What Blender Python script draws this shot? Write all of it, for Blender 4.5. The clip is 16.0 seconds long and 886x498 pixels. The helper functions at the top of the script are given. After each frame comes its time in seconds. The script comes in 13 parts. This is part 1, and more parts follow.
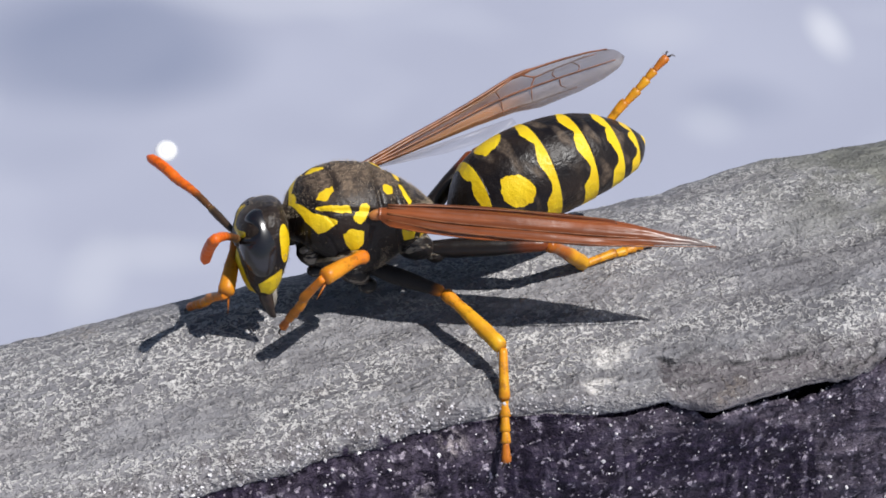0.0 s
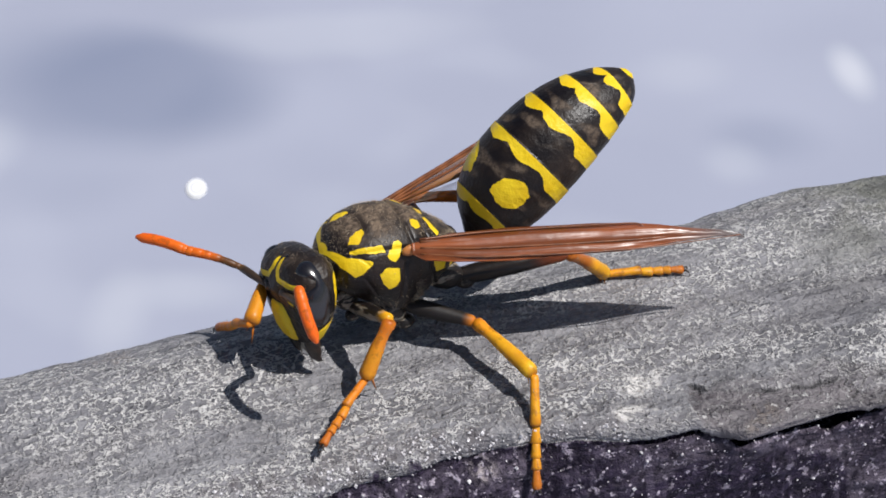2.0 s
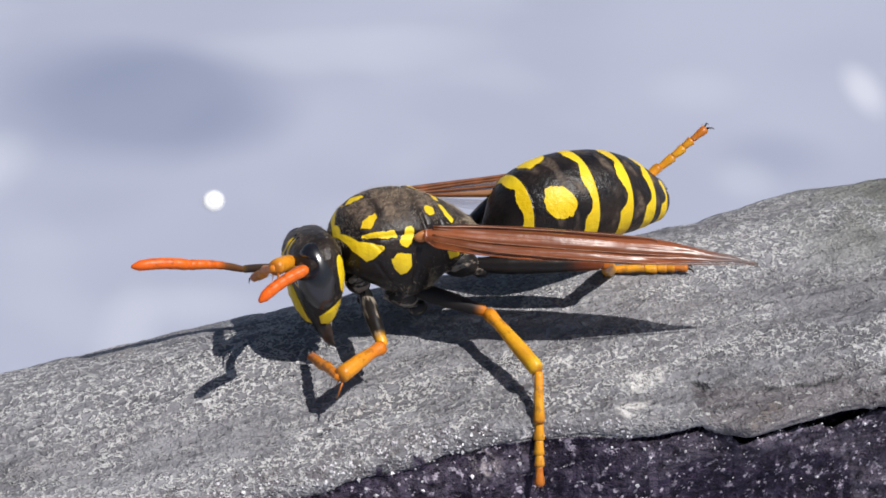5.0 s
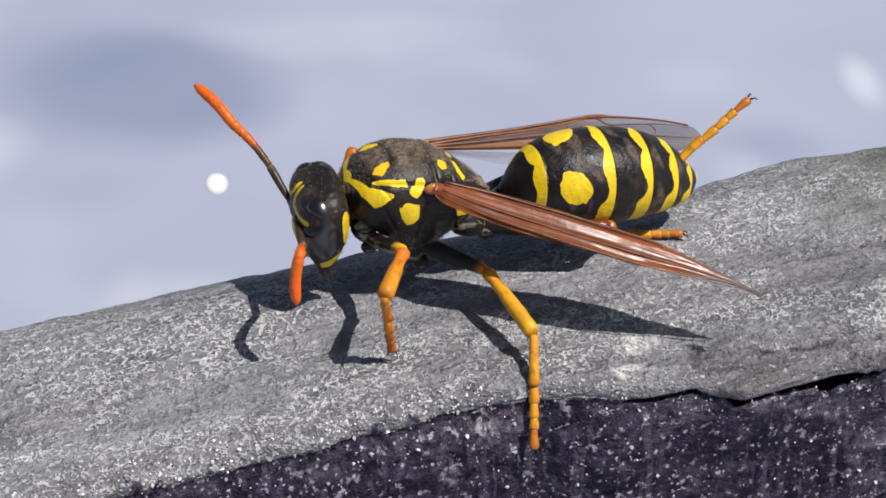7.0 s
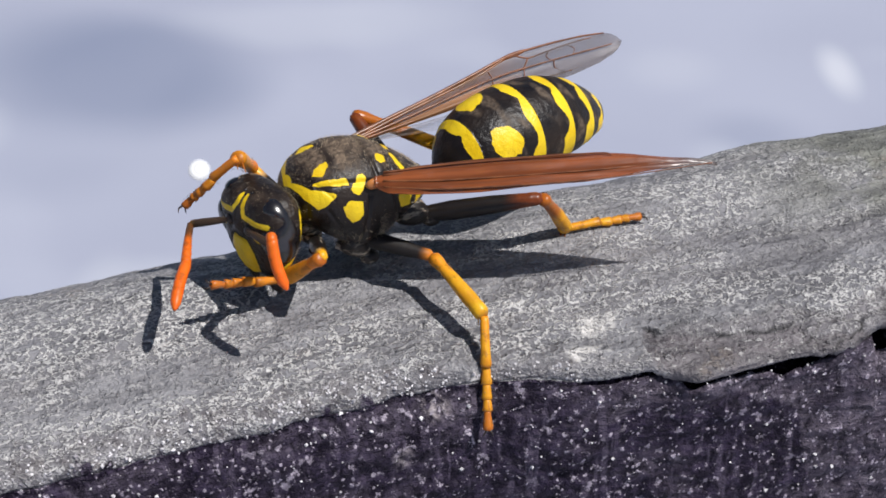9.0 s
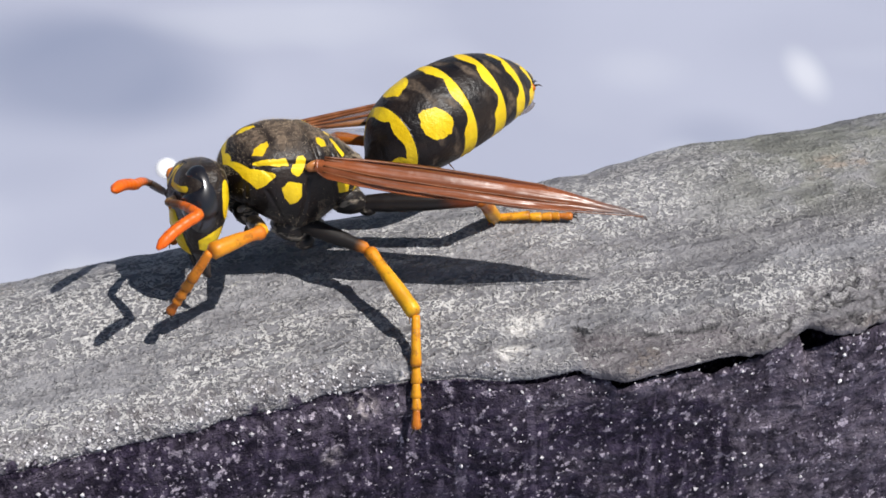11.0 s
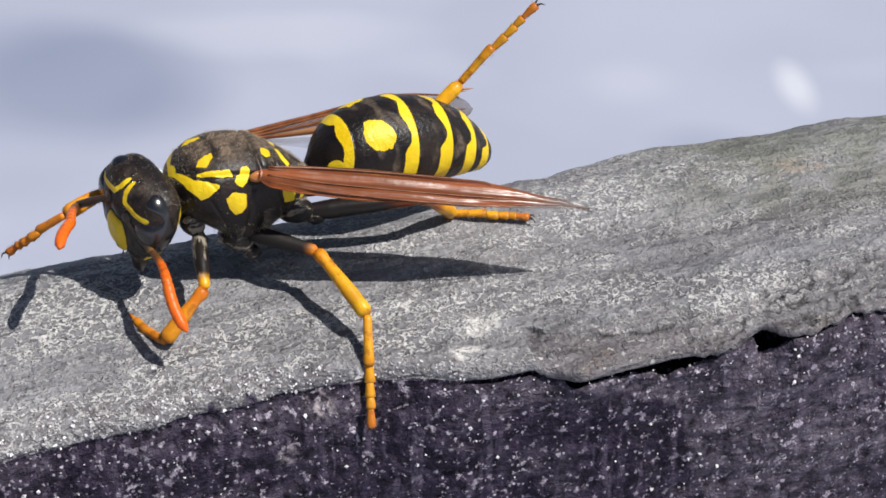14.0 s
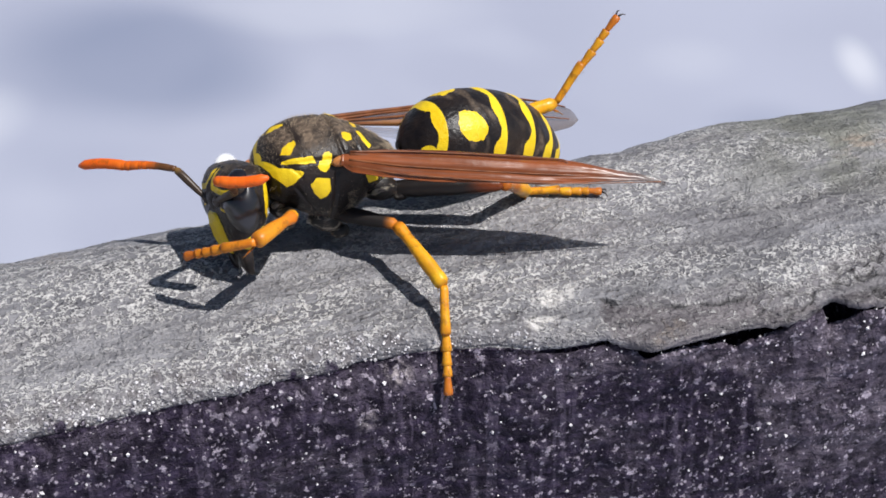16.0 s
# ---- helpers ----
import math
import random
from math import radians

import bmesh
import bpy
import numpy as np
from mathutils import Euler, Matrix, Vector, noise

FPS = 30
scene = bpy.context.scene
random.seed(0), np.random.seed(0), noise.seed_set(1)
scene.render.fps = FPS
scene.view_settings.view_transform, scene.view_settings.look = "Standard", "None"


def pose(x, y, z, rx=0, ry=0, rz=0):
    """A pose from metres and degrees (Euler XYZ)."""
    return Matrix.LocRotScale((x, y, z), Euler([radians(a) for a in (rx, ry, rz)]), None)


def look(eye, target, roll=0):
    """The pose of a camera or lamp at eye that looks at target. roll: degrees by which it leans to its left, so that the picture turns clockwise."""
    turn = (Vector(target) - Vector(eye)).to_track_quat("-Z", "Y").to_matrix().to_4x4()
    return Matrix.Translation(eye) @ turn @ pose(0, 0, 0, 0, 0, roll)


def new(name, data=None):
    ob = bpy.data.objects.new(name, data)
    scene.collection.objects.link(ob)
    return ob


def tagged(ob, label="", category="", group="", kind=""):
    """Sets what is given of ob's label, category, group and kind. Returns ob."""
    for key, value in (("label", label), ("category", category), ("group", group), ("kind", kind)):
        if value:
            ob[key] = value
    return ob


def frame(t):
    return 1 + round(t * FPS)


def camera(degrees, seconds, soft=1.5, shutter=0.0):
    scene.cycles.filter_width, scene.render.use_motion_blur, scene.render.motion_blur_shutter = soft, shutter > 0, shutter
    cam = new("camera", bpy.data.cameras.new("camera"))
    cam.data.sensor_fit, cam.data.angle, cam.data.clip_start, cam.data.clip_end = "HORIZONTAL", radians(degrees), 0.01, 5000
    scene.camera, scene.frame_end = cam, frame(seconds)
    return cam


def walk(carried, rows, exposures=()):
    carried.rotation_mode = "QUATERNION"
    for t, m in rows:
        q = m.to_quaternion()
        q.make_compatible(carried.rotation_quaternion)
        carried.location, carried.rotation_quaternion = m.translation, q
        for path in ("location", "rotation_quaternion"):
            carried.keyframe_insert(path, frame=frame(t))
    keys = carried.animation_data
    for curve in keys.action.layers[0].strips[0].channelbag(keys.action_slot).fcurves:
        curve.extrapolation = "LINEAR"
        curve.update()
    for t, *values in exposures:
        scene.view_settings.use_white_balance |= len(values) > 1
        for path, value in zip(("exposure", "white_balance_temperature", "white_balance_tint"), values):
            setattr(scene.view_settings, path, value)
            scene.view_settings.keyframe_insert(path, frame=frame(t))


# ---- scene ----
cam = camera(30, 16.0, soft=1.7)
walk(cam, [
    (0, pose(-0.002414, -0.043823, 0.039998, 53.551, 0.557, -0.782)),
    (0.5, pose(-0.002177, -0.044114, 0.039865, 53.872, 0.343, -0.934)),
    (1, pose(-0.001034, -0.044552, 0.040178, 54.737, 0.288, -1.090)),
    (1.5, pose(-0.002143, -0.044615, 0.039872, 54.628, 0.674, -0.443)),
    (2, pose(-0.002722, -0.044164, 0.039702, 54.897, 0.892, -0.055)),
    (2.5, pose(-0.002557, -0.044373, 0.039522, 54.667, 0.721, -0.146)),
    (3, pose(-0.002249, -0.044894, 0.039415, 55.268, 0.865, -0.023)),
    (3.5, pose(-0.002447, -0.044837, 0.039434, 55.106, 0.846, 0.098)),
    (4, pose(-0.002742, -0.044743, 0.039204, 54.962, 0.842, 0.250)),
    (4.2, pose(-0.002532, -0.044729, 0.039168, 55.282, 0.931, 0.334)),
    (6.3, pose(-0.002383, -0.045339, 0.038581, 55.604, 0.589, 0.574)),
    (6.5, pose(-0.001960, -0.045643, 0.038394, 55.492, 0.389, 0.412)),
    (7, pose(-0.002446, -0.045518, 0.038308, 55.205, 0.439, 0.635)),
    (7.5, pose(-0.001238, -0.045634, 0.038396, 55.635, -0.019, 0.205)),
    (8, pose(-0.002192, -0.045938, 0.037989, 54.945, 0.132, 0.611)),
    (8.5, pose(-0.001419, -0.045588, 0.038161, 55.476, -0.209, 0.065)),
    (9, pose(-0.001563, -0.045428, 0.037912, 54.813, -0.211, 0.216)),
    (9.5, pose(-0.000999, -0.045433, 0.038120, 54.817, -0.588, -0.242)),
    (10, pose(-0.000847, -0.045658, 0.037951, 54.834, -0.531, -0.221)),
    (10.2, pose(-0.000514, -0.045594, 0.037988, 54.929, -0.739, -0.423)),
    (12.3, pose(0.000496, -0.046101, 0.038039, 54.456, -1.043, -0.366)),
    (12.5, pose(0.000720, -0.046226, 0.037922, 54.420, -1.017, -0.299)),
    (13, pose(0.000761, -0.046156, 0.037969, 54.677, -0.888, -0.114)),
    (13.5, pose(0.001189, -0.045838, 0.037687, 54.702, -1.144, -0.432)),
    (14, pose(0.001332, -0.046333, 0.038037, 55.244, -1.195, -0.598)),
    (14.5, pose(0.000843, -0.047154, 0.038278, 54.837, -0.904, -0.219)),
    (15, pose(0.000755, -0.047291, 0.038266, 54.692, -0.783, 0.120)),
    (15.5, pose(0.000511, -0.047428, 0.038322, 54.609, -0.530, 0.606)),
    (16, pose(0.000660, -0.047724, 0.038694, 54.489, -0.149, 1.137)),
], exposures=[(0, 0.03, 6330, 10), (1.0, 0.0, 6330, 10), (2.5, 0.0, 6330, 10), (4.0, 0.015, 6330, 10), (6.5, 0.03, 6330, 10), (9.0, 0.03, 6330, 10), (10.0, 0.145, 6390, 10), (12.5, 0.15, 6460, 8.5), (14.5, 0.15, 6440, 8.5), (15.5, 0.15, 6340, 10), (16, 0.145, 6330, 10)])

# world, sun and exposure
SUN_TO = Vector((0.55, -0.24, 1.0)).normalized()
world = bpy.data.worlds.new("sky")
scene.world = world
world.use_nodes = True
wn = world.node_tree.nodes
sky = wn.new("ShaderNodeTexSky")
sky.sky_type = "NISHITA"
sky.sun_disc = False
sky.sun_elevation = math.asin(SUN_TO.z)
sky.sun_rotation = math.atan2(SUN_TO.x, SUN_TO.y)
wn["Background"].inputs["Strength"].default_value = 0.055
world.node_tree.links.new(sky.outputs[0], wn["Background"].inputs["Color"])
lamp = bpy.data.lights.new("sun", "SUN")
lamp.energy, lamp.angle, lamp.color = 5.0, radians(0.55), (1.0, 0.965, 0.92)
sun = new("sun", lamp)
sun.matrix_world = look(SUN_TO * 2, (0, 0, 0))

MM = 0.001
TURN = radians(21)                       # the slab's long side runs this way
U = Vector((math.cos(TURN), math.sin(TURN), 0))
V = Vector((-math.sin(TURN), math.cos(TURN), 0))
RISE = math.tan(radians(8))
rng = np.random.default_rng(5)


# ---- materials ----
class Mat:
    """A node material with short ways to add nodes."""
    def __init__(self, name, colour=(0.5, 0.5, 0.5), rough=0.5, metal=0.0):
        self.m = bpy.data.materials.new(name)
        self.m.use_nodes = True
        self.t = self.m.node_tree
        self.b = self.t.nodes["Principled BSDF"]
        self.set("Base Color", (*colour, 1))
        self.set("Roughness", rough)
        self.set("Metallic", metal)
        self.p = self.add("ShaderNodeTexCoord").outputs["Object"]

    def add(self, kind, **props):
        n = self.t.nodes.new(kind)
        if "operation" in props:
            n.operation = props["operation"]
        if "data_type" in props:
            n.data_type = props["data_type"]
        if "attribute_name" in props:
            n.attribute_name = props["attribute_name"]
        if "feature" in props:
            n.feature = props["feature"]
        if "interpolation_type" in props:
            n.interpolation_type = props["interpolation_type"]
        return n

    def link(self, a, b):
        self.t.links.new(a, b)
        return b

    def put(self, sock, val):
        if isinstance(val, bpy.types.NodeSocket):
            self.t.links.new(val, sock)
        else:
            sock.default_value = val

    def set(self, name, val):
        self.put(self.b.inputs[name], val)

    def scaled(self, x, y, z):
        n = self.add("ShaderNodeMapping")
        n.inputs["Scale"].default_value = (x, y, z)
        self.link(self.p, n.inputs["Vector"])
        return n.outputs[0]

    def noise(self, scale, detail=4, rough=0.55, vec=None, warp=0.0):
        n = self.add("ShaderNodeTexNoise")
        self.link(vec or self.p, n.inputs["Vector"])
        n.inputs["Scale"].default_value = scale
        n.inputs["Detail"].default_value = detail
        n.inputs["Roughness"].default_value = rough
        n.inputs["Distortion"].default_value = warp
        return n.outputs["Fac"]

    def cells(self, scale, vec=None, feature="F1"):
        n = self.add("ShaderNodeTexVoronoi", feature=feature)
        self.link(vec or self.p, n.inputs["Vector"])
        n.inputs["Scale"].default_value = scale
        return n.outputs["Distance"]

    def ramp(self, val, lo, hi, a=0.0, b=1.0):
        n = self.add("ShaderNodeMapRange", interpolation_type="SMOOTHSTEP")
        self.link(val, n.inputs["Value"])
        for k, v in zip(("From Min", "From Max", "To Min", "To Max"), (lo, hi, a, b)):
            n.inputs[k].default_value = v
        return n.outputs[0]

    def mix(self, fac, a, b):
        n = self.add("ShaderNodeMix", data_type="RGBA")
        self.put(n.inputs[0], fac)
        for s, v in ((n.inputs[6], a), (n.inputs[7], b)):
            self.put(s, (*v, 1) if isinstance(v, tuple) else v)
        return n.outputs[2]

    def calc(self, op, a, b=0.0):
        n = self.add("ShaderNodeMath", operation=op)
        self.put(n.inputs[0], a)
        self.put(n.inputs[1], b)
        return n.outputs[0]

    def attr(self, name):
        return self.add("ShaderNodeAttribute", attribute_name=name).outputs["Fac"]

    def split(self, vec=None):
        n = self.add("ShaderNodeSeparateXYZ")
        self.link(vec or self.p, n.inputs[0])
        return n.outputs

    def bump(self, height, dist, strength=1.0):
        n = self.add("ShaderNodeBump")
        n.inputs["Distance"].default_value = dist
        n.inputs["Strength"].default_value = strength
        self.link(height, n.inputs["Height"])
        if self.b.inputs["Normal"].is_linked:
            self.link(self.b.inputs["Normal"].links[0].from_socket, n.inputs["Normal"])
        self.link(n.outputs[0], self.b.inputs["Normal"])
        return n


def slab_material():
    m = Mat("weathered_stone", rough=0.62)
    crust = m.attr("crust")
    along = m.add("ShaderNodeVectorRotate")
    along.inputs["Axis"].default_value = (0, 0, 1)
    along.inputs["Angle"].default_value = -TURN
    m.link(m.p, along.inputs["Vector"])
    q = along.outputs[0]

    def stretched(x, y, z):
        n = m.add("ShaderNodeMapping")
        n.inputs["Scale"].default_value = (x, y, z)
        m.link(q, n.inputs["Vector"])
        return n.outputs[0]
    ql = stretched(0.3, 1.2, 1.2)
    patch = m.noise(330, 5, 0.68, ql)
    fine = m.noise(3300, 2, 0.6, q, 0.6)
    mid = m.noise(1200, 4, 0.6, ql, 0.6)
    # crinkled pale crust: thin bright threads, thick in some patches
    worms = m.noise(2800, 3, 0.62, stretched(0.8, 1.0, 1.0), 0.4)
    thread = m.ramp(m.calc("ABSOLUTE", m.calc("SUBTRACT", worms, 0.5)), 0.055, 0.014)
    dense = m.calc("MULTIPLY", m.ramp(patch, 0.40, 0.58, 0.12, 1.0), m.ramp(m.attr("flake"), 0.0, 1.0, 1.0, 0.25))
    pale = m.calc("MULTIPLY", thread, dense)
    pale = m.calc("MAXIMUM", pale, m.calc("MULTIPLY", m.ramp(m.noise(3300, 3, 0.65, q), 0.57, 0.65), m.ramp(patch, 0.38, 0.58, 0.12, 1.0)))
    grey = m.mix(m.ramp(mid, 0.34, 0.68), (0.105, 0.102, 0.111), (0.215, 0.211, 0.224))
    grey = m.mix(m.ramp(m.noise(110, 4, 0.62, ql), 0.38, 0.68, 0.0, 0.55), grey, (0.300, 0.292, 0.304))
    grey = m.mix(m.ramp(m.noise(3900, 3, 0.65, q), 0.43, 0.31, 0.0, 0.55), grey, (0.034, 0.031, 0.037))
    grey = m.mix(m.calc("MULTIPLY", m.attr("flake"), 0.9), grey, m.mix(m.ramp(mid, 0.35, 0.65), (0.060, 0.051, 0.057), (0.138, 0.120, 0.128)))
    fleck = m.noise(2400, 4, 0.7, q, 0.7)
    pale = m.calc("MAXIMUM", pale, m.calc("MULTIPLY", m.attr("chalk"), m.ramp(fleck, 0.39, 0.54)))
    top = m.mix(m.calc("MULTIPLY", pale, 0.85), grey, (0.64, 0.62, 0.605))
    tan_spot = m.calc("MULTIPLY", m.ramp(m.noise(170, 3, 0.6, q), 0.64, 0.74), m.ramp(fine, 0.4, 0.6))
    top = m.mix(m.calc("MULTIPLY", tan_spot, 0.55), top, (0.248, 0.193, 0.148))
    streak = m.noise(300, 4, 0.6, stretched(0.08, 1.0, 1.0))
    top = m.mix(m.ramp(streak, 0.48, 0.66, 0.0, 0.5), top, m.mix(m.ramp(mid, 0.35, 0.65), (0.075, 0.068, 0.074), (0.17, 0.155, 0.162)))
    # noise-broken olive tone, darker towards the far right of the top
    olive = m.calc("MULTIPLY", m.attr("olive"), m.ramp(m.noise(420, 4, 0.65, q), 0.3, 0.6))
    top = m.mix(m.calc("MULTIPLY", olive, 0.85), top, m.mix(m.ramp(mid, 0.35, 0.65), (0.100, 0.100, 0.085), (0.222, 0.222, 0.185)))
    top = m.mix(m.calc("MULTIPLY", m.attr("stain"), m.ramp(mid, 0.42, 0.6, 0.0, 0.7)), top, (0.340, 0.266, 0.207))
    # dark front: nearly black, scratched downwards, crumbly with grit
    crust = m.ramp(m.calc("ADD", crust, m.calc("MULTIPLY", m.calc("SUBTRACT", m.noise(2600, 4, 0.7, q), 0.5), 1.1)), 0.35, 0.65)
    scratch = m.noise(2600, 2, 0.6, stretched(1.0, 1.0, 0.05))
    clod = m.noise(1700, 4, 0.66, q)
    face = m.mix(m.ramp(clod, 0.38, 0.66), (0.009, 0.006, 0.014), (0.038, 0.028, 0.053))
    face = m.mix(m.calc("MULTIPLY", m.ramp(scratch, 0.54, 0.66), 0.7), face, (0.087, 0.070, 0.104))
    dusty = m.calc("MULTIPLY", m.attr("dusty"), m.ramp(clod, 0.3, 0.55))
    face = m.mix(dusty, face, m.mix(m.ramp(mid, 0.4, 0.62), (0.096, 0.079, 0.100), (0.228, 0.195, 0.236)))

    def specks(scale, lo, hi, thin):
        d = m.cells(scale, stretched(1.0, 1.0, 0.9))
        d = m.calc("ADD", d, m.calc("MULTIPLY", m.calc("SUBTRACT", fine, 0.5), 0.5))
        pick = m.ramp(m.noise(scale * 0.8, 2, 0.5, q), lo, hi)
        return m.calc("MULTIPLY", m.ramp(d, thin, thin * 0.5), pick)
    grit = m.calc("MAXIMUM", specks(2100, 0.53, 0.58, 0.26), specks(3900, 0.50, 0.56, 0.30))
    grit = m.calc("MAXIMUM", grit, m.calc("MULTIPLY", m.ramp(m.noise(2500, 3, 0.65, q), 0.58, 0.66), m.ramp(m.noise(380, 4, 0.65, q), 0.36, 0.6, 0.25, 1.0)))
    face = m.mix(m.calc("MULTIPLY", grit, 0.95), face, (0.385, 0.330, 0.400))
    rim = m.calc("MULTIPLY", m.attr("rim"), m.calc("MAXIMUM", specks(3800, 0.48, 0.54, 0.27), specks(6000, 0.46, 0.52, 0.30)))
    face = m.mix(m.calc("MULTIPLY", m.attr("chalk"), m.ramp(clod, 0.42, 0.58)), face, (0.325, 0.283, 0.291))
    top = m.mix(m.calc("MULTIPLY", m.attr("chalk"), m.ramp(fleck, 0.40, 0.56, 0.1, 0.8)), top, (0.70, 0.665, 0.635))
    crumb = m.calc("MULTIPLY", m.attr("rim"), m.ramp(m.noise(1300, 3, 0.65, q), 0.48, 0.6))
    top = m.mix(m.calc("MULTIPLY", m.attr("rim"), 0.28), top, (0.12, 0.10, 0.105))
    top = m.mix(m.calc("MULTIPLY", crumb, 0.55), top, (0.06, 0.048, 0.052))
    top = m.mix(m.calc("MULTIPLY", rim, 0.95), top, (0.86, 0.82, 0.84))
    # shade inside the cracks put in as near-black colour
    top = m.mix(m.attr("crack"), top, (0.02, 0.018, 0.02))
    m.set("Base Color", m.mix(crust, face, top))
    m.set("Roughness", m.mix(crust, m.mix(grit, (0.5, 0.5, 0.5), (0.4, 0.4, 0.4)), m.mix(pale, (0.55, 0.55, 0.55), (0.7, 0.7, 0.7))))
    m.set("Specular IOR Level", m.mix(crust, m.mix(grit, (0.12, 0.12, 0.12), (0.8, 0.8, 0.8)), (0.45, 0.45, 0.45)))
    m.bump(mid, 0.00034, 1.0)
    m.bump(clod, 0.00030, 1.0)
    m.bump(fine, 0.00006, 1.0)
    m.bump(pale, 0.00006, 1.0)
    m.bump(grit, 0.00005, 0.8)
    return m.m


def shell_material():
    """Black, pitted chitin with clear yellow marks and a little dust."""
    m = Mat("black_yellow_shell", rough=0.3)
    mark, dust = m.attr("mark"), m.attr("dust")
    hair = m.noise(5200, 3, 0.6)
    soft = m.noise(700, 4, 0.6)
    black = m.mix(m.ramp(soft, 0.35, 0.7), (0.006, 0.004, 0.004), (0.020, 0.012, 0.008))
    brown = m.mix(m.ramp(hair, 0.35, 0.65), (0.055, 0.038, 0.027), (0.165, 0.118, 0.08))
    black = m.mix(dust, black, brown)
    yellow = m.mix(m.ramp(soft, 0.3, 0.7), (0.70, 0.45, 0.004), (0.80, 0.57, 0.014))
    m.set("Base Color", m.mix(m.ramp(mark, 0.4, 0.6), black, yellow))
    m.set("Roughness", m.mix(dust, m.mix(m.ramp(soft, 0.3, 0.7), (0.34, 0.34, 0.34), (0.5, 0.5, 0.5)), (0.75, 0.75, 0.75)))
    m.set("Specular IOR Level", 0.36)
    m.bump(m.noise(3400, 3, 0.65), 0.00006, 0.9)
    m.bump(m.calc("MULTIPLY", hair, m.ramp(dust, 0.0, 1.0)), 0.00006, 0.8)
    return m.m


def plain(name, a, b, rough, scale=1500, relief=0.00002, **more):
    m = Mat(name, rough=rough)
    n = m.noise(scale, 3, 0.6)
    m.set("Base Color", m.mix(m.ramp(n, 0.3, 0.7), a, b))
    for k, v in more.items():
        m.set(k.replace("_", " "), v)
    m.bump(n, relief, 0.6)
    return m.m


def leg_material(name, dark_to, a, b, rough=0.38, dark=(0.012, 0.009, 0.008), relief=0.00008, streaks=False):
    """Dark from the start of the limb to dark_to of its length (attribute along), then orange and yellow."""
    m = Mat(name, rough=rough)
    al = m.attr("along")
    n = m.noise(1200, 3, 0.6)
    fade = m.ramp(m.calc("ADD", al, m.calc("MULTIPLY", m.calc("SUBTRACT", n, 0.5), 0.1)), dark_to - 0.09, dark_to + 0.09)
    tone = m.mix(m.ramp(m.calc("ADD", m.calc("MULTIPLY", n, 0.7), m.calc("MULTIPLY", al, 0.5)), 0.3, 0.9), b, a)
    tone = m.mix(m.calc("MULTIPLY", m.attr("joint"), 0.7), tone, (0.24, 0.06, 0.006))
    tone = m.mix(m.ramp(m.noise(650, 4, 0.65), 0.44, 0.72, 0.0, 0.6), tone, tuple(c * 0.6 for c in b))
    tone = m.mix(m.ramp(m.noise(2400, 3, 0.7), 0.54, 0.68, 0.0, 0.55), tone, (0.22, 0.06, 0.006))
    tone = m.mix(m.ramp(m.attr("foot"), 0.0, 1.0, 0.0, 0.85), tone, (0.42, 0.105, 0.012))
    if streaks:
        pale = m.ramp(m.noise(2600, 3, 0.6, m.scaled(0.3, 1.4, 1.4)), 0.50, 0.62, 0.0, 0.85)
        dark = m.mix(pale, dark, (0.30, 0.255, 0.20))
    m.set("Base Color", m.mix(fade, dark, tone))
    m.set("Subsurface Weight", 0.12)
    m.set("Specular IOR Level", 0.35)
    m.set("Subsurface Radius", (0.0004, 0.0002, 0.0001))
    m.bump(m.noise(1100, 3, 0.6), relief, 0.7)
    return m.m


def wing_material(name, amber, clear_from, solid, rough=0.28, gloss=0.35, relief=0.00003):
    """Thin glossy membrane: amber and nearly opaque near the front edge, clear and grey towards the tip."""
    m = Mat(name, rough=rough)
    al, ac = m.attr("along"), m.attr("across")
    n = m.noise(1500, 4, 0.65, m.scaled(0.06, 1, 1))
    tone = m.mix(m.ramp(n, 0.36, 0.64), amber, tuple(c * 0.38 for c in amber))
    tone = m.mix(m.ramp(al, clear_from - 0.12, clear_from + 0.12), tone, (0.13, 0.105, 0.10))
    m.set("Base Color", tone)
    cover = m.calc("MULTIPLY", m.ramp(al, clear_from - 0.15, clear_from + 0.2, solid, solid * 0.72), m.ramp(ac, 0.0, 1.0, 1.0, 0.72))
    m.set("Alpha", m.calc("ADD", cover, m.ramp(n, 0.4, 0.75, -0.08, 0.1)))
    m.set("Specular IOR Level", gloss)
    m.bump(n, relief, 1.0)
    m.bump(m.noise(2500, 2, 0.5), 0.00002, 0.5)
    return m.m


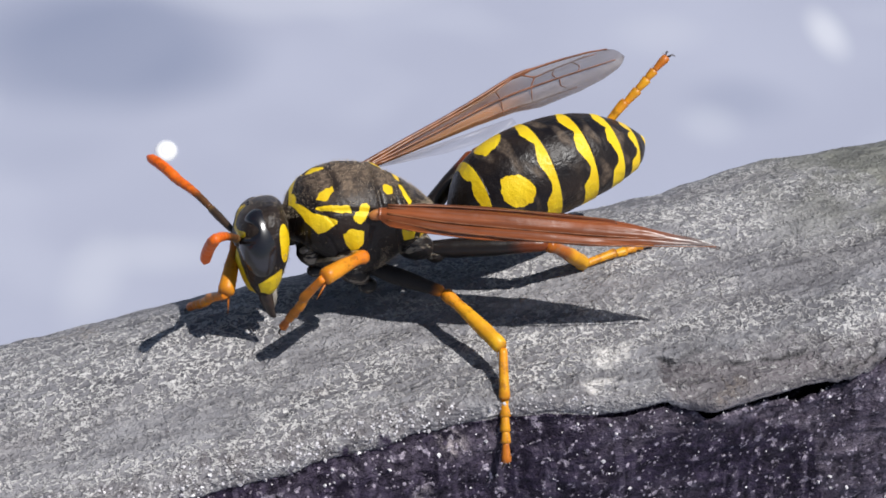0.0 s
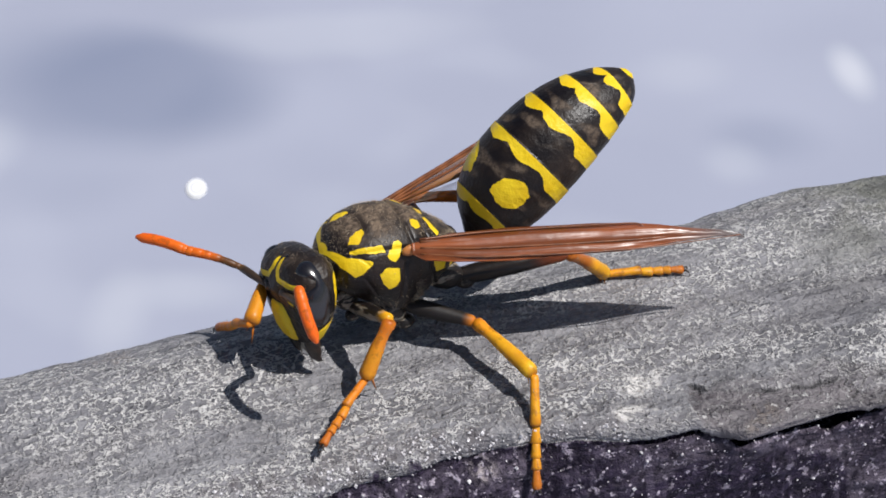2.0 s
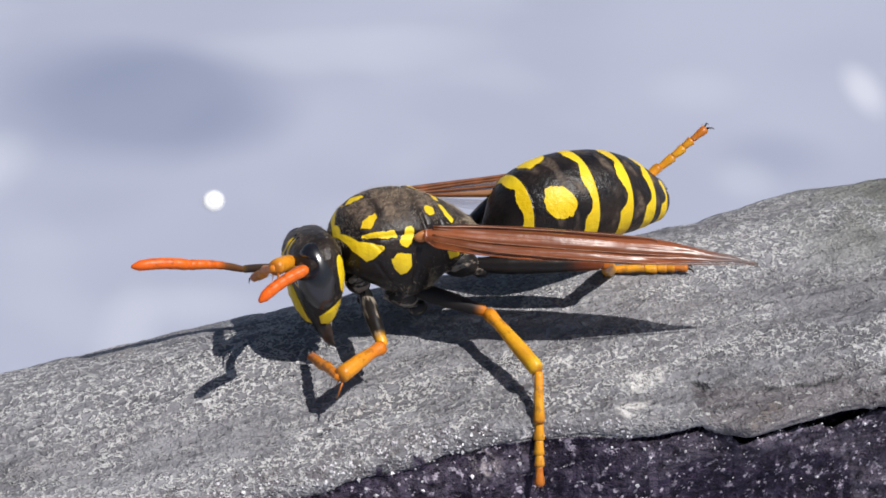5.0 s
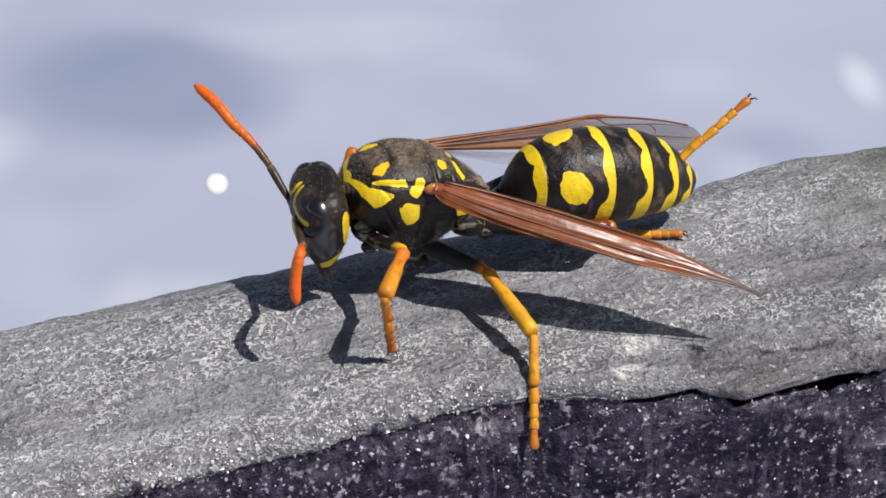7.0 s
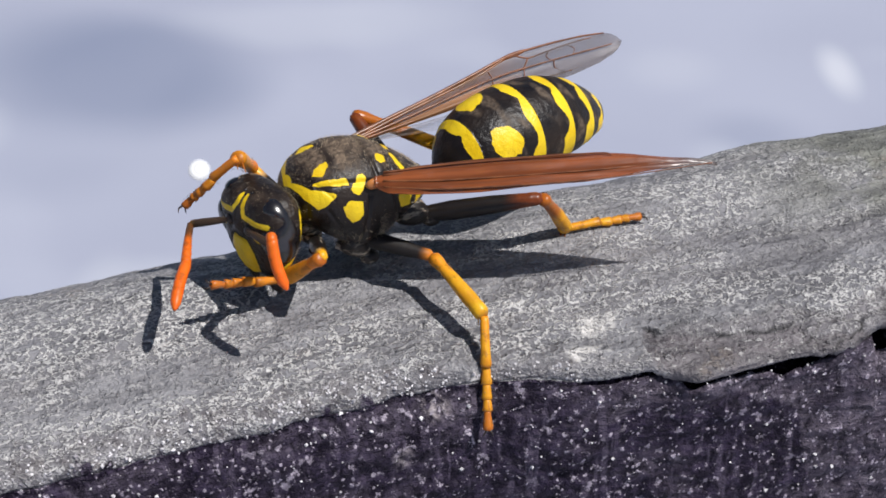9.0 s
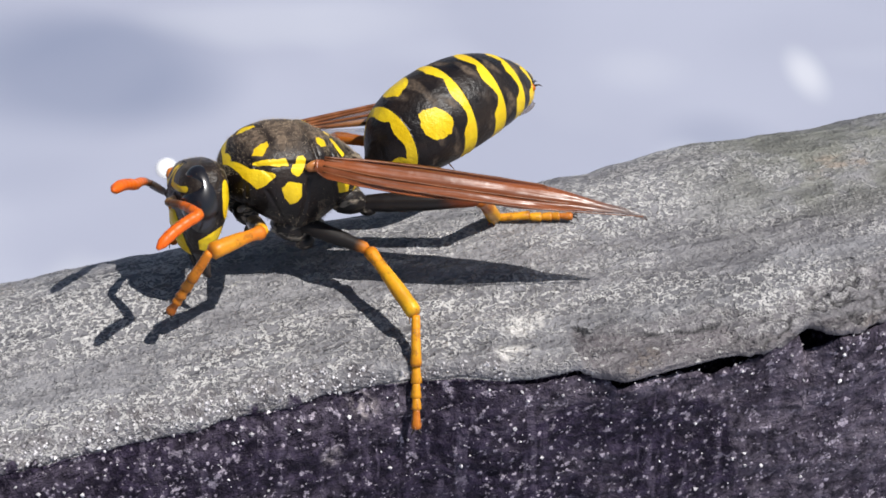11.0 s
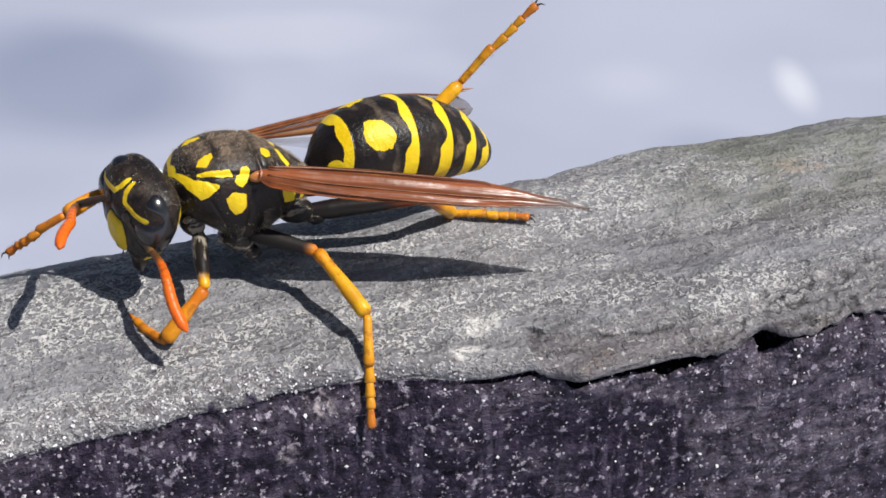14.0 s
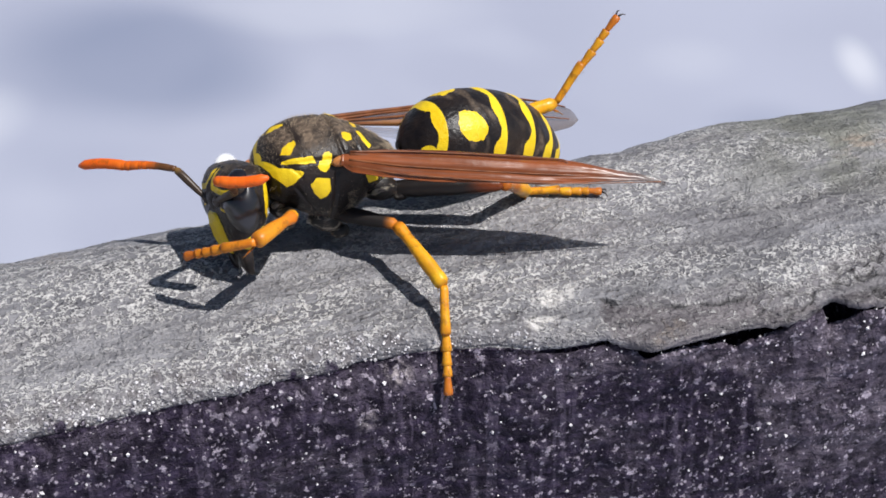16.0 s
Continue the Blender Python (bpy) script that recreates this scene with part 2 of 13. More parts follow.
def ground_material():
    m = Mat("pale_ground", rough=0.8)
    def blot(x, y, rx, ry, turn):
        s = m.add("ShaderNodeMapping")
        s.vector_type = "TEXTURE"
        s.inputs["Location"].default_value = (x, y, 0)
        s.inputs["Rotation"].default_value = (0, 0, turn)
        s.inputs["Scale"].default_value = (rx, ry, 1000)
        w = m.add("ShaderNodeVectorMath", operation="ADD")
        nz = m.add("ShaderNodeTexNoise")
        nz.inputs["Scale"].default_value = 9
        m.link(m.p, nz.inputs["Vector"])
        sc = m.add("ShaderNodeVectorMath", operation="SCALE")
        m.link(nz.outputs["Color"], sc.inputs[0])
        warp = min(0.05, 0.5 * rx)
        sc.inputs["Scale"].default_value = warp
        half = m.add("ShaderNodeVectorMath", operation="SUBTRACT")
        half.inputs[1].default_value = (warp / 2, warp / 2, 0)
        m.link(m.p, half.inputs[0])
        m.link(half.outputs[0], w.inputs[0])
        m.link(sc.outputs[0], w.inputs[1])
        m.link(w.outputs[0], s.inputs["Vector"])
        ln = m.add("ShaderNodeVectorMath", operation="LENGTH")
        m.link(s.outputs[0], ln.inputs[0])
        far, near = (1.1, 0.4) if rx > 0.05 else (1.3, 0.15)
        return m.ramp(ln.outputs["Value"], far, near)
    base = m.mix(m.ramp(m.noise(7, 2, 0.5), 0.35, 0.65), GROUND_A, GROUND_B)
    base = m.mix(m.ramp(m.noise(16, 1, 0.4), 0.52, 0.75, 0.0, 0.35), base, GROUND_PALE)
    # blurred shade and bright spots painted into the ground colour
    for args, f, tone in BLOTS:
        base = m.mix(m.calc("MULTIPLY", blot(*args), f), base, tone)
    m.set("Base Color", base)
    return m.m


def glint_material():
    """Blurred glint painted in: white in the middle, with a faint ring, thin at the rim."""
    m = Mat("white_glint", rough=0.3)
    s = m.add("ShaderNodeMapping")
    s.inputs["Scale"].default_value = (1000 / DOT_R, 1000 / DOT_R / 1.8, 0)
    m.link(m.p, s.inputs["Vector"])
    r = m.add("ShaderNodeVectorMath", operation="LENGTH")
    m.link(s.outputs[0], r.inputs[0])
    r = r.outputs["Value"]
    ring = m.ramp(m.calc("ABSOLUTE", m.calc("SUBTRACT", r, 0.42)), 0.16, 0.02)
    m.set("Base Color", m.mix(m.calc("MULTIPLY", ring, 0.35), (0.95, 0.95, 0.95), (0.45, 0.43, 0.52)))
    m.set("Alpha", m.ramp(r, 1.05, 0.5, 0.0, 0.85))
    return m.m


GROUND_A, GROUND_B, GROUND_PALE = (0.303, 0.319, 0.402), (0.333, 0.349, 0.433), (0.388, 0.404, 0.48)
# dark rows paint soft shade, the pale rows after them bright spots
BLOTS = [
    ((-0.1387, 0.5605, 0.0724, 0.0578, 0.0), 0.62, (0.150, 0.178, 0.265)),
    ((-0.1722, 0.5877, 0.0478, 0.0328, 0.0), 0.35, (0.150, 0.178, 0.265)),
    ((-0.0965, 0.5418, 0.0280, 0.0282, 0.0), 0.3, (0.150, 0.178, 0.265)),
    ((0.1178, 0.5109, 0.0249, 0.0220, 0.0), 0.3, (0.150, 0.178, 0.265)),
    ((-0.1590, 0.4863, 0.0443, 0.0296, 0.0), 0.15, (0.150, 0.178, 0.265)),
    ((-0.1188, 0.4013, 0.0117, 0.0296, 0.0), 0.4, (0.46, 0.475, 0.53)),
    ((-0.0998, 0.4158, 0.0257, 0.0135, 0.0), 0.35, (0.46, 0.475, 0.53)),
    ((0.0929, 0.5653, 0.0217, 0.0200, 0.0), 0.25, (0.46, 0.475, 0.53)),
    ((0.1044, 0.4943, 0.0132, 0.0168, 0.0), 0.3, (0.46, 0.475, 0.53)),
    ((-0.0590, 0.6060, 0.0754, 0.0272, 0.0), 0.3, (0.46, 0.475, 0.53)),
    ((-0.1950, 0.5110, 0.0209, 0.0278, 0.0), 0.6, (0.46, 0.475, 0.53)),
    ((0.1638, 0.5643, 0.0088, 0.0238, 0.0), 0.5, (0.60, 0.61, 0.64)),
]
DOT_R = 4.54
STAIN = (21.40, 6.33)
STONE, SHELL = slab_material(), shell_material()
EYE = plain("eye_black", (0.006, 0.005, 0.006), (0.010, 0.008, 0.009), 0.24, 4000, 0.000002, Specular_IOR_Level=1.0)
JAW = plain("dark_jaw", (0.012, 0.009, 0.008), (0.05, 0.03, 0.02), 0.35)
MEMBRANE = plain("pale_joint", (0.10, 0.085, 0.07), (0.46, 0.42, 0.36), 0.4, 3000, 0.00008)
LIMB = leg_material("orange_limb", -0.5, (0.80, 0.45, 0.012), (0.70, 0.25, 0.010), 0.42)
LIMB_FORE = leg_material("red_orange_limb", -0.5, (0.72, 0.30, 0.012), (0.62, 0.17, 0.010), 0.42)
THIGH = leg_material("dark_thigh", 0.84, (0.80, 0.40, 0.012), (0.74, 0.28, 0.01), streaks=True)
HIP = leg_material("streaked_hip", 2.0, (0.1, 0.08, 0.06), (0.1, 0.08, 0.06), 0.45, streaks=True)
THIGH_MID = leg_material("black_thigh", 0.92, (0.62, 0.20, 0.012), (0.5, 0.14, 0.01), 0.6)
LIMB_HIND = leg_material("hind_shin", 0.5, (0.80, 0.43, 0.012), (0.72, 0.26, 0.010), 0.33, (0.36, 0.10, 0.010))
THIGH_HIND = leg_material("hind_thigh", 0.78, (0.16, 0.035, 0.008), (0.10, 0.024, 0.006), 0.32)
FEELER = leg_material("orange_feeler", 0.22, (0.80, 0.125, 0.006), (0.60, 0.13, 0.008), 0.42, (0.10, 0.04, 0.012), 0.00002)
SCAPE = leg_material("dark_scape", 0.9, (0.20, 0.11, 0.03), (0.14, 0.075, 0.02), 0.4, (0.045, 0.028, 0.018))
CLAW = plain("dark_claw", (0.015, 0.01, 0.008), (0.05, 0.03, 0.02), 0.35)
FOLDED = wing_material("folded_wing", (0.35, 0.094, 0.027), 0.86, 0.90, 0.29, 0.42, 0.00008)
SPREAD = wing_material("spread_wing", (0.34, 0.15, 0.05), 0.56, 0.80, 0.36, 0.15, 0.00006)
CLEAR = wing_material("clear_wing", (0.34, 0.26, 0.2), 0.3, 0.30)
DOWN = plain("pale_hair", (0.20, 0.15, 0.10), (0.42, 0.34, 0.24), 0.6)
AMBER = plain("amber", (0.30, 0.085, 0.022), (0.50, 0.20, 0.05), 0.35)
VEIN = plain("brown_vein", (0.10, 0.032, 0.012), (0.22, 0.075, 0.025), 0.35)
GLINT = glint_material()
GRAIN = plain("pale_grain", (0.28, 0.26, 0.28), (0.80, 0.77, 0.78), 0.35, 900, 0.00001, Specular_IOR_Level=0.7)


# ---- mesh helpers ----
def mesh_ob(name, verts, faces, material, parent=None, label="", attrs=None, smooth=True):
    me = bpy.data.meshes.new(name)
    me.from_pydata([tuple(v) for v in np.asarray(verts, float) * MM], [], [tuple(int(i) for i in f) for f in faces])
    me.polygons.foreach_set("use_smooth", [smooth] * len(me.polygons))
    for k, vals in (attrs or {}).items():
        a = me.attributes.new(k, "FLOAT", "POINT")
        a.data.foreach_set("value", np.asarray(vals, dtype=np.float32))
    me.materials.append(material)
    me.update()
    ob = new(name, me)
    if parent:
        ob.parent = parent
    if label:
        tagged(ob, label)
    return ob


def grid_faces(n, m, closed=True):
    """Faces of n rings of m points."""
    i, j = np.meshgrid(np.arange(n - 1), np.arange(m if closed else m - 1), indexing="ij")
    a, b = i * m + j, i * m + (j + 1) % m
    return np.stack([a, b, b + m, a + m], -1).reshape(-1, 4)


def tube(stations, radii, sides=14, flat=1.0):
    """Rings along x at stations; radii may be pairs (across, height). Returns verts, faces and how far along each vertex is."""
    s, r = np.asarray(stations, float), np.asarray(radii, float)
    ph = np.linspace(0, 2 * np.pi, sides, endpoint=False)
    v = np.stack([np.repeat(s[:, None], sides, 1), r[:, None] * np.cos(ph) * flat, r[:, None] * np.sin(ph)], -1).reshape(-1, 3)
    f = [tuple(q) for q in grid_faces(len(s), sides)]
    f += [tuple(range(sides))[::-1], tuple(range((len(s) - 1) * sides, len(s) * sides))]
    return v, f, np.repeat((s - s[0]) / (s[-1] - s[0]), sides)


def join(*pieces):
    """Several (verts, faces, along) as one."""
    vs, fs, al, n = [], [], [], 0
    for v, f, a in pieces:
        vs.append(v), al.append(a)
        fs += [tuple(int(i) + n for i in q) for q in f]
        n += len(v)
    return np.concatenate(vs), fs, np.concatenate(al)


def turned(piece, m):
    v, f, a = piece
    m = np.array(m)
    return v @ m[:3, :3].T + m[:3, 3], f, a


def blob(rx, ry, rz, n=28, k=36, power=2.0):
    """An egg-shaped solid."""
    th = np.linspace(0.02, np.pi - 0.02, n)
    ph = np.linspace(0, 2 * np.pi, k, endpoint=False)
    T, P = np.meshgrid(th, ph, indexing="ij")
    e = 2 / power
    sg = lambda c: np.sign(c) * np.abs(c) ** e
    v = np.stack([rx * sg(np.sin(T)) * sg(np.cos(P)), ry * sg(np.sin(T)) * sg(np.sin(P)), rz * sg(np.cos(T))], -1).reshape(-1, 3)
    f = [tuple(q[::-1]) for q in grid_faces(n, k)] + [tuple(range(k)), tuple(range((n - 1) * k, n * k))[::-1]]
    return v, f, np.zeros(len(v))


def inside(poly, x, y):
    """1 where the points lie in the polygon, with soft edges of about 0.04."""
    p = np.asarray(poly, float)
    ins, dist = np.zeros(x.shape, bool), np.full(x.shape, 9.0)
    for (x0, y0), (x1, y1) in zip(p, np.roll(p, -1, 0)):
        cross = ((y0 > y) != (y1 > y)) & (x < (x1 - x0) * (y - y0) / (y1 - y0 + 1e-12) + x0)
        ins ^= cross
        t = np.clip(((x - x0) * (x1 - x0) + (y - y0) * (y1 - y0)) / ((x1 - x0) ** 2 + (y1 - y0) ** 2), 0, 1)
        dist = np.minimum(dist, np.hypot(x - x0 - t * (x1 - x0), y - y0 - t * (y1 - y0)))
    return np.clip(0.5 + np.where(ins, dist, -dist) / 0.05, 0, 1)


def waves(a, b, seed, scale):
    """Smooth noise of two coordinates."""
    return np.array([noise.noise((x * scale, y * scale, seed)) for x, y in zip(np.ravel(a), np.ravel(b))]).reshape(np.shape(a))


PARTS = {}


# ---- ground and slab ----
def build_ground():
    n = 60
    xs = np.sign(np.linspace(-1, 1, n)) * np.abs(np.linspace(-1, 1, n)) ** 3 * 400000
    X, Y = np.meshgrid(xs, xs, indexing="ij")
    v = np.stack([X, Y, np.full_like(X, -300)], -1).reshape(-1, 3)
    ob = mesh_ob("ground", v, grid_faces(n, n, False), ground_material())
    tagged(ob, "pale blue-grey smooth ground with soft shade and bright spots painted in", "ground", kind="structure")


EDGE_U = [-200, -25, -3, 0, 3, 4.6, 6.1, 6.6, 7.1, 7.6, 8.1, 9.1, 11.6, 12.6, 13.6, 14.2, 15.1, 15.6, 16.1, 16.6, 17.4, 19.6, 25, 40, 200]
EDGE_V = [0.9, 0.9, 1.0, 0.75, -0.2, -0.7, -0.86, -1.04, -1.36, -1.68, -1.74, -1.66, -1.72, -1.86, -2.02, -1.92, -1.6, -1.54, -1.9, -2.2, -2.2, -1.6, -2.3, -2.6, -2.6]
GROOVE_U = [-200, 2.5, 4.6, 6.6, 7.1, 7.5, 8.6, 10.2, 11.0, 11.7, 12.6, 13.4, 13.8, 15.0, 15.3, 15.55, 16.0, 16.6, 17.5, 22, 200]
GROOVE_H = [0.0, 0.0, 0.10, 0.16, 0.28, 0.55, 0.40, 0.58, 0.85, 0.88, 0.66, 0.45, 0.06, 0.06, 0.55, 1.25, 0.7, 0.16, 0.25, 0.4, 0.4]
# two thin layers have split off along the rim; further on it is broken up
FLAKE_U = [5.5, 6.6, 6.95, 8.5, 9.9, 10.8, 12.25, 12.6, 13.7, 16]
FLAKE_V = [1.3, 1.02, 0.65, 0.16, -0.22, -0.4, -0.58, -1.2, -1.5, -1.5]
LAYER_U = [7.2, 8.0, 9.5, 10.4, 11.2, 11.7, 12.1, 12.7, 13.5, 15, 16.5, 18.5, 30]
LAYER_V = [0.45, 0.75, 0.70, 0.40, 0.25, 0.30, 0.55, 0.25, -0.5, -0.3, 0.3, 0.6, 0.8]
PANEL_U = [2, 4.5, 5.8, 8.0, 11.0, 12.2, 12.9, 14, 30]
PANEL_Z = [2.4, 2.0, 1.7, 1.7, 2.1, 3.2, 6.0, 9.0, 9.0]
CRUST_U = [-200, -17, -11.5, -5.5, -3, -1, 2, 200]
CRUST_V = [0.9, 0.9, 0.9, 0.95, 0.7, 0.15, -0.6, -0.6]


def build_slab():
    # long steps outside the seen stretch, fine ones in it
    us = np.concatenate([np.linspace(-160, -26, 30), np.arange(-25, 34, 0.105), np.linspace(35, 170, 30)])
    ve, groove = np.interp(us, EDGE_U, EDGE_V), np.interp(us, GROOVE_U, GROOVE_H)
    k = np.hanning(7) / np.hanning(7).sum()
    ve[40:-40] = np.convolve(ve, k, "same")[40:-40]
    wob = np.array([noise.fractal((u * 0.55, 3.1, 0), 1.0, 2.0, 5) for u in us])
    ve = ve + np.interp(us, [3, 6], [0.16, 0.07]) * wob
    rows, tags = [], []

    def row(v, z, crust):
        rows.append(np.stack([us, np.broadcast_to(v, us.shape), np.broadcast_to(z, us.shape)], -1))
        tags.append(np.broadcast_to(crust, us.shape))
    # back face, from the ground up, then over the ridge
    for z in (-300, -120, -40, -12):
        row(13.2 + 0 * us, z, 0.6)
    ridge = np.interp(us, [-14, -11, -8, 0, 11, 12, 14, 17, 19, 21.5, 24.4, 26.2, 27.4, 30], [9.63, 9.72, 9.65, 9.44, 9.24, 9.17, 9.37, 9.65, 9.45, 9.25, 9.13, 9.07, 8.77, 8.59])
    ridge = ridge + 0.06 * np.array([noise.noise((u * 0.12, 7.7, 0)) for u in us]) + 0.12 * np.array([noise.noise((u * 0.6, 1.7, 0)) for u in us])
    flat = ridge - 2.6
    for a in np.linspace(1.45, 0.0, 26):
        row(flat + 5.4 * np.sin(a), RISE * flat + 3.6 * (np.cos(a) - 1) + RISE * 5.4 * np.sin(a) * (1 - a / 1.5) * 0.9, 1.0)
    soft = np.interp(us, [-200, -4, 3, 6, 200], [0.9, 0.8, 0.5, 0.22, 0.2])
    for s in np.linspace(1, 0, 132)[1:] ** 1.45:
        v = ve + soft + s * (flat - ve - soft)
        row(v, RISE * v, 1.0)
    # rounded front edge
    for a in np.linspace(0, 1.45, 9)[1:]:
        row(ve + soft * (1 - np.sin(a)), RISE * (ve + soft) - soft * (1 - np.cos(a)), 1.0)
    z0 = RISE * (ve + soft) - soft
    groove = groove * (1 + 0.3 * np.array([noise.fractal((u * 1.7, 8.8, 0), 0.9, 2.0, 4) for u in us]))
    deep = np.clip(groove * 3.0, 0, 1.6)
    low = np.interp(us, [2.5, 3.5, 9, 10], [0.02, 0.25, 0.25, 0.16])
    row(ve, z0 - low * 0.6, 1.0)
    row(ve + 0.04, z0 - low, 0.7)
    hollow = len(rows)
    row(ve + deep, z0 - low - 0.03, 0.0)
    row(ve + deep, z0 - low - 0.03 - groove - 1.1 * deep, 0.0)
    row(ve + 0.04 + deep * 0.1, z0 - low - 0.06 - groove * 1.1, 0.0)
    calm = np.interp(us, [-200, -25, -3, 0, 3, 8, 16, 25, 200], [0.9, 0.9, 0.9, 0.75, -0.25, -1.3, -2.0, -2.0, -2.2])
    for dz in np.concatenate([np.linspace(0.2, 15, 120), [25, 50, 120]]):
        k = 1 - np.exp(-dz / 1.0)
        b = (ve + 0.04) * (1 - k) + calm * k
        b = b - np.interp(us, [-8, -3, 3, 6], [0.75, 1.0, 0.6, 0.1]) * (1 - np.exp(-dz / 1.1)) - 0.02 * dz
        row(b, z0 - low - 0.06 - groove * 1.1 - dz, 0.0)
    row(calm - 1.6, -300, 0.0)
    G, C = np.stack(rows), np.stack(tags).astype(float)
    n, m = G.shape[:2]
    # relief: strata along the slab, lumps and pits
    uu, vv, zz = G[..., 0], G[..., 1], G[..., 2]
    near = (uu > -27) & (uu < 36) & (zz > -17)
    rel = np.zeros_like(uu)
    idx = np.argwhere(near)
    for i, j in idx:
        u, v, z = uu[i, j], vv[i, j], zz[i, j]
        a = noise.fractal((u * 0.16, v * 0.75, z * 0.4), 1.0, 2.0, 4) * 0.12
        b = noise.fractal((u * 1.1, v * 1.7, z * 1.5 + 9), 0.8, 2.1, 5) * (0.05 if C[i, j] > 0.3 else 0.07)
        rel[i, j] = a + b
    face = np.clip((0.2 - C) * 5, 0, 1)
    # a flake has come off along the rim; a shallow pit; chalky spots
    flake, chalk, stain, olive, crack, rim = (np.zeros_like(uu) for _ in range(6))
    for i, j in idx:
        u, v, z = uu[i, j], vv[i, j], zz[i, j]
        w = noise.fractal((u * 1.3, v * 1.3, 6), 0.8, 2.0, 4)
        if C[i, j] > 0.5 and 5.6 < u < 30:
            far = float(np.interp(u, FLAKE_U, FLAKE_V)) + 0.16 * w
            start = min(1.0, max(0.0, (u - 6.3 + 0.8 * w) / 0.5))
            upper = float(np.interp(u, LAYER_U, LAYER_V)) + 0.22 * w
            if 6.6 < u < 12.4:
                crack[i, j] = math.exp(-((far - v) / 0.085) ** 2) * min(1.0, max(0.25, 0.95 + 2 * noise.noise((u * 1.1, 3.3, 3.7))))
            if u > 12.2:
                seam = noise.noise((u * 0.55, v * 0.9, 21.0)) + 0.35 * noise.noise((u * 2.1, v * 2.6, 5.0))
                crack[i, j] = 0.9 * math.exp(-(seam / 0.06) ** 2) * min(1.0, max(0.0, (upper - v) / 0.5))
            flake[i, j] = start * max(min(1.0, max(0.0, (far - v) / 0.10)), 0.55 * min(1.0, max(0.0, (upper - v) / 0.08)) if u > 7.2 else 0.0)
            if 7.4 < u < 12.8:
                crack[i, j] = max(crack[i, j], 0.6 * math.exp(-((upper - v) / 0.07) ** 2) * min(1.0, max(0.0, 0.5 + 2 * noise.noise((u * 1.3, 8.3, 1.7)))))
            if u > 12.4:
                rel[i, j] += 0.22 * flake[i, j] * noise.fractal((u * 1.2, v * 1.6, 17.0), 0.7, 2.1, 4)
        if C[i, j] > 0.5:
            pit = min(math.hypot((u - 3.0) / 0.55, (v - 1.24) / 0.32), 0.25 + math.hypot((u - 1.7) / 0.6, (v - 0.82) / 0.4)) + 0.4 * w
            rel[i, j] -= 0.16 * max(0.0, 1 - pit) + 0.24 * flake[i, j] + 0.12 * crack[i, j]
            stain[i, j] = min(1.0, 2.0 * max(0.0, 1 - math.hypot((u - STAIN[0]) / 1.3, (v - STAIN[1]) / 0.7) + 0.7 * w))
            olive[i, j] = min(1.0, max(0.0, (u - 13) / 6)) * min(1.0, max(0.0, (v - 2.5) / 2.5))
            chalk[i, j] = min(1.0, 1.6 * max(0.0, 1 - math.hypot((u - 4.8) / 1.0, (v - 1.5) / 0.7) + 0.6 * w) + 1.4 * max(0.0, 1 - math.hypot((u - 3.95) / 0.8, (v - 0.4) / 0.45) + 0.6 * w) + 1.3 * max(0.0, 1 - math.hypot((u + 0.3) / 0.45, (v - 0.55) / 0.35) + 0.5 * w))
        else:
            chalk[i, j] = min(1.0, 1.5 * max(0.0, 1 - math.hypot((u + 1.75) / 0.75, (z + 0.85) / 0.6) + 0.6 * w) + 1.2 * max(0.0, 1 - math.hypot((u + 3.2) / 0.5, (z + 2.6) / 0.5) + 0.6 * w))
    zz += rel * (1 - face)
    vv -= rel * 1.6 * face
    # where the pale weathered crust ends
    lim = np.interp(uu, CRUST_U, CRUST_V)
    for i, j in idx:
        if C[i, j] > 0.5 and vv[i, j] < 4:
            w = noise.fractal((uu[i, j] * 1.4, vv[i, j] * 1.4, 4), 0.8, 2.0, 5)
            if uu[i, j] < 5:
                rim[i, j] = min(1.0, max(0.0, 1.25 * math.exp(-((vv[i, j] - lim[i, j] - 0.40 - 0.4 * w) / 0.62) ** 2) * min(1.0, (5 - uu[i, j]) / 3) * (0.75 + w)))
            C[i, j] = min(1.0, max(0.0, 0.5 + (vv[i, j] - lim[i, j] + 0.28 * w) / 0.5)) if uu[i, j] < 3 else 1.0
    P = uu[..., None] * np.array(U) + vv[..., None] * np.array(V) + zz[..., None] * np.array((0, 0, 1))
    faces = [tuple(q[::-1]) for q in grid_faces(n, m, False)]
    dusty = np.clip((uu - 16.0 + 0.12 * np.clip(-zz - 3, 0, 9)) / 1.2, 0, 1) * 0.5
    for i, j in idx:
        if C[i, j] < 0.5:
            w = noise.fractal((uu[i, j] * 0.35, zz[i, j] * 0.35, 2), 0.9, 2.0, 4)
            u = uu[i, j]
            near_lip = 0.7 * math.exp(-abs(zz[i, j] + 1.4 + 0.05 * u) / 1.2) * 0.35 * min(1.0, max(0.0, (4.5 - u) / 2))
            panel = RISE * ve[j] - 0.4 - float(np.interp(u, PANEL_U, PANEL_Z)) + 0.9 * w
            band = min(1.0, max(0.0, (zz[i, j] - panel) / 0.35)) * min(1.0, max(0.0, (u - 2.5) / 2.5))
            dusty[i, j] = min(1.0, max(0.5 * dusty[i, j] * (0.7 + 0.6 * w), near_lip * (0.7 + w), (0.62 if u < 12 else max(0.46, 0.62 - 0.08 * (u - 12))) * band * (0.85 + 0.6 * w), 0.4 * (w - 0.1)))
    # dust colour left out of the groove, which deepens its shade
    dusty[hollow - 1:hollow + 2] = 0
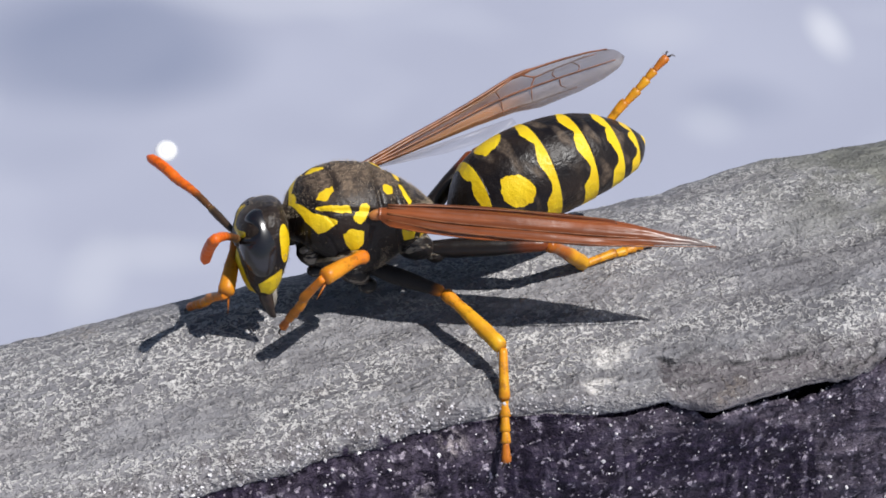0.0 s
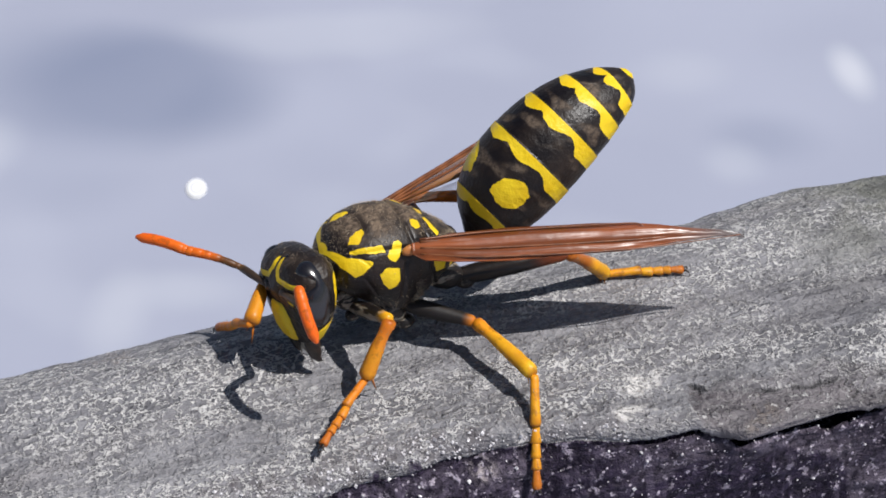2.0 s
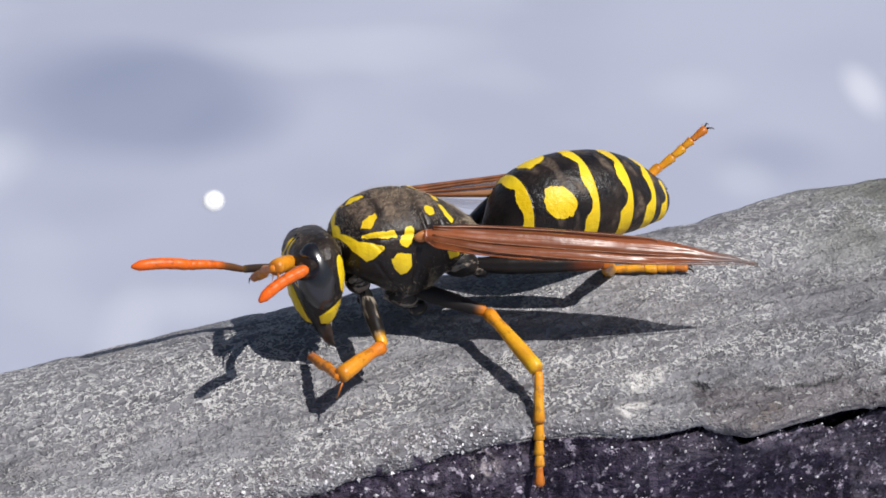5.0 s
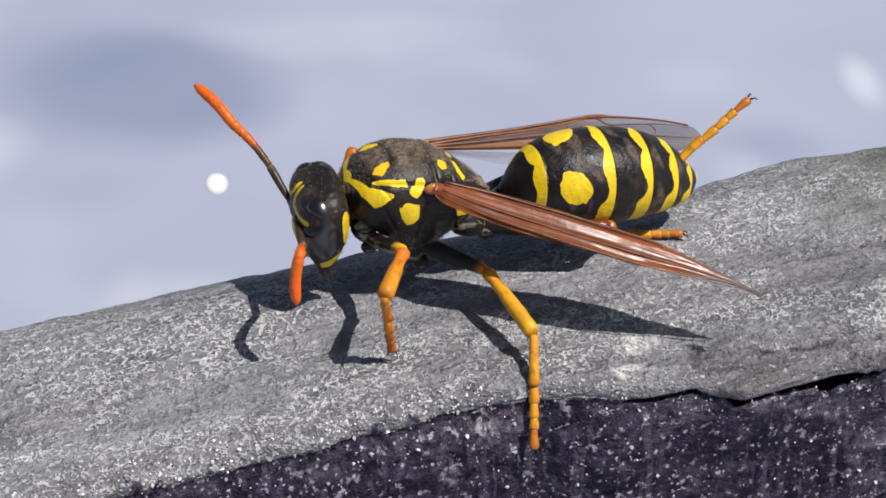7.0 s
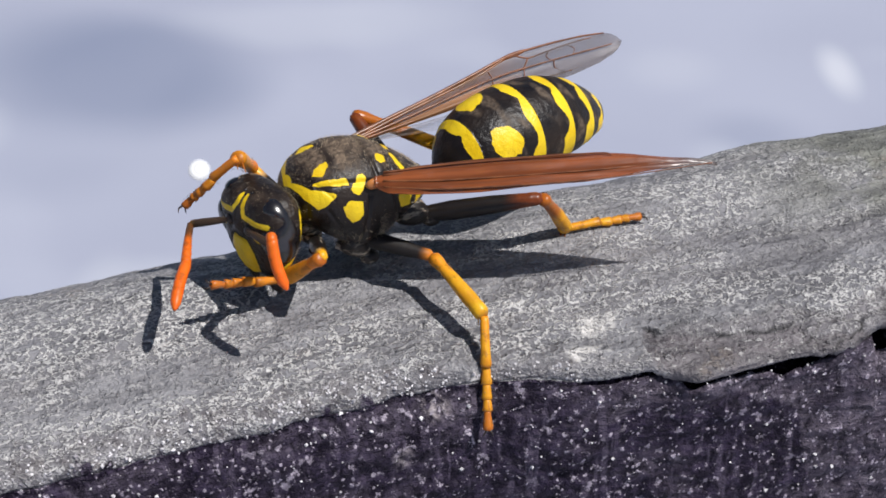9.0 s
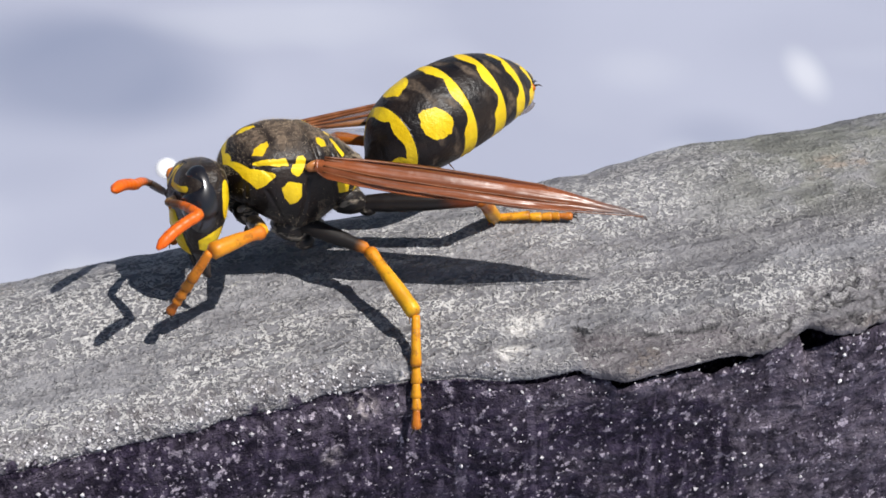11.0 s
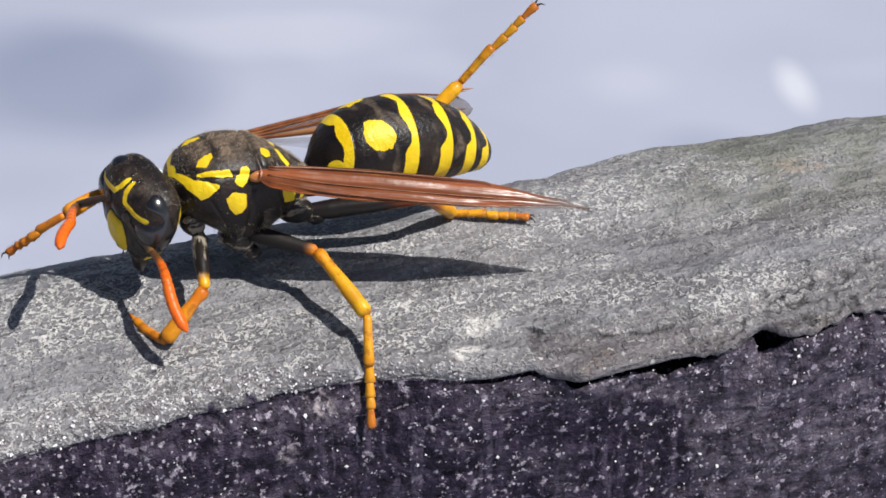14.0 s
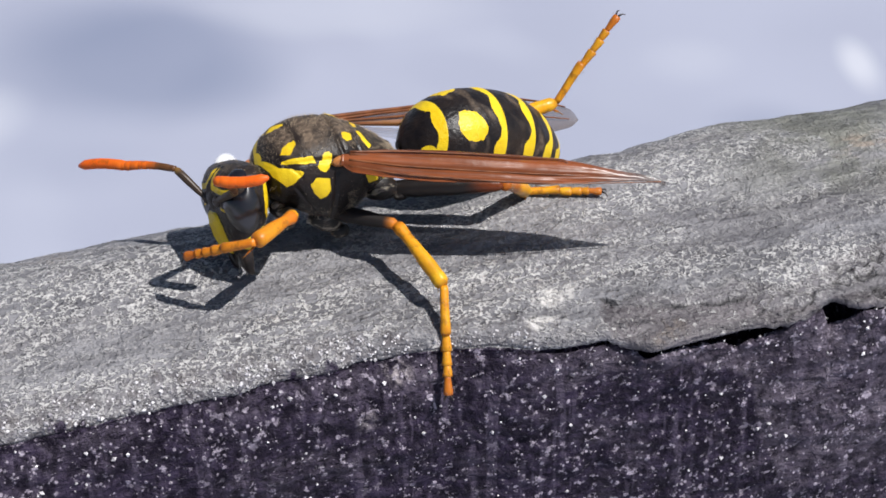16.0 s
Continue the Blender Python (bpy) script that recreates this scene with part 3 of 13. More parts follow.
    ob = mesh_ob("stone_slab", P.reshape(-1, 3), faces, STONE, attrs={"crust": C.ravel(), "dusty": dusty.ravel(), "flake": flake.ravel(), "chalk": chalk.ravel(), "stain": stain.ravel(), "olive": olive.ravel(), "crack": crack.ravel(), "rim": rim.ravel()})
    tagged(ob, "weathered grey stone slab on edge with a flaked dark front face", "stone slab")
    build_grit(ob, P, C, rim, uu, zz)


def build_grit(slab, P, C, rim, uu, zz):
    """Loose pale grains caught on the rim and on the dark front."""
    n, m = C.shape
    seen = (uu > -24) & (uu < 30) & (zz > -13)
    thick = np.where(C > 0.5, 3.2 * rim ** 1.5 * np.interp(uu, [-9, -5, 2, 5], [0.5, 1.2, 1.2, 0.8]), 0.0)
    edge = seen & (C > 0.15) & (C < 0.85) & (uu < 6)
    thick = np.where(edge, 1.6, thick)
    front = seen & (C < 0.2)
    thick = np.where(front, 0.035 + 0.25 * np.exp(-np.clip(-zz - 1.0, 0, 20) / 1.6), thick) * seen
    du = np.gradient(P, axis=1)
    dv = np.gradient(P, axis=0)
    area = np.linalg.norm(np.cross(du, dv), axis=2)
    w = (thick * area).ravel()
    count = 7400
    pick = rng.choice(n * m, count, p=w / w.sum())
    nor = np.cross(du, dv).reshape(-1, 3)
    nor /= np.linalg.norm(nor, axis=1)[:, None] + 1e-12
    nor *= np.sign(nor @ np.array((0.2, -1.0, 1.5)))[:, None]
    flat_p, flat_u, flat_v = P.reshape(-1, 3), du.reshape(-1, 3), dv.reshape(-1, 3)
    shape = np.array([(1, 0, 0), (-1, 0, 0), (0, 1, 0), (0, -1, 0), (0, 0, 1), (0, 0, -1)], float)
    tri = [(0, 2, 4), (2, 1, 4), (1, 3, 4), (3, 0, 4), (2, 0, 5), (1, 2, 5), (3, 1, 5), (0, 3, 5)]
    vs, fs = [], []
    for k, i in enumerate(pick):
        r = min(0.10, 0.046 * math.exp(rng.normal(0, 0.45)))
        c = flat_p[i] + flat_u[i] * rng.uniform(-0.5, 0.5) + flat_v[i] * rng.uniform(-0.5, 0.5) + nor[i] * r * 0.35
        axes = np.linalg.qr(rng.normal(size=(3, 3)))[0]
        vs.append(c + (shape * r * rng.uniform(0.65, 1.35, (6, 1))) @ axes)
        fs += [tuple(6 * k + j for j in t) for t in tri]
    ob = mesh_ob("grit", np.concatenate(vs), fs, GRAIN, slab, "pale mineral grains", smooth=False)
    ob["kind"] = "stuff"


def build_glint():
    # flat white disc added for an out-of-focus glint, stretched to look round
    v, f, a = blob(1, 1.8, 0.12, 30, 60, 2.0)
    ob = PARTS["glint_disc"] = mesh_ob("blurred_glint", v * DOT_R, f, GLINT)
    tagged(ob, "blurred bright glint, added as a flat white disc on the pale ground", "water drop")


# ---- the wasp ----
wasp = new("wasp")
tagged(wasp, "black and yellow paper wasp with orange legs grooming on the slab", "wasp")


def build_thorax():
    xs = 2.5 - 5.7 * (1 - np.cos(np.linspace(0.06, np.pi - 0.06, 150))) / 2
    k = 190
    ph = np.linspace(-np.pi, np.pi, k, endpoint=False)
    X, P = np.meshgrid(xs, ph, indexing="ij")
    tx = [-2.5, -2.2, -1.85, -1.2, -0.3, 0.6, 1.3, 2.0, 2.7, 3.2]
    w = np.interp(-X, tx, [0.5, 1.1, 1.5, 1.85, 1.95, 1.85, 1.6, 1.35, 0.95, 0.35])
    a = np.interp(-X, tx, [0.35, 0.8, 1.1, 1.45, 1.58, 1.42, 1.05, 0.5, -0.15, -0.85])
    b = np.interp(-X, tx, [-0.45, -0.75, -1.05, -1.65, -2.35, -2.55, -2.25, -1.95, -1.75, -1.4])
    for q in (w, a, b):
        for _ in range(3):
            q[3:-3] = (q[:-6] + q[3:-3] * 2 + q[6:]) / 4
    c, s = np.cos(P), np.sin(P)
    e = 2 / 2.3
    sy, sz = np.sign(c) * np.abs(c) ** e, np.sign(s) * np.abs(s) ** e
    zc = (a + b) * 0.3
    # seams between the plates
    A = np.where(np.abs(P) < np.pi / 2, P, np.sign(P) * np.pi - P)          # mirrored: one side stands for both
    def seam(d, width, depth):
        return -depth * np.exp(-(d / width) ** 2)
    top = 1 / (1 + np.exp(-(A - 0.65) * 30))
    dent = seam(X - (2.0 - 0.85 * np.clip(1.45 - A, 0, 2) * (A > 0.3)), 0.05, 0.05)
    dent += seam(X + 0.75, 0.06, 0.1) * top + seam(X + 1.45, 0.07, 0.1) * top
    dent += seam(A - 0.62 - 0.1 * X, 0.05, 0.08) * (X < 1.6) * (X > -1.6)
    dent += seam(X - 0.05 + 0.55 * (A + 0.3), 0.07, 0.08) * (A < 0.3) + seam(X + 1.35 - 0.3 * A, 0.08, 0.11) * (A < 0.5)
    dent += seam(X - 1.25 - 0.9 * A, 0.06, 0.07) * (A < 0.15) * (A > -0.9)
    dent += 0.12 * np.exp(-((X - 0.1) / 0.75) ** 2 - ((A + 0.75) / 0.45) ** 2)
    dent += 0.10 * np.exp(-((X + 1.1) / 0.28) ** 2) * top + 0.06 * np.exp(-((X - 0.4) / 0.4) ** 2 - ((A + 0.15) / 0.35) ** 2)
    f = 1 + dent / 1.9
    Y, Z = w * sy * f, np.where(sz > 0, zc + (a - zc) * sz * f, zc + (zc - b) * sz * f)
    # yellow marks, in length and turn, alike on both sides
    mark = np.zeros_like(X)
    jag = 0.03 * waves(X, A, 2.0, 6.0)
    for poly in THORAX_MARKS:
        mark = np.maximum(mark, inside(poly, X + jag, A + jag))
    dust = np.clip((A - 0.8) / 0.4, 0, 1) * np.clip((X + 1.9) / 0.4, 0, 1) * np.clip((1.9 - X) / 0.5, 0, 1)
    dust = dust * (0.7 + 1.0 * waves(X, P, 5.0, 2.2)).clip(0, 1)
    v = np.stack([X, Y, Z], -1).reshape(-1, 3)
    fc = [tuple(q) for q in grid_faces(len(xs), k)] + [tuple(range(k))[::-1], tuple(range((len(xs) - 1) * k, len(xs) * k))]
    ob = PARTS["thorax"] = mesh_ob("thorax", v, fc, SHELL, wasp, "black thorax with yellow marks and brown down", {"mark": mark.ravel(), "dust": dust.ravel()})
    # knobs at the wing roots, and hip joints below
    for side in (1, -1):
        kv, kf, _ = blob(0.36, 0.16, 0.22, 14, 18)
        kv = kv + np.array((-0.5, side * (1.80 if side > 0 else 1.6), 0.74 if side > 0 else 0.6))
        mesh_ob("wing_root", kv, kf, AMBER, ob, "amber wing root")
        for (x, y, z), (x1, y1, z1), r in (((1.9, 0.55, -0.9), (1.7, 0.75, -1.75), 0.5), ((0.6, 0.75, -1.7), (-0.1, 1.25, -2.65), 0.6), ((-1.7, 0.6, -1.5), (-2.85, 0.85, -2.2), 0.62)):
            d = Vector((x1 - x, y1 - y, z1 - z))
            hv, hf, ha = tube(np.array([0, 0.3, 0.6, 0.85, 1.0]) * d.length, np.array([0.8, 1.0, 0.9, 0.62, 0.35]) * r, 16)
            m = Matrix.Translation((x, y, z)) @ d.to_track_quat("X", "Z").to_matrix().to_4x4()
            hv = turned((hv, hf, ha), m)[0] * np.array((1, side, 1))
            mesh_ob("hip_joint", hv, hf if side > 0 else [tuple(q)[::-1] for q in hf], HIP, ob, "", {"along": ha})
        for x, y, z, r in ((-0.15, 1.32, -2.78, 0.30), (-2.95, 0.95, -2.28, 0.32), (1.7, 0.85, -1.95, 0.26)):
            tv, tf, _ = blob(r * 1.25, r, r, 14, 18)
            mesh_ob("trochanter", tv + np.array((x, side * y, z)), tf, HIP, ob)
    # the narrow waist
    wv, wf, wa = tube([0, 0.3, 0.7, 1.0], [0.26, 0.17, 0.2, 0.36], 12)
    mesh_ob("waist", turned((wv, wf, wa), pose(-2.75, 0, -1.3, 0, 8, 180))[0], wf, JAW, ob)
    # thin pale neck
    nv, nf, na = tube([0, 0.3, 0.6, 0.95], [0.85, 0.62, 0.45, 0.42], 18)
    mesh_ob("neck", turned((nv, nf, na), pose(2.15, 0, -0.15))[0], nf, JAW, ob)
    A1 = A.ravel()
    keep = ((A1 > 0.75) & (mark.ravel() < 0.2)) | ((A1 < 0.2) & (rng.random(len(A1)) < 0.15))
    fuzz(v[keep], np.array((-0.3, 0, -0.6)), 1900, 0.10, ob)
    keep = (A1 < -0.35) & (X.ravel() < 1.2) & (X.ravel() > -2.6)
    fuzz(v[keep], np.array((-0.3, 0, -0.6)), 700, 0.14, ob, (-0.2, 0, -0.4))
    keep = (A1 < -0.15) & (A1 > -1.1) & (np.abs(X.ravel() + 0.75 + 0.25 * A1) < 0.16)
    fuzz(v[keep], np.array((-0.3, 0, -0.6)), 380, 0.16, ob, (-0.5, 0, -0.2))
    # pale skin folds between the hips
    for x, y, z, r in ((0.75, 0.9, -2.15, 0.22), (-0.75, 1.05, -2.3, 0.26), (-0.45, 1.35, -2.0, 0.18), (-2.35, 0.9, -1.75, 0.24), (2.0, 0.85, -0.95, 0.2)):
        for side in (1, -1):
            hv, hf, _ = blob(r * 1.3, r * 0.7, r * 0.8, 10, 14)
            mesh_ob("joint_skin", hv + np.array((x, side * y, z)), hf, MEMBRANE, ob)


def build_abdomen():
    n, k = 240, 180
    t = np.linspace(0, 1, n)
    s = 8.5 * t
    st = [0, 0.25, 0.55, 0.95, 1.5, 2.3, 3.1, 4.1, 5.0, 6.0, 6.95, 7.7, 8.15, 8.5]
    r = np.interp(s, st, [0.22, 0.5, 0.92, 1.28, 1.6, 1.8, 1.88, 1.88, 1.81, 1.66, 1.38, 1.04, 0.68, 0.16])
    for _ in range(6):
        r[4:-2] = (r[2:-4] + 2 * r[4:-2] + r[6:]) / 4
    zc = np.interp(s, [0, 1, 2.5, 4, 5.5, 7, 8.2], [-0.05, 0.0, 0.03, -0.1, -0.38, -0.9, -1.7])
    zc = np.convolve(np.pad(zc, 20, "edge"), np.ones(41) / 41, "valid")
    ph = np.linspace(-np.pi, np.pi, k, endpoint=False)
    S, P = np.meshgrid(s, ph, indexing="ij")
    R, Z0 = np.repeat(r[:, None], k, 1), np.repeat(zc[:, None], k, 1)
    D = np.pi / 2 - P
    D = np.abs((D + np.pi) % (2 * np.pi) - np.pi)          # 0 on the back, pi on the belly
    mark = np.zeros_like(S)
    jag = 0.05 * waves(S, D, 1.0, 3.0) + 0.03 * waves(S, P, 8.0, 7.0)
    ends = [1.50, 4.15, 5.80, 7.12, 8.05]
    widths = [0.34, 0.32, 0.32, 0.28, 0.18]
    S1 = S + 0.30 * (1 - np.cos(D))                        # the plates' hind edges bow towards the tip
    def rise(x, lo, hi):
        k = np.clip((x - lo) / (hi - lo), 0, 1)
        return k * k * (3 - 2 * k)
    for q, (e, wd) in enumerate(zip(ends, widths)):
        back = e - 0.03
        lobes = 0.16 * np.exp(-((D - 0.36) / 0.24) ** 2) - 0.10 * np.exp(-(D / 0.09) ** 2) + 0.30 * rise(D, 0.98, 1.22) - 0.06 * np.exp(-((D - 0.85) / 0.12) ** 2)
        if q == 0:
            lobes = -0.05 * np.exp(-(D / 0.15) ** 2) + 0.10 * np.exp(-((D - 0.3) / 0.25) ** 2) + 0.12 * rise(D, 1.1, 1.4)
        front = back - wd - lobes
        band = np.clip(0.5 + (S1 - front + jag) / 0.05, 0, 1) * np.clip(0.5 + (back - S1) / 0.04, 0, 1)
        mark = np.maximum(mark, band * np.clip((2.35 - D) / 0.15, 0, 1))
    mark = np.maximum(mark, np.clip((S - 8.36) / 0.06, 0, 1))
    # the two round spots on the second plate, and a small one low on the first
    spot = np.hypot((S - 2.45 + 2.6 * jag) / 0.62, (D - 0.72 + 2.0 * jag - 0.12 * (S - 2.45)) / 0.37)
    mark = np.maximum(mark, np.clip(0.5 + (1 - spot) / 0.09, 0, 1))
    spot = np.hypot((S - 0.72) / 0.24, (D - 1.3) / 0.26)
    mark = np.maximum(mark, np.clip(0.5 + (1 - spot) / 0.15, 0, 1))
    step = np.zeros_like(S)
    for e in ends:
        step += np.where(S1 < e, 0.02 * np.exp(-np.clip(e - S1, 0, 9) / 0.35), -0.025 * np.exp(-np.clip(S1 - e, 0, 9) / 0.3))
    R = R + step * np.clip(R, 0, 1)
    dust = np.clip((waves(S, P, 3.0, 1.9) - 0.12) * 2.4, 0, 0.6) * (S > 1.8)
    Y, Z = R * np.cos(P) * 1.03, Z0 + R * np.sin(P) * np.where(np.sin(P) < 0, 0.93, 1.0)
    v = np.stack([-S, Y, Z], -1).reshape(-1, 3)
    f = [tuple(q) for q in grid_faces(n, k)] + [tuple(range(k))[::-1], tuple(range((n - 1) * k, n * k))]
    ob = PARTS["gaster"] = mesh_ob("abdomen", v, f, SHELL, wasp, "glossy black abdomen with scalloped yellow bands and spots", {"mark": mark.ravel(), "dust": dust.ravel()})


def build_head():
    face = pose(0, 0, 0, 0, 0, -5)
    n, k = 150, 200
    hz = [-2.30, -2.26, -2.12, -1.9, -1.5, -0.9, -0.4, 0.1, 0.5, 0.85, 1.06, 1.16, 1.19]
    hw = [0.25, 0.62, 1.02, 1.28, 1.55, 1.75, 1.80, 1.80, 1.74, 1.52, 1.18, 0.68, 0.2]
    hf = [0.95, 1.06, 1.16, 1.26, 1.38, 1.44, 1.44, 1.42, 1.36, 1.16, 0.92, 0.66, 0.5]
    hb = [0.72, 0.62, 0.50, 0.28, 0.0, -0.36, -0.55, -0.64, -0.64, -0.52, -0.30, -0.02, 0.2]
    zz = np.interp(np.linspace(0, 1, n), [0, 0.1, 0.88, 1], [-2.30, -2.15, 0.98, 1.19])
    ph = np.linspace(-np.pi, np.pi, k, endpoint=False)
    smooth = lambda q: np.convolve(np.pad(q, 5, "edge"), np.hanning(13)[1:-1] / np.hanning(13).sum(), "valid")
    w, fr, bk = (smooth(np.interp(zz, hz, q))[:, None] for q in (hw, hf, hb))
    c, s = np.cos(ph)[None], np.sin(ph)[None]
    e = 2 / 2.7
    x = (fr + bk) / 2 + (fr - bk) / 2 * np.sign(c) * np.abs(c) ** e
    y = w * np.sign(s) * np.abs(s) ** e
    z = np.repeat(zz[:, None], k, 1)
    ay = np.abs(y)
    frontal = np.clip((x - (fr + bk) / 2) / 0.25, 0, 1)
    def soft(d, width=0.06):
        return np.clip(0.5 + d / width, 0, 1)
    # clypeus: a raised shield with a seam round it
    half = np.interp(z, [-2.25, -1.95, -1.5, -0.9, -0.5, -0.35], [0.10, 0.50, 0.68, 0.66, 0.48, 0.3])
    edge = np.minimum(half - ay, np.minimum(z + 2.24, -0.38 - z))
    shield = soft(edge - 0.03) * frontal
    x = x + (0.16 * np.clip(edge / 0.35, 0, 1) ** 0.6 - 0.05 * np.exp(-(edge / 0.05) ** 2)) * frontal
    # frons: low swelling between the sockets, a groove up the middle, and hollows for the sockets
    x = x + (0.10 * np.exp(-(y / 0.3) ** 2 - ((z - 0.1) / 0.4) ** 2) - 0.04 * np.exp(-(y / 0.05) ** 2) * (z > 0.2)) * frontal
    x = x - 0.12 * np.exp(-((ay - 0.6) / 0.22) ** 2 - (z / 0.25) ** 2) * frontal
    # hollow back of the head
    x = x + 0.22 * np.exp(-(y / 0.8) ** 2 - ((z + 0.1) / 0.8) ** 2) * (c < 0)
    away = np.full(x.shape, 9.0)
    path = ((0.12, 1.02), (0.20, 0.80), (0.36, 0.54), (0.85, 0.44), (1.42, 0.38))
    for (a0, z0), (a1, z1) in zip(path, path[1:]):
        q = np.clip(((ay - a0) * (a1 - a0) + (z - z0) * (z1 - z0)) / ((a1 - a0) ** 2 + (z1 - z0) ** 2), 0, 1)
        away = np.minimum(away, np.hypot(ay - a0 - q * (a1 - a0), z - z0 - q * (z1 - z0)))
    wob = 0.02 * waves(y, z, 5.0, 3.0)
    brow = soft(0.092 + 0.03 * np.clip(ay - 0.3, 0, 0.5) + wob - away) * frontal
    orbit = soft(0.05 - np.abs(z + 0.28 + 0.35 * (ay - 1.0))) * soft(0.22 - np.abs(ay - 1.0)) * frontal
    line = np.interp(z, [-0.95, -0.3, 0.42], [-0.12, -0.27, -0.32])
    temple = soft(0.19 * np.sqrt(np.clip(1 - ((z + 0.27) / 0.72) ** 2, 0, 1)) - np.abs(x - line)) * soft(0.70 - np.abs(z + 0.27)) * soft(ay - 0.8)
    malar = inside([(0.06, -1.16), (0.5, -1.3), (1.02, -1.52), (1.0, -1.86), (0.66, -2.12), (0.36, -2.0), (0.14, -1.6)], x, z) * soft(ay - 0.75)
    mark = np.zeros_like(x)
    for q in (shield, brow, orbit, temple, malar):
        mark = np.maximum(mark, q)
    dust = 0.42 * np.clip((z - 0.35) * 2.0, 0, 1) * frontal * np.exp(-(y / 0.8) ** 2) * (0.4 + 1.4 * waves(y, z, 3.0, 2.5)).clip(0, 1)
    wr = 0.010 * waves(x * 2 + z, y, 8.0, 3.0) + 0.008 * waves(y, z, 4.0, 7.0)
    v = np.stack([x * (1 + wr), y * (1 + wr), z * (1 + wr)], -1).reshape(-1, 3)
    f = [tuple(q) for q in grid_faces(n, k)] + [tuple(range(k))[::-1], tuple(range((n - 1) * k, n * k))]
    v = turned((v, f, 0), face)[0]
    ob = PARTS["head"] = mesh_ob("head", v, f, SHELL, wasp, "black head with a yellow face and yellow cheek stripes", {"mark": mark.ravel(), "dust": dust.ravel()})
    for side in (1, -1):
        # kidney-shaped eye, notched in front
        ev, ef, _ = blob(0.76, 0.76, 1.26, 60, 72, 2.0)
        notch = np.exp(-((ev[:, 2] - 0.52) / 0.26) ** 2) * np.clip(ev[:, 0] / 0.5, 0, 1)
        ev[:, 0] -= 0.40 * notch
        ev[:, 0] *= 1 - 0.12 * np.clip(-ev[:, 2] / 1.3, 0, 1)
        ev = turned((ev, ef, 0), face @ pose(0.60, side * 1.21, -0.14, side * 9, -8, side * 3))[0]
        mesh_ob("eye", ev, ef, EYE, ob, "large glossy black compound eye")
        # broad toothed jaw, crossing its fellow below the shield
        jv, jf, ja = tube([0, 0.12, 0.35, 0.65, 0.9, 1.08, 1.16], [0.26, 0.33, 0.34, 0.29, 0.23, 0.16, 0.05], 18, 0.62)
        jv[:, 1] -= side * 0.22 * (jv[:, 0] / 1.16) ** 2
        jv[:, 2] += 0.05 * np.sin(jv[:, 0] * 16) * np.clip(jv[:, 0] - 0.6, 0, 1) * 2
        jv = turned((jv, jf, ja), face @ pose(0.86, side * 0.80, -1.92, 0, 84, side * -24) @ pose(0, 0, 0, side * 35, 0, 0))[0]
        mesh_ob("mandible", jv, jf, JAW, ob, "black toothed mandible")
        for px, pz, L in ((0.70, -2.2, 0.95), (0.55, -2.1, 0.6)):
            pv, pf, pa = tube(np.array([0, 0.3, 0.34, 0.62, 0.66, 1.0]) * L, [0.05, 0.055, 0.035, 0.05, 0.03, 0.025], 8)
            pv = turned((pv, pf, pa), face @ pose(px, side * 0.28, pz, 0, 76, side * 30))[0]
            mesh_ob("palp", pv, pf, MEMBRANE, ob, "thin pale mouth feeler")
        sv, sf, sa = tube([0, 0.1, 0.2, 0.22], [0.23, 0.23, 0.19, 0.12], 18)
        sv = turned((sv, sf, sa), face @ pose(1.26, side * 0.6, 0.02, 0, -12, side * 12))[0]
        mesh_ob("antenna_socket", sv, sf, JAW, ob)
    tv, tf, ta = tube([0, 0.4, 0.75, 0.95], [0.24, 0.26, 0.2, 0.06], 14, 0.8)
    mesh_ob("tongue", turned((tv, tf, ta), face @ pose(0.62, 0, -2.0, 0, 80, 0))[0], tf, MEMBRANE, ob, "pale folded mouthparts")
    for dx, dy in ((0.0, 0.0), (-0.16, 0.2), (-0.16, -0.2)):
        ov, of, _ = blob(0.08, 0.08, 0.045, 10, 14)
        mesh_ob("simple_eye", turned((ov, of, 0), face @ pose(0.82 + dx, dy, 1.06 - dx * 0.45))[0], of, EYE, ob)
    keep = (v[:, 2] > -0.2) & (mark.ravel() < 0.2)
    fuzz(v[keep], np.array((0.4, 0, -0.3)), 420, 0.07, ob, (0.1, 0, 0.1))
    keep = (v[:, 2] < -0.6) & (v[:, 0] < 0.5)
    fuzz(v[keep], np.array((0.4, 0, -0.3)), 160, 0.12, ob, (-0.2, 0, -0.2))


def fuzz(points, centre, count, length, parent, lean=(-0.4, 0, 0)):
    """Short fine hairs standing on some of the points."""
    idx = rng.choice(len(points), min(count, len(points)), replace=False)
    vs, fs = [], []
    for i in idx:
        p = points[i]
        d = p - centre
        d = d / np.linalg.norm(d) + np.asarray(lean) + rng.normal(0, 0.3, 3)
        d /= np.linalg.norm(d)
        a = np.cross(d, (0.3, 0.2, 0.9))
        a /= np.linalg.norm(a)
        b = np.cross(d, a)
        n, w = len(vs), 0.008
        vs += [p + a * w, p - a * w * 0.5 + b * w, p - a * w * 0.5 - b * w, p + d * length * rng.uniform(0.5, 1.3)]
        fs += [(n, n + 1, n + 3), (n + 1, n + 2, n + 3), (n + 2, n, n + 3)]
    mesh_ob("down", vs, fs, DOWN, parent, "short pale brown hairs")


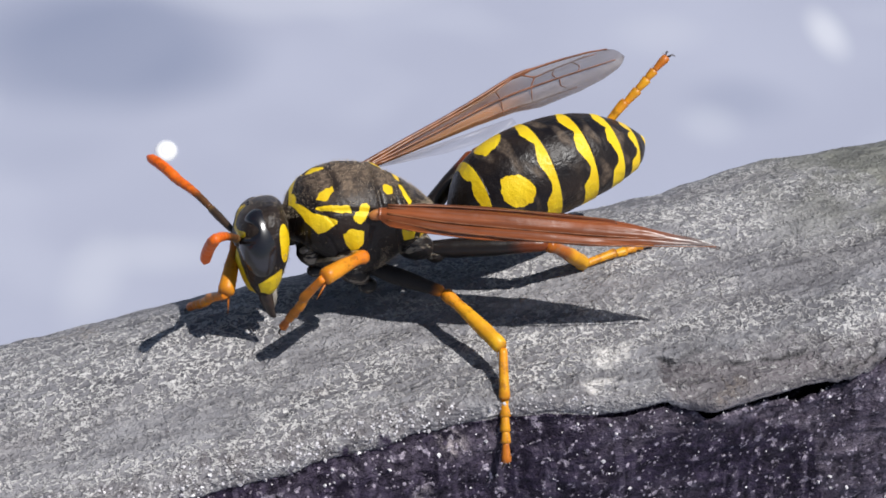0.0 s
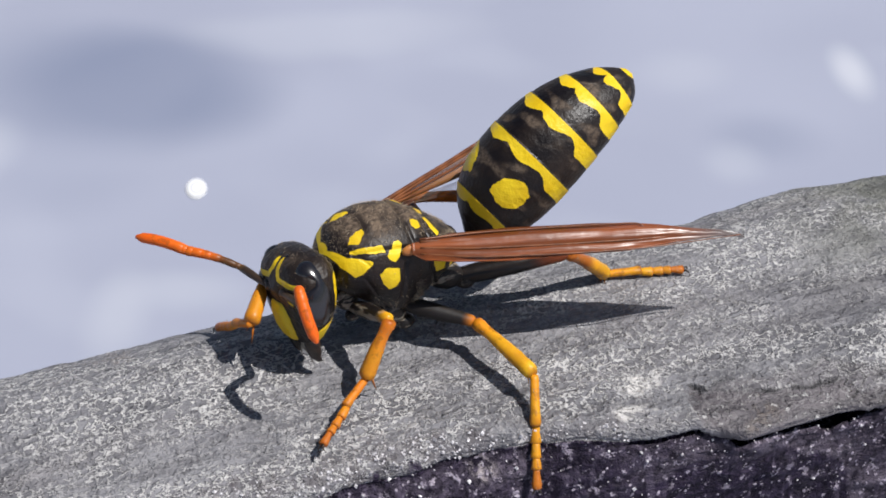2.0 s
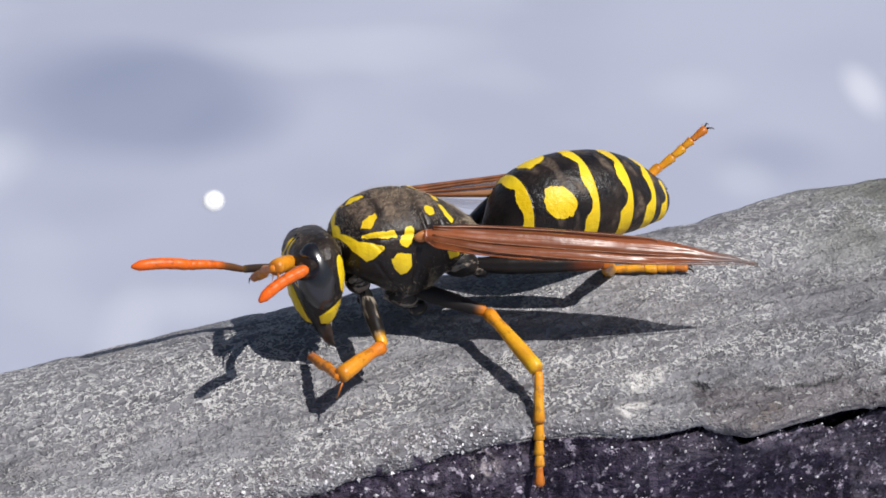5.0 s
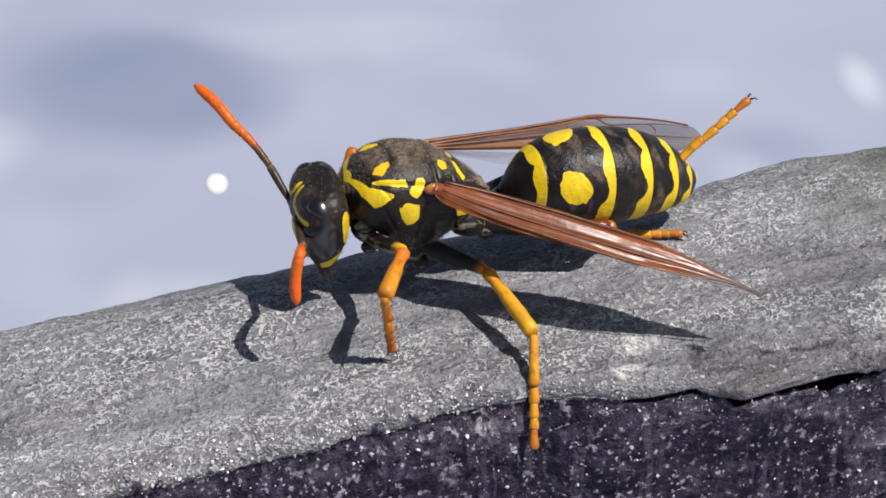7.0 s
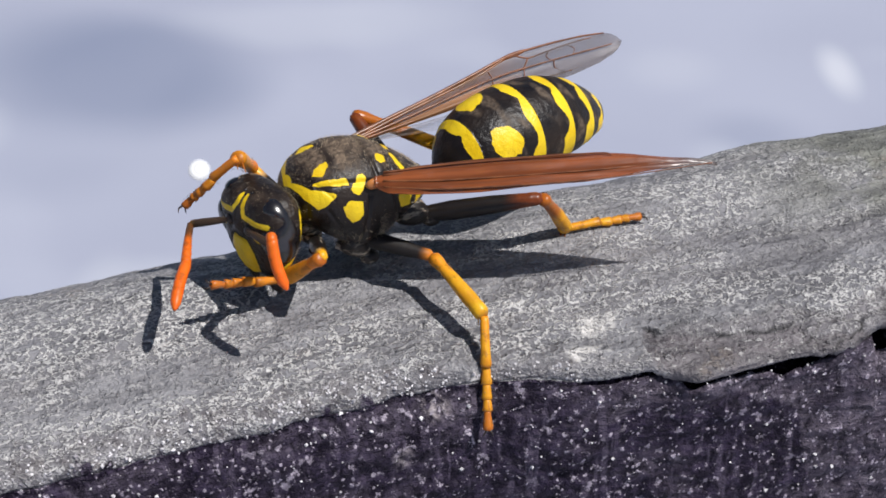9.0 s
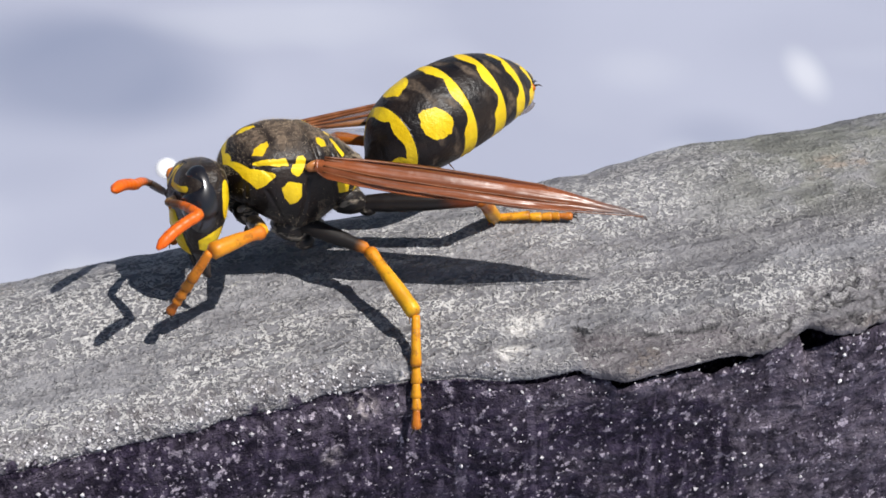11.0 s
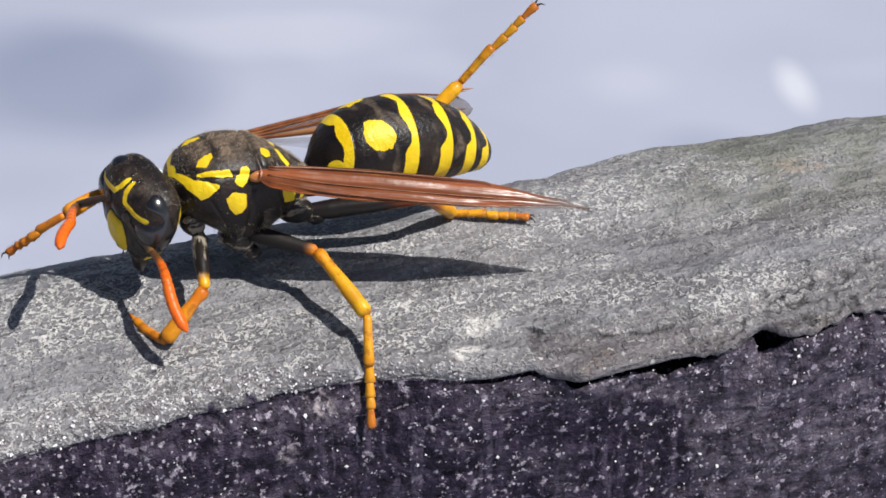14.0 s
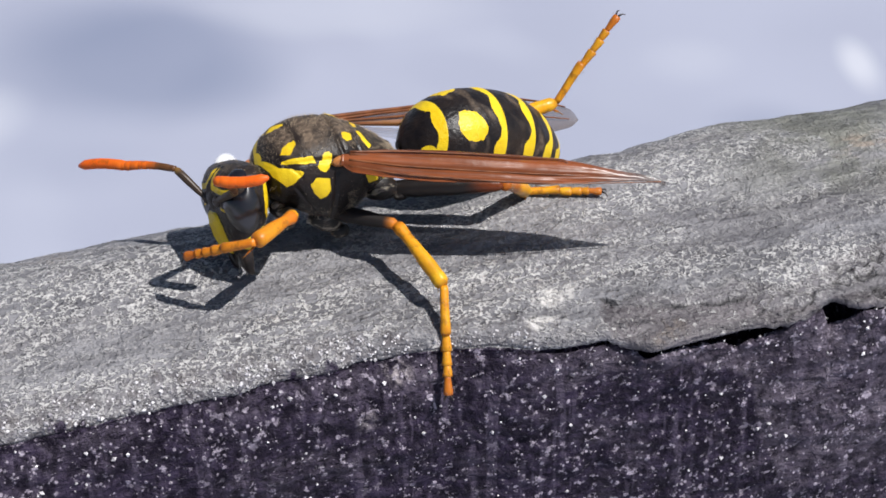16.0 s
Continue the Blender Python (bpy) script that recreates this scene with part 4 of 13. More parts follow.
def build_antenna(side):
    st = [0, 0.09, 0.4, 1.0, 1.49, 1.60]
    v, f, a = tube(st, [0.13, 0.10, 0.13, 0.155, 0.15, 0.06], 14)
    PARTS["scape_" + side] = mesh_ob("antenna_base", v, f, SCAPE, wasp, "dark antenna base with a pale underside", {"along": a})
    s, r, x = [0.0], [0.09], 0.0
    lens = [0.22, 0.62] + [0.36] * 8 + [0.58]
    for i, q in enumerate(lens):
        w = 0.125 + 0.085 * min(1, i / 6)
        for d, g in ((0.05, 0.975), (0.5, 1.0), (0.93, 1.0), (1.0, 0.97)):
            s.append(x + q * d), r.append(w * g * (1 if i < 10 else 1 - 0.75 * d ** 3))
        x += q
    whole = 3.8 if side == "left" else 4.3
    s, r = np.array(s) * whole / x, np.array(r)
    mid = whole / 2
    half = int(np.argmin(np.abs(s - mid)))
    for key, name, lo, hi, off, label in (("flagellum_", "antenna_whip", 0, half + 1, 0.0, "orange segmented antenna, dark at its base"), ("tip_", "antenna_tip", half - 1, len(s), mid, "orange antenna tip")):
        q, w = s[lo:hi] - off, r[lo:hi]
        if off:
            q, w = np.concatenate([[-0.12, -0.06], q[2:]]), np.concatenate([[0.08, 0.17], w[2:]])
        else:
            q, w = np.concatenate([q, [mid + 0.09, mid + 0.14]]), np.concatenate([w, [0.15, 0.06]])
        v, f, _ = tube(q, w, 14)
        al = np.clip((v[:, 0] + off) / whole, 0, 1)
        v[:, 2] += 0.10 * np.sin(np.pi * np.clip(v[:, 0] / mid, 0, 1))
        PARTS[key + side] = mesh_ob(name, v, f, FEELER, wasp, label, {"along": al})


def build_leg(key, lf, lt, ls, thigh, limb, shank=None):
    v, f, a = tube(np.array([0, 0.06, 0.3, 0.6, 0.85, 0.96, 1.0]) * lf, np.array([0.2, 0.26, 0.34, 0.32, 0.25, 0.23, 0.14]) * min(1.14, (lf / 3.2) ** 0.5), 16)
    PARTS["femur_" + key] = mesh_ob("femur", v, f, thigh, wasp, "", {"along": a})
    shin = tube(np.array([0, 0.03, 0.1, 0.16, 0.24, 0.35, 0.5, 0.6, 0.7, 0.8, 0.88, 0.95, 1.0]) * lt, [0.17, 0.25, 0.265, 0.23, 0.215, 0.235, 0.265, 0.28, 0.29, 0.285, 0.30, 0.29, 0.17], 16)
    shin[0][:, 2] += 0.06 * np.sin(shin[0][:, 0] / lt * np.pi)
    spur = turned(tube([0, 0.35, 0.7], [0.05, 0.036, 0.008], 6), pose(lt * 0.95, 0.05, -0.18, 0, 48, 0))
    spur2 = turned(tube([0, 0.15, 0.32], [0.03, 0.022, 0.006], 6), pose(lt * 0.95, -0.12, -0.15, 0, 52, -20))
    shin[0][:, 1:] *= (1 + 0.07 * waves(shin[0][:, 0], shin[0][:, 1] * 2, len(key) + lt, 2.4))[:, None]
    v, f, a = join(shin, spur, spur2)
    j = np.clip((np.abs(v[:, 0] / lt - 0.5) - 0.44) / 0.05, 0, 1)
    PARTS["tibia_" + key] = mesh_ob("tibia", v, f, shank or limb, wasp, "", {"along": a, "joint": j})
    pieces, ring, toe, x = [], [], [], 0.0
    for i, q in enumerate((0.44, 0.16, 0.13, 0.10, 0.17)):
        L = q * ls
        w = 0.20 - 0.006 * i
        shape = ([0.72, 0.80, 0.86, 0.92, 1.02, 0.85] if i == 0 else [0.72, 0.80, 0.90, 1.0, 1.08, 0.78]) if i < 4 else [0.7, 0.72, 0.85, 1.05, 1.0, 0.5]
        p = tube(np.array([0, 0.1, 0.4, 0.7, 0.93, 1.0]) * L, np.array(shape) * w, 14)
        p[0][:, 2] *= 0.9
        p[0][:, 1:] *= (1 + 0.10 * waves(p[0][:, 0] + x, p[0][:, 1] * 2, ls + i, 3.0))[:, None]
        p = turned(p, pose(x, 0, 0, 0, (-3, 3, 4, 3, 4)[i], 0))
        ring.append(np.clip((p[2] - 0.86) / 0.14, 0, 1))
        toe.append(np.full(len(p[0]), (0.0, 0.15, 0.3, 0.5, 1.0)[i]))
        pieces.append((p[0], p[1], np.full(len(p[0]), 0.3 + 0.4 * x / ls)))
        x += L * 0.975
    v, f, a = join(*pieces)
    ob = PARTS["tarsus_" + key] = mesh_ob("tarsus", v, f, limb, wasp, "orange jointed foot", {"along": a, "joint": np.concatenate(ring), "foot": np.concatenate(toe)})
    for part, L, w in ((PARTS["tibia_" + key], lt, 0.26), (ob, ls, 0.18)):
        ph, xx = rng.uniform(0, 6.3, 70), rng.uniform(0.1, 0.97, 70) * L
        pts = np.stack([xx, w * np.cos(ph), w * np.sin(ph)], 1)
        fuzz(pts, np.array((L * 0.5, 0, 0)), 70, 0.13, part, (0.9, 0, 0))
    for s in (1, -1):
        c = turned(join(tube([0, 0.14, 0.22], [0.045, 0.04, 0.03], 7), turned(tube([0, 0.1, 0.2], [0.032, 0.022, 0.004], 7), pose(0.21, 0, 0, 0, 55, 0))), pose(ls * 0.97, s * 0.06, 0, 0, 8, s * 28))
        mesh_ob("claw", c[0], c[1], CLAW, ob)


def blade(length, lead, trail, n, m, pleats, depth, thick, arch=0.0, fold=0.0):
    """A thin wing from x = 0 to length between two edges, pleated across. Returns verts, faces, along, across."""
    s, c = np.linspace(0, 1, n), np.linspace(0, 1, m)
    S, Cc = np.meshgrid(s, c, indexing="ij")
    lo, hi = np.interp(S, lead[0], lead[1]), np.interp(S, trail[0], trail[1])
    Y = lo + (hi - lo) * Cc
    Z = depth * np.sin(Cc * np.pi * pleats) * np.clip((1 - S) * 4, 0, 1) * np.clip(S * 6 + 0.3, 0, 1)
    Z += 0.05 * np.sin(S * 17 + Cc * 3) * S + arch * np.sin(np.pi * Cc) * np.clip((1 - S) * 3, 0, 1)
    # the folded front edge hangs down, the back edge is lifted
    Z += fold * (3 * Cc ** 2 - 2 * Cc ** 3) * np.clip(S / 0.12, 0, 1) * np.clip((0.95 - S) / 0.45, 0, 1)
    Z -= 0.9 * fold * np.clip(1 - Cc / 0.3, 0, 1) * np.clip(S / 0.03, 0, 1) * np.clip((0.75 - S) / 0.5, 0, 1)
    Z -= 0.9 * arch * np.clip((S - 0.9) / 0.1, 0, 1) ** 2
    up = np.stack([S * length, Y, Z + thick / 2], -1).reshape(-1, 3)
    dn = np.stack([S * length, Y, Z - thick / 2], -1).reshape(-1, 3)
    g = grid_faces(n, m, False)
    f = [tuple(q) for q in g] + [tuple(q[::-1] + n * m) for q in g]
    rim = [i * m for i in range(n)] + [(n - 1) * m + j for j in range(1, m)] + [i * m + m - 1 for i in range(n - 2, -1, -1)] + list(range(m - 2, 0, -1))
    for a, b in zip(rim, rim[1:] + rim[:1]):
        f.append((a, b, b + n * m, a + n * m)[::-1])
    return np.concatenate([up, dn]), f, np.tile(S.ravel(), 2), np.tile(Cc.ravel(), 2)


def vein(points, r0, r1, parent):
    """A raised wing vein along a few points."""
    p = np.asarray(points, float)
    t = np.linspace(0, len(p) - 1, 8 * (len(p) - 1) + 1)
    q = np.stack([np.interp(t, np.arange(len(p)), p[:, i]) for i in range(3)], 1)
    for _ in range(3):
        q[1:-1] = (q[:-2] + 2 * q[1:-1] + q[2:]) / 4
    d = np.gradient(q, axis=0)
    d /= np.linalg.norm(d, axis=1)[:, None]
    side = np.cross(d, (0, 0, 1))
    up = np.cross(side, d)
    ph = np.linspace(0, 2 * np.pi, 6, endpoint=False)
    r = np.linspace(r0, r1, len(q))
    v = q[:, None] + r[:, None, None] * (side[:, None] * np.cos(ph)[None, :, None] + up[:, None] * np.sin(ph)[None, :, None])
    f = [tuple(k) for k in grid_faces(len(q), 6)] + [tuple(range(6))[::-1], tuple(range((len(q) - 1) * 6, len(q) * 6))]
    mesh_ob("vein", v.reshape(-1, 3), f, VEIN, parent)


def build_wings():
    L = 12.4
    # near wing, folded lengthwise into a narrow glossy blade; its stiff front edge lies low
    lead = ([0, 0.04, 0.12, 0.3, 0.6, 0.85, 0.95, 1], [-0.26, -0.5, -0.7, -0.84, -0.80, -0.46, -0.2, -0.08])
    trail = ([0, 0.04, 0.12, 0.3, 0.55, 0.75, 0.9, 1], [0.26, 0.46, 0.62, 0.74, 0.76, 0.50, 0.16, -0.02])
    v, f, al, ac = blade(L, lead, trail, 120, 60, 4.6, 0.06, 0.03, 0.26, 0.16)
    ob = PARTS["wing_left"] = mesh_ob("forewing", v, f, FOLDED, wasp, "glossy red-brown forewing folded lengthwise", {"along": al, "across": ac * 0.3})
    for y, e, z in ((-0.78, 0.98, 0.03), (-0.45, 0.85, 0.2), (0.0, 0.8, 0.34), (0.4, 0.7, 0.34)):
        vein([(0.3, y * 0.4, z), (2.2, y * 0.95, z), (5.5, y * 1.12, z), (8.5, y * 1.05, z), (L * e, y * 0.4, z * 0.5)], 0.045, 0.02, ob)
    L = 12.9
    # far wing, half spread, its front edge bent at the stigma
    lead = ([0, 0.04, 0.15, 0.3, 0.45, 0.56, 0.62, 0.75, 0.87, 0.94, 0.975, 0.993, 1], [0.1, 0.2, 0.32, 0.5, 0.73, 0.95, 1.0, 0.90, 0.74, 0.58, 0.42, 0.22, 0.08])
    trail = ([0, 0.05, 0.2, 0.4, 0.55, 0.64, 0.8, 0.9, 0.96, 0.985, 1], [-0.1, -0.16, -0.2, -0.24, -0.34, -0.56, -0.60, -0.52, -0.36, -0.2, 0.0])
    v, f, al, ac = blade(L, lead, trail, 110, 30, 3.0, 0.08, 0.02)
    v[:, 0] -= 0.25 * np.clip(1 - v[:, 0] / 3.0, 0, 1)
    ob = PARTS["wing_right"] = mesh_ob("forewing", v, f, SPREAD, wasp, "amber translucent forewing with brown veins and a clear tip", {"along": al, "across": 1 - ac})
    for pts, r0, r1 in (
            ([(-0.6, 0.06), (2.0, 0.33), (4.0, 0.52), (5.8, 0.74), (7.2, 0.95), (8.0, 1.0), (9.7, 0.9), (11.2, 0.74), (12.2, 0.55)], 0.085, 0.03),
            ([(0.3, 0.02), (2.5, 0.28), (5.0, 0.52), (6.4, 0.70), (7.5, 0.92)], 0.07, 0.04),
            ([(0.3, -0.02), (3, 0.12), (6.0, 0.34), (7.4, 0.36), (9.5, 0.24), (11.6, 0.08), (12.4, 0.02)], 0.06, 0.02),
            ([(0.5, -0.08), (4, -0.12), (6.6, -0.12), (8.0, -0.25), (10.2, -0.40)], 0.05, 0.02),
            ([(7.9, 0.96), (8.5, 0.62), (9.6, 0.64), (10.8, 0.62), (11.6, 0.55)], 0.035, 0.02),
            ([(8.5, 0.62), (8.2, 0.34), (8.0, -0.25)], 0.032, 0.02),
            ([(9.5, 0.64), (9.3, 0.44), (9.5, 0.24)], 0.03, 0.02),
            ([(10.4, 0.62), (10.7, 0.36), (10.5, 0.14)], 0.03, 0.015),
            ([(9.6, 0.24), (9.5, -0.08), (9.9, -0.38)], 0.03, 0.015),
            ([(6.6, 0.72), (6.7, 0.42), (6.6, -0.12)], 0.032, 0.02)):
        vein([(x, y, 0.05) for x, y in pts], r0, r1, ob)
    sv, sf, _ = blob(0.7, 0.1, 0.05, 8, 14)
    mesh_ob("wing_stigma", turned((sv, sf, 0), pose(7.9, 0.97, 0.04, 0, 0, 1))[0], sf, VEIN, ob)
    # clear hindwing hooked under it
    lead = ([0, 0.1, 0.5, 0.9, 1], [-0.1, -0.15, -0.3, -0.45, -0.5])
    trail = ([0, 0.15, 0.5, 0.8, 1], [-0.15, -0.35, -0.75, -0.95, -0.75])
    v, f, al, ac = blade(6.6, lead, trail, 50, 16, 2.0, 0.05, 0.015)
    mesh_ob("hindwing", v - np.array((-0.4, 0, 0.06)), f, CLEAR, ob, "clear membranous hindwing", {"along": al, "across": ac})


# length and turn of the yellow marks on one side
THORAX_MARKS = [
    [(2.18, 1.58), (2.07, 1.58), (2.15, 1.35), (1.75, 0.8), (0.96, 0.49), (1.03, 0.41), (1.68, 0.14), (2.03, 0.54), (2.36, 1.58)],
    [(1.55, 0.93), (1.0, 0.86), (0.42, 0.78), (0.40, 0.62), (0.9, 0.67), (1.62, 0.85)],
    [(0.40, 0.54), (0.26, 0.63), (0.12, 0.62), (0.08, 0.72), (-0.04, 0.80), (-0.20, 0.80), (-0.30, 0.71), (-0.27, 0.61), (-0.14, 0.54), (-0.06, 0.44), (0.16, 0.36), (0.34, 0.42)],
    [(1.52, 1.12), (1.34, 1.26), (0.82, 1.33), (0.84, 1.19), (1.2, 0.99)],
    [(-1.05, 1.25), (-1.44, 1.28), (-1.37, 1.06), (-1.08, 0.96), (-0.94, 1.09)],
    [(-1.73, 1.49), (-1.90, 1.51), (-1.99, 1.14), (-2.10, 0.92), (-1.90, 0.78), (-1.76, 1.1)],
    [(0.85, 0.17), (0.49, 0.28), (0.06, 0.2), (0.1, -0.01), (0.28, -0.09), (0.6, -0.12), (0.78, -0.01)],
    [(-1.45, 0.05), (-2.1, -0.05), (-2.0, -0.38), (-1.55, -0.25)],
    [(-2.35, -0.1), (-2.65, -0.15), (-2.55, -0.45), (-2.25, -0.55)],
]

build_ground()
build_slab()
build_glint()
build_thorax()
build_abdomen()
build_head()
for side in ("left", "right"):
    build_antenna(side)
build_wings()
build_leg("L1", 2.6, 2.4, 3.2, THIGH, LIMB_FORE)
build_leg("R1", 2.6, 2.4, 3.2, THIGH, LIMB_FORE)
build_leg("L2", 3.0, 3.2, 4.22, THIGH_MID, LIMB)
build_leg("R2", 3.0, 3.2, 4.22, THIGH_MID, LIMB)
build_leg("L3", 5.0, 3.1, 3.2, THIGH_HIND, LIMB, LIMB_HIND)
build_leg("R3", 3.8, 4.9, 4.5, THIGH_HIND, LIMB, LIMB_HIND)


def motions():
    # the disc that stands in for the glint is keyed to drift
    walk(PARTS["glint_disc"], [
        (0, pose(-0.10283, 0.48103, -0.29955, 0, 0, 10.1)),
        (3, pose(-0.09992, 0.48038, -0.29955, 0, 0, 10.1)),
        (6.3, pose(-0.09775, 0.48372, -0.29955, 0, 0, 10.1)),
        (9.5, pose(-0.09460, 0.48471, -0.29955, 0, 0, 10.1)),
        (12.5, pose(-0.09480, 0.48547, -0.29955, 0, 0, 10.1)),
        (16, pose(-0.09127, 0.47992, -0.29955, 0, 0, 10.1)),
    ])
    walk(PARTS["thorax"], [
        (0, pose(-0.00544, 0.00614, 0.00514, -1.1, -0.1, -162.4)), (0.25, pose(-0.00546, 0.00614, 0.00511, -1.2, 0.4, -162.4)),
        (0.5, pose(-0.00552, 0.00613, 0.00502, -1.2, 1.3, -162.4)), (0.75, pose(-0.00558, 0.00606, 0.00495, -1.0, 2.0, -162.0)),
        (1, pose(-0.00565, 0.00601, 0.00491, -0.8, 2.3, -161.7)), (1.25, pose(-0.00571, 0.00601, 0.00491, -1.1, 2.5, -162.0)),
        (1.5, pose(-0.00575, 0.00600, 0.00494, -1.5, 2.7, -162.3)), (1.75, pose(-0.00567, 0.00601, 0.00483, -1.2, 3.2, -158.8)),
        (2, pose(-0.00558, 0.00604, 0.00463, -0.4, 4.1, -153.0)), (2.25, pose(-0.00559, 0.00606, 0.00434, 0.7, 6.3, -147.6)),
        (2.5, pose(-0.00560, 0.00610, 0.00415, 1.4, 8.1, -144.3)), (2.75, pose(-0.00547, 0.00611, 0.00439, 1.0, 5.9, -143.6)),
        (3, pose(-0.00533, 0.00614, 0.00463, 0.5, 3.9, -143.3)), (3.25, pose(-0.00534, 0.00614, 0.00455, 0.6, 6.1, -144.7)),
        (3.5, pose(-0.00534, 0.00615, 0.00446, 0.5, 8.4, -147.1)), (3.75, pose(-0.00532, 0.00612, 0.00459, -0.1, 7.8, -150.2)),
        (4, pose(-0.00528, 0.00610, 0.00475, -0.6, 6.9, -152.8)), (4.25, pose(-0.00526, 0.00612, 0.00484, -0.8, 6.1, -153.9)),
        (4.5, pose(-0.00524, 0.00610, 0.00490, -0.8, 5.5, -154.9)), (4.75, pose(-0.00522, 0.00611, 0.00497, -0.8, 4.9, -155.6)),
        (5, pose(-0.00520, 0.00612, 0.00502, -0.8, 4.3, -156.4)), (5.25, pose(-0.00519, 0.00612, 0.00508, -0.8, 3.7, -157.0)),
        (5.5, pose(-0.00516, 0.00613, 0.00512, -0.9, 3.2, -157.4)), (5.75, pose(-0.00513, 0.00615, 0.00515, -0.9, 2.6, -157.9)),
        (6, pose(-0.00509, 0.00616, 0.00519, -0.9, 2.0, -158.3)), (6.25, pose(-0.00505, 0.00618, 0.00521, -0.9, 1.4, -158.7)),
        (6.5, pose(-0.00500, 0.00622, 0.00524, -0.9, 0.9, -159.1)), (6.75, pose(-0.00483, 0.00630, 0.00528, -1.1, 0.1, -159.5)),
        (7, pose(-0.00469, 0.00634, 0.00529, -1.3, -0.2, -159.7)), (7.25, pose(-0.00495, 0.00621, 0.00498, -1.1, 3.0, -159.0)),
        (7.5, pose(-0.00521, 0.00609, 0.00469, -0.6, 6.2, -158.1)), (7.75, pose(-0.00520, 0.00612, 0.00481, 0.0, 5.0, -157.9)),
        (8, pose(-0.00517, 0.00617, 0.00501, 0.6, 2.9, -157.7)), (8.25, pose(-0.00503, 0.00624, 0.00518, 0.8, 0.1, -156.8)),
        (8.5, pose(-0.00491, 0.00627, 0.00531, 0.9, -1.7, -155.6)), (8.75, pose(-0.00510, 0.00619, 0.00500, 0.3, 1.4, -154.6)),
        (9, pose(-0.00528, 0.00610, 0.00470, -0.3, 4.6, -153.8)), (9.25, pose(-0.00505, 0.00622, 0.00475, 0.1, 2.7, -153.5)),
        (9.5, pose(-0.00478, 0.00636, 0.00489, 0.6, -0.1, -153.4)), (9.75, pose(-0.00472, 0.00640, 0.00532, 0.8, -2.4, -154.1)),
        (10, pose(-0.00469, 0.00641, 0.00567, 0.9, -3.6, -154.7)), (10.25, pose(-0.00471, 0.00641, 0.00564, 0.9, -3.3, -154.8)),
        (10.5, pose(-0.00476, 0.00640, 0.00555, 0.8, -2.4, -154.7)), (10.75, pose(-0.00484, 0.00636, 0.00541, 0.7, -1.0, -154.4)),
        (11, pose(-0.00493, 0.00633, 0.00526, 0.6, 0.5, -154.1)), (11.25, pose(-0.00504, 0.00627, 0.00509, 0.5, 2.2, -153.9)),
        (11.5, pose(-0.00514, 0.00622, 0.00492, 0.4, 3.9, -153.6)), (11.75, pose(-0.00524, 0.00616, 0.00476, 0.3, 5.5, -153.3)),
        (12, pose(-0.00531, 0.00613, 0.00463, 0.2, 6.8, -153.2)), (12.25, pose(-0.00537, 0.00610, 0.00453, 0.1, 7.6, -153.0)),
        (12.5, pose(-0.00540, 0.00610, 0.00450, 0.1, 7.9, -152.8)), (12.75, pose(-0.00535, 0.00612, 0.00494, 0.4, 3.8, -155.0)),
        (13, pose(-0.00530, 0.00614, 0.00536, 0.9, -0.3, -157.3)), (13.25, pose(-0.00546, 0.00605, 0.00505, 1.6, 2.3, -155.8)),
        (13.5, pose(-0.00563, 0.00596, 0.00474, 2.1, 4.7, -154.1)), (13.75, pose(-0.00554, 0.00600, 0.00484, 1.4, 3.8, -154.0)),
        (14, pose(-0.00539, 0.00606, 0.00500, 0.8, 1.8, -153.7)), (14.25, pose(-0.00519, 0.00620, 0.00511, 1.1, -1.2, -152.6)),
        (14.5, pose(-0.00505, 0.00628, 0.00518, 1.6, -3.2, -151.4)), (14.75, pose(-0.00511, 0.00624, 0.00503, 2.0, -1.4, -151.0)),
        (15, pose(-0.00519, 0.00621, 0.00481, 2.3, 1.1, -150.6)), (15.25, pose(-0.00521, 0.00622, 0.00468, 1.8, 2.5, -150.4)),
        (15.5, pose(-0.00523, 0.00621, 0.00461, 0.8, 3.8, -150.3)), (15.75, pose(-0.00527, 0.00616, 0.00456, 0.0, 5.6, -152.4)),
        (16, pose(-0.00528, 0.00611, 0.00454, -0.5, 6.6, -154.6)),
    ])
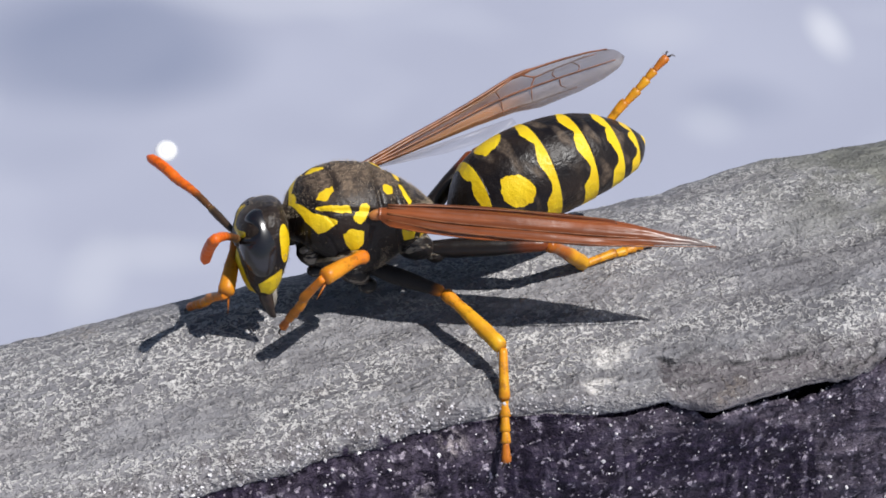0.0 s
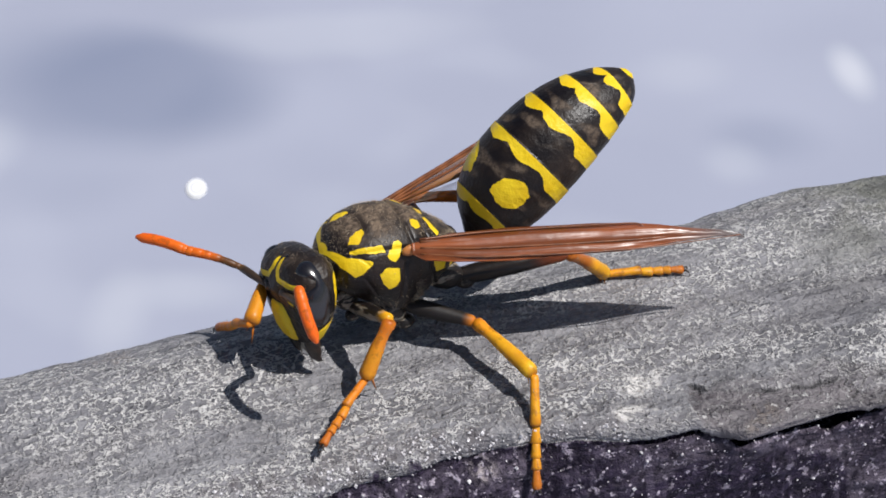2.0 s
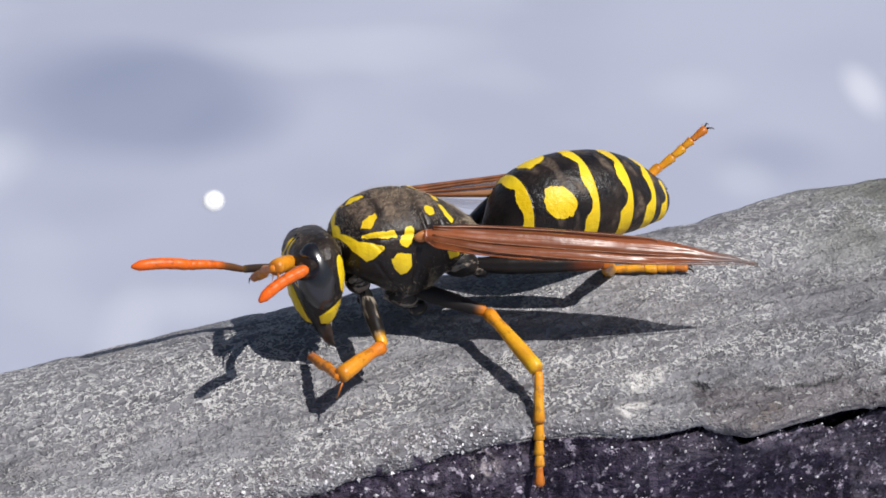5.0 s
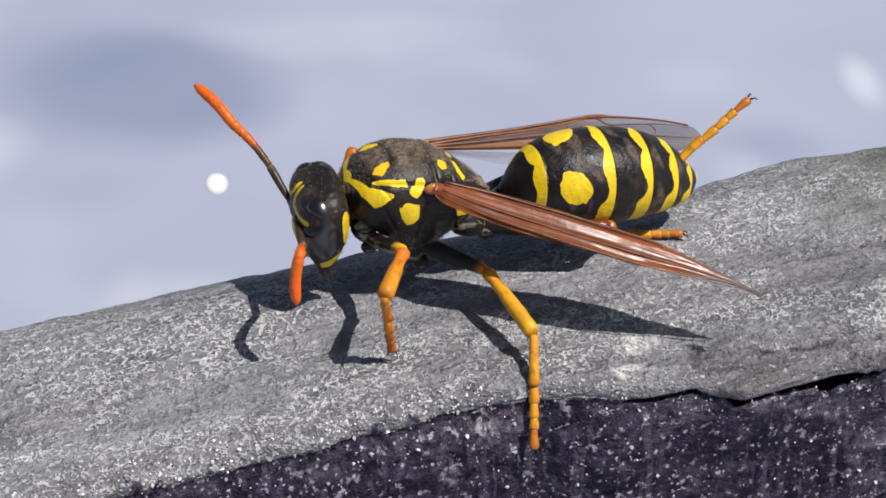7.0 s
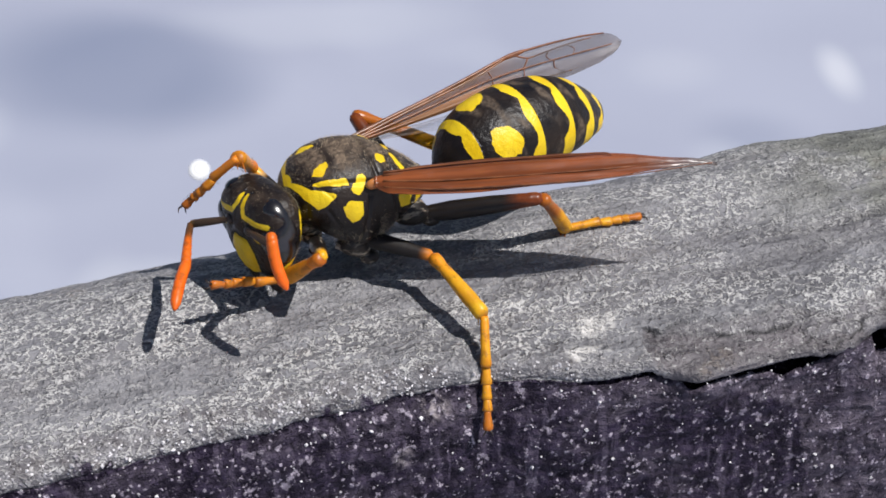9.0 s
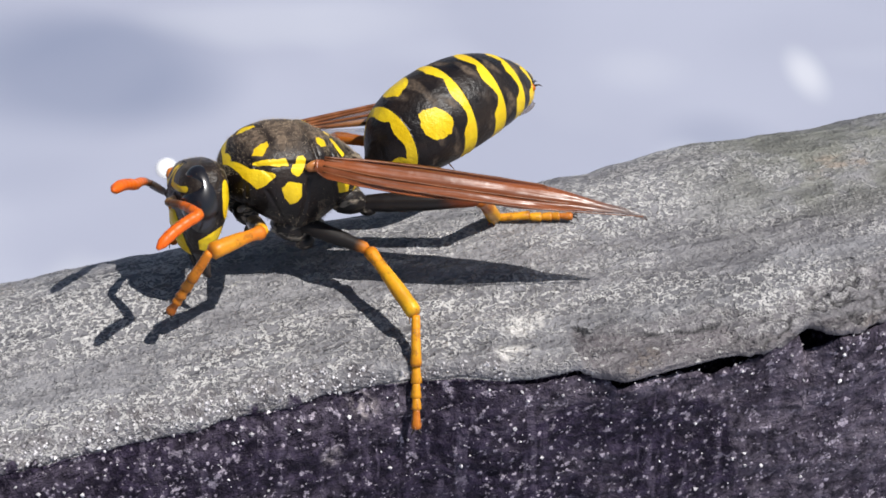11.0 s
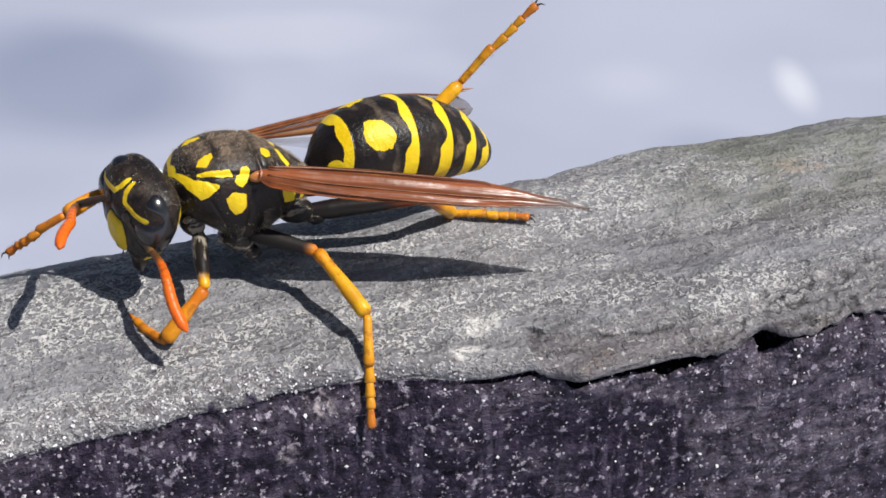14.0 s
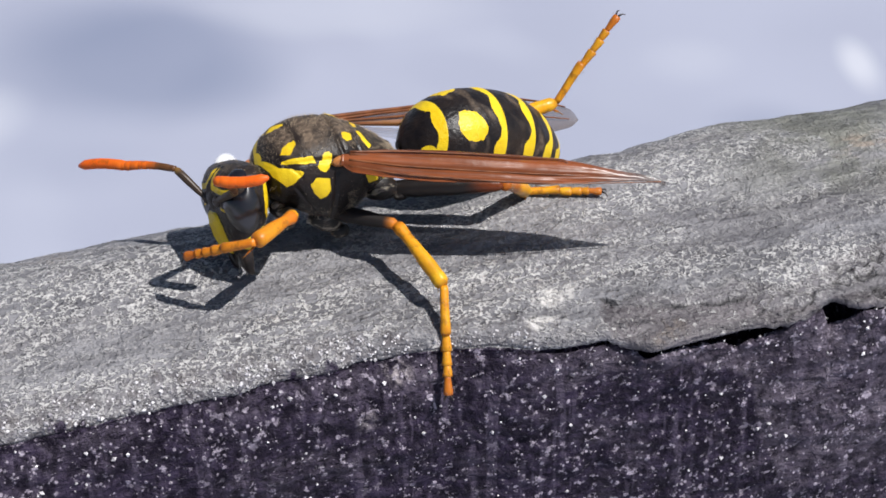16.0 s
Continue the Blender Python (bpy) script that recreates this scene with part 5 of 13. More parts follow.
    walk(PARTS["head"], [
        (0, pose(-0.00825, 0.00509, 0.00491, 23.3, 5.0, -162.9)), (0.25, pose(-0.00828, 0.00509, 0.00484, 24.5, 4.1, -165.2)),
        (0.5, pose(-0.00832, 0.00508, 0.00474, 25.6, 2.4, -167.7)), (0.75, pose(-0.00827, 0.00508, 0.00468, 24.2, 1.5, -167.5)),
        (1, pose(-0.00823, 0.00508, 0.00466, 22.9, 1.5, -167.4)), (1.25, pose(-0.00846, 0.00508, 0.00469, 24.3, 0.5, -164.8)),
        (1.5, pose(-0.00862, 0.00508, 0.00475, 25.2, -0.3, -162.3)), (1.75, pose(-0.00843, 0.00489, 0.00461, 20.1, 1.4, -152.5)),
        (2, pose(-0.00816, 0.00463, 0.00434, 13.3, 2.5, -139.0)), (2.25, pose(-0.00797, 0.00428, 0.00383, 11.8, 1.6, -131.0)),
        (2.5, pose(-0.00784, 0.00405, 0.00343, 10.0, 1.7, -126.5)), (2.75, pose(-0.00775, 0.00407, 0.00383, 1.5, 5.0, -130.1)),
        (3, pose(-0.00767, 0.00414, 0.00427, -5.5, 8.1, -134.5)), (3.25, pose(-0.00783, 0.00428, 0.00409, -4.3, 7.5, -132.1)),
        (3.5, pose(-0.00798, 0.00445, 0.00391, -1.0, 7.2, -130.7)), (3.75, pose(-0.00786, 0.00458, 0.00399, 18.4, 7.5, -142.1)),
        (4, pose(-0.00770, 0.00469, 0.00411, 38.5, 8.4, -152.0)), (4.25, pose(-0.00771, 0.00476, 0.00424, 36.3, 8.1, -152.6)),
        (4.5, pose(-0.00773, 0.00480, 0.00436, 32.0, 7.9, -152.8)), (4.75, pose(-0.00774, 0.00486, 0.00450, 25.9, 7.7, -152.9)),
        (5, pose(-0.00776, 0.00493, 0.00462, 18.6, 7.6, -152.9)), (5.25, pose(-0.00778, 0.00499, 0.00477, 10.8, 7.7, -152.9)),
        (5.5, pose(-0.00779, 0.00505, 0.00491, 2.9, 7.9, -153.0)), (5.75, pose(-0.00779, 0.00513, 0.00502, -4.6, 8.1, -153.3)),
        (6, pose(-0.00777, 0.00520, 0.00515, -10.7, 8.3, -153.7)), (6.25, pose(-0.00776, 0.00527, 0.00523, -15.2, 8.5, -154.2)),
        (6.5, pose(-0.00774, 0.00536, 0.00532, -17.4, 8.8, -154.8)), (6.75, pose(-0.00757, 0.00536, 0.00524, -9.6, 8.7, -157.6)),
        (7, pose(-0.00741, 0.00533, 0.00511, -1.8, 10.1, -160.2)), (7.25, pose(-0.00771, 0.00512, 0.00466, -4.7, 15.0, -150.2)),
        (7.5, pose(-0.00798, 0.00491, 0.00420, -5.5, 18.6, -139.2)), (7.75, pose(-0.00804, 0.00494, 0.00445, -5.4, 11.2, -142.7)),
        (8, pose(-0.00807, 0.00500, 0.00484, -4.6, 2.9, -146.1)), (8.25, pose(-0.00789, 0.00505, 0.00521, -7.2, 3.5, -142.4)),
        (8.5, pose(-0.00771, 0.00503, 0.00549, -10.3, 5.2, -137.9)), (8.75, pose(-0.00783, 0.00484, 0.00492, -3.0, 5.7, -135.3)),
        (9, pose(-0.00794, 0.00466, 0.00437, 5.0, 6.1, -133.4)), (9.25, pose(-0.00757, 0.00471, 0.00434, 24.5, 4.7, -145.0)),
        (9.5, pose(-0.00715, 0.00479, 0.00437, 45.6, 4.0, -156.9)), (9.75, pose(-0.00718, 0.00487, 0.00496, 44.2, 0.3, -157.7)),
        (10, pose(-0.00726, 0.00492, 0.00544, 40.8, -2.7, -157.7)), (10.25, pose(-0.00729, 0.00495, 0.00540, 37.0, -2.8, -158.2)),
        (10.5, pose(-0.00737, 0.00495, 0.00530, 33.1, -2.4, -157.5)), (10.75, pose(-0.00747, 0.00493, 0.00516, 29.2, -1.8, -155.8)),
        (11, pose(-0.00758, 0.00495, 0.00498, 25.0, -1.0, -153.5)), (11.25, pose(-0.00771, 0.00491, 0.00479, 20.8, -0.0, -150.7)),
        (11.5, pose(-0.00783, 0.00491, 0.00459, 16.8, 1.0, -147.9)), (11.75, pose(-0.00794, 0.00486, 0.00440, 12.7, 2.1, -145.5)),
        (12, pose(-0.00803, 0.00484, 0.00425, 8.7, 2.9, -143.4)), (12.25, pose(-0.00810, 0.00479, 0.00413, 4.5, 3.2, -142.1)),
        (12.5, pose(-0.00812, 0.00478, 0.00407, 0.0, 2.7, -142.2)), (12.75, pose(-0.00826, 0.00494, 0.00482, -6.5, -3.5, -142.3)),
        (13, pose(-0.00835, 0.00510, 0.00555, -11.2, -9.3, -142.5)), (13.25, pose(-0.00841, 0.00488, 0.00499, -8.8, -6.0, -140.3)),
        (13.5, pose(-0.00846, 0.00468, 0.00445, -6.3, -0.9, -137.7)), (13.75, pose(-0.00835, 0.00468, 0.00463, -9.9, 2.2, -137.2)),
        (14, pose(-0.00815, 0.00471, 0.00492, -14.0, 2.4, -136.9)), (14.25, pose(-0.00788, 0.00478, 0.00520, -10.1, -1.9, -135.1)),
        (14.5, pose(-0.00765, 0.00484, 0.00539, -5.7, -5.0, -133.2)), (14.75, pose(-0.00771, 0.00474, 0.00511, -5.7, -3.8, -133.4)),
        (15, pose(-0.00782, 0.00464, 0.00471, -5.8, -1.9, -135.2)), (15.25, pose(-0.00790, 0.00474, 0.00452, -2.5, 3.6, -137.0)),
        (15.5, pose(-0.00797, 0.00480, 0.00437, 4.1, 7.0, -135.5)), (15.75, pose(-0.00792, 0.00475, 0.00412, 14.9, 2.2, -139.2)),
        (16, pose(-0.00785, 0.00469, 0.00393, 22.9, -0.7, -143.4)),
    ])
    walk(PARTS["gaster"], [
        (0, pose(-0.00188, 0.00706, 0.00399, -19.8, 15.8, -157.5)), (0.25, pose(-0.00195, 0.00709, 0.00404, -24.2, 19.9, -158.4)),
        (0.5, pose(-0.00206, 0.00713, 0.00407, -28.9, 24.2, -159.2)), (0.75, pose(-0.00223, 0.00712, 0.00406, -25.2, 22.8, -157.1)),
        (1, pose(-0.00237, 0.00708, 0.00406, -21.5, 18.5, -155.0)), (1.25, pose(-0.00237, 0.00706, 0.00404, -22.2, 7.1, -156.6)),
        (1.5, pose(-0.00231, 0.00701, 0.00405, -22.8, -1.8, -158.6)), (1.75, pose(-0.00225, 0.00725, 0.00406, -19.0, 21.5, -159.1)),
        (2, pose(-0.00228, 0.00763, 0.00400, -16.8, 46.6, -155.7)), (2.25, pose(-0.00246, 0.00796, 0.00382, -13.9, 51.4, -139.8)),
        (2.5, pose(-0.00266, 0.00816, 0.00370, -10.2, 54.2, -125.5)), (2.75, pose(-0.00272, 0.00819, 0.00380, -4.1, 39.1, -128.0)),
        (3, pose(-0.00272, 0.00822, 0.00393, 1.2, 17.6, -133.7)), (3.25, pose(-0.00270, 0.00823, 0.00404, -3.0, 4.3, -138.4)),
        (3.5, pose(-0.00263, 0.00814, 0.00414, -6.8, -2.2, -141.9)), (3.75, pose(-0.00243, 0.00794, 0.00418, -7.9, -0.9, -145.3)),
        (4, pose(-0.00220, 0.00775, 0.00425, -8.8, 0.7, -148.1)), (4.25, pose(-0.00210, 0.00768, 0.00427, -9.6, 0.9, -149.6)),
        (4.5, pose(-0.00200, 0.00761, 0.00429, -10.5, 1.2, -150.7)), (4.75, pose(-0.00191, 0.00755, 0.00430, -11.2, 1.3, -151.9)),
        (5, pose(-0.00182, 0.00751, 0.00431, -12.2, 1.4, -152.9)), (5.25, pose(-0.00175, 0.00747, 0.00432, -13.1, 1.3, -153.8)),
        (5.5, pose(-0.00168, 0.00744, 0.00431, -14.2, 1.3, -154.6)), (5.75, pose(-0.00160, 0.00742, 0.00430, -15.5, 1.2, -155.5)),
        (6, pose(-0.00154, 0.00740, 0.00430, -16.8, 1.0, -156.4)), (6.25, pose(-0.00147, 0.00739, 0.00427, -18.5, 1.0, -157.4)),
        (6.5, pose(-0.00142, 0.00739, 0.00426, -20.2, 1.0, -158.5)), (6.75, pose(-0.00126, 0.00743, 0.00422, -24.2, 0.7, -161.1)),
        (7, pose(-0.00114, 0.00745, 0.00420, -27.2, 0.4, -163.0)), (7.25, pose(-0.00130, 0.00741, 0.00415, -20.3, 4.0, -161.4)),
        (7.5, pose(-0.00147, 0.00738, 0.00410, -12.9, 7.5, -158.7)), (7.75, pose(-0.00161, 0.00741, 0.00411, -13.8, 3.0, -154.2)),
        (8, pose(-0.00177, 0.00744, 0.00412, -17.3, -2.3, -150.5)), (8.25, pose(-0.00169, 0.00743, 0.00400, -28.2, -4.6, -152.0)),
        (8.5, pose(-0.00161, 0.00741, 0.00391, -36.8, -5.7, -153.3)), (8.75, pose(-0.00177, 0.00754, 0.00394, -27.3, 1.0, -149.5)),
        (9, pose(-0.00195, 0.00766, 0.00401, -17.0, 9.5, -143.6)), (9.25, pose(-0.00186, 0.00777, 0.00393, -17.5, 18.4, -140.3)),
        (9.5, pose(-0.00173, 0.00785, 0.00388, -18.8, 23.2, -139.0)), (9.75, pose(-0.00171, 0.00792, 0.00428, -16.4, 9.1, -141.3)),
        (10, pose(-0.00168, 0.00792, 0.00466, -13.7, -4.1, -143.9)), (10.25, pose(-0.00169, 0.00792, 0.00463, -13.6, -2.6, -143.8)),
        (10.5, pose(-0.00173, 0.00791, 0.00457, -13.7, 1.4, -143.1)), (10.75, pose(-0.00179, 0.00787, 0.00449, -13.7, 7.3, -142.2)),
        (11, pose(-0.00187, 0.00785, 0.00439, -13.7, 14.5, -140.9)), (11.25, pose(-0.00195, 0.00780, 0.00430, -13.6, 22.2, -139.5)),
        (11.5, pose(-0.00203, 0.00777, 0.00419, -13.2, 30.0, -137.9)), (11.75, pose(-0.00210, 0.00772, 0.00410, -12.5, 37.1, -136.0)),
        (12, pose(-0.00218, 0.00769, 0.00401, -11.8, 43.0, -134.4)), (12.25, pose(-0.00223, 0.00766, 0.00396, -11.0, 46.8, -132.9)),
        (12.5, pose(-0.00226, 0.00767, 0.00394, -10.6, 48.3, -132.4)), (12.75, pose(-0.00241, 0.00755, 0.00415, -8.9, 30.5, -136.5)),
        (13, pose(-0.00257, 0.00745, 0.00440, -6.4, 12.4, -140.2)), (13.25, pose(-0.00259, 0.00743, 0.00420, -10.5, 24.2, -130.5)),
        (13.5, pose(-0.00264, 0.00743, 0.00402, -12.8, 36.2, -119.9)), (13.75, pose(-0.00268, 0.00758, 0.00423, -10.6, 17.6, -134.9)),
        (14, pose(-0.00264, 0.00776, 0.00444, -3.8, -1.1, -149.5)), (14.25, pose(-0.00238, 0.00780, 0.00419, -7.5, 18.2, -147.4)),
        (14.5, pose(-0.00218, 0.00782, 0.00395, -11.6, 40.7, -146.8)), (14.75, pose(-0.00222, 0.00782, 0.00392, -8.2, 46.2, -148.7)),
        (15, pose(-0.00227, 0.00782, 0.00390, -3.9, 50.1, -150.3)), (15.25, pose(-0.00240, 0.00796, 0.00400, -2.3, 24.2, -148.9)),
        (15.5, pose(-0.00252, 0.00807, 0.00411, -2.8, -5.2, -147.2)), (15.75, pose(-0.00231, 0.00789, 0.00412, -5.4, -8.9, -145.8)),
        (16, pose(-0.00211, 0.00771, 0.00412, -7.8, -9.8, -145.3)),
    ])
    walk(PARTS["scape_left"], [
        (0, pose(-0.00953, 0.00426, 0.00501, 11.9, -38.7, -81.3)), (0.25, pose(-0.00958, 0.00432, 0.00499, 10.8, -40.1, -79.9)),
        (0.5, pose(-0.00966, 0.00438, 0.00493, 8.5, -42.6, -77.0)), (0.75, pose(-0.00959, 0.00436, 0.00488, -3.2, 1.0, -94.8)),
        (1, pose(-0.00956, 0.00435, 0.00485, 3.7, 37.9, -96.7)), (1.25, pose(-0.00975, 0.00430, 0.00491, 9.9, 44.5, -89.1)),
        (1.5, pose(-0.00987, 0.00424, 0.00500, 20.8, 49.1, -75.3)), (1.75, pose(-0.00952, 0.00384, 0.00478, 22.8, 18.7, -65.8)),
        (2, pose(-0.00896, 0.00333, 0.00444, 19.1, -17.4, -57.7)), (2.25, pose(-0.00858, 0.00288, 0.00393, 15.1, -16.2, -46.9)),
        (2.5, pose(-0.00833, 0.00261, 0.00352, 13.3, -11.0, -36.4)), (2.75, pose(-0.00832, 0.00266, 0.00377, 16.4, 12.3, -26.9)),
        (3, pose(-0.00834, 0.00279, 0.00407, 21.1, 30.1, -18.7)), (3.25, pose(-0.00844, 0.00289, 0.00392, 16.3, 10.2, -26.9)),
        (3.5, pose(-0.00856, 0.00305, 0.00376, 13.8, -15.3, -34.1)), (3.75, pose(-0.00874, 0.00334, 0.00400, 24.4, -40.8, -57.0)),
        (4, pose(-0.00884, 0.00370, 0.00422, 8.4, -40.3, -83.5)), (4.25, pose(-0.00886, 0.00376, 0.00435, 49.4, -53.1, -89.5)),
        (4.5, pose(-0.00886, 0.00379, 0.00446, 50.8, -49.4, -90.5)), (4.75, pose(-0.00886, 0.00383, 0.00456, 52.5, -41.8, -91.2)),
        (5, pose(-0.00886, 0.00387, 0.00464, 54.8, -29.4, -91.3)), (5.25, pose(-0.00887, 0.00392, 0.00472, 57.4, -11.7, -90.1)),
        (5.5, pose(-0.00886, 0.00398, 0.00477, 60.8, 6.5, -87.9)), (5.75, pose(-0.00886, 0.00406, 0.00483, 64.2, 19.6, -84.3)),
        (6, pose(-0.00884, 0.00414, 0.00490, 67.2, 27.2, -81.6)), (6.25, pose(-0.00883, 0.00423, 0.00494, 69.8, 30.2, -78.6)),
        (6.5, pose(-0.00883, 0.00433, 0.00500, 71.3, 29.4, -76.9)), (6.75, pose(-0.00870, 0.00438, 0.00499, 71.0, 19.9, -77.3)),
        (7, pose(-0.00859, 0.00439, 0.00490, 71.7, 6.5, -76.6)), (7.25, pose(-0.00869, 0.00401, 0.00429, 74.0, 3.9, -66.3)),
        (7.5, pose(-0.00871, 0.00365, 0.00374, 75.1, 4.2, -58.4)), (7.75, pose(-0.00888, 0.00370, 0.00417, 79.5, 24.0, -53.8)),
        (8, pose(-0.00900, 0.00380, 0.00477, 85.1, 42.4, -48.0)), (8.25, pose(-0.00875, 0.00379, 0.00511, 77.6, 33.2, -58.5)),
        (8.5, pose(-0.00846, 0.00371, 0.00532, 73.2, 17.6, -67.2)), (8.75, pose(-0.00851, 0.00349, 0.00479, 73.8, 6.1, -59.2)),
        (9, pose(-0.00860, 0.00329, 0.00430, 71.7, -5.5, -49.3)), (9.25, pose(-0.00853, 0.00353, 0.00447, 75.3, -30.5, -64.2)),
        (9.375, pose(-0.00847, 0.00372, 0.00458, 29.6, -35.4, -69.9)), (9.5, pose(-0.00839, 0.00394, 0.00465, -19.4, -42.2, -69.5)),
        (9.75, pose(-0.00840, 0.00404, 0.00532, -20.1, -38.3, -69.3)), (10, pose(-0.00846, 0.00408, 0.00585, -24.1, -36.2, -65.2)),
        (10.25, pose(-0.00849, 0.00409, 0.00579, -49.9, -36.1, -31.5)), (10.375, pose(-0.00852, 0.00408, 0.00573, 10.0, -55.0, -49.0)),
        (10.5, pose(-0.00856, 0.00407, 0.00566, 86.7, -50.3, -85.5)), (10.75, pose(-0.00862, 0.00400, 0.00548, 89.2, -42.0, -87.3)),
        (11, pose(-0.00870, 0.00394, 0.00525, 91.9, -27.5, -88.8)), (11.25, pose(-0.00877, 0.00383, 0.00501, 94.6, -7.1, -88.9)),
        (11.5, pose(-0.00882, 0.00377, 0.00475, 97.3, 14.3, -88.1)), (11.75, pose(-0.00888, 0.00367, 0.00450, 100.0, 30.2, -86.5)),
        (12, pose(-0.00892, 0.00359, 0.00429, 102.4, 40.1, -84.8)), (12.25, pose(-0.00896, 0.00353, 0.00414, 103.7, 45.1, -83.7)),
        (12.5, pose(-0.00897, 0.00352, 0.00405, 104.5, 47.3, -83.1)), (12.75, pose(-0.00910, 0.00368, 0.00490, 117.5, 49.1, -67.3)),
        (13, pose(-0.00920, 0.00385, 0.00575, 128.6, 47.9, -53.9)), (13.25, pose(-0.00921, 0.00360, 0.00512, 122.4, 34.8, -60.5)),
        (13.5, pose(-0.00921, 0.00334, 0.00447, 117.3, 19.6, -65.1)), (13.75, pose(-0.00908, 0.00335, 0.00454, 127.4, 33.5, -50.7)),
        (14, pose(-0.00889, 0.00338, 0.00479, 140.8, 45.4, -32.0)), (14.25, pose(-0.00857, 0.00342, 0.00521, 138.9, 45.8, -34.7)),
        (14.5, pose(-0.00829, 0.00346, 0.00552, 137.3, 45.2, -36.9)), (14.75, pose(-0.00836, 0.00336, 0.00521, 137.9, 34.6, -34.0)),
        (15, pose(-0.00850, 0.00329, 0.00476, 135.8, 16.7, -32.4)), (15.25, pose(-0.00863, 0.00340, 0.00446, 132.1, -8.2, -47.3)),
        (15.5, pose(-0.00867, 0.00345, 0.00429, 133.4, -27.3, -60.2)), (15.75, pose(-0.00872, 0.00346, 0.00424, 128.3, -35.0, -51.4)),
        (16, pose(-0.00875, 0.00350, 0.00418, 123.1, -39.5, -42.8)),
    ])
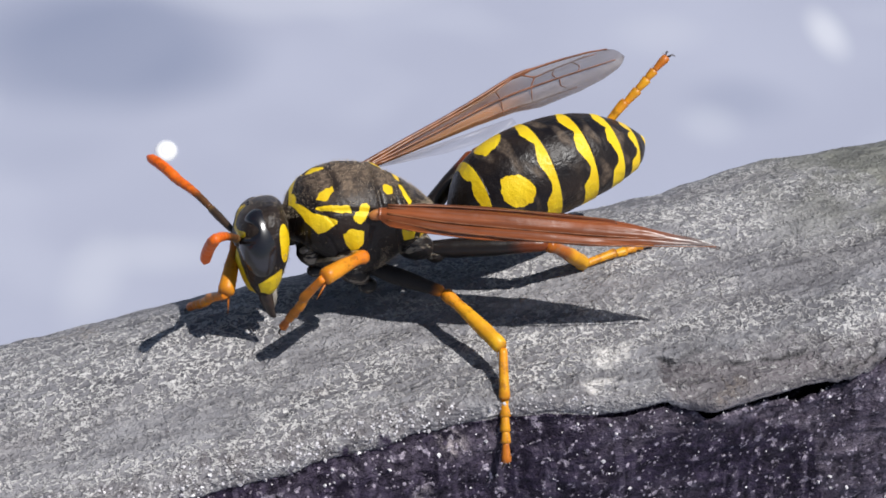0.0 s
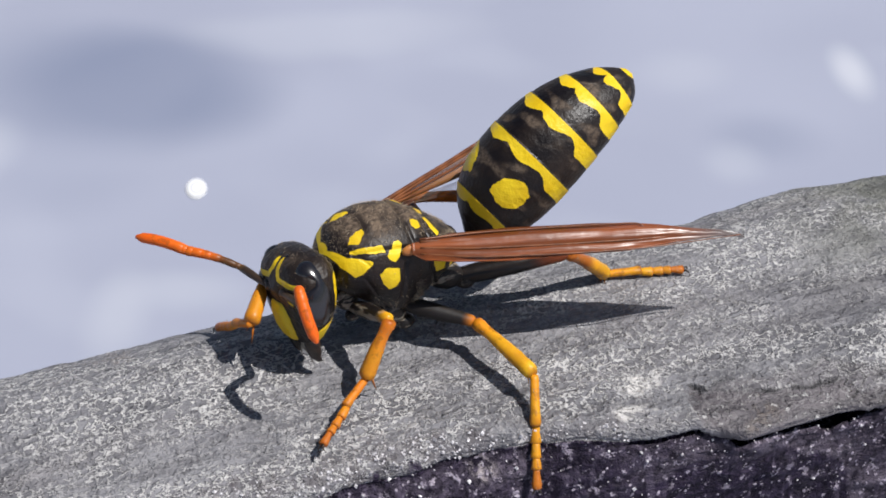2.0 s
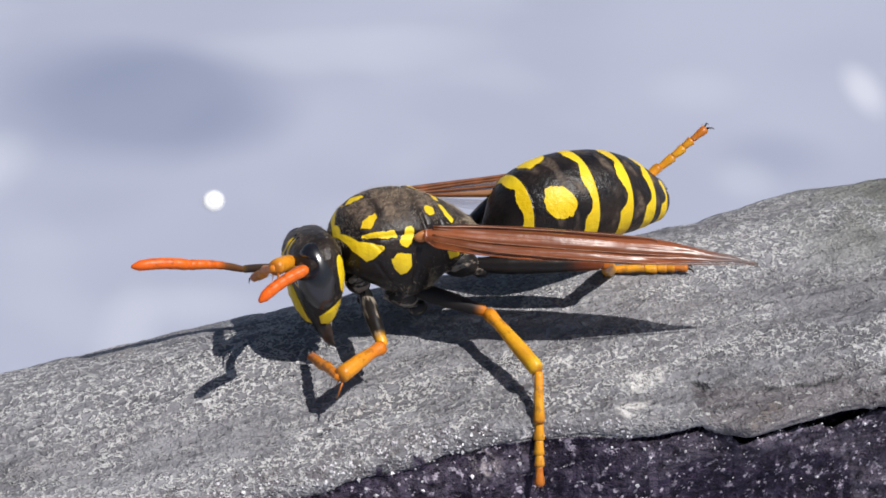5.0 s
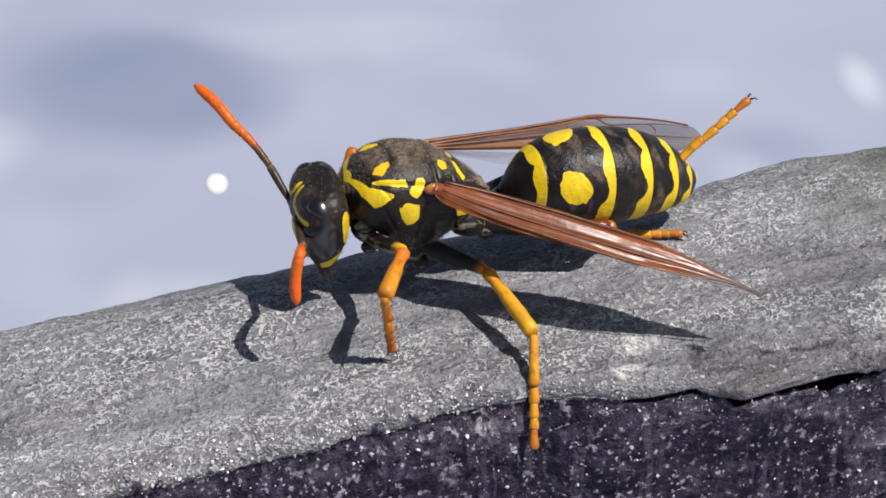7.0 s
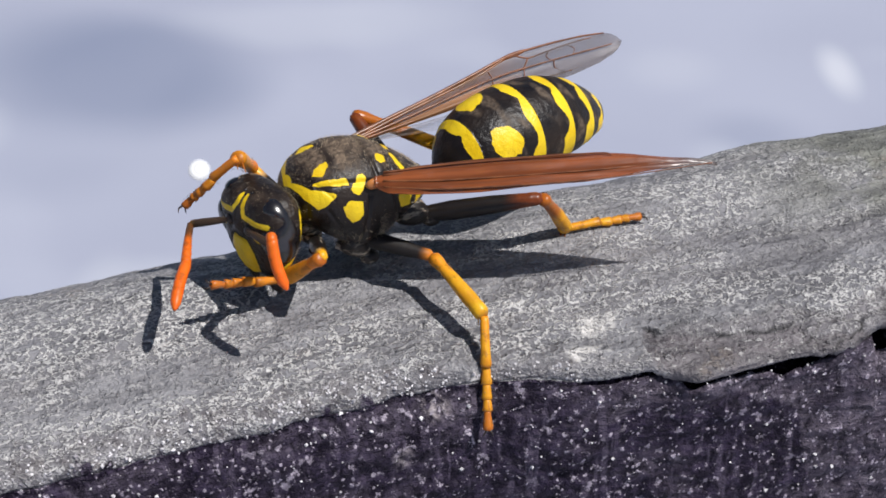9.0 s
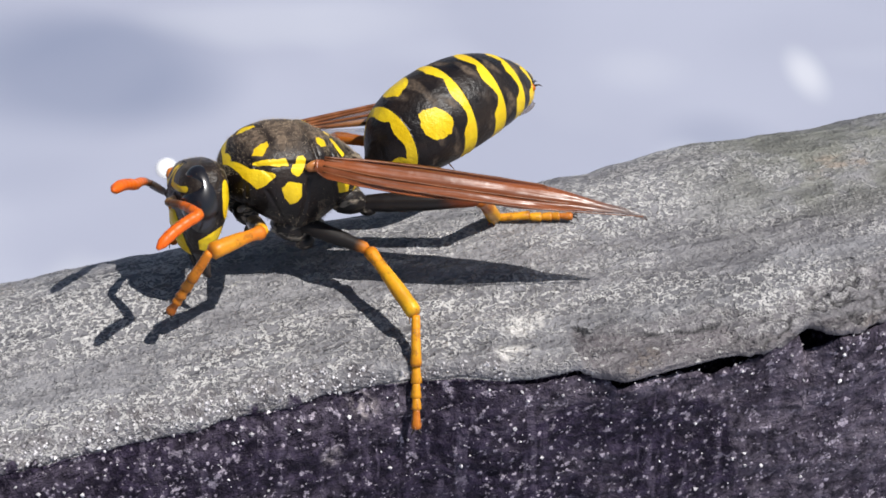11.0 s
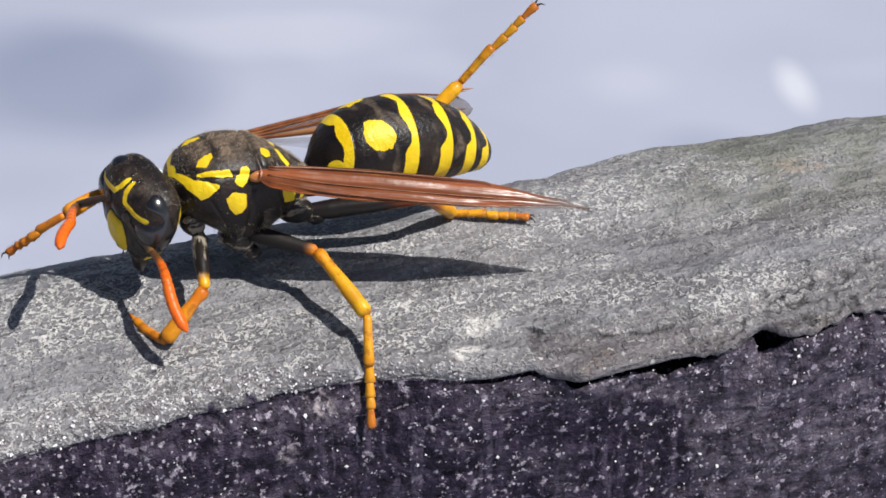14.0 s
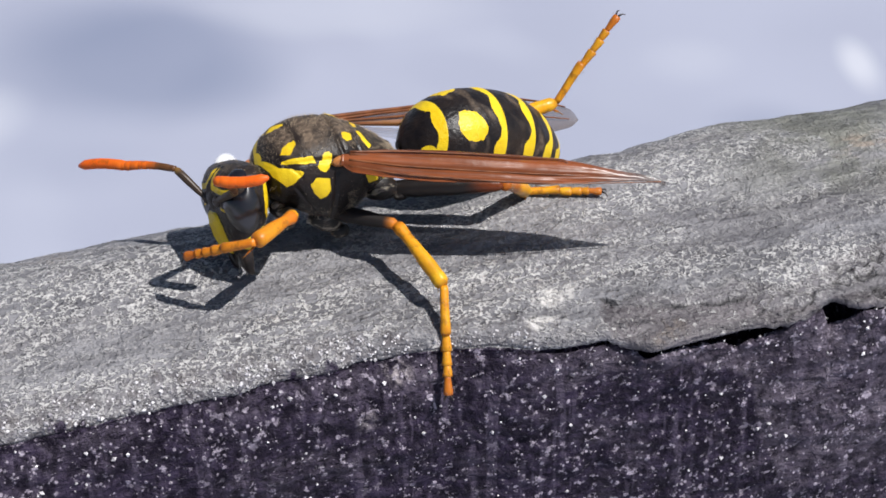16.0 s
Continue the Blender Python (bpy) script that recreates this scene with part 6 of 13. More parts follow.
    walk(PARTS["flagellum_left"], [
        (0, pose(-0.00935, 0.00306, 0.00599, 34.3, -33.1, -108.7)), (0.25, pose(-0.00937, 0.00315, 0.00600, 36.1, -35.5, -110.6)),
        (0.5, pose(-0.00940, 0.00326, 0.00599, 38.4, -37.4, -112.7)), (0.75, pose(-0.00973, 0.00281, 0.00486, 4.4, -36.5, -75.2)),
        (1, pose(-0.00970, 0.00313, 0.00390, 7.7, -3.8, -84.8)), (1.25, pose(-0.00973, 0.00319, 0.00382, 8.0, 28.5, -81.3)),
        (1.5, pose(-0.00961, 0.00325, 0.00382, 11.6, 49.5, -75.6)), (1.75, pose(-0.00892, 0.00249, 0.00428, 9.6, 0.8, -79.3)),
        (2, pose(-0.00816, 0.00207, 0.00491, 13.2, -51.5, -85.9)), (2.25, pose(-0.00756, 0.00179, 0.00436, 9.7, -45.9, -81.3)),
        (2.5, pose(-0.00710, 0.00170, 0.00382, 5.8, -37.9, -75.6)), (2.75, pose(-0.00696, 0.00197, 0.00344, 3.5, -32.5, -72.1)),
        (3, pose(-0.00706, 0.00235, 0.00329, 2.5, -30.3, -70.5)), (3.25, pose(-0.00707, 0.00220, 0.00365, 7.9, -40.1, -79.5)),
        (3.5, pose(-0.00731, 0.00221, 0.00418, 19.4, -52.3, -95.2)), (3.75, pose(-0.00810, 0.00235, 0.00502, -4.8, -50.4, -64.3)),
        (4, pose(-0.00871, 0.00252, 0.00523, 19.3, -49.1, -99.0)), (4.25, pose(-0.00885, 0.00282, 0.00560, -19.8, -41.8, -43.9)),
        (4.5, pose(-0.00887, 0.00277, 0.00564, -17.9, -41.3, -46.8)), (4.75, pose(-0.00889, 0.00266, 0.00559, -15.3, -40.8, -50.6)),
        (5, pose(-0.00889, 0.00252, 0.00540, -12.1, -40.3, -55.4)), (5.25, pose(-0.00887, 0.00239, 0.00503, -8.9, -39.3, -60.4)),
        (5.5, pose(-0.00880, 0.00243, 0.00460, -5.8, -38.5, -65.0)), (5.75, pose(-0.00871, 0.00260, 0.00431, -2.6, -37.9, -69.9)),
        (6, pose(-0.00864, 0.00277, 0.00418, 0.2, -36.7, -74.5)), (6.25, pose(-0.00857, 0.00291, 0.00415, 2.8, -35.4, -78.6)),
        (6.5, pose(-0.00851, 0.00301, 0.00423, 4.8, -33.4, -82.0)), (6.75, pose(-0.00837, 0.00295, 0.00446, 6.4, -31.2, -85.1)),
        (7, pose(-0.00823, 0.00288, 0.00472, 7.4, -28.3, -87.3)), (7.25, pose(-0.00807, 0.00258, 0.00419, 5.9, -29.3, -84.2)),
        (7.5, pose(-0.00790, 0.00232, 0.00363, 3.1, -31.8, -78.5)), (7.75, pose(-0.00804, 0.00255, 0.00353, -0.9, 6.5, -61.3)),
        (8, pose(-0.00823, 0.00294, 0.00372, 6.3, 44.3, -45.3)), (8.25, pose(-0.00807, 0.00268, 0.00426, -7.0, 25.3, -68.1)),
        (8.5, pose(-0.00789, 0.00234, 0.00485, -9.7, -5.8, -84.2)), (8.75, pose(-0.00773, 0.00216, 0.00463, -9.7, -27.6, -84.2)),
        (9, pose(-0.00759, 0.00210, 0.00445, -9.1, -45.0, -84.7)), (9.25, pose(-0.00795, 0.00232, 0.00527, -24.1, -52.2, -64.3)),
        (9.5, pose(-0.00799, 0.00286, 0.00570, 11.2, -42.5, -102.2)), (9.75, pose(-0.00797, 0.00289, 0.00629, 8.6, -43.3, -98.9)),
        (10, pose(-0.00793, 0.00294, 0.00677, 5.8, -44.0, -96.4)), (10.25, pose(-0.00741, 0.00343, 0.00671, 4.4, -43.9, -96.8)),
        (10.5, pose(-0.00848, 0.00308, 0.00686, -46.8, -37.6, -35.9)), (10.75, pose(-0.00857, 0.00283, 0.00652, -44.0, -28.5, -40.9)),
        (11, pose(-0.00866, 0.00255, 0.00597, -41.3, -12.8, -48.2)), (11.25, pose(-0.00874, 0.00228, 0.00520, -40.6, 10.2, -57.1)),
        (11.5, pose(-0.00878, 0.00225, 0.00437, -43.9, 31.5, -68.0)), (11.75, pose(-0.00880, 0.00232, 0.00372, -50.1, 44.6, -78.8)),
        (12, pose(-0.00881, 0.00240, 0.00328, -57.3, 50.5, -88.8)), (12.25, pose(-0.00883, 0.00244, 0.00303, -61.7, 52.1, -94.4)),
        (12.5, pose(-0.00885, 0.00246, 0.00290, -62.8, 50.4, -95.7)), (12.75, pose(-0.00871, 0.00273, 0.00373, -52.4, 40.2, -81.3)),
        (13, pose(-0.00858, 0.00300, 0.00459, -46.8, 25.1, -71.2)), (13.25, pose(-0.00858, 0.00249, 0.00423, -48.5, 4.4, -77.9)),
        (13.5, pose(-0.00859, 0.00201, 0.00394, -48.3, -9.6, -83.3)), (13.75, pose(-0.00825, 0.00235, 0.00369, -49.2, -5.0, -75.3)),
        (14, pose(-0.00796, 0.00280, 0.00368, -49.5, 3.3, -66.5)), (14.25, pose(-0.00767, 0.00281, 0.00409, -48.8, 26.8, -67.5)),
        (14.5, pose(-0.00741, 0.00280, 0.00441, -48.9, 44.6, -69.5)), (14.75, pose(-0.00730, 0.00264, 0.00432, -51.3, 15.0, -70.5)),
        (15, pose(-0.00724, 0.00249, 0.00431, -53.3, -26.2, -71.5)), (15.25, pose(-0.00758, 0.00226, 0.00468, -49.9, -42.4, -78.0)),
        (15.5, pose(-0.00798, 0.00225, 0.00501, -40.7, -52.0, -90.7)), (15.75, pose(-0.00793, 0.00246, 0.00514, -31.2, -47.7, -102.7)),
        (16, pose(-0.00787, 0.00267, 0.00518, -28.2, -43.9, -106.2)),
    ])
    walk(PARTS["tip_left"], [
        (0, pose(-0.00986, 0.00155, 0.00702, 10.4, 57.5, 124.8)), (0.25, pose(-0.00992, 0.00170, 0.00710, 7.6, 57.3, 121.2)),
        (0.5, pose(-0.00998, 0.00187, 0.00714, 5.1, 56.3, 118.4)), (0.625, pose(-0.00966, 0.00168, 0.00660, 15.8, 44.9, -169.9)),
        (0.75, pose(-0.00933, 0.00134, 0.00600, 6.3, 33.8, -112.6)), (1, pose(-0.00953, 0.00124, 0.00402, 21.9, 45.1, -89.3)),
        (1.25, pose(-0.00949, 0.00154, 0.00290, 27.3, 47.4, -81.9)), (1.5, pose(-0.00930, 0.00206, 0.00237, 31.9, 49.5, -75.9)),
        (1.75, pose(-0.00856, 0.00063, 0.00425, 36.7, 48.2, -69.6)), (2, pose(-0.00808, 0.00089, 0.00639, 44.3, 52.6, -59.7)),
        (2.25, pose(-0.00735, 0.00049, 0.00573, 63.4, 55.5, -35.6)), (2.5, pose(-0.00672, 0.00024, 0.00498, 80.2, 54.9, -14.9)),
        (2.75, pose(-0.00647, 0.00044, 0.00446, 75.8, 52.6, -20.1)), (3, pose(-0.00651, 0.00081, 0.00424, 72.0, 49.2, -24.9)),
        (3.25, pose(-0.00680, 0.00077, 0.00487, 74.7, 39.3, -21.1)), (3.5, pose(-0.00741, 0.00106, 0.00568, 76.0, 26.2, -18.6)),
        (3.75, pose(-0.00757, 0.00126, 0.00649, 45.6, 13.6, -94.0)), (3.875, pose(-0.00820, 0.00116, 0.00653, 31.8, 29.4, -164.0)),
        (4, pose(-0.00890, 0.00129, 0.00666, 10.8, 21.9, 121.9)), (4.125, pose(-0.00838, 0.00145, 0.00661, 32.5, 12.1, 166.9)),
        (4.25, pose(-0.00784, 0.00184, 0.00686, 41.5, -9.1, -154.3)), (4.5, pose(-0.00790, 0.00173, 0.00689, 41.5, -4.5, -152.4)),
        (4.75, pose(-0.00798, 0.00156, 0.00684, 41.9, 3.3, -148.6)), (5, pose(-0.00807, 0.00132, 0.00662, 43.3, 15.3, -143.2)),
        (5.25, pose(-0.00814, 0.00111, 0.00624, 47.0, 31.2, -135.4)), (5.5, pose(-0.00817, 0.00108, 0.00578, 54.4, 46.9, -124.6)),
        (5.75, pose(-0.00819, 0.00119, 0.00547, 66.2, 58.2, -110.2)), (6, pose(-0.00823, 0.00130, 0.00532, 79.5, 64.4, -95.0)),
        (6.25, pose(-0.00826, 0.00139, 0.00525, 90.0, 67.0, -83.5)), (6.5, pose(-0.00829, 0.00143, 0.00528, 94.2, 67.9, -79.0)),
        (6.75, pose(-0.00824, 0.00133, 0.00545, 81.8, 72.3, -92.4)), (7, pose(-0.00816, 0.00121, 0.00561, 63.8, 75.0, -111.3)),
        (7.25, pose(-0.00790, 0.00094, 0.00512, 91.7, 74.9, -82.2)), (7.5, pose(-0.00757, 0.00074, 0.00463, 124.4, 69.3, -47.7)),
        (7.75, pose(-0.00713, 0.00090, 0.00333, 129.5, 56.4, -41.8)), (8, pose(-0.00727, 0.00197, 0.00239, 126.7, 44.3, -45.4)),
        (8.25, pose(-0.00742, 0.00109, 0.00344, 112.0, 48.5, -65.7)), (8.5, pose(-0.00769, 0.00046, 0.00504, 95.1, 51.5, -87.6)),
        (8.75, pose(-0.00756, 0.00048, 0.00551, 105.7, 56.1, -74.4)), (9, pose(-0.00746, 0.00077, 0.00579, 119.0, 58.9, -58.2)),
        (9.25, pose(-0.00744, 0.00127, 0.00677, 76.1, 42.1, -113.1)), (9.375, pose(-0.00759, 0.00117, 0.00651, 50.2, 47.0, -177.8)),
        (9.5, pose(-0.00828, 0.00149, 0.00698, 33.2, 33.1, 124.7)), (9.75, pose(-0.00818, 0.00153, 0.00759, 33.7, 31.3, 124.6)),
        (10, pose(-0.00809, 0.00158, 0.00809, 34.0, 27.8, 124.0)), (10.25, pose(-0.00758, 0.00207, 0.00803, 34.2, 27.7, 123.9)),
        (10.375, pose(-0.00730, 0.00191, 0.00761, 55.5, 22.0, 175.6)), (10.5, pose(-0.00726, 0.00219, 0.00802, 64.4, 3.7, -139.7)),
        (10.75, pose(-0.00730, 0.00174, 0.00743, 64.5, 9.1, -138.0)), (11, pose(-0.00743, 0.00117, 0.00638, 65.2, 16.1, -135.2)),
        (11.25, pose(-0.00771, 0.00071, 0.00487, 65.7, 23.9, -133.2)), (11.5, pose(-0.00817, 0.00076, 0.00338, 67.3, 31.3, -129.4)),
        (11.75, pose(-0.00854, 0.00099, 0.00239, 70.2, 37.8, -123.9)), (12, pose(-0.00879, 0.00119, 0.00182, 75.7, 43.9, -115.3)),
        (12.25, pose(-0.00892, 0.00127, 0.00153, 83.2, 48.1, -104.9)), (12.5, pose(-0.00897, 0.00126, 0.00144, 91.6, 50.2, -93.9)),
        (12.75, pose(-0.00849, 0.00130, 0.00250, 102.1, 37.7, -78.7)), (13, pose(-0.00803, 0.00137, 0.00378, 105.8, 24.9, -71.6)),
        (13.25, pose(-0.00818, 0.00063, 0.00408, 101.9, 39.6, -79.0)), (13.5, pose(-0.00837, 0.00015, 0.00426, 93.4, 54.9, -90.5)),
        (13.75, pose(-0.00778, 0.00052, 0.00385, 107.8, 48.1, -72.4)), (14, pose(-0.00720, 0.00107, 0.00356, 117.4, 39.7, -59.0)),
        (14.25, pose(-0.00702, 0.00124, 0.00323, 112.4, 40.9, -66.4)), (14.5, pose(-0.00694, 0.00153, 0.00308, 107.7, 44.0, -73.3)),
        (14.75, pose(-0.00668, 0.00091, 0.00382, 116.1, 55.4, -62.5)), (15, pose(-0.00671, 0.00088, 0.00516, 143.7, 66.7, -31.8)),
        (15.25, pose(-0.00728, 0.00089, 0.00596, 145.1, 50.2, -30.6)), (15.5, pose(-0.00799, 0.00108, 0.00650, 146.1, 26.7, -30.0)),
        (15.75, pose(-0.00820, 0.00121, 0.00655, 151.8, 5.5, -16.2)), (16, pose(-0.00825, 0.00136, 0.00649, 152.9, -8.9, -5.5)),
    ])
    walk(PARTS["scape_right"], [
        (0, pose(-0.00971, 0.00536, 0.00455, -0.1, -12.5, 130.3)), (0.25, pose(-0.00973, 0.00541, 0.00451, 0.4, -16.4, 128.0)),
        (0.5, pose(-0.00977, 0.00546, 0.00442, 0.8, -20.1, 125.6)), (0.75, pose(-0.00972, 0.00545, 0.00440, -4.6, -18.9, 146.8)),
        (1, pose(-0.00968, 0.00545, 0.00440, -10.2, -16.1, 168.0)), (1.25, pose(-0.00993, 0.00538, 0.00442, -11.8, -24.4, 163.5)),
        (1.5, pose(-0.01011, 0.00531, 0.00449, -10.2, -32.1, 156.3)), (1.75, pose(-0.00994, 0.00489, 0.00437, -2.8, -15.4, 141.9)),
        (2, pose(-0.00963, 0.00429, 0.00416, -1.6, 0.8, 132.7)), (2.25, pose(-0.00938, 0.00375, 0.00369, -1.7, -8.0, 135.2)),
        (2.5, pose(-0.00922, 0.00339, 0.00332, -1.8, -16.0, 136.0)), (2.75, pose(-0.00917, 0.00351, 0.00375, -1.7, -12.1, 132.9)),
        (3, pose(-0.00913, 0.00369, 0.00419, -1.7, -8.6, 129.9)), (3.25, pose(-0.00926, 0.00376, 0.00403, -1.7, -11.5, 131.1)),
        (3.5, pose(-0.00939, 0.00391, 0.00380, -1.8, -14.9, 134.3)), (3.75, pose(-0.00931, 0.00433, 0.00365, 0.1, 9.3, 158.1)),
        (4, pose(-0.00910, 0.00462, 0.00351, 12.4, 30.5, -177.1)), (4.25, pose(-0.00912, 0.00471, 0.00367, 11.8, 28.2, -178.0)),
        (4.5, pose(-0.00915, 0.00478, 0.00384, 10.3, 23.8, -179.2)), (4.75, pose(-0.00920, 0.00487, 0.00405, 8.1, 17.1, 178.8)),
        (5, pose(-0.00924, 0.00495, 0.00427, 5.5, 7.2, 176.2)), (5.25, pose(-0.00928, 0.00503, 0.00451, 3.0, -4.4, 173.1)),
        (5.5, pose(-0.00930, 0.00509, 0.00473, 0.9, -16.3, 170.7)), (5.75, pose(-0.00931, 0.00517, 0.00494, -0.2, -27.1, 167.6)),
        (6, pose(-0.00930, 0.00522, 0.00513, 0.0, -34.6, 163.9)), (6.25, pose(-0.00928, 0.00529, 0.00526, 1.0, -39.9, 159.8)),
        (6.5, pose(-0.00927, 0.00538, 0.00538, 4.2, -42.2, 153.7)), (6.75, pose(-0.00908, 0.00550, 0.00520, 12.5, -42.8, 140.0)),
        (7, pose(-0.00891, 0.00555, 0.00495, 17.5, -41.7, 132.4)), (7.25, pose(-0.00922, 0.00508, 0.00441, 14.5, -33.7, 141.7)),
        (7.5, pose(-0.00944, 0.00459, 0.00388, 12.1, -24.0, 149.9)), (7.75, pose(-0.00954, 0.00470, 0.00430, 13.1, 4.6, 152.5)),
        (8, pose(-0.00958, 0.00484, 0.00488, 16.9, 32.2, 154.9)), (8.25, pose(-0.00940, 0.00478, 0.00527, 11.2, 40.1, 142.5)),
        (8.5, pose(-0.00918, 0.00463, 0.00554, 5.8, 43.5, 132.7)), (8.75, pose(-0.00928, 0.00440, 0.00487, 15.7, 31.8, 152.3)),
        (9, pose(-0.00938, 0.00419, 0.00421, 22.2, 15.7, 169.0)), (9.25, pose(-0.00904, 0.00450, 0.00399, 11.7, 17.8, 140.1)),
        (9.5, pose(-0.00857, 0.00478, 0.00380, 0.0, 16.1, 109.7)), (9.75, pose(-0.00863, 0.00487, 0.00449, 0.9, 21.7, 112.9)),
        (10, pose(-0.00874, 0.00495, 0.00506, 1.9, 26.4, 116.1)), (10.25, pose(-0.00878, 0.00500, 0.00507, 3.1, 24.8, 118.2)),
        (10.5, pose(-0.00886, 0.00501, 0.00501, 4.1, 22.6, 119.9)), (10.75, pose(-0.00897, 0.00498, 0.00489, 5.1, 18.8, 122.0)),
        (11, pose(-0.00909, 0.00495, 0.00474, 5.7, 13.9, 123.4)), (11.25, pose(-0.00922, 0.00486, 0.00458, 5.8, 7.8, 124.0)),
        (11.5, pose(-0.00934, 0.00479, 0.00441, 5.8, 1.4, 124.8)), (11.75, pose(-0.00945, 0.00469, 0.00425, 5.5, -6.4, 125.4)),
        (12, pose(-0.00953, 0.00461, 0.00412, 5.0, -14.4, 126.1)), (12.25, pose(-0.00960, 0.00455, 0.00405, 4.1, -22.2, 127.3)),
        (12.5, pose(-0.00963, 0.00452, 0.00406, 2.8, -29.7, 128.9)), (12.75, pose(-0.00974, 0.00469, 0.00504, 4.9, -49.7, 121.8)),
        (13, pose(-0.00981, 0.00486, 0.00595, 19.2, -67.9, 103.6)), (13.25, pose(-0.00987, 0.00459, 0.00529, 10.9, -52.4, 113.3)),
        (13.5, pose(-0.00993, 0.00429, 0.00459, 5.4, -27.1, 122.3)), (13.75, pose(-0.00981, 0.00428, 0.00475, 3.4, 6.9, 143.6)),
        (14, pose(-0.00961, 0.00429, 0.00508, 9.0, 27.2, 159.7)), (14.25, pose(-0.00932, 0.00434, 0.00541, 5.1, 0.9, 160.5)),
        (14.5, pose(-0.00909, 0.00436, 0.00563, -0.5, -33.1, 160.9)), (14.75, pose(-0.00914, 0.00426, 0.00532, 4.1, -33.2, 150.5)),
        (15, pose(-0.00927, 0.00421, 0.00489, 7.6, -32.4, 142.5)), (15.25, pose(-0.00937, 0.00434, 0.00451, 4.7, -35.6, 149.5)),
        (15.5, pose(-0.00943, 0.00438, 0.00421, 2.9, -35.8, 154.7)), (15.75, pose(-0.00938, 0.00441, 0.00394, 4.2, -33.7, 152.9)),
        (16, pose(-0.00933, 0.00443, 0.00372, 5.1, -34.1, 151.5)),
    ])
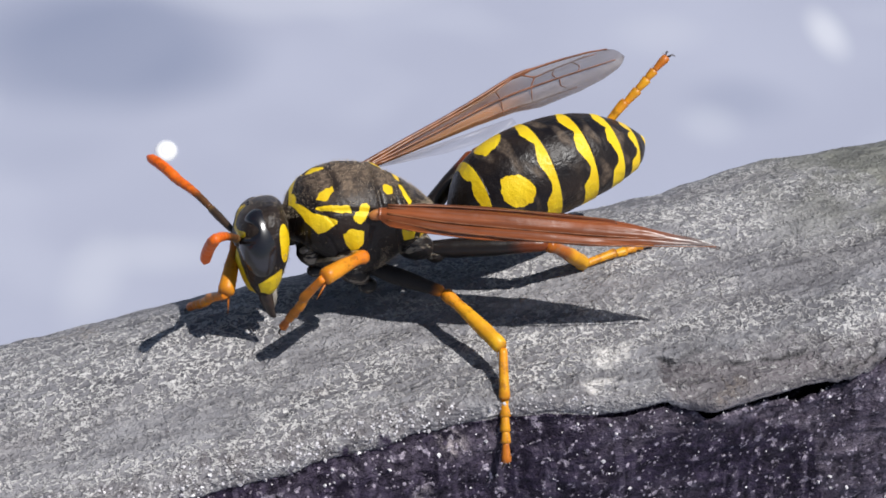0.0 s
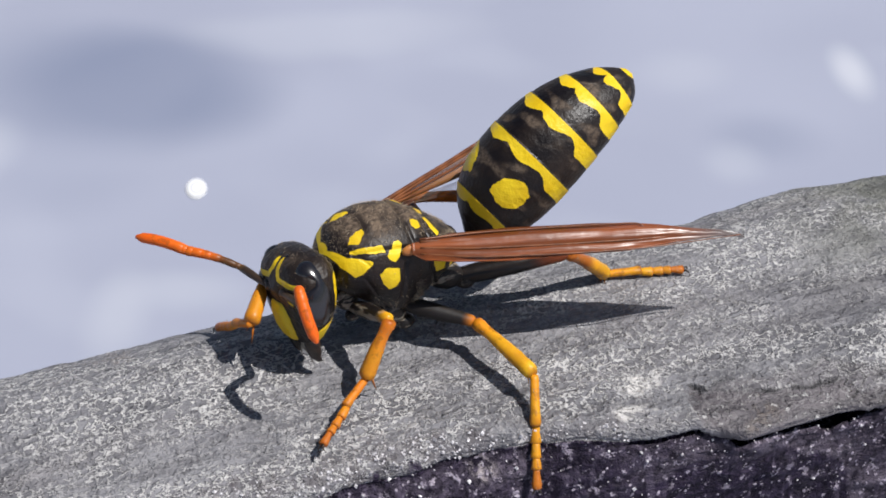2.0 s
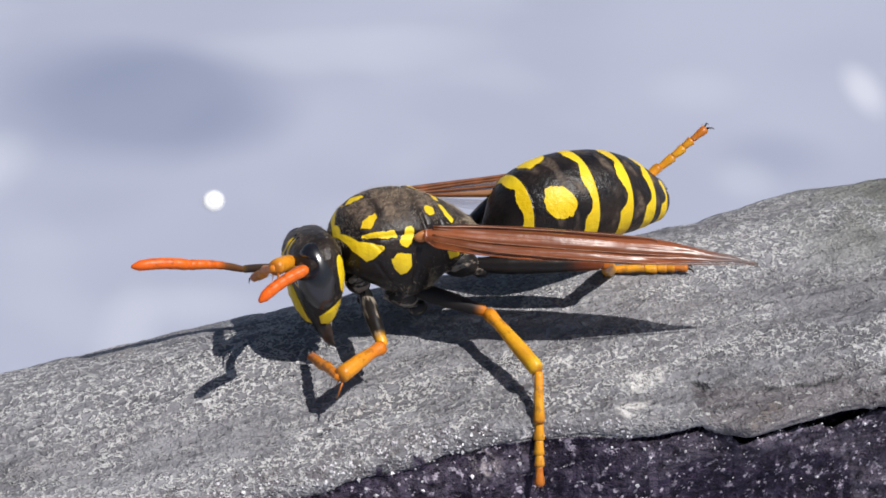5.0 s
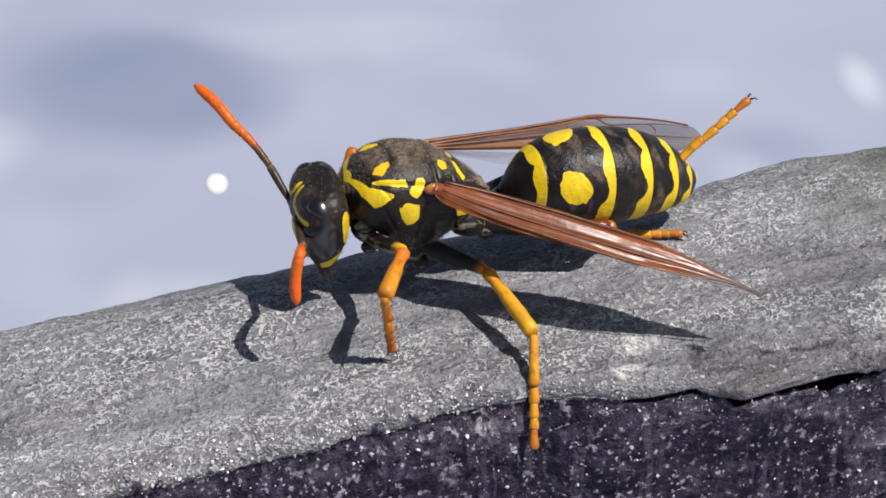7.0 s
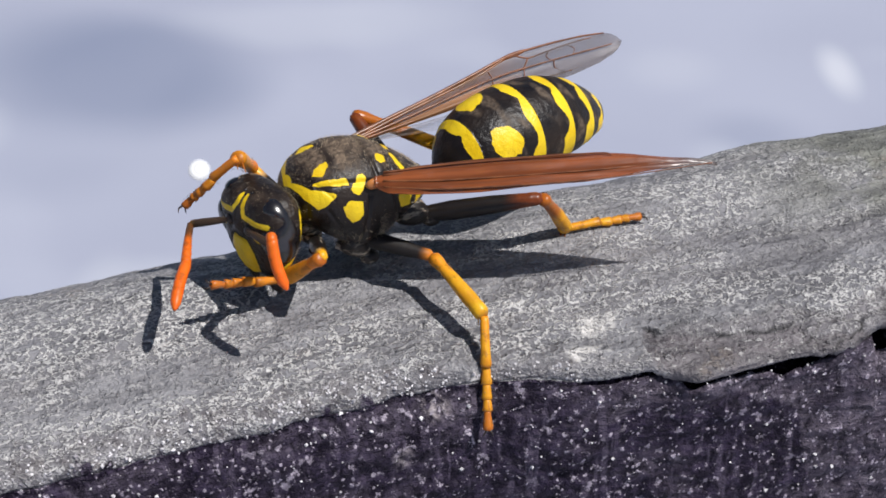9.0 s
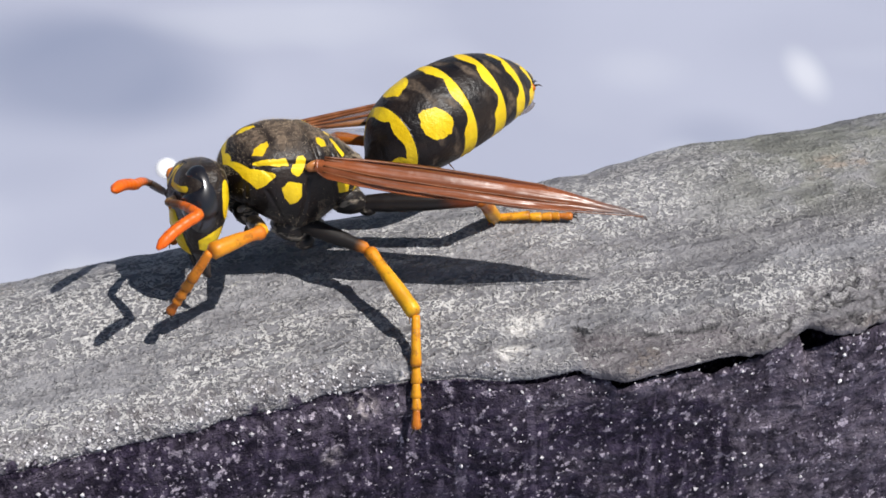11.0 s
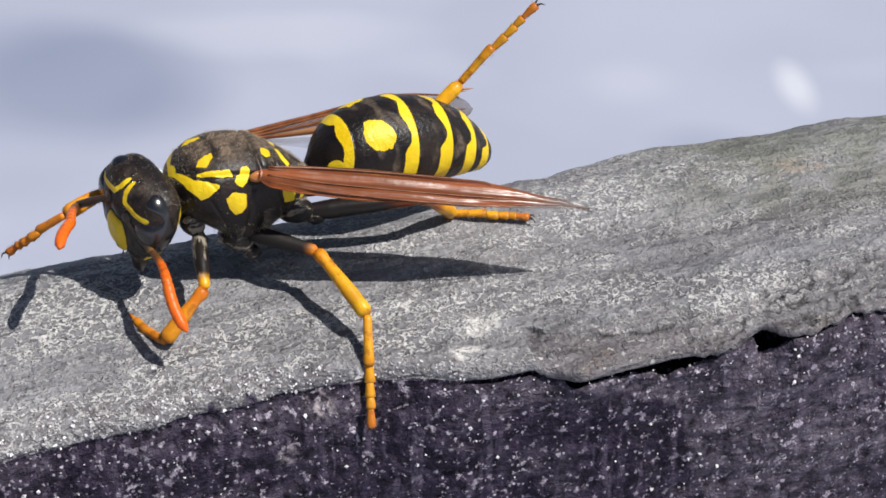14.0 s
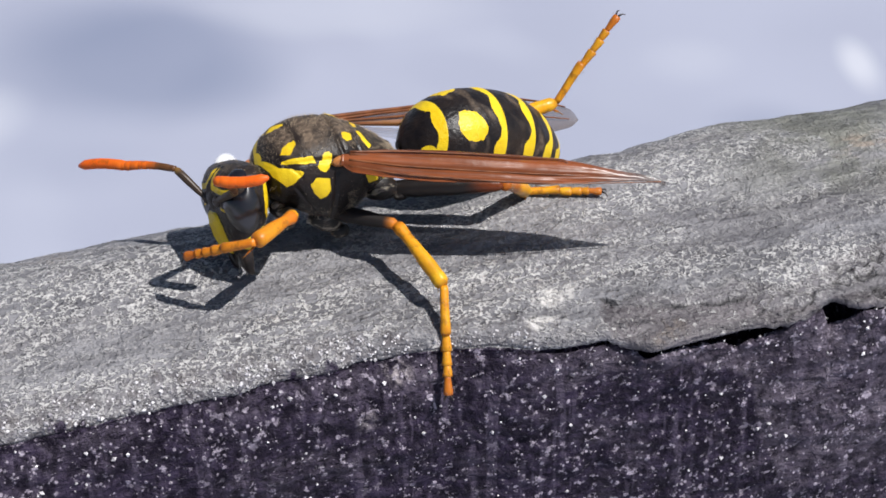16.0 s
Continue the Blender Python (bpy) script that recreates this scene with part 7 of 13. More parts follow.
    walk(PARTS["flagellum_right"], [
        (0, pose(-0.01069, 0.00652, 0.00489, -0.3, -3.7, 129.8)), (0.25, pose(-0.01065, 0.00659, 0.00494, -0.2, -4.3, 128.0)),
        (0.5, pose(-0.01062, 0.00665, 0.00496, -0.1, -5.2, 126.7)), (0.75, pose(-0.01095, 0.00627, 0.00490, -0.7, -1.0, 131.8)),
        (1, pose(-0.01115, 0.00576, 0.00483, -1.0, 1.8, 138.3)), (1.25, pose(-0.01129, 0.00578, 0.00506, -1.2, 4.3, 136.1)),
        (1.5, pose(-0.01131, 0.00585, 0.00532, -1.1, 7.2, 134.4)), (1.75, pose(-0.01112, 0.00581, 0.00479, -1.4, -1.3, 149.6)),
        (2, pose(-0.01069, 0.00543, 0.00414, -3.0, -9.7, 163.5)), (2.25, pose(-0.01048, 0.00483, 0.00391, -2.7, -7.8, 161.5)),
        (2.5, pose(-0.01029, 0.00443, 0.00375, -2.4, -6.7, 160.1)), (2.75, pose(-0.01020, 0.00463, 0.00408, -2.1, -9.9, 157.8)),
        (3, pose(-0.01011, 0.00487, 0.00443, -1.8, -12.9, 155.4)), (3.25, pose(-0.01027, 0.00491, 0.00433, -1.9, -11.4, 156.1)),
        (3.5, pose(-0.01045, 0.00498, 0.00420, -1.9, -9.0, 156.5)), (3.75, pose(-0.01074, 0.00490, 0.00339, -11.2, -17.2, -161.0)),
        (4, pose(-0.01044, 0.00456, 0.00272, -19.4, -16.3, -123.0)), (4.25, pose(-0.01049, 0.00466, 0.00293, -19.2, -16.8, -124.5)),
        (4.5, pose(-0.01058, 0.00476, 0.00322, -18.2, -18.3, -129.5)), (4.75, pose(-0.01069, 0.00489, 0.00360, -16.0, -20.7, -138.4)),
        (5, pose(-0.01078, 0.00505, 0.00407, -11.8, -23.5, -152.2)), (5.25, pose(-0.01083, 0.00521, 0.00463, -5.0, -25.1, -171.1)),
        (5.5, pose(-0.01078, 0.00533, 0.00517, 3.2, -24.8, 167.9)), (5.75, pose(-0.01067, 0.00547, 0.00564, 9.6, -22.5, 152.1)),
        (6, pose(-0.01053, 0.00558, 0.00601, 13.4, -20.4, 142.0)), (6.25, pose(-0.01040, 0.00570, 0.00627, 15.5, -19.3, 136.2)),
        (6.5, pose(-0.01030, 0.00590, 0.00643, 15.8, -19.9, 135.4)), (6.75, pose(-0.00996, 0.00623, 0.00626, 14.4, -26.4, 138.5)),
        (7, pose(-0.00969, 0.00641, 0.00598, 13.7, -30.9, 140.3)), (7.25, pose(-0.01023, 0.00588, 0.00527, 11.5, -21.8, 144.8)),
        (7.5, pose(-0.01067, 0.00530, 0.00451, 10.1, -10.4, 149.5)), (7.75, pose(-0.01092, 0.00542, 0.00418, -6.7, -17.5, -145.2)),
        (8, pose(-0.01078, 0.00540, 0.00405, -15.5, -8.9, -93.3)), (8.25, pose(-0.01034, 0.00551, 0.00426, -27.3, 47.2, -132.8)),
        (8.5, pose(-0.00995, 0.00547, 0.00447, -120.3, 49.1, 116.4)), (8.75, pose(-0.01046, 0.00501, 0.00405, -12.9, 61.1, -123.8)),
        (9, pose(-0.01086, 0.00447, 0.00378, 4.8, 6.9, -87.6)), (9.25, pose(-0.01017, 0.00545, 0.00351, 2.2, -14.0, -87.9)),
        (9.5, pose(-0.00907, 0.00619, 0.00337, 2.0, -24.7, -90.4)), (9.75, pose(-0.00919, 0.00621, 0.00391, -0.5, -20.5, -83.3)),
        (10, pose(-0.00936, 0.00621, 0.00437, -2.3, -15.8, -77.0)), (10.25, pose(-0.00945, 0.00624, 0.00441, -2.2, -16.4, -77.5)),
        (10.5, pose(-0.00958, 0.00627, 0.00441, -1.4, -19.0, -80.3)), (10.75, pose(-0.00975, 0.00624, 0.00439, 0.2, -23.2, -85.5)),
        (11, pose(-0.00993, 0.00621, 0.00437, 4.8, -31.5, -96.6)), (11.25, pose(-0.01008, 0.00613, 0.00437, 19.1, -42.2, -121.0)),
        (11.5, pose(-0.01023, 0.00607, 0.00437, 45.9, -47.0, -159.3)), (11.75, pose(-0.01035, 0.00595, 0.00442, 67.6, -41.1, 169.7)),
        (12, pose(-0.01043, 0.00583, 0.00450, 77.3, -33.5, 153.7)), (12.25, pose(-0.01048, 0.00570, 0.00464, 82.1, -28.2, 145.0)),
        (12.5, pose(-0.01048, 0.00558, 0.00483, 84.6, -25.2, 139.6)), (12.75, pose(-0.01028, 0.00554, 0.00622, 87.5, -22.6, 132.9)),
        (13, pose(-0.00994, 0.00543, 0.00740, 89.8, -20.6, 127.9)), (13.25, pose(-0.01025, 0.00546, 0.00653, 84.9, -16.2, 140.5)),
        (13.5, pose(-0.01067, 0.00547, 0.00531, 78.8, -13.6, 160.0)), (13.75, pose(-0.01106, 0.00520, 0.00456, 49.8, -27.4, -131.3)),
        (14, pose(-0.01092, 0.00478, 0.00436, 34.6, -15.9, -84.9)), (14.25, pose(-0.01079, 0.00486, 0.00539, 37.8, 16.5, -114.1)),
        (14.5, pose(-0.01032, 0.00479, 0.00648, 14.6, 48.9, -170.3)), (14.75, pose(-0.01028, 0.00490, 0.00617, 7.5, 44.9, 178.4)),
        (15, pose(-0.01031, 0.00501, 0.00572, 3.1, 37.7, 171.2)), (15.25, pose(-0.01046, 0.00498, 0.00542, -0.9, 23.1, 162.2)),
        (15.5, pose(-0.01057, 0.00493, 0.00512, -1.6, 10.1, 158.6)), (15.75, pose(-0.01054, 0.00500, 0.00480, -1.6, 8.5, 161.1)),
        (16, pose(-0.01046, 0.00505, 0.00459, -1.3, 7.5, 163.0)),
    ])
    walk(PARTS["tip_right"], [
        (0, pose(-0.01206, 0.00817, 0.00503, -0.3, -0.6, 129.8)), (0.25, pose(-0.01197, 0.00828, 0.00510, -0.3, -1.6, 128.2)),
        (0.5, pose(-0.01190, 0.00836, 0.00515, -0.3, -2.4, 126.6)), (0.75, pose(-0.01239, 0.00787, 0.00494, -0.5, 1.0, 134.1)),
        (1, pose(-0.01276, 0.00719, 0.00475, -0.2, 4.6, 141.3)), (1.25, pose(-0.01284, 0.00728, 0.00490, -0.3, 5.1, 139.7)),
        (1.5, pose(-0.01280, 0.00737, 0.00505, -0.5, 5.0, 138.0)), (1.75, pose(-0.01298, 0.00690, 0.00483, 0.1, 1.0, 148.5)),
        (2, pose(-0.01273, 0.00604, 0.00451, -0.2, -3.5, 159.3)), (2.25, pose(-0.01250, 0.00550, 0.00420, -0.1, -3.3, 159.3)),
        (2.5, pose(-0.01230, 0.00516, 0.00400, 0.0, -2.8, 159.0)), (2.75, pose(-0.01217, 0.00544, 0.00444, 0.1, -5.5, 156.2)),
        (3, pose(-0.01203, 0.00575, 0.00491, 0.4, -8.3, 153.6)), (3.25, pose(-0.01219, 0.00578, 0.00476, 0.4, -6.7, 153.2)),
        (3.5, pose(-0.01240, 0.00582, 0.00454, 0.4, -5.4, 153.0)), (3.75, pose(-0.01268, 0.00424, 0.00402, -4.4, -6.8, -168.5)),
        (4, pose(-0.01156, 0.00284, 0.00331, -9.9, -6.5, -128.9)), (4.25, pose(-0.01166, 0.00296, 0.00355, -9.6, -7.5, -130.4)),
        (4.5, pose(-0.01187, 0.00318, 0.00389, -8.7, -8.9, -135.3)), (4.75, pose(-0.01220, 0.00356, 0.00436, -7.2, -11.0, -143.8)),
        (5, pose(-0.01253, 0.00413, 0.00493, -4.1, -13.4, -157.2)), (5.25, pose(-0.01275, 0.00490, 0.00555, 0.6, -15.7, -174.4)),
        (5.5, pose(-0.01268, 0.00574, 0.00607, 5.9, -16.9, 168.1)), (5.75, pose(-0.01243, 0.00640, 0.00647, 10.1, -17.3, 154.1)),
        (6, pose(-0.01212, 0.00683, 0.00677, 13.0, -17.4, 144.9)), (6.25, pose(-0.01188, 0.00711, 0.00698, 14.7, -18.0, 139.6)),
        (6.5, pose(-0.01174, 0.00732, 0.00715, 15.1, -19.3, 137.7)), (6.75, pose(-0.01140, 0.00750, 0.00722, 14.8, -23.2, 138.4)),
        (7, pose(-0.01111, 0.00759, 0.00709, 14.0, -26.8, 140.4)), (7.25, pose(-0.01186, 0.00703, 0.00608, 12.2, -18.3, 144.8)),
        (7.5, pose(-0.01249, 0.00637, 0.00490, 11.1, -7.6, 149.5)), (7.75, pose(-0.01260, 0.00424, 0.00483, 2.6, -7.4, -153.6)),
        (8, pose(-0.01090, 0.00328, 0.00439, -2.1, -1.4, -99.1)), (8.25, pose(-0.01134, 0.00444, 0.00269, -20.6, 52.9, -136.1)),
        (8.5, pose(-0.01058, 0.00673, 0.00284, -113.5, 51.6, 117.5)), (8.75, pose(-0.01104, 0.00416, 0.00217, -13.4, 64.0, -133.5)),
        (9, pose(-0.01076, 0.00234, 0.00353, 13.7, 13.2, -95.0)), (9.25, pose(-0.01010, 0.00337, 0.00403, 13.7, -9.1, -93.7)),
        (9.5, pose(-0.00909, 0.00423, 0.00426, 13.6, -22.3, -93.1)), (9.75, pose(-0.00895, 0.00421, 0.00467, 10.9, -16.6, -85.1)),
        (10, pose(-0.00888, 0.00419, 0.00495, 9.3, -10.7, -78.4)), (10.25, pose(-0.00900, 0.00423, 0.00502, 9.6, -11.5, -79.4)),
        (10.5, pose(-0.00924, 0.00426, 0.00511, 10.2, -14.0, -82.6)), (10.75, pose(-0.00960, 0.00427, 0.00524, 12.1, -18.8, -89.2)),
        (11, pose(-0.01014, 0.00439, 0.00549, 17.2, -27.0, -102.8)), (11.25, pose(-0.01090, 0.00477, 0.00582, 32.4, -37.0, -131.3)),
        (11.5, pose(-0.01161, 0.00556, 0.00593, 57.7, -38.4, -171.3)), (11.75, pose(-0.01195, 0.00624, 0.00584, 73.1, -31.6, 162.6)),
        (12, pose(-0.01203, 0.00662, 0.00569, 79.6, -26.3, 149.8)), (12.25, pose(-0.01203, 0.00679, 0.00565, 82.6, -23.1, 142.9)),
        (12.5, pose(-0.01196, 0.00684, 0.00574, 84.2, -21.4, 138.5)), (12.75, pose(-0.01162, 0.00699, 0.00704, 86.7, -21.5, 131.8)),
        (13, pose(-0.01118, 0.00701, 0.00815, 88.5, -22.0, 126.8)), (13.25, pose(-0.01184, 0.00677, 0.00714, 84.8, -17.4, 137.8)),
        (13.5, pose(-0.01263, 0.00618, 0.00581, 80.6, -11.9, 153.6)), (13.75, pose(-0.01231, 0.00377, 0.00555, 61.3, -18.9, -141.9)),
        (14, pose(-0.01073, 0.00272, 0.00495, 47.3, -9.9, -89.7)), (14.25, pose(-0.01163, 0.00298, 0.00478, 43.9, 20.9, -123.4)),
        (14.5, pose(-0.01172, 0.00455, 0.00486, 14.7, 40.2, -176.9)), (14.75, pose(-0.01180, 0.00494, 0.00465, 8.2, 37.7, 173.0)),
        (15, pose(-0.01199, 0.00527, 0.00440, 4.7, 33.2, 166.7)), (15.25, pose(-0.01234, 0.00559, 0.00458, 2.0, 19.9, 160.7)),
        (15.5, pose(-0.01254, 0.00570, 0.00474, 1.3, 9.3, 158.2)), (15.75, pose(-0.01255, 0.00568, 0.00449, 1.7, 10.6, 160.6)),
        (16, pose(-0.01250, 0.00568, 0.00431, 2.1, 11.6, 162.9)),
    ])
    walk(PARTS["wing_left"], [
        (0, pose(-0.00439, 0.00452, 0.00586, -1.8, 5.7, -1.6)), (0.25, pose(-0.00443, 0.00451, 0.00582, -2.0, 7.5, -5.6)),
        (0.5, pose(-0.00449, 0.00449, 0.00574, -2.6, 9.9, -9.4)), (0.75, pose(-0.00455, 0.00444, 0.00568, -2.3, 10.5, -6.6)),
        (1, pose(-0.00462, 0.00439, 0.00566, -1.9, 11.3, -4.0)), (1.25, pose(-0.00469, 0.00438, 0.00565, -1.9, 13.3, -5.7)),
        (1.5, pose(-0.00474, 0.00436, 0.00567, -1.8, 14.6, -7.8)), (1.75, pose(-0.00456, 0.00443, 0.00558, -1.1, 9.7, -1.2)),
        (2, pose(-0.00434, 0.00459, 0.00540, -1.3, 2.2, 7.9)), (2.25, pose(-0.00426, 0.00473, 0.00517, -1.8, -2.5, 13.5)),
        (2.5, pose(-0.00422, 0.00484, 0.00500, -2.3, -4.9, 16.3)), (2.75, pose(-0.00404, 0.00488, 0.00522, -1.9, -3.7, 13.4)),
        (3, pose(-0.00386, 0.00492, 0.00543, -1.5, -1.6, 10.1)), (3.25, pose(-0.00393, 0.00488, 0.00537, -1.2, 0.8, 10.8)),
        (3.5, pose(-0.00402, 0.00481, 0.00530, -0.7, 2.7, 11.3)), (3.75, pose(-0.00406, 0.00471, 0.00539, -0.5, 2.9, 9.0)),
        (4, pose(-0.00406, 0.00464, 0.00554, -0.3, 3.2, 6.1)), (4.25, pose(-0.00406, 0.00463, 0.00562, -0.3, 3.8, 4.7)),
        (4.5, pose(-0.00406, 0.00460, 0.00567, -0.3, 4.6, 3.9)), (4.75, pose(-0.00406, 0.00459, 0.00573, -0.3, 5.9, 3.2)),
        (5, pose(-0.00405, 0.00460, 0.00578, -0.3, 7.1, 2.7)), (5.25, pose(-0.00404, 0.00459, 0.00583, -0.2, 8.6, 2.3)),
        (5.5, pose(-0.00402, 0.00459, 0.00586, -0.1, 10.1, 2.1)), (5.75, pose(-0.00400, 0.00460, 0.00590, -0.1, 11.6, 1.6)),
        (6, pose(-0.00396, 0.00461, 0.00593, -0.0, 12.9, 0.8)), (6.25, pose(-0.00392, 0.00463, 0.00594, -0.2, 13.8, -0.3)),
        (6.5, pose(-0.00388, 0.00466, 0.00597, -0.3, 14.3, -2.0)), (6.75, pose(-0.00371, 0.00473, 0.00599, -1.1, 14.6, -5.8)),
        (7, pose(-0.00357, 0.00476, 0.00599, -1.6, 14.8, -8.4)), (7.25, pose(-0.00385, 0.00464, 0.00573, -0.6, 9.2, -3.8)),
        (7.5, pose(-0.00413, 0.00452, 0.00547, -0.1, 2.6, 0.9)), (7.75, pose(-0.00410, 0.00457, 0.00560, -0.2, 1.3, 1.3)),
        (8, pose(-0.00404, 0.00464, 0.00580, -0.5, 1.5, 1.5)), (8.25, pose(-0.00385, 0.00475, 0.00596, -1.0, 3.2, 2.3)),
        (8.5, pose(-0.00368, 0.00481, 0.00607, -1.2, 4.4, 3.2)), (8.75, pose(-0.00388, 0.00473, 0.00577, -0.7, 0.7, 3.5)),
        (9, pose(-0.00407, 0.00464, 0.00548, -0.1, -3.2, 3.5)), (9.25, pose(-0.00380, 0.00477, 0.00553, -0.5, -0.5, 3.9)),
        (9.5, pose(-0.00350, 0.00493, 0.00566, -1.1, 4.2, 4.2)), (9.75, pose(-0.00343, 0.00498, 0.00608, -1.3, 9.5, 2.1)),
        (10, pose(-0.00341, 0.00499, 0.00642, -1.7, 13.2, 0.1)), (10.25, pose(-0.00343, 0.00497, 0.00639, -1.8, 12.7, 0.0)),
        (10.5, pose(-0.00350, 0.00496, 0.00631, -1.7, 11.9, 0.1)), (10.75, pose(-0.00358, 0.00492, 0.00618, -1.4, 10.7, 0.2)),
        (11, pose(-0.00369, 0.00488, 0.00603, -1.2, 9.1, 0.4)), (11.25, pose(-0.00380, 0.00481, 0.00588, -0.9, 7.6, 0.5)),
        (11.5, pose(-0.00392, 0.00477, 0.00571, -0.6, 5.8, 0.7)), (11.75, pose(-0.00402, 0.00471, 0.00556, -0.3, 4.3, 0.7)),
        (12, pose(-0.00411, 0.00467, 0.00543, -0.1, 3.1, 0.9)), (12.25, pose(-0.00417, 0.00463, 0.00535, 0.1, 2.2, 0.9)),
        (12.5, pose(-0.00420, 0.00463, 0.00532, 0.2, 2.0, 1.0)), (12.75, pose(-0.00417, 0.00463, 0.00573, -0.5, 7.5, 0.8)),
        (13, pose(-0.00413, 0.00463, 0.00615, -1.1, 12.9, 0.3)), (13.25, pose(-0.00428, 0.00457, 0.00587, -1.0, 8.5, 2.9)),
        (13.5, pose(-0.00444, 0.00451, 0.00559, -1.0, 3.7, 5.4)), (13.75, pose(-0.00434, 0.00454, 0.00567, -0.8, 5.4, 4.9)),
        (14, pose(-0.00415, 0.00463, 0.00580, -0.7, 7.5, 4.1)), (14.25, pose(-0.00389, 0.00480, 0.00589, -1.2, 7.4, 4.7)),
        (14.5, pose(-0.00369, 0.00493, 0.00596, -1.5, 6.5, 5.5)), (14.75, pose(-0.00377, 0.00490, 0.00583, -1.5, 4.4, 5.9)),
        (15, pose(-0.00387, 0.00486, 0.00564, -1.5, 2.5, 6.0)), (15.25, pose(-0.00391, 0.00486, 0.00551, -1.0, 4.5, 5.1)),
        (15.5, pose(-0.00393, 0.00483, 0.00541, -0.4, 6.7, 3.8)), (15.75, pose(-0.00403, 0.00472, 0.00536, 0.2, 5.6, 3.5)),
        (16, pose(-0.00411, 0.00462, 0.00532, 0.4, 4.9, 3.6)),
    ])
    walk(PARTS["wing_right"], [
        (0, pose(-0.00513, 0.00780, 0.00567, 53.7, -1.9, 34.7)), (0.25, pose(-0.00515, 0.00780, 0.00565, 54.5, -0.3, 30.1)),
        (0.5, pose(-0.00522, 0.00779, 0.00557, 55.1, 1.2, 25.4)), (0.75, pose(-0.00530, 0.00772, 0.00550, 54.8, 0.9, 25.5)),
        (1, pose(-0.00538, 0.00767, 0.00546, 54.6, 0.9, 25.8)), (1.25, pose(-0.00543, 0.00767, 0.00547, 56.2, 8.1, 26.3)),
        (1.5, pose(-0.00546, 0.00765, 0.00552, 58.5, 15.2, 27.3)), (1.75, pose(-0.00549, 0.00768, 0.00541, 57.3, 11.3, 34.9)),
        (2, pose(-0.00558, 0.00772, 0.00520, 54.5, 5.0, 45.4)), (2.25, pose(-0.00577, 0.00773, 0.00491, 50.8, -0.1, 55.6)),
        (2.5, pose(-0.00589, 0.00775, 0.00472, 48.1, -2.8, 61.8)), (2.75, pose(-0.00576, 0.00777, 0.00494, 52.1, 2.6, 55.8)),
        (3, pose(-0.00562, 0.00780, 0.00517, 54.9, 9.4, 47.1)), (3.25, pose(-0.00560, 0.00780, 0.00512, 55.6, 12.0, 42.1)),
        (3.5, pose(-0.00555, 0.00780, 0.00506, 56.1, 13.4, 38.1)), (3.75, pose(-0.00544, 0.00778, 0.00520, 56.9, 14.4, 35.2)),
        (4, pose(-0.00531, 0.00776, 0.00536, 57.7, 15.3, 33.2)), (4.25, pose(-0.00525, 0.00779, 0.00544, 57.7, 15.7, 31.7)),
        (4.5, pose(-0.00520, 0.00777, 0.00550, 57.7, 15.9, 30.3)), (4.75, pose(-0.00515, 0.00778, 0.00556, 57.5, 16.0, 29.0)),
        (5, pose(-0.00510, 0.00779, 0.00560, 57.4, 16.1, 27.8)), (5.25, pose(-0.00507, 0.00779, 0.00565, 57.2, 16.1, 26.8)),
        (5.5, pose(-0.00502, 0.00780, 0.00569, 57.1, 15.8, 25.8)), (5.75, pose(-0.00497, 0.00782, 0.00571, 56.9, 15.6, 24.9)),
        (6, pose(-0.00492, 0.00784, 0.00574, 56.6, 15.3, 24.2)), (6.25, pose(-0.00486, 0.00786, 0.00575, 56.5, 14.9, 23.6)),
        (6.5, pose(-0.00479, 0.00790, 0.00578, 56.3, 14.3, 23.1)), (6.75, pose(-0.00460, 0.00798, 0.00581, 56.2, 13.4, 22.5)),
        (7, pose(-0.00445, 0.00801, 0.00582, 56.0, 11.2, 22.2)), (7.25, pose(-0.00476, 0.00788, 0.00555, 55.1, 2.6, 21.8)),
        (7.5, pose(-0.00508, 0.00775, 0.00529, 54.4, -4.8, 21.6)), (7.75, pose(-0.00507, 0.00779, 0.00538, 53.8, -3.7, 22.8)),
        (8, pose(-0.00502, 0.00786, 0.00553, 53.2, -1.8, 25.1)), (8.25, pose(-0.00489, 0.00794, 0.00566, 53.1, 1.7, 29.0)),
        (8.5, pose(-0.00479, 0.00798, 0.00576, 53.5, 4.4, 32.1)), (8.75, pose(-0.00503, 0.00789, 0.00551, 53.5, 0.7, 32.2)),
        (9, pose(-0.00526, 0.00778, 0.00527, 53.7, -3.1, 32.5)), (9.25, pose(-0.00503, 0.00791, 0.00528, 53.4, -1.2, 36.3)),
        (9.5, pose(-0.00474, 0.00806, 0.00537, 53.4, 2.9, 39.7)), (9.75, pose(-0.00464, 0.00811, 0.00577, 55.2, 12.3, 37.8)),
        (10, pose(-0.00459, 0.00813, 0.00610, 56.8, 19.6, 35.5)), (10.25, pose(-0.00460, 0.00813, 0.00607, 56.7, 19.2, 35.6)),
        (10.5, pose(-0.00466, 0.00811, 0.00600, 56.4, 18.1, 36.0)), (10.75, pose(-0.00476, 0.00807, 0.00588, 56.3, 16.6, 36.8)),
        (11, pose(-0.00487, 0.00803, 0.00575, 56.1, 14.7, 37.7)), (11.25, pose(-0.00500, 0.00796, 0.00561, 55.8, 12.5, 38.6)),
        (11.5, pose(-0.00512, 0.00791, 0.00546, 55.6, 10.5, 39.5)), (11.75, pose(-0.00525, 0.00784, 0.00533, 55.1, 8.6, 40.3)),
        (12, pose(-0.00533, 0.00780, 0.00522, 54.8, 6.9, 41.0)), (12.25, pose(-0.00540, 0.00777, 0.00513, 54.5, 5.9, 41.6)),
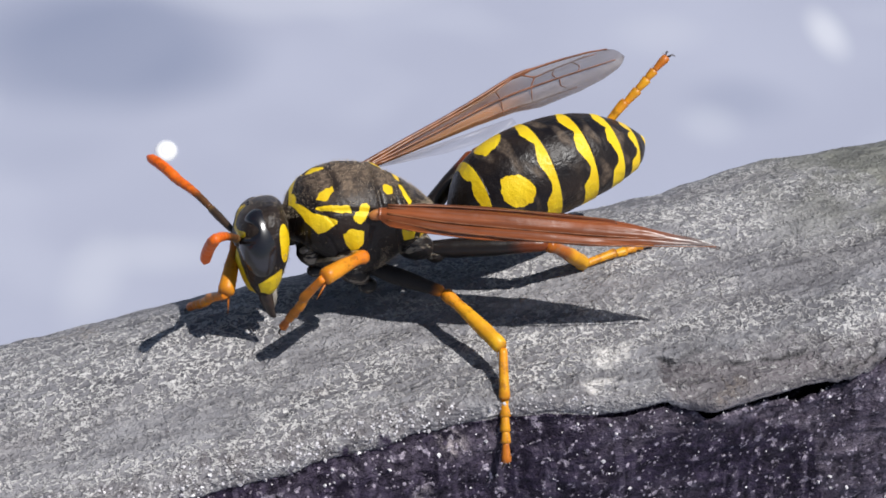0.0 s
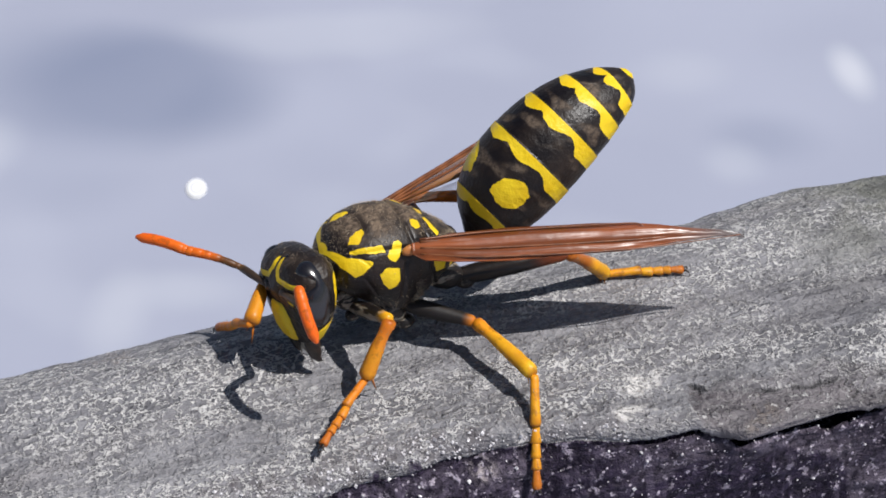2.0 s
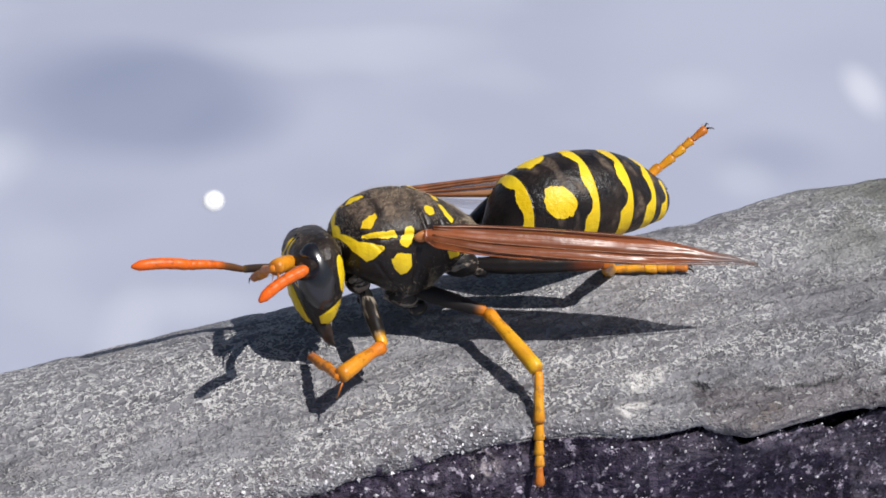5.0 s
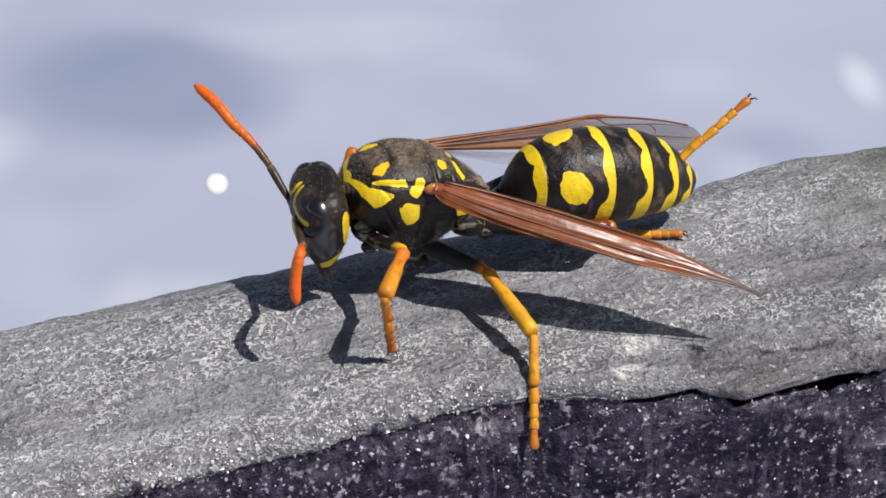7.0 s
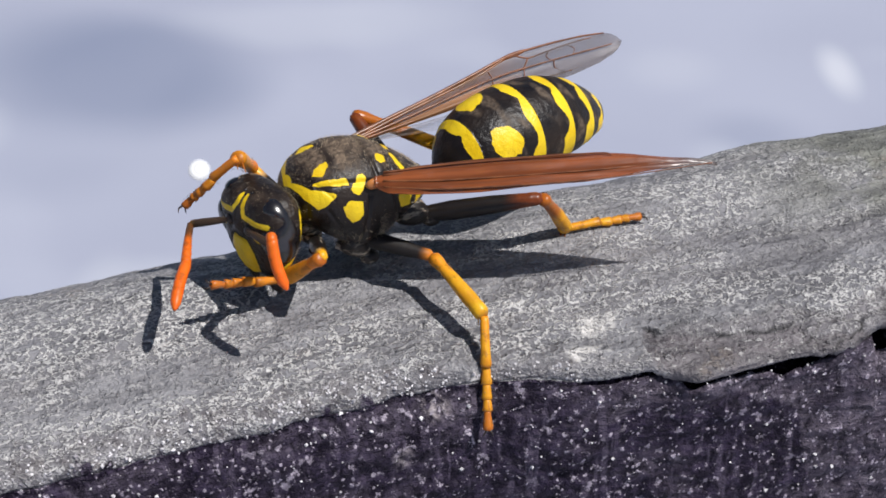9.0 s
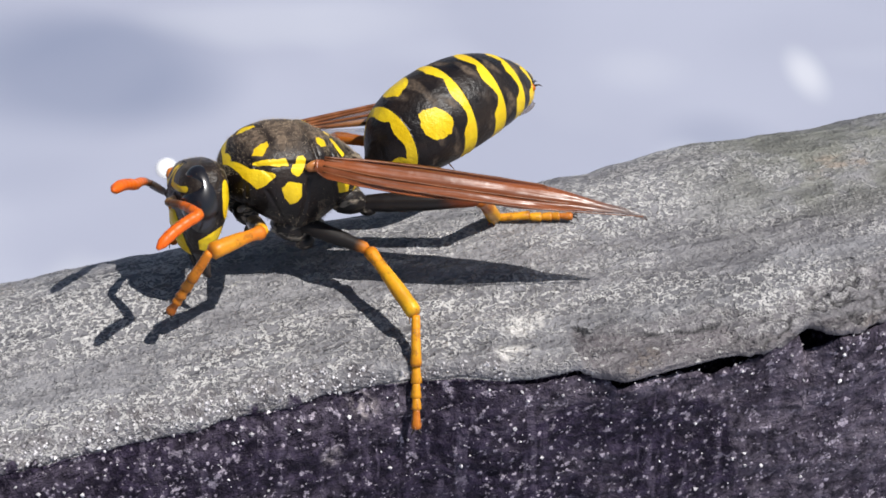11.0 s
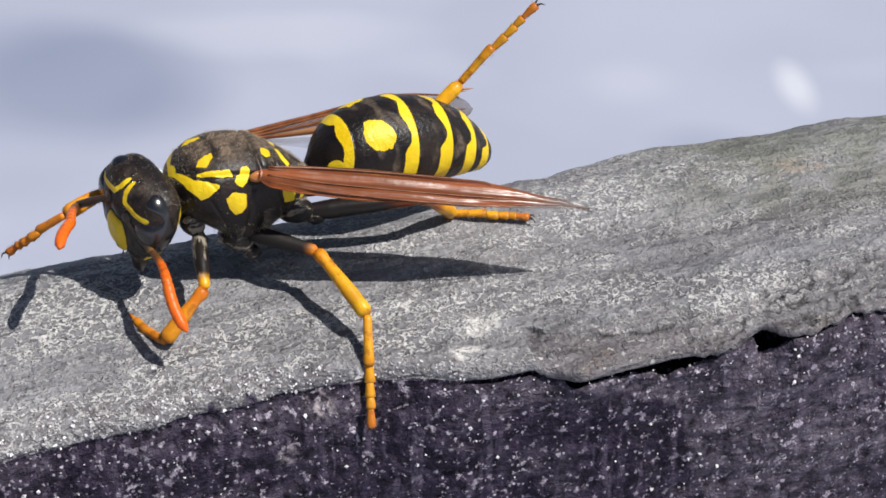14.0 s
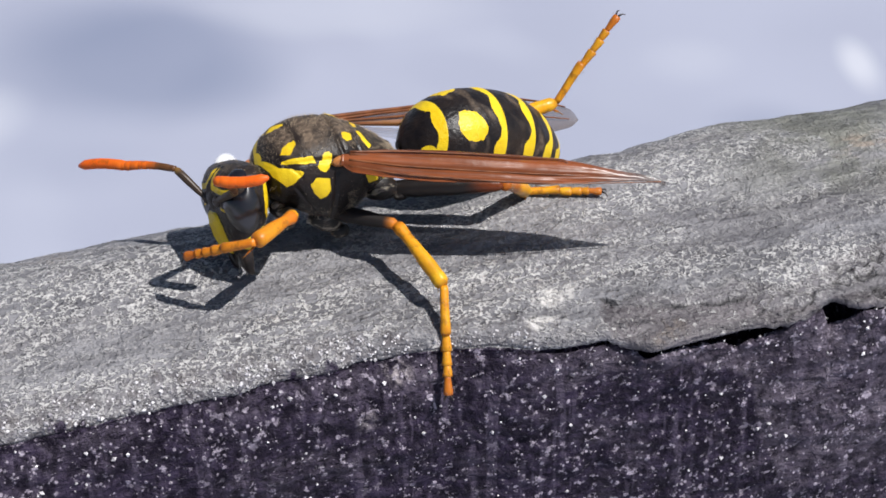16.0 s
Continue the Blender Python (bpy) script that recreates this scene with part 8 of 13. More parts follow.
        (12.5, pose(-0.00544, 0.00777, 0.00510, 54.4, 5.5, 41.7)), (12.75, pose(-0.00529, 0.00781, 0.00548, 54.8, 8.1, 34.6)),
        (13, pose(-0.00514, 0.00784, 0.00583, 54.1, 10.8, 27.4)), (13.25, pose(-0.00537, 0.00775, 0.00554, 53.8, 10.1, 32.3)),
        (13.5, pose(-0.00561, 0.00766, 0.00525, 53.4, 9.4, 38.4)), (13.75, pose(-0.00551, 0.00770, 0.00536, 55.0, 12.4, 40.1)),
        (14, pose(-0.00535, 0.00776, 0.00550, 56.6, 14.8, 41.4)), (14.25, pose(-0.00517, 0.00791, 0.00556, 53.9, 7.8, 41.3)),
        (14.5, pose(-0.00505, 0.00800, 0.00559, 51.9, -2.0, 41.4)), (14.75, pose(-0.00514, 0.00796, 0.00546, 50.2, -7.5, 44.8)),
        (15, pose(-0.00525, 0.00792, 0.00526, 48.7, -10.7, 47.5)), (15.25, pose(-0.00528, 0.00792, 0.00517, 52.0, 3.1, 44.9)),
        (15.5, pose(-0.00531, 0.00790, 0.00514, 57.0, 17.5, 40.1)), (15.75, pose(-0.00530, 0.00784, 0.00514, 57.3, 16.8, 34.4)),
        (16, pose(-0.00526, 0.00778, 0.00514, 57.6, 16.1, 30.8)),
    ])
    walk(PARTS["femur_L1"], [
        (0, pose(-0.00684, 0.00494, 0.00353, 0.6, -26.1, -32.8)), (0.25, pose(-0.00686, 0.00494, 0.00348, 1.1, -28.5, -34.0)),
        (0.5, pose(-0.00688, 0.00495, 0.00337, 2.4, -32.9, -36.4)), (0.75, pose(-0.00693, 0.00487, 0.00328, 5.7, -37.9, -42.0)),
        (1, pose(-0.00696, 0.00480, 0.00323, 12.7, -41.6, -52.8)), (1.25, pose(-0.00704, 0.00482, 0.00322, 27.6, -19.0, -81.3)),
        (1.5, pose(-0.00707, 0.00483, 0.00325, 29.5, 5.8, -97.2)), (1.75, pose(-0.00691, 0.00475, 0.00312, 29.3, -6.3, -75.0)),
        (2, pose(-0.00666, 0.00467, 0.00291, 24.4, -17.6, -51.5)), (2.25, pose(-0.00646, 0.00461, 0.00258, 24.7, -17.4, -52.4)),
        (2.5, pose(-0.00632, 0.00460, 0.00235, 25.0, -16.6, -53.8)), (2.75, pose(-0.00624, 0.00459, 0.00264, 25.4, -9.7, -55.1)),
        (3, pose(-0.00614, 0.00457, 0.00293, 25.5, -3.5, -56.2)), (3.25, pose(-0.00613, 0.00464, 0.00279, 25.2, -22.5, -54.9)),
        (3.5, pose(-0.00615, 0.00472, 0.00265, 25.8, -42.1, -55.9)), (3.75, pose(-0.00623, 0.00474, 0.00277, 35.1, -24.9, -72.7)),
        (4, pose(-0.00627, 0.00477, 0.00295, 37.5, -2.9, -82.4)), (4.25, pose(-0.00631, 0.00479, 0.00306, 37.5, 3.5, -81.6)),
        (4.5, pose(-0.00632, 0.00479, 0.00313, 37.9, 9.4, -79.4)), (4.75, pose(-0.00634, 0.00481, 0.00322, 38.8, 14.9, -75.9)),
        (5, pose(-0.00635, 0.00482, 0.00329, 40.1, 19.8, -71.2)), (5.25, pose(-0.00637, 0.00483, 0.00336, 42.3, 24.1, -65.6)),
        (5.5, pose(-0.00637, 0.00484, 0.00342, 44.9, 27.4, -59.9)), (5.75, pose(-0.00637, 0.00486, 0.00347, 47.6, 29.9, -54.3)),
        (6, pose(-0.00635, 0.00488, 0.00352, 50.0, 31.5, -49.7)), (6.25, pose(-0.00632, 0.00491, 0.00355, 51.7, 32.2, -46.5)),
        (6.5, pose(-0.00631, 0.00495, 0.00360, 52.5, 32.4, -45.4)), (6.75, pose(-0.00617, 0.00503, 0.00366, 50.7, 7.3, -50.4)),
        (7, pose(-0.00605, 0.00508, 0.00368, 51.2, -17.8, -55.2)), (7.25, pose(-0.00620, 0.00496, 0.00329, 51.1, 8.4, -53.0)),
        (7.5, pose(-0.00635, 0.00484, 0.00290, 52.1, 34.7, -50.6)), (7.75, pose(-0.00636, 0.00484, 0.00306, 44.6, 25.7, -65.3)),
        (8, pose(-0.00638, 0.00486, 0.00334, 40.9, 8.5, -77.5)), (8.25, pose(-0.00629, 0.00486, 0.00359, 41.0, -16.0, -77.8)),
        (8.5, pose(-0.00619, 0.00485, 0.00377, 40.9, -32.9, -77.5)), (8.75, pose(-0.00627, 0.00479, 0.00336, 41.4, -28.2, -78.4)),
        (9, pose(-0.00636, 0.00474, 0.00296, 41.7, -19.5, -79.2)), (9.25, pose(-0.00616, 0.00482, 0.00308, 41.5, -4.9, -77.9)),
        (9.5, pose(-0.00596, 0.00491, 0.00330, 41.5, 5.6, -76.5)), (9.75, pose(-0.00596, 0.00494, 0.00381, 41.4, 3.2, -78.3)),
        (10, pose(-0.00599, 0.00494, 0.00420, 41.3, -0.9, -79.8)), (10.25, pose(-0.00600, 0.00495, 0.00415, 41.3, -5.3, -79.5)),
        (10.5, pose(-0.00603, 0.00495, 0.00403, 41.1, -10.7, -78.1)), (10.75, pose(-0.00608, 0.00492, 0.00386, 40.6, -17.2, -76.0)),
        (11, pose(-0.00612, 0.00490, 0.00366, 39.7, -24.3, -73.1)), (11.25, pose(-0.00617, 0.00486, 0.00344, 38.0, -31.5, -69.4)),
        (11.5, pose(-0.00622, 0.00484, 0.00321, 35.7, -38.2, -65.2)), (11.75, pose(-0.00627, 0.00480, 0.00301, 32.8, -43.9, -60.7)),
        (12, pose(-0.00631, 0.00478, 0.00284, 29.8, -48.2, -56.7)), (12.25, pose(-0.00633, 0.00476, 0.00273, 27.6, -50.8, -53.6)),
        (12.5, pose(-0.00636, 0.00475, 0.00268, 26.6, -51.7, -52.3)), (12.75, pose(-0.00647, 0.00476, 0.00323, 39.3, -16.1, -73.8)),
        (13, pose(-0.00658, 0.00476, 0.00379, 38.7, 21.0, -87.9)), (13.25, pose(-0.00662, 0.00465, 0.00341, 39.4, -11.7, -79.6)),
        (13.5, pose(-0.00668, 0.00454, 0.00303, 34.3, -44.0, -69.0)), (13.75, pose(-0.00663, 0.00459, 0.00316, 37.1, -13.0, -74.7)),
        (14, pose(-0.00653, 0.00465, 0.00336, 36.8, 20.2, -79.1)), (14.25, pose(-0.00637, 0.00470, 0.00357, 38.1, 23.0, -75.9)),
        (14.5, pose(-0.00623, 0.00473, 0.00371, 39.4, 24.2, -72.6)), (14.75, pose(-0.00624, 0.00469, 0.00349, 39.2, -1.7, -73.5)),
        (15, pose(-0.00624, 0.00468, 0.00320, 39.7, -27.6, -75.8)), (15.25, pose(-0.00624, 0.00472, 0.00303, 42.7, -26.8, -82.4)),
        (15.5, pose(-0.00624, 0.00474, 0.00291, 45.1, -25.9, -87.6)), (15.75, pose(-0.00628, 0.00477, 0.00280, 42.5, -29.3, -82.1)),
        (16, pose(-0.00632, 0.00480, 0.00274, 39.5, -32.5, -76.2)),
    ])
    walk(PARTS["tibia_L1"], [
        (0, pose(-0.00488, 0.00367, 0.00468, -1.0, -11.2, -126.4)), (0.25, pose(-0.00496, 0.00366, 0.00472, -2.0, 15.7, -152.1)),
        (0.5, pose(-0.00513, 0.00365, 0.00478, -18.0, 39.4, 174.5)), (0.75, pose(-0.00540, 0.00350, 0.00487, -17.9, 40.3, 174.9)),
        (1, pose(-0.00579, 0.00325, 0.00496, -17.4, 40.7, 175.9)), (1.25, pose(-0.00667, 0.00239, 0.00407, -4.9, 25.8, -161.9)),
        (1.5, pose(-0.00740, 0.00226, 0.00298, 0.0, 8.6, -145.5)), (1.75, pose(-0.00623, 0.00226, 0.00341, 1.6, 31.9, -141.2)),
        (2, pose(-0.00511, 0.00273, 0.00369, 3.5, 57.9, -138.6)), (2.25, pose(-0.00495, 0.00264, 0.00336, -15.8, 63.9, -160.7)),
        (2.5, pose(-0.00485, 0.00259, 0.00308, -33.2, 65.2, 180.0)), (2.75, pose(-0.00477, 0.00248, 0.00307, -29.7, 69.7, -176.1)),
        (3, pose(-0.00469, 0.00242, 0.00309, -17.0, 73.1, -162.5)), (3.25, pose(-0.00475, 0.00267, 0.00378, 8.6, 36.4, -133.1)),
        (3.5, pose(-0.00507, 0.00312, 0.00439, 10.3, -1.9, -128.3)), (3.75, pose(-0.00551, 0.00248, 0.00386, 9.9, 8.2, -134.0)),
        (4, pose(-0.00593, 0.00220, 0.00308, 8.8, 18.4, -138.4)), (4.25, pose(-0.00592, 0.00222, 0.00290, 9.0, 17.1, -137.7)),
        (4.5, pose(-0.00585, 0.00227, 0.00271, 9.7, 13.2, -135.6)), (4.75, pose(-0.00573, 0.00237, 0.00255, 10.3, 6.7, -132.4)),
        (5, pose(-0.00556, 0.00251, 0.00241, 10.5, -2.5, -127.9)), (5.25, pose(-0.00539, 0.00267, 0.00229, 9.8, -13.4, -122.4)),
        (5.5, pose(-0.00521, 0.00285, 0.00221, 7.9, -24.4, -116.2)), (5.75, pose(-0.00505, 0.00304, 0.00217, 4.9, -33.3, -110.1)),
        (6, pose(-0.00492, 0.00319, 0.00217, 1.8, -39.5, -104.8)), (6.25, pose(-0.00481, 0.00331, 0.00217, -0.5, -42.8, -101.0)),
        (6.5, pose(-0.00476, 0.00338, 0.00221, -1.4, -43.4, -99.6)), (6.75, pose(-0.00451, 0.00304, 0.00332, 0.3, -16.9, -102.9)),
        (7, pose(-0.00463, 0.00305, 0.00447, 0.5, 9.5, -105.5)), (7.25, pose(-0.00465, 0.00291, 0.00290, -0.7, -19.4, -92.6)),
        (7.5, pose(-0.00499, 0.00318, 0.00142, -11.8, -49.0, -73.7)), (7.75, pose(-0.00537, 0.00272, 0.00194, 1.7, 6.1, -105.3)),
        (8, pose(-0.00581, 0.00234, 0.00295, -31.9, 57.7, -159.8)), (8.25, pose(-0.00576, 0.00242, 0.00432, -48.4, 47.6, 179.7)),
        (8.5, pose(-0.00572, 0.00271, 0.00519, -57.0, 39.3, 167.3)), (8.75, pose(-0.00582, 0.00255, 0.00459, -66.4, 41.4, 152.8)),
        (9, pose(-0.00591, 0.00234, 0.00383, -73.2, 43.6, 142.8)), (9.25, pose(-0.00562, 0.00229, 0.00330, -52.5, 47.3, 171.3)),
        (9.5, pose(-0.00535, 0.00239, 0.00304, -27.3, 40.0, -152.9)), (9.75, pose(-0.00544, 0.00240, 0.00366, -22.4, 27.2, -144.0)),
        (10, pose(-0.00552, 0.00239, 0.00424, -21.3, 14.2, -140.4)), (10.25, pose(-0.00552, 0.00240, 0.00440, -21.0, 8.4, -139.1)),
        (10.5, pose(-0.00551, 0.00244, 0.00452, -20.7, 2.9, -137.6)), (10.75, pose(-0.00546, 0.00250, 0.00463, -20.6, -2.1, -136.3)),
        (11, pose(-0.00543, 0.00263, 0.00472, -20.6, -6.6, -134.9)), (11.25, pose(-0.00539, 0.00278, 0.00480, -20.7, -10.5, -133.5)),
        (11.5, pose(-0.00537, 0.00298, 0.00482, -20.9, -13.8, -132.0)), (11.75, pose(-0.00535, 0.00316, 0.00481, -21.3, -16.6, -130.4)),
        (12, pose(-0.00535, 0.00333, 0.00478, -21.7, -18.6, -128.8)), (12.25, pose(-0.00536, 0.00343, 0.00474, -22.3, -20.1, -126.9)),
        (12.5, pose(-0.00537, 0.00348, 0.00473, -22.9, -20.7, -124.9)), (12.75, pose(-0.00577, 0.00236, 0.00395, -23.7, 0.1, -121.2)),
        (13, pose(-0.00648, 0.00234, 0.00285, -23.1, 25.6, -118.4)), (13.25, pose(-0.00617, 0.00214, 0.00393, -39.9, 38.8, -149.3)),
        (13.5, pose(-0.00601, 0.00280, 0.00484, -63.4, 39.1, 174.1)), (13.75, pose(-0.00596, 0.00214, 0.00374, -52.1, 42.4, -168.5)),
        (14, pose(-0.00607, 0.00225, 0.00246, -35.1, 41.7, -143.2)), (14.25, pose(-0.00578, 0.00239, 0.00255, -26.5, 38.1, -130.0)),
        (14.5, pose(-0.00552, 0.00246, 0.00264, -22.6, 34.8, -123.8)), (14.75, pose(-0.00551, 0.00220, 0.00357, -43.7, 46.6, -155.4)),
        (15, pose(-0.00568, 0.00245, 0.00441, -78.9, 46.6, 157.5)), (15.25, pose(-0.00593, 0.00242, 0.00421, -91.2, 51.0, 141.1)),
        (15.5, pose(-0.00614, 0.00241, 0.00405, -101.5, 54.6, 128.2)), (15.75, pose(-0.00597, 0.00253, 0.00408, -40.9, 36.8, -153.9)),
        (16, pose(-0.00579, 0.00267, 0.00414, -30.9, -6.5, -118.9)),
    ])
    walk(PARTS["tarsus_L1"], [
        (0, pose(-0.00628, 0.00178, 0.00515, -1.4, 56.1, 161.6)), (0.25, pose(-0.00700, 0.00258, 0.00406, 36.1, 28.6, -146.3)),
        (0.5, pose(-0.00698, 0.00383, 0.00326, 41.4, -10.2, -116.1)), (0.75, pose(-0.00722, 0.00366, 0.00333, 39.5, -9.4, -105.4)),
        (1, pose(-0.00760, 0.00338, 0.00339, 38.2, -7.9, -97.2)), (1.25, pose(-0.00873, 0.00172, 0.00302, 33.4, 18.3, -145.8)),
        (1.5, pose(-0.00936, 0.00092, 0.00262, 7.9, 29.4, 155.9)), (1.75, pose(-0.00782, 0.00098, 0.00215, 29.1, 27.6, -161.3)),
        (2, pose(-0.00607, 0.00188, 0.00165, 44.8, 13.2, -118.4)), (2.25, pose(-0.00594, 0.00229, 0.00120, 47.5, 12.1, -107.0)),
        (2.5, pose(-0.00586, 0.00259, 0.00091, 48.9, 10.9, -100.9)), (2.75, pose(-0.00559, 0.00242, 0.00082, 48.3, 7.1, -102.8)),
        (3, pose(-0.00536, 0.00220, 0.00079, 47.7, 4.2, -107.6)), (3.25, pose(-0.00607, 0.00127, 0.00235, 37.4, 22.6, -150.2)),
        (3.5, pose(-0.00655, 0.00123, 0.00446, 13.1, 29.1, 157.1)), (3.75, pose(-0.00717, 0.00078, 0.00352, 10.6, 27.1, 152.0)),
        (4, pose(-0.00763, 0.00069, 0.00232, 9.1, 24.8, 148.5)), (4.25, pose(-0.00762, 0.00068, 0.00219, 7.1, 23.4, 143.7)),
        (4.5, pose(-0.00753, 0.00064, 0.00216, 4.3, 22.7, 136.5)), (4.75, pose(-0.00733, 0.00061, 0.00227, 0.6, 21.8, 126.9)),
        (5, pose(-0.00703, 0.00061, 0.00251, -3.9, 20.6, 115.0)), (5.25, pose(-0.00664, 0.00070, 0.00286, -8.3, 18.6, 101.9)),
        (5.5, pose(-0.00618, 0.00089, 0.00321, -12.1, 16.1, 89.6)), (5.75, pose(-0.00574, 0.00116, 0.00349, -14.9, 13.5, 79.4)),
        (6, pose(-0.00539, 0.00140, 0.00369, -16.5, 11.5, 72.2)), (6.25, pose(-0.00515, 0.00158, 0.00379, -17.3, 10.1, 68.0)),
        (6.5, pose(-0.00505, 0.00166, 0.00386, -17.8, 9.7, 66.4)), (6.75, pose(-0.00503, 0.00080, 0.00402, -16.3, 41.6, 69.6)),
        (7, pose(-0.00525, 0.00076, 0.00408, -6.7, 73.4, 80.5)), (7.25, pose(-0.00476, 0.00064, 0.00370, -5.4, 49.5, 81.9)),
        (7.5, pose(-0.00454, 0.00167, 0.00323, -5.2, 17.0, 82.2)), (7.75, pose(-0.00600, 0.00041, 0.00169, -16.2, -45.5, 119.4)),
        (8, pose(-0.00702, 0.00190, 0.00092, -107.7, -48.1, -131.4)), (8.25, pose(-0.00738, 0.00244, 0.00254, -113.9, -37.7, -122.5)),
        (8.5, pose(-0.00753, 0.00312, 0.00367, -115.5, -27.7, -119.7)), (8.75, pose(-0.00742, 0.00337, 0.00301, -110.4, -21.5, -131.7)),
        (9, pose(-0.00729, 0.00339, 0.00218, -105.3, -14.5, -148.2)), (9.25, pose(-0.00723, 0.00254, 0.00154, -99.9, -4.1, -179.9)),
        (9.5, pose(-0.00699, 0.00155, 0.00151, -101.5, 11.4, 155.5)), (9.75, pose(-0.00717, 0.00114, 0.00256, -98.9, 49.4, 160.4)),
        (10, pose(-0.00733, 0.00090, 0.00366, -74.0, 79.6, -172.9)), (10.25, pose(-0.00731, 0.00085, 0.00405, -74.9, 78.3, -174.0)),
        (10.5, pose(-0.00727, 0.00083, 0.00439, -77.2, 74.3, -176.3)), (10.75, pose(-0.00720, 0.00084, 0.00471, -79.5, 67.8, -178.7)),
        (11, pose(-0.00712, 0.00094, 0.00500, -81.3, 59.0, 179.3)), (11.25, pose(-0.00702, 0.00107, 0.00523, -82.7, 48.9, 177.5)),
        (11.5, pose(-0.00693, 0.00125, 0.00539, -83.8, 38.6, 176.0)), (11.75, pose(-0.00685, 0.00142, 0.00549, -84.6, 29.7, 174.4)),
        (12, pose(-0.00678, 0.00156, 0.00554, -85.3, 23.0, 172.8)), (12.25, pose(-0.00672, 0.00163, 0.00556, -86.0, 18.7, 170.9)),
        (12.5, pose(-0.00666, 0.00164, 0.00558, -86.8, 17.2, 168.4)), (12.75, pose(-0.00701, 0.00031, 0.00395, -91.2, 19.0, 154.3)),
        (13, pose(-0.00751, 0.00043, 0.00182, -96.1, 20.6, 140.1)), (13.25, pose(-0.00778, 0.00119, 0.00243, -85.5, 3.4, -172.1)),
        (13.5, pose(-0.00786, 0.00299, 0.00333, -90.9, -16.0, -126.5)), (13.75, pose(-0.00770, 0.00179, 0.00213, -79.0, -9.5, -177.6)),
        (14, pose(-0.00750, 0.00117, 0.00087, -77.3, 5.6, 133.0)), (14.25, pose(-0.00699, 0.00094, 0.00107, -77.4, 8.2, 131.9)),
        (14.5, pose(-0.00661, 0.00082, 0.00126, -77.6, 10.7, 131.1)), (14.75, pose(-0.00700, 0.00151, 0.00182, -72.3, 21.2, 149.8)),
        (15, pose(-0.00720, 0.00308, 0.00266, -57.8, 27.8, -176.3)), (15.25, pose(-0.00711, 0.00337, 0.00235, -45.5, 4.8, -135.4)),
        (15.5, pose(-0.00700, 0.00350, 0.00209, -48.9, -18.9, -108.1)), (15.75, pose(-0.00769, 0.00169, 0.00264, -42.7, 3.0, -151.1)),
        (16, pose(-0.00695, 0.00058, 0.00441, -53.5, 23.2, 164.4)),
    ])
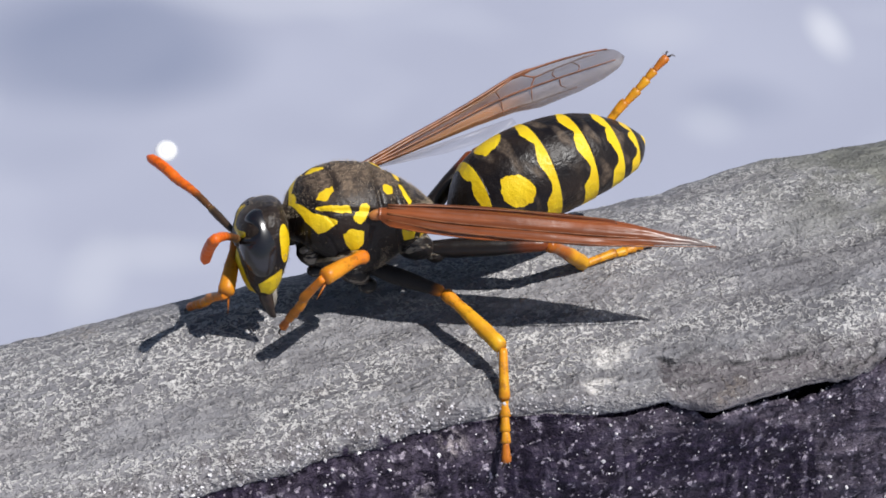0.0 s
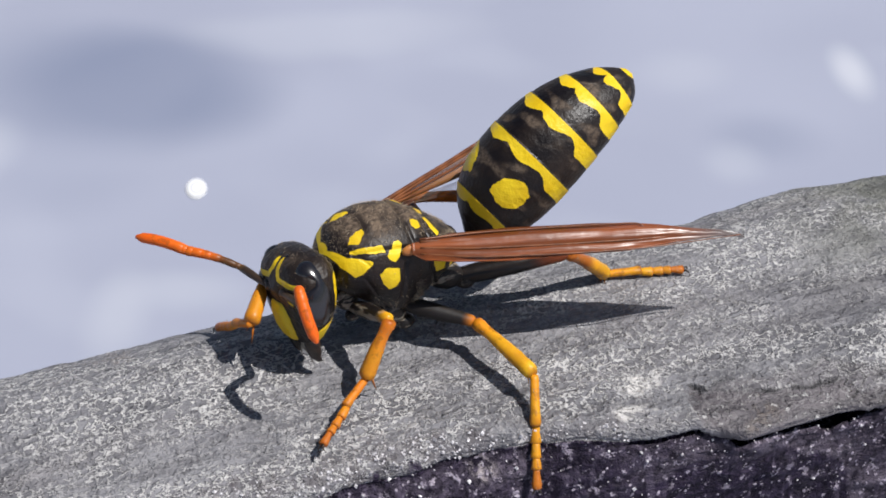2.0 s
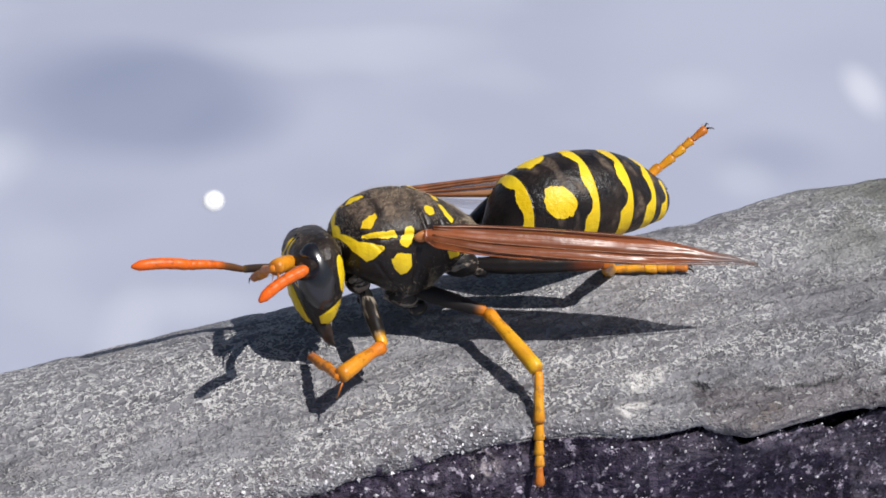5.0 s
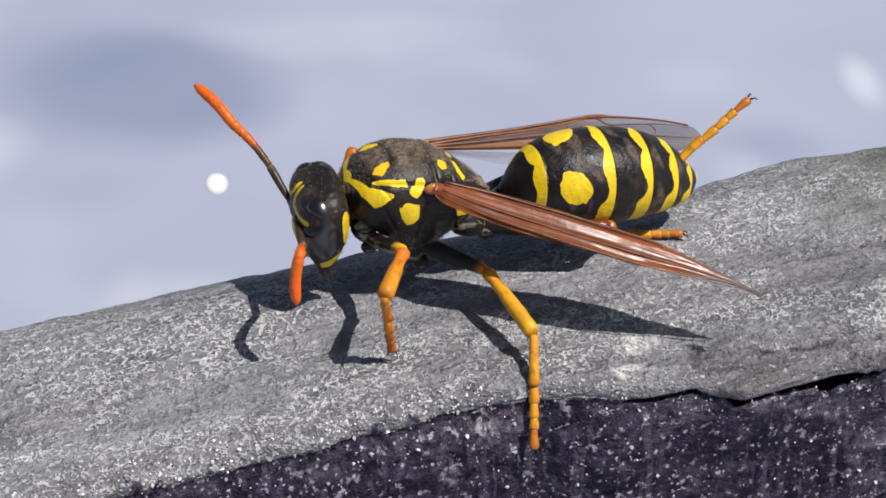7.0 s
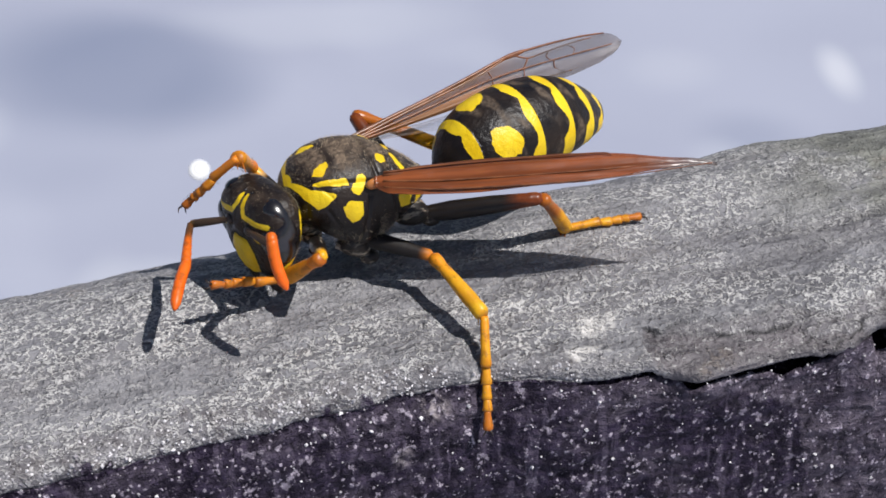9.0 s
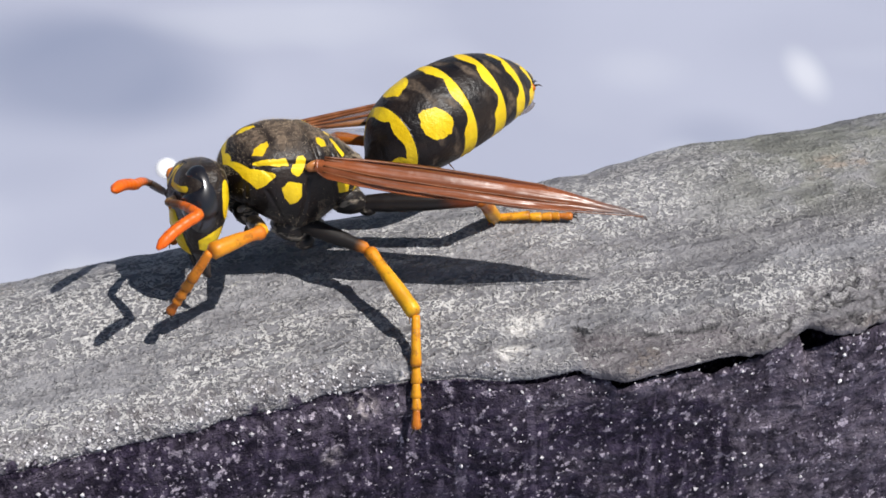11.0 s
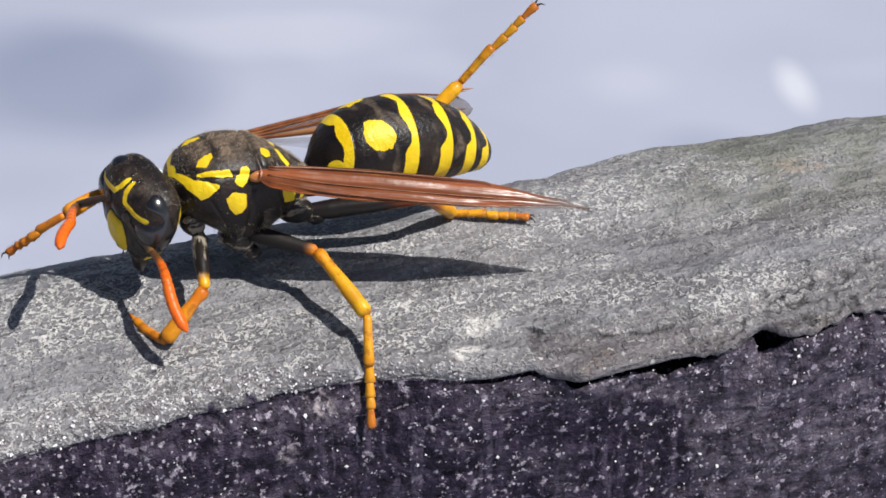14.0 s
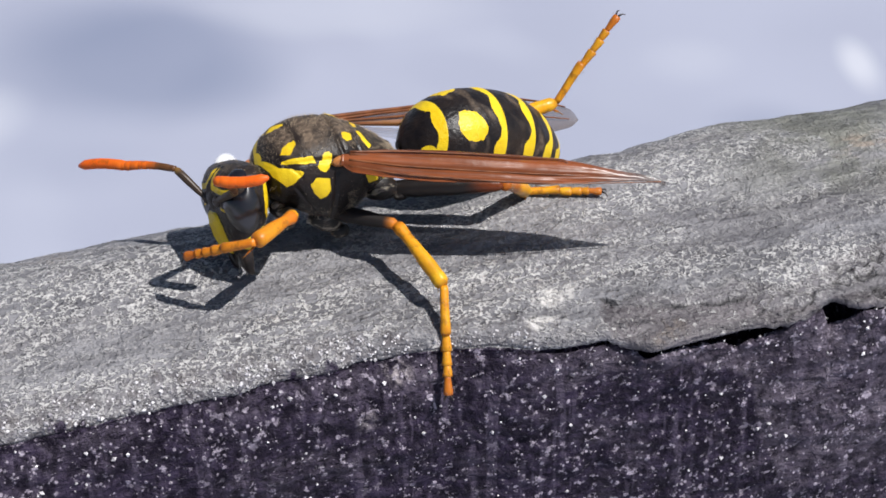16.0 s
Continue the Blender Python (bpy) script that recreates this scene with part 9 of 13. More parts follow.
    walk(PARTS["femur_R1"], [
        (0, pose(-0.00729, 0.00637, 0.00356, -1.0, -13.8, -158.2)), (0.25, pose(-0.00731, 0.00637, 0.00350, -0.7, -14.9, -159.8)),
        (0.5, pose(-0.00734, 0.00637, 0.00340, -0.3, -16.1, -161.5)), (0.75, pose(-0.00738, 0.00629, 0.00331, -1.7, -12.1, -155.5)),
        (1, pose(-0.00743, 0.00622, 0.00325, -2.9, -6.9, -149.2)), (1.25, pose(-0.00751, 0.00625, 0.00325, 4.4, -6.9, 154.1)),
        (1.5, pose(-0.00753, 0.00625, 0.00328, 9.2, -2.1, 99.2)), (1.75, pose(-0.00745, 0.00615, 0.00316, 1.8, -15.8, 143.7)),
        (2, pose(-0.00734, 0.00600, 0.00292, -13.8, -20.0, -168.2)), (2.25, pose(-0.00726, 0.00588, 0.00255, -6.2, -17.2, 168.8)),
        (2.5, pose(-0.00720, 0.00583, 0.00231, -1.1, -9.1, 146.9)), (2.75, pose(-0.00711, 0.00580, 0.00261, -3.1, -0.4, 169.1)),
        (3, pose(-0.00704, 0.00577, 0.00292, -2.2, 5.4, -169.1)), (3.25, pose(-0.00700, 0.00586, 0.00277, -4.2, 3.7, 165.7)),
        (3.5, pose(-0.00696, 0.00598, 0.00263, -4.6, -1.9, 139.7)), (3.75, pose(-0.00696, 0.00604, 0.00277, 18.0, 13.4, 118.2)),
        (4, pose(-0.00696, 0.00610, 0.00296, 45.6, -28.8, 105.6)), (4.25, pose(-0.00696, 0.00613, 0.00307, 15.6, -13.9, 143.0)),
        (4.5, pose(-0.00696, 0.00615, 0.00316, -56.0, -48.5, -143.7)), (4.75, pose(-0.00696, 0.00617, 0.00324, -59.1, -41.2, -139.2)),
        (5, pose(-0.00695, 0.00619, 0.00330, -60.8, -32.6, -136.3)), (5.25, pose(-0.00696, 0.00621, 0.00338, -61.5, -23.2, -134.5)),
        (5.5, pose(-0.00695, 0.00623, 0.00344, -61.8, -13.8, -133.5)), (5.75, pose(-0.00693, 0.00625, 0.00349, -61.9, -5.4, -132.9)),
        (6, pose(-0.00691, 0.00628, 0.00354, -61.8, 1.2, -132.6)), (6.25, pose(-0.00688, 0.00631, 0.00358, -61.7, 5.4, -132.5)),
        (6.5, pose(-0.00684, 0.00635, 0.00362, -61.6, 7.0, -132.5)), (6.75, pose(-0.00669, 0.00643, 0.00368, -49.9, -39.5, -169.5)),
        (7, pose(-0.00657, 0.00649, 0.00371, 25.6, -45.7, 92.9)), (7.25, pose(-0.00674, 0.00636, 0.00331, 21.2, -21.4, 100.4)),
        (7.5, pose(-0.00691, 0.00623, 0.00291, 19.1, 2.1, 113.0)), (7.75, pose(-0.00693, 0.00623, 0.00306, 17.6, -7.4, 144.1)),
        (8, pose(-0.00695, 0.00625, 0.00332, 9.5, -15.9, -177.1)), (8.25, pose(-0.00688, 0.00625, 0.00358, 5.1, -4.6, -153.2)),
        (8.5, pose(-0.00681, 0.00621, 0.00375, 5.2, 6.7, -139.4)), (8.75, pose(-0.00692, 0.00615, 0.00336, 8.7, -22.7, -162.3)),
        (9, pose(-0.00702, 0.00609, 0.00297, 29.4, -46.3, 162.4)), (9.25, pose(-0.00683, 0.00616, 0.00308, 22.8, -35.1, 172.8)),
        (9.5, pose(-0.00663, 0.00625, 0.00328, 17.4, -22.9, -176.3)), (9.75, pose(-0.00662, 0.00629, 0.00378, 14.7, -22.3, -169.4)),
        (10, pose(-0.00663, 0.00630, 0.00418, 13.2, -22.1, -165.6)), (10.25, pose(-0.00663, 0.00630, 0.00413, 13.8, -22.0, -167.2)),
        (10.5, pose(-0.00667, 0.00630, 0.00402, 15.8, -22.3, -172.1)), (10.75, pose(-0.00672, 0.00627, 0.00384, 18.9, -22.2, 179.7)),
        (11, pose(-0.00677, 0.00625, 0.00364, 23.2, -21.3, 168.6)), (11.25, pose(-0.00683, 0.00621, 0.00342, 27.6, -19.0, 155.9)),
        (11.5, pose(-0.00689, 0.00618, 0.00319, 31.2, -15.3, 143.8)), (11.75, pose(-0.00694, 0.00615, 0.00300, 33.5, -10.8, 134.0)),
        (12, pose(-0.00699, 0.00611, 0.00284, 34.5, -6.1, 127.3)), (12.25, pose(-0.00702, 0.00609, 0.00272, 34.8, -1.3, 123.2)),
        (12.5, pose(-0.00704, 0.00609, 0.00268, 34.8, 3.7, 121.9)), (12.75, pose(-0.00710, 0.00612, 0.00322, 39.7, 31.0, 137.8)),
        (13, pose(-0.00715, 0.00614, 0.00377, 57.8, 52.4, 164.5)), (13.25, pose(-0.00724, 0.00602, 0.00336, 30.6, 32.1, 125.4)),
        (13.5, pose(-0.00734, 0.00590, 0.00297, 24.3, -1.6, 102.8)), (13.75, pose(-0.00729, 0.00594, 0.00312, 19.7, -14.1, 134.6)),
        (14, pose(-0.00720, 0.00599, 0.00334, 8.1, -19.5, 172.6)), (14.25, pose(-0.00706, 0.00604, 0.00354, 5.1, -26.8, -179.3)),
        (14.5, pose(-0.00695, 0.00604, 0.00366, 3.4, -31.9, -175.6)), (14.75, pose(-0.00697, 0.00600, 0.00345, 30.5, -31.6, 135.1)),
        (15, pose(-0.00698, 0.00599, 0.00314, 45.6, -11.5, 96.2)), (15.25, pose(-0.00698, 0.00603, 0.00299, 44.6, -3.8, 102.9)),
        (15.5, pose(-0.00698, 0.00605, 0.00289, 44.4, 1.0, 111.7)), (15.75, pose(-0.00697, 0.00610, 0.00280, 44.6, 2.3, 115.7)),
        (16, pose(-0.00696, 0.00615, 0.00276, 44.6, 2.7, 117.6)),
    ])
    walk(PARTS["tibia_R1"], [
        (0, pose(-0.00964, 0.00543, 0.00419, -0.6, 20.0, -98.2)), (0.25, pose(-0.00967, 0.00550, 0.00417, -0.4, 20.0, -97.7)),
        (0.5, pose(-0.00971, 0.00558, 0.00412, -0.1, 19.6, -97.3)), (0.75, pose(-0.00970, 0.00524, 0.00385, -1.9, 18.5, -102.8)),
        (1, pose(-0.00965, 0.00490, 0.00357, -3.6, 15.9, -108.0)), (1.25, pose(-0.00983, 0.00737, 0.00357, -2.6, 0.7, -101.3)),
        (1.5, pose(-0.00795, 0.00882, 0.00339, -3.3, -12.8, -94.7)), (1.75, pose(-0.00946, 0.00764, 0.00386, -3.0, 0.6, -98.0)),
        (2, pose(-0.00973, 0.00550, 0.00380, -3.4, 13.9, -101.4)), (2.25, pose(-0.00969, 0.00635, 0.00333, 0.2, -2.1, -69.5)),
        (2.5, pose(-0.00935, 0.00723, 0.00272, -5.6, -17.7, -37.3)), (2.75, pose(-0.00967, 0.00629, 0.00262, -4.8, 13.6, -56.6)),
        (3, pose(-0.00958, 0.00528, 0.00266, -17.6, 42.7, -82.3)), (3.25, pose(-0.00952, 0.00650, 0.00261, -7.7, 14.4, -62.6)),
        (3.5, pose(-0.00894, 0.00766, 0.00271, -8.7, -21.2, -47.2)), (3.75, pose(-0.00816, 0.00827, 0.00217, 15.5, -19.4, -96.0)),
        (4, pose(-0.00757, 0.00829, 0.00421, 27.8, -17.3, -116.5)), (4.25, pose(-0.00898, 0.00765, 0.00369, 32.9, 11.2, -113.6)),
        (4.5, pose(-0.00835, 0.00513, 0.00511, 19.2, -33.5, -99.4)), (4.75, pose(-0.00844, 0.00489, 0.00496, 22.2, -30.4, -105.0)),
        (5, pose(-0.00854, 0.00469, 0.00471, 24.5, -26.4, -109.6)), (5.25, pose(-0.00863, 0.00451, 0.00441, 26.1, -21.4, -113.2)),
        (5.5, pose(-0.00868, 0.00440, 0.00405, 27.1, -15.6, -116.2)), (5.75, pose(-0.00870, 0.00436, 0.00374, 27.6, -9.1, -118.3)),
        (6, pose(-0.00866, 0.00436, 0.00349, 27.9, -1.9, -119.8)), (6.25, pose(-0.00862, 0.00440, 0.00333, 27.9, 5.7, -120.6)),
        (6.5, pose(-0.00858, 0.00445, 0.00331, 28.0, 13.4, -120.9)), (6.75, pose(-0.00866, 0.00607, 0.00534, 28.1, 31.2, -120.7)),
        (7, pose(-0.00666, 0.00830, 0.00558, 31.6, 46.5, -115.3)), (7.25, pose(-0.00718, 0.00874, 0.00426, 44.0, 14.2, -91.8)),
        (7.5, pose(-0.00792, 0.00862, 0.00282, 43.4, -19.5, -79.4)), (7.75, pose(-0.00902, 0.00774, 0.00340, 48.3, -4.4, -101.7)),
        (8, pose(-0.00944, 0.00612, 0.00403, 46.9, 11.4, -125.3)), (8.25, pose(-0.00919, 0.00508, 0.00378, 46.1, 11.6, -128.9)),
        (8.5, pose(-0.00877, 0.00452, 0.00345, 45.8, 11.8, -130.4)), (8.75, pose(-0.00921, 0.00542, 0.00436, 45.3, -15.0, -116.5)),
        (9, pose(-0.00874, 0.00664, 0.00485, 36.7, -40.6, -98.5)), (9.25, pose(-0.00895, 0.00643, 0.00456, 36.7, -13.2, -98.3)),
        (9.5, pose(-0.00902, 0.00609, 0.00430, 36.8, 16.5, -98.1)), (9.75, pose(-0.00899, 0.00584, 0.00477, 38.4, 19.6, -92.4)),
        (10, pose(-0.00896, 0.00570, 0.00516, 40.9, 20.9, -85.1)), (10.25, pose(-0.00898, 0.00577, 0.00511, 41.8, 19.7, -82.7)),
        (10.5, pose(-0.00905, 0.00597, 0.00499, 42.4, 16.6, -81.0)), (10.75, pose(-0.00913, 0.00628, 0.00482, 42.7, 12.0, -79.7)),
        (11, pose(-0.00915, 0.00673, 0.00459, 42.9, 6.1, -78.8)), (11.25, pose(-0.00908, 0.00721, 0.00427, 42.9, -0.5, -78.1)),
        (11.5, pose(-0.00891, 0.00766, 0.00388, 42.9, -7.1, -77.3)), (11.75, pose(-0.00872, 0.00798, 0.00349, 42.8, -13.1, -76.3)),
        (12, pose(-0.00855, 0.00817, 0.00311, 42.5, -17.8, -74.8)), (12.25, pose(-0.00845, 0.00827, 0.00278, 41.8, -20.9, -72.7)),
        (12.5, pose(-0.00841, 0.00829, 0.00251, 40.7, -21.9, -69.8)), (12.75, pose(-0.00875, 0.00761, 0.00189, 36.6, -7.2, -53.6)),
        (13, pose(-0.00868, 0.00657, 0.00171, 36.7, 7.9, -39.9)), (13.25, pose(-0.00851, 0.00782, 0.00198, 35.6, -1.7, -60.8)),
        (13.5, pose(-0.00791, 0.00843, 0.00306, 39.2, -10.9, -92.7)), (13.75, pose(-0.00905, 0.00773, 0.00375, 42.4, -2.1, -120.7)),
        (14, pose(-0.00963, 0.00631, 0.00422, 41.6, 6.6, -138.5)), (14.25, pose(-0.00937, 0.00600, 0.00471, 41.7, -4.7, -136.1)),
        (14.5, pose(-0.00916, 0.00587, 0.00503, 40.8, -16.1, -130.3)), (14.75, pose(-0.00854, 0.00756, 0.00481, 37.9, -7.0, -115.8)),
        (15, pose(-0.00725, 0.00852, 0.00366, 37.3, 2.2, -100.4)), (15.25, pose(-0.00756, 0.00856, 0.00316, 37.0, -5.7, -90.0)),
        (15.5, pose(-0.00793, 0.00846, 0.00284, 35.6, -15.6, -82.1)), (15.75, pose(-0.00811, 0.00845, 0.00270, 34.0, -18.9, -77.0)),
        (16, pose(-0.00817, 0.00846, 0.00263, 33.1, -20.4, -74.4)),
    ])
    walk(PARTS["tarsus_R1"], [
        (0, pose(-0.00995, 0.00320, 0.00336, -0.4, 37.6, 133.1)), (0.25, pose(-0.00997, 0.00327, 0.00336, -0.4, 37.5, 133.2)),
        (0.5, pose(-0.01000, 0.00333, 0.00331, -0.4, 37.3, 133.2)), (0.75, pose(-0.01020, 0.00302, 0.00309, -5.2, 32.1, 124.9)),
        (1, pose(-0.01037, 0.00270, 0.00291, -8.8, 26.5, 117.5)), (1.25, pose(-0.01029, 0.00502, 0.00353, 0.8, 41.3, 134.5)),
        (1.5, pose(-0.00814, 0.00649, 0.00391, 19.6, 52.3, 159.9)), (1.75, pose(-0.00980, 0.00526, 0.00384, 5.3, 44.0, 140.8)),
        (2, pose(-0.01019, 0.00322, 0.00322, -3.4, 33.3, 127.0)), (2.25, pose(-0.00886, 0.00411, 0.00341, 6.9, 40.7, 144.1)),
        (2.5, pose(-0.00753, 0.00584, 0.00345, 31.6, 46.1, 179.2)), (2.75, pose(-0.00839, 0.00434, 0.00206, 58.3, 9.6, -128.7)),
        (3, pose(-0.00934, 0.00354, 0.00104, 52.6, -29.4, -98.7)), (3.25, pose(-0.00844, 0.00444, 0.00201, 57.9, 11.3, -128.6)),
        (3.5, pose(-0.00742, 0.00601, 0.00358, 27.1, 48.5, 176.1)), (3.75, pose(-0.00839, 0.00602, 0.00297, -18.0, 51.8, 115.1)),
        (3.875, pose(-0.00850, 0.00610, 0.00397, 70.2, 37.5, -138.3)), (4, pose(-0.00860, 0.00624, 0.00493, 77.4, -22.5, -99.6)),
        (4.25, pose(-0.00992, 0.00549, 0.00323, 79.0, -7.8, -103.0)), (4.375, pose(-0.00939, 0.00415, 0.00488, 64.9, 37.4, -154.8)),
        (4.5, pose(-0.00867, 0.00315, 0.00643, 3.6, 39.8, 116.7)), (4.75, pose(-0.00897, 0.00290, 0.00617, 3.3, 38.8, 116.5)),
        (5, pose(-0.00926, 0.00266, 0.00578, 3.0, 37.9, 116.2)), (5.25, pose(-0.00952, 0.00246, 0.00528, 2.9, 37.3, 116.2)),
        (5.5, pose(-0.00970, 0.00232, 0.00470, 2.8, 36.6, 116.1)), (5.75, pose(-0.00981, 0.00227, 0.00411, 2.8, 36.1, 116.3)),
        (6, pose(-0.00986, 0.00228, 0.00357, 2.8, 35.9, 116.4)), (6.25, pose(-0.00984, 0.00234, 0.00310, 2.9, 35.6, 116.8)),
        (6.5, pose(-0.00978, 0.00244, 0.00275, 3.1, 35.5, 117.1)), (6.75, pose(-0.00971, 0.00430, 0.00409, 13.2, 48.8, 131.9)),
        (7, pose(-0.00736, 0.00680, 0.00384, 34.7, 58.1, 158.4)), (7.25, pose(-0.00725, 0.00642, 0.00367, 38.1, 55.0, 162.6)),
        (7.5, pose(-0.00751, 0.00640, 0.00362, 39.3, 52.0, 164.2)), (7.75, pose(-0.00950, 0.00540, 0.00359, 21.3, 39.2, 139.2)),
        (8, pose(-0.01080, 0.00420, 0.00355, 12.6, 24.0, 122.8)), (8.25, pose(-0.01066, 0.00325, 0.00329, 13.4, 29.4, 124.7)),
        (8.5, pose(-0.01029, 0.00273, 0.00295, 16.4, 37.9, 129.9)), (8.75, pose(-0.01024, 0.00334, 0.00497, 30.8, 45.0, 151.6)),
        (9, pose(-0.00901, 0.00483, 0.00641, 45.0, 46.4, 171.3)), (9.25, pose(-0.00928, 0.00412, 0.00512, 31.0, 50.1, 152.6)),
        (9.5, pose(-0.00934, 0.00381, 0.00361, 8.8, 50.9, 124.0)), (9.75, pose(-0.00908, 0.00359, 0.00397, -9.8, 51.5, 100.3)),
        (10, pose(-0.00876, 0.00347, 0.00430, -20.9, 50.3, 86.0)), (10.25, pose(-0.00869, 0.00353, 0.00429, -19.7, 50.5, 87.5)),
        (10.5, pose(-0.00869, 0.00370, 0.00431, -16.3, 51.4, 91.9)), (10.75, pose(-0.00870, 0.00397, 0.00432, -10.8, 52.4, 99.1)),
        (11, pose(-0.00868, 0.00438, 0.00433, -3.5, 53.3, 108.2)), (11.25, pose(-0.00858, 0.00486, 0.00429, 5.0, 53.7, 118.9)),
        (11.5, pose(-0.00839, 0.00534, 0.00417, 14.0, 53.5, 130.1)), (11.75, pose(-0.00816, 0.00570, 0.00403, 22.7, 53.0, 140.9)),
        (12, pose(-0.00795, 0.00597, 0.00385, 30.8, 52.4, 151.2)), (12.25, pose(-0.00778, 0.00613, 0.00364, 38.4, 52.1, 160.7)),
        (12.5, pose(-0.00764, 0.00621, 0.00341, 45.9, 52.4, 170.4)), (12.75, pose(-0.00734, 0.00570, 0.00218, 63.1, -3.2, -153.9)),
        (13, pose(-0.00686, 0.00504, 0.00138, 42.3, -57.8, -118.4)), (13.25, pose(-0.00734, 0.00572, 0.00205, 64.3, -2.1, -156.5)),
        (13.5, pose(-0.00802, 0.00607, 0.00350, 44.8, 54.7, 165.9)), (13.75, pose(-0.01028, 0.00567, 0.00385, 47.4, 45.5, 169.2)),
        (14, pose(-0.01141, 0.00473, 0.00394, 48.4, 38.8, 170.9)), (14.25, pose(-0.01110, 0.00435, 0.00491, 36.9, 42.6, 153.2)),
        (14.5, pose(-0.01065, 0.00412, 0.00569, 23.5, 44.5, 133.8)), (14.75, pose(-0.00957, 0.00542, 0.00510, 33.6, 52.1, 147.3)),
        (15, pose(-0.00768, 0.00616, 0.00357, 49.5, 56.7, 166.7)), (15.25, pose(-0.00755, 0.00617, 0.00340, 51.2, 55.9, 168.8)),
        (15.5, pose(-0.00762, 0.00618, 0.00349, 52.0, 55.1, 169.6)), (15.75, pose(-0.00759, 0.00624, 0.00347, 51.2, 53.8, 168.8)),
        (16, pose(-0.00756, 0.00629, 0.00347, 50.4, 53.0, 167.9)),
    ])
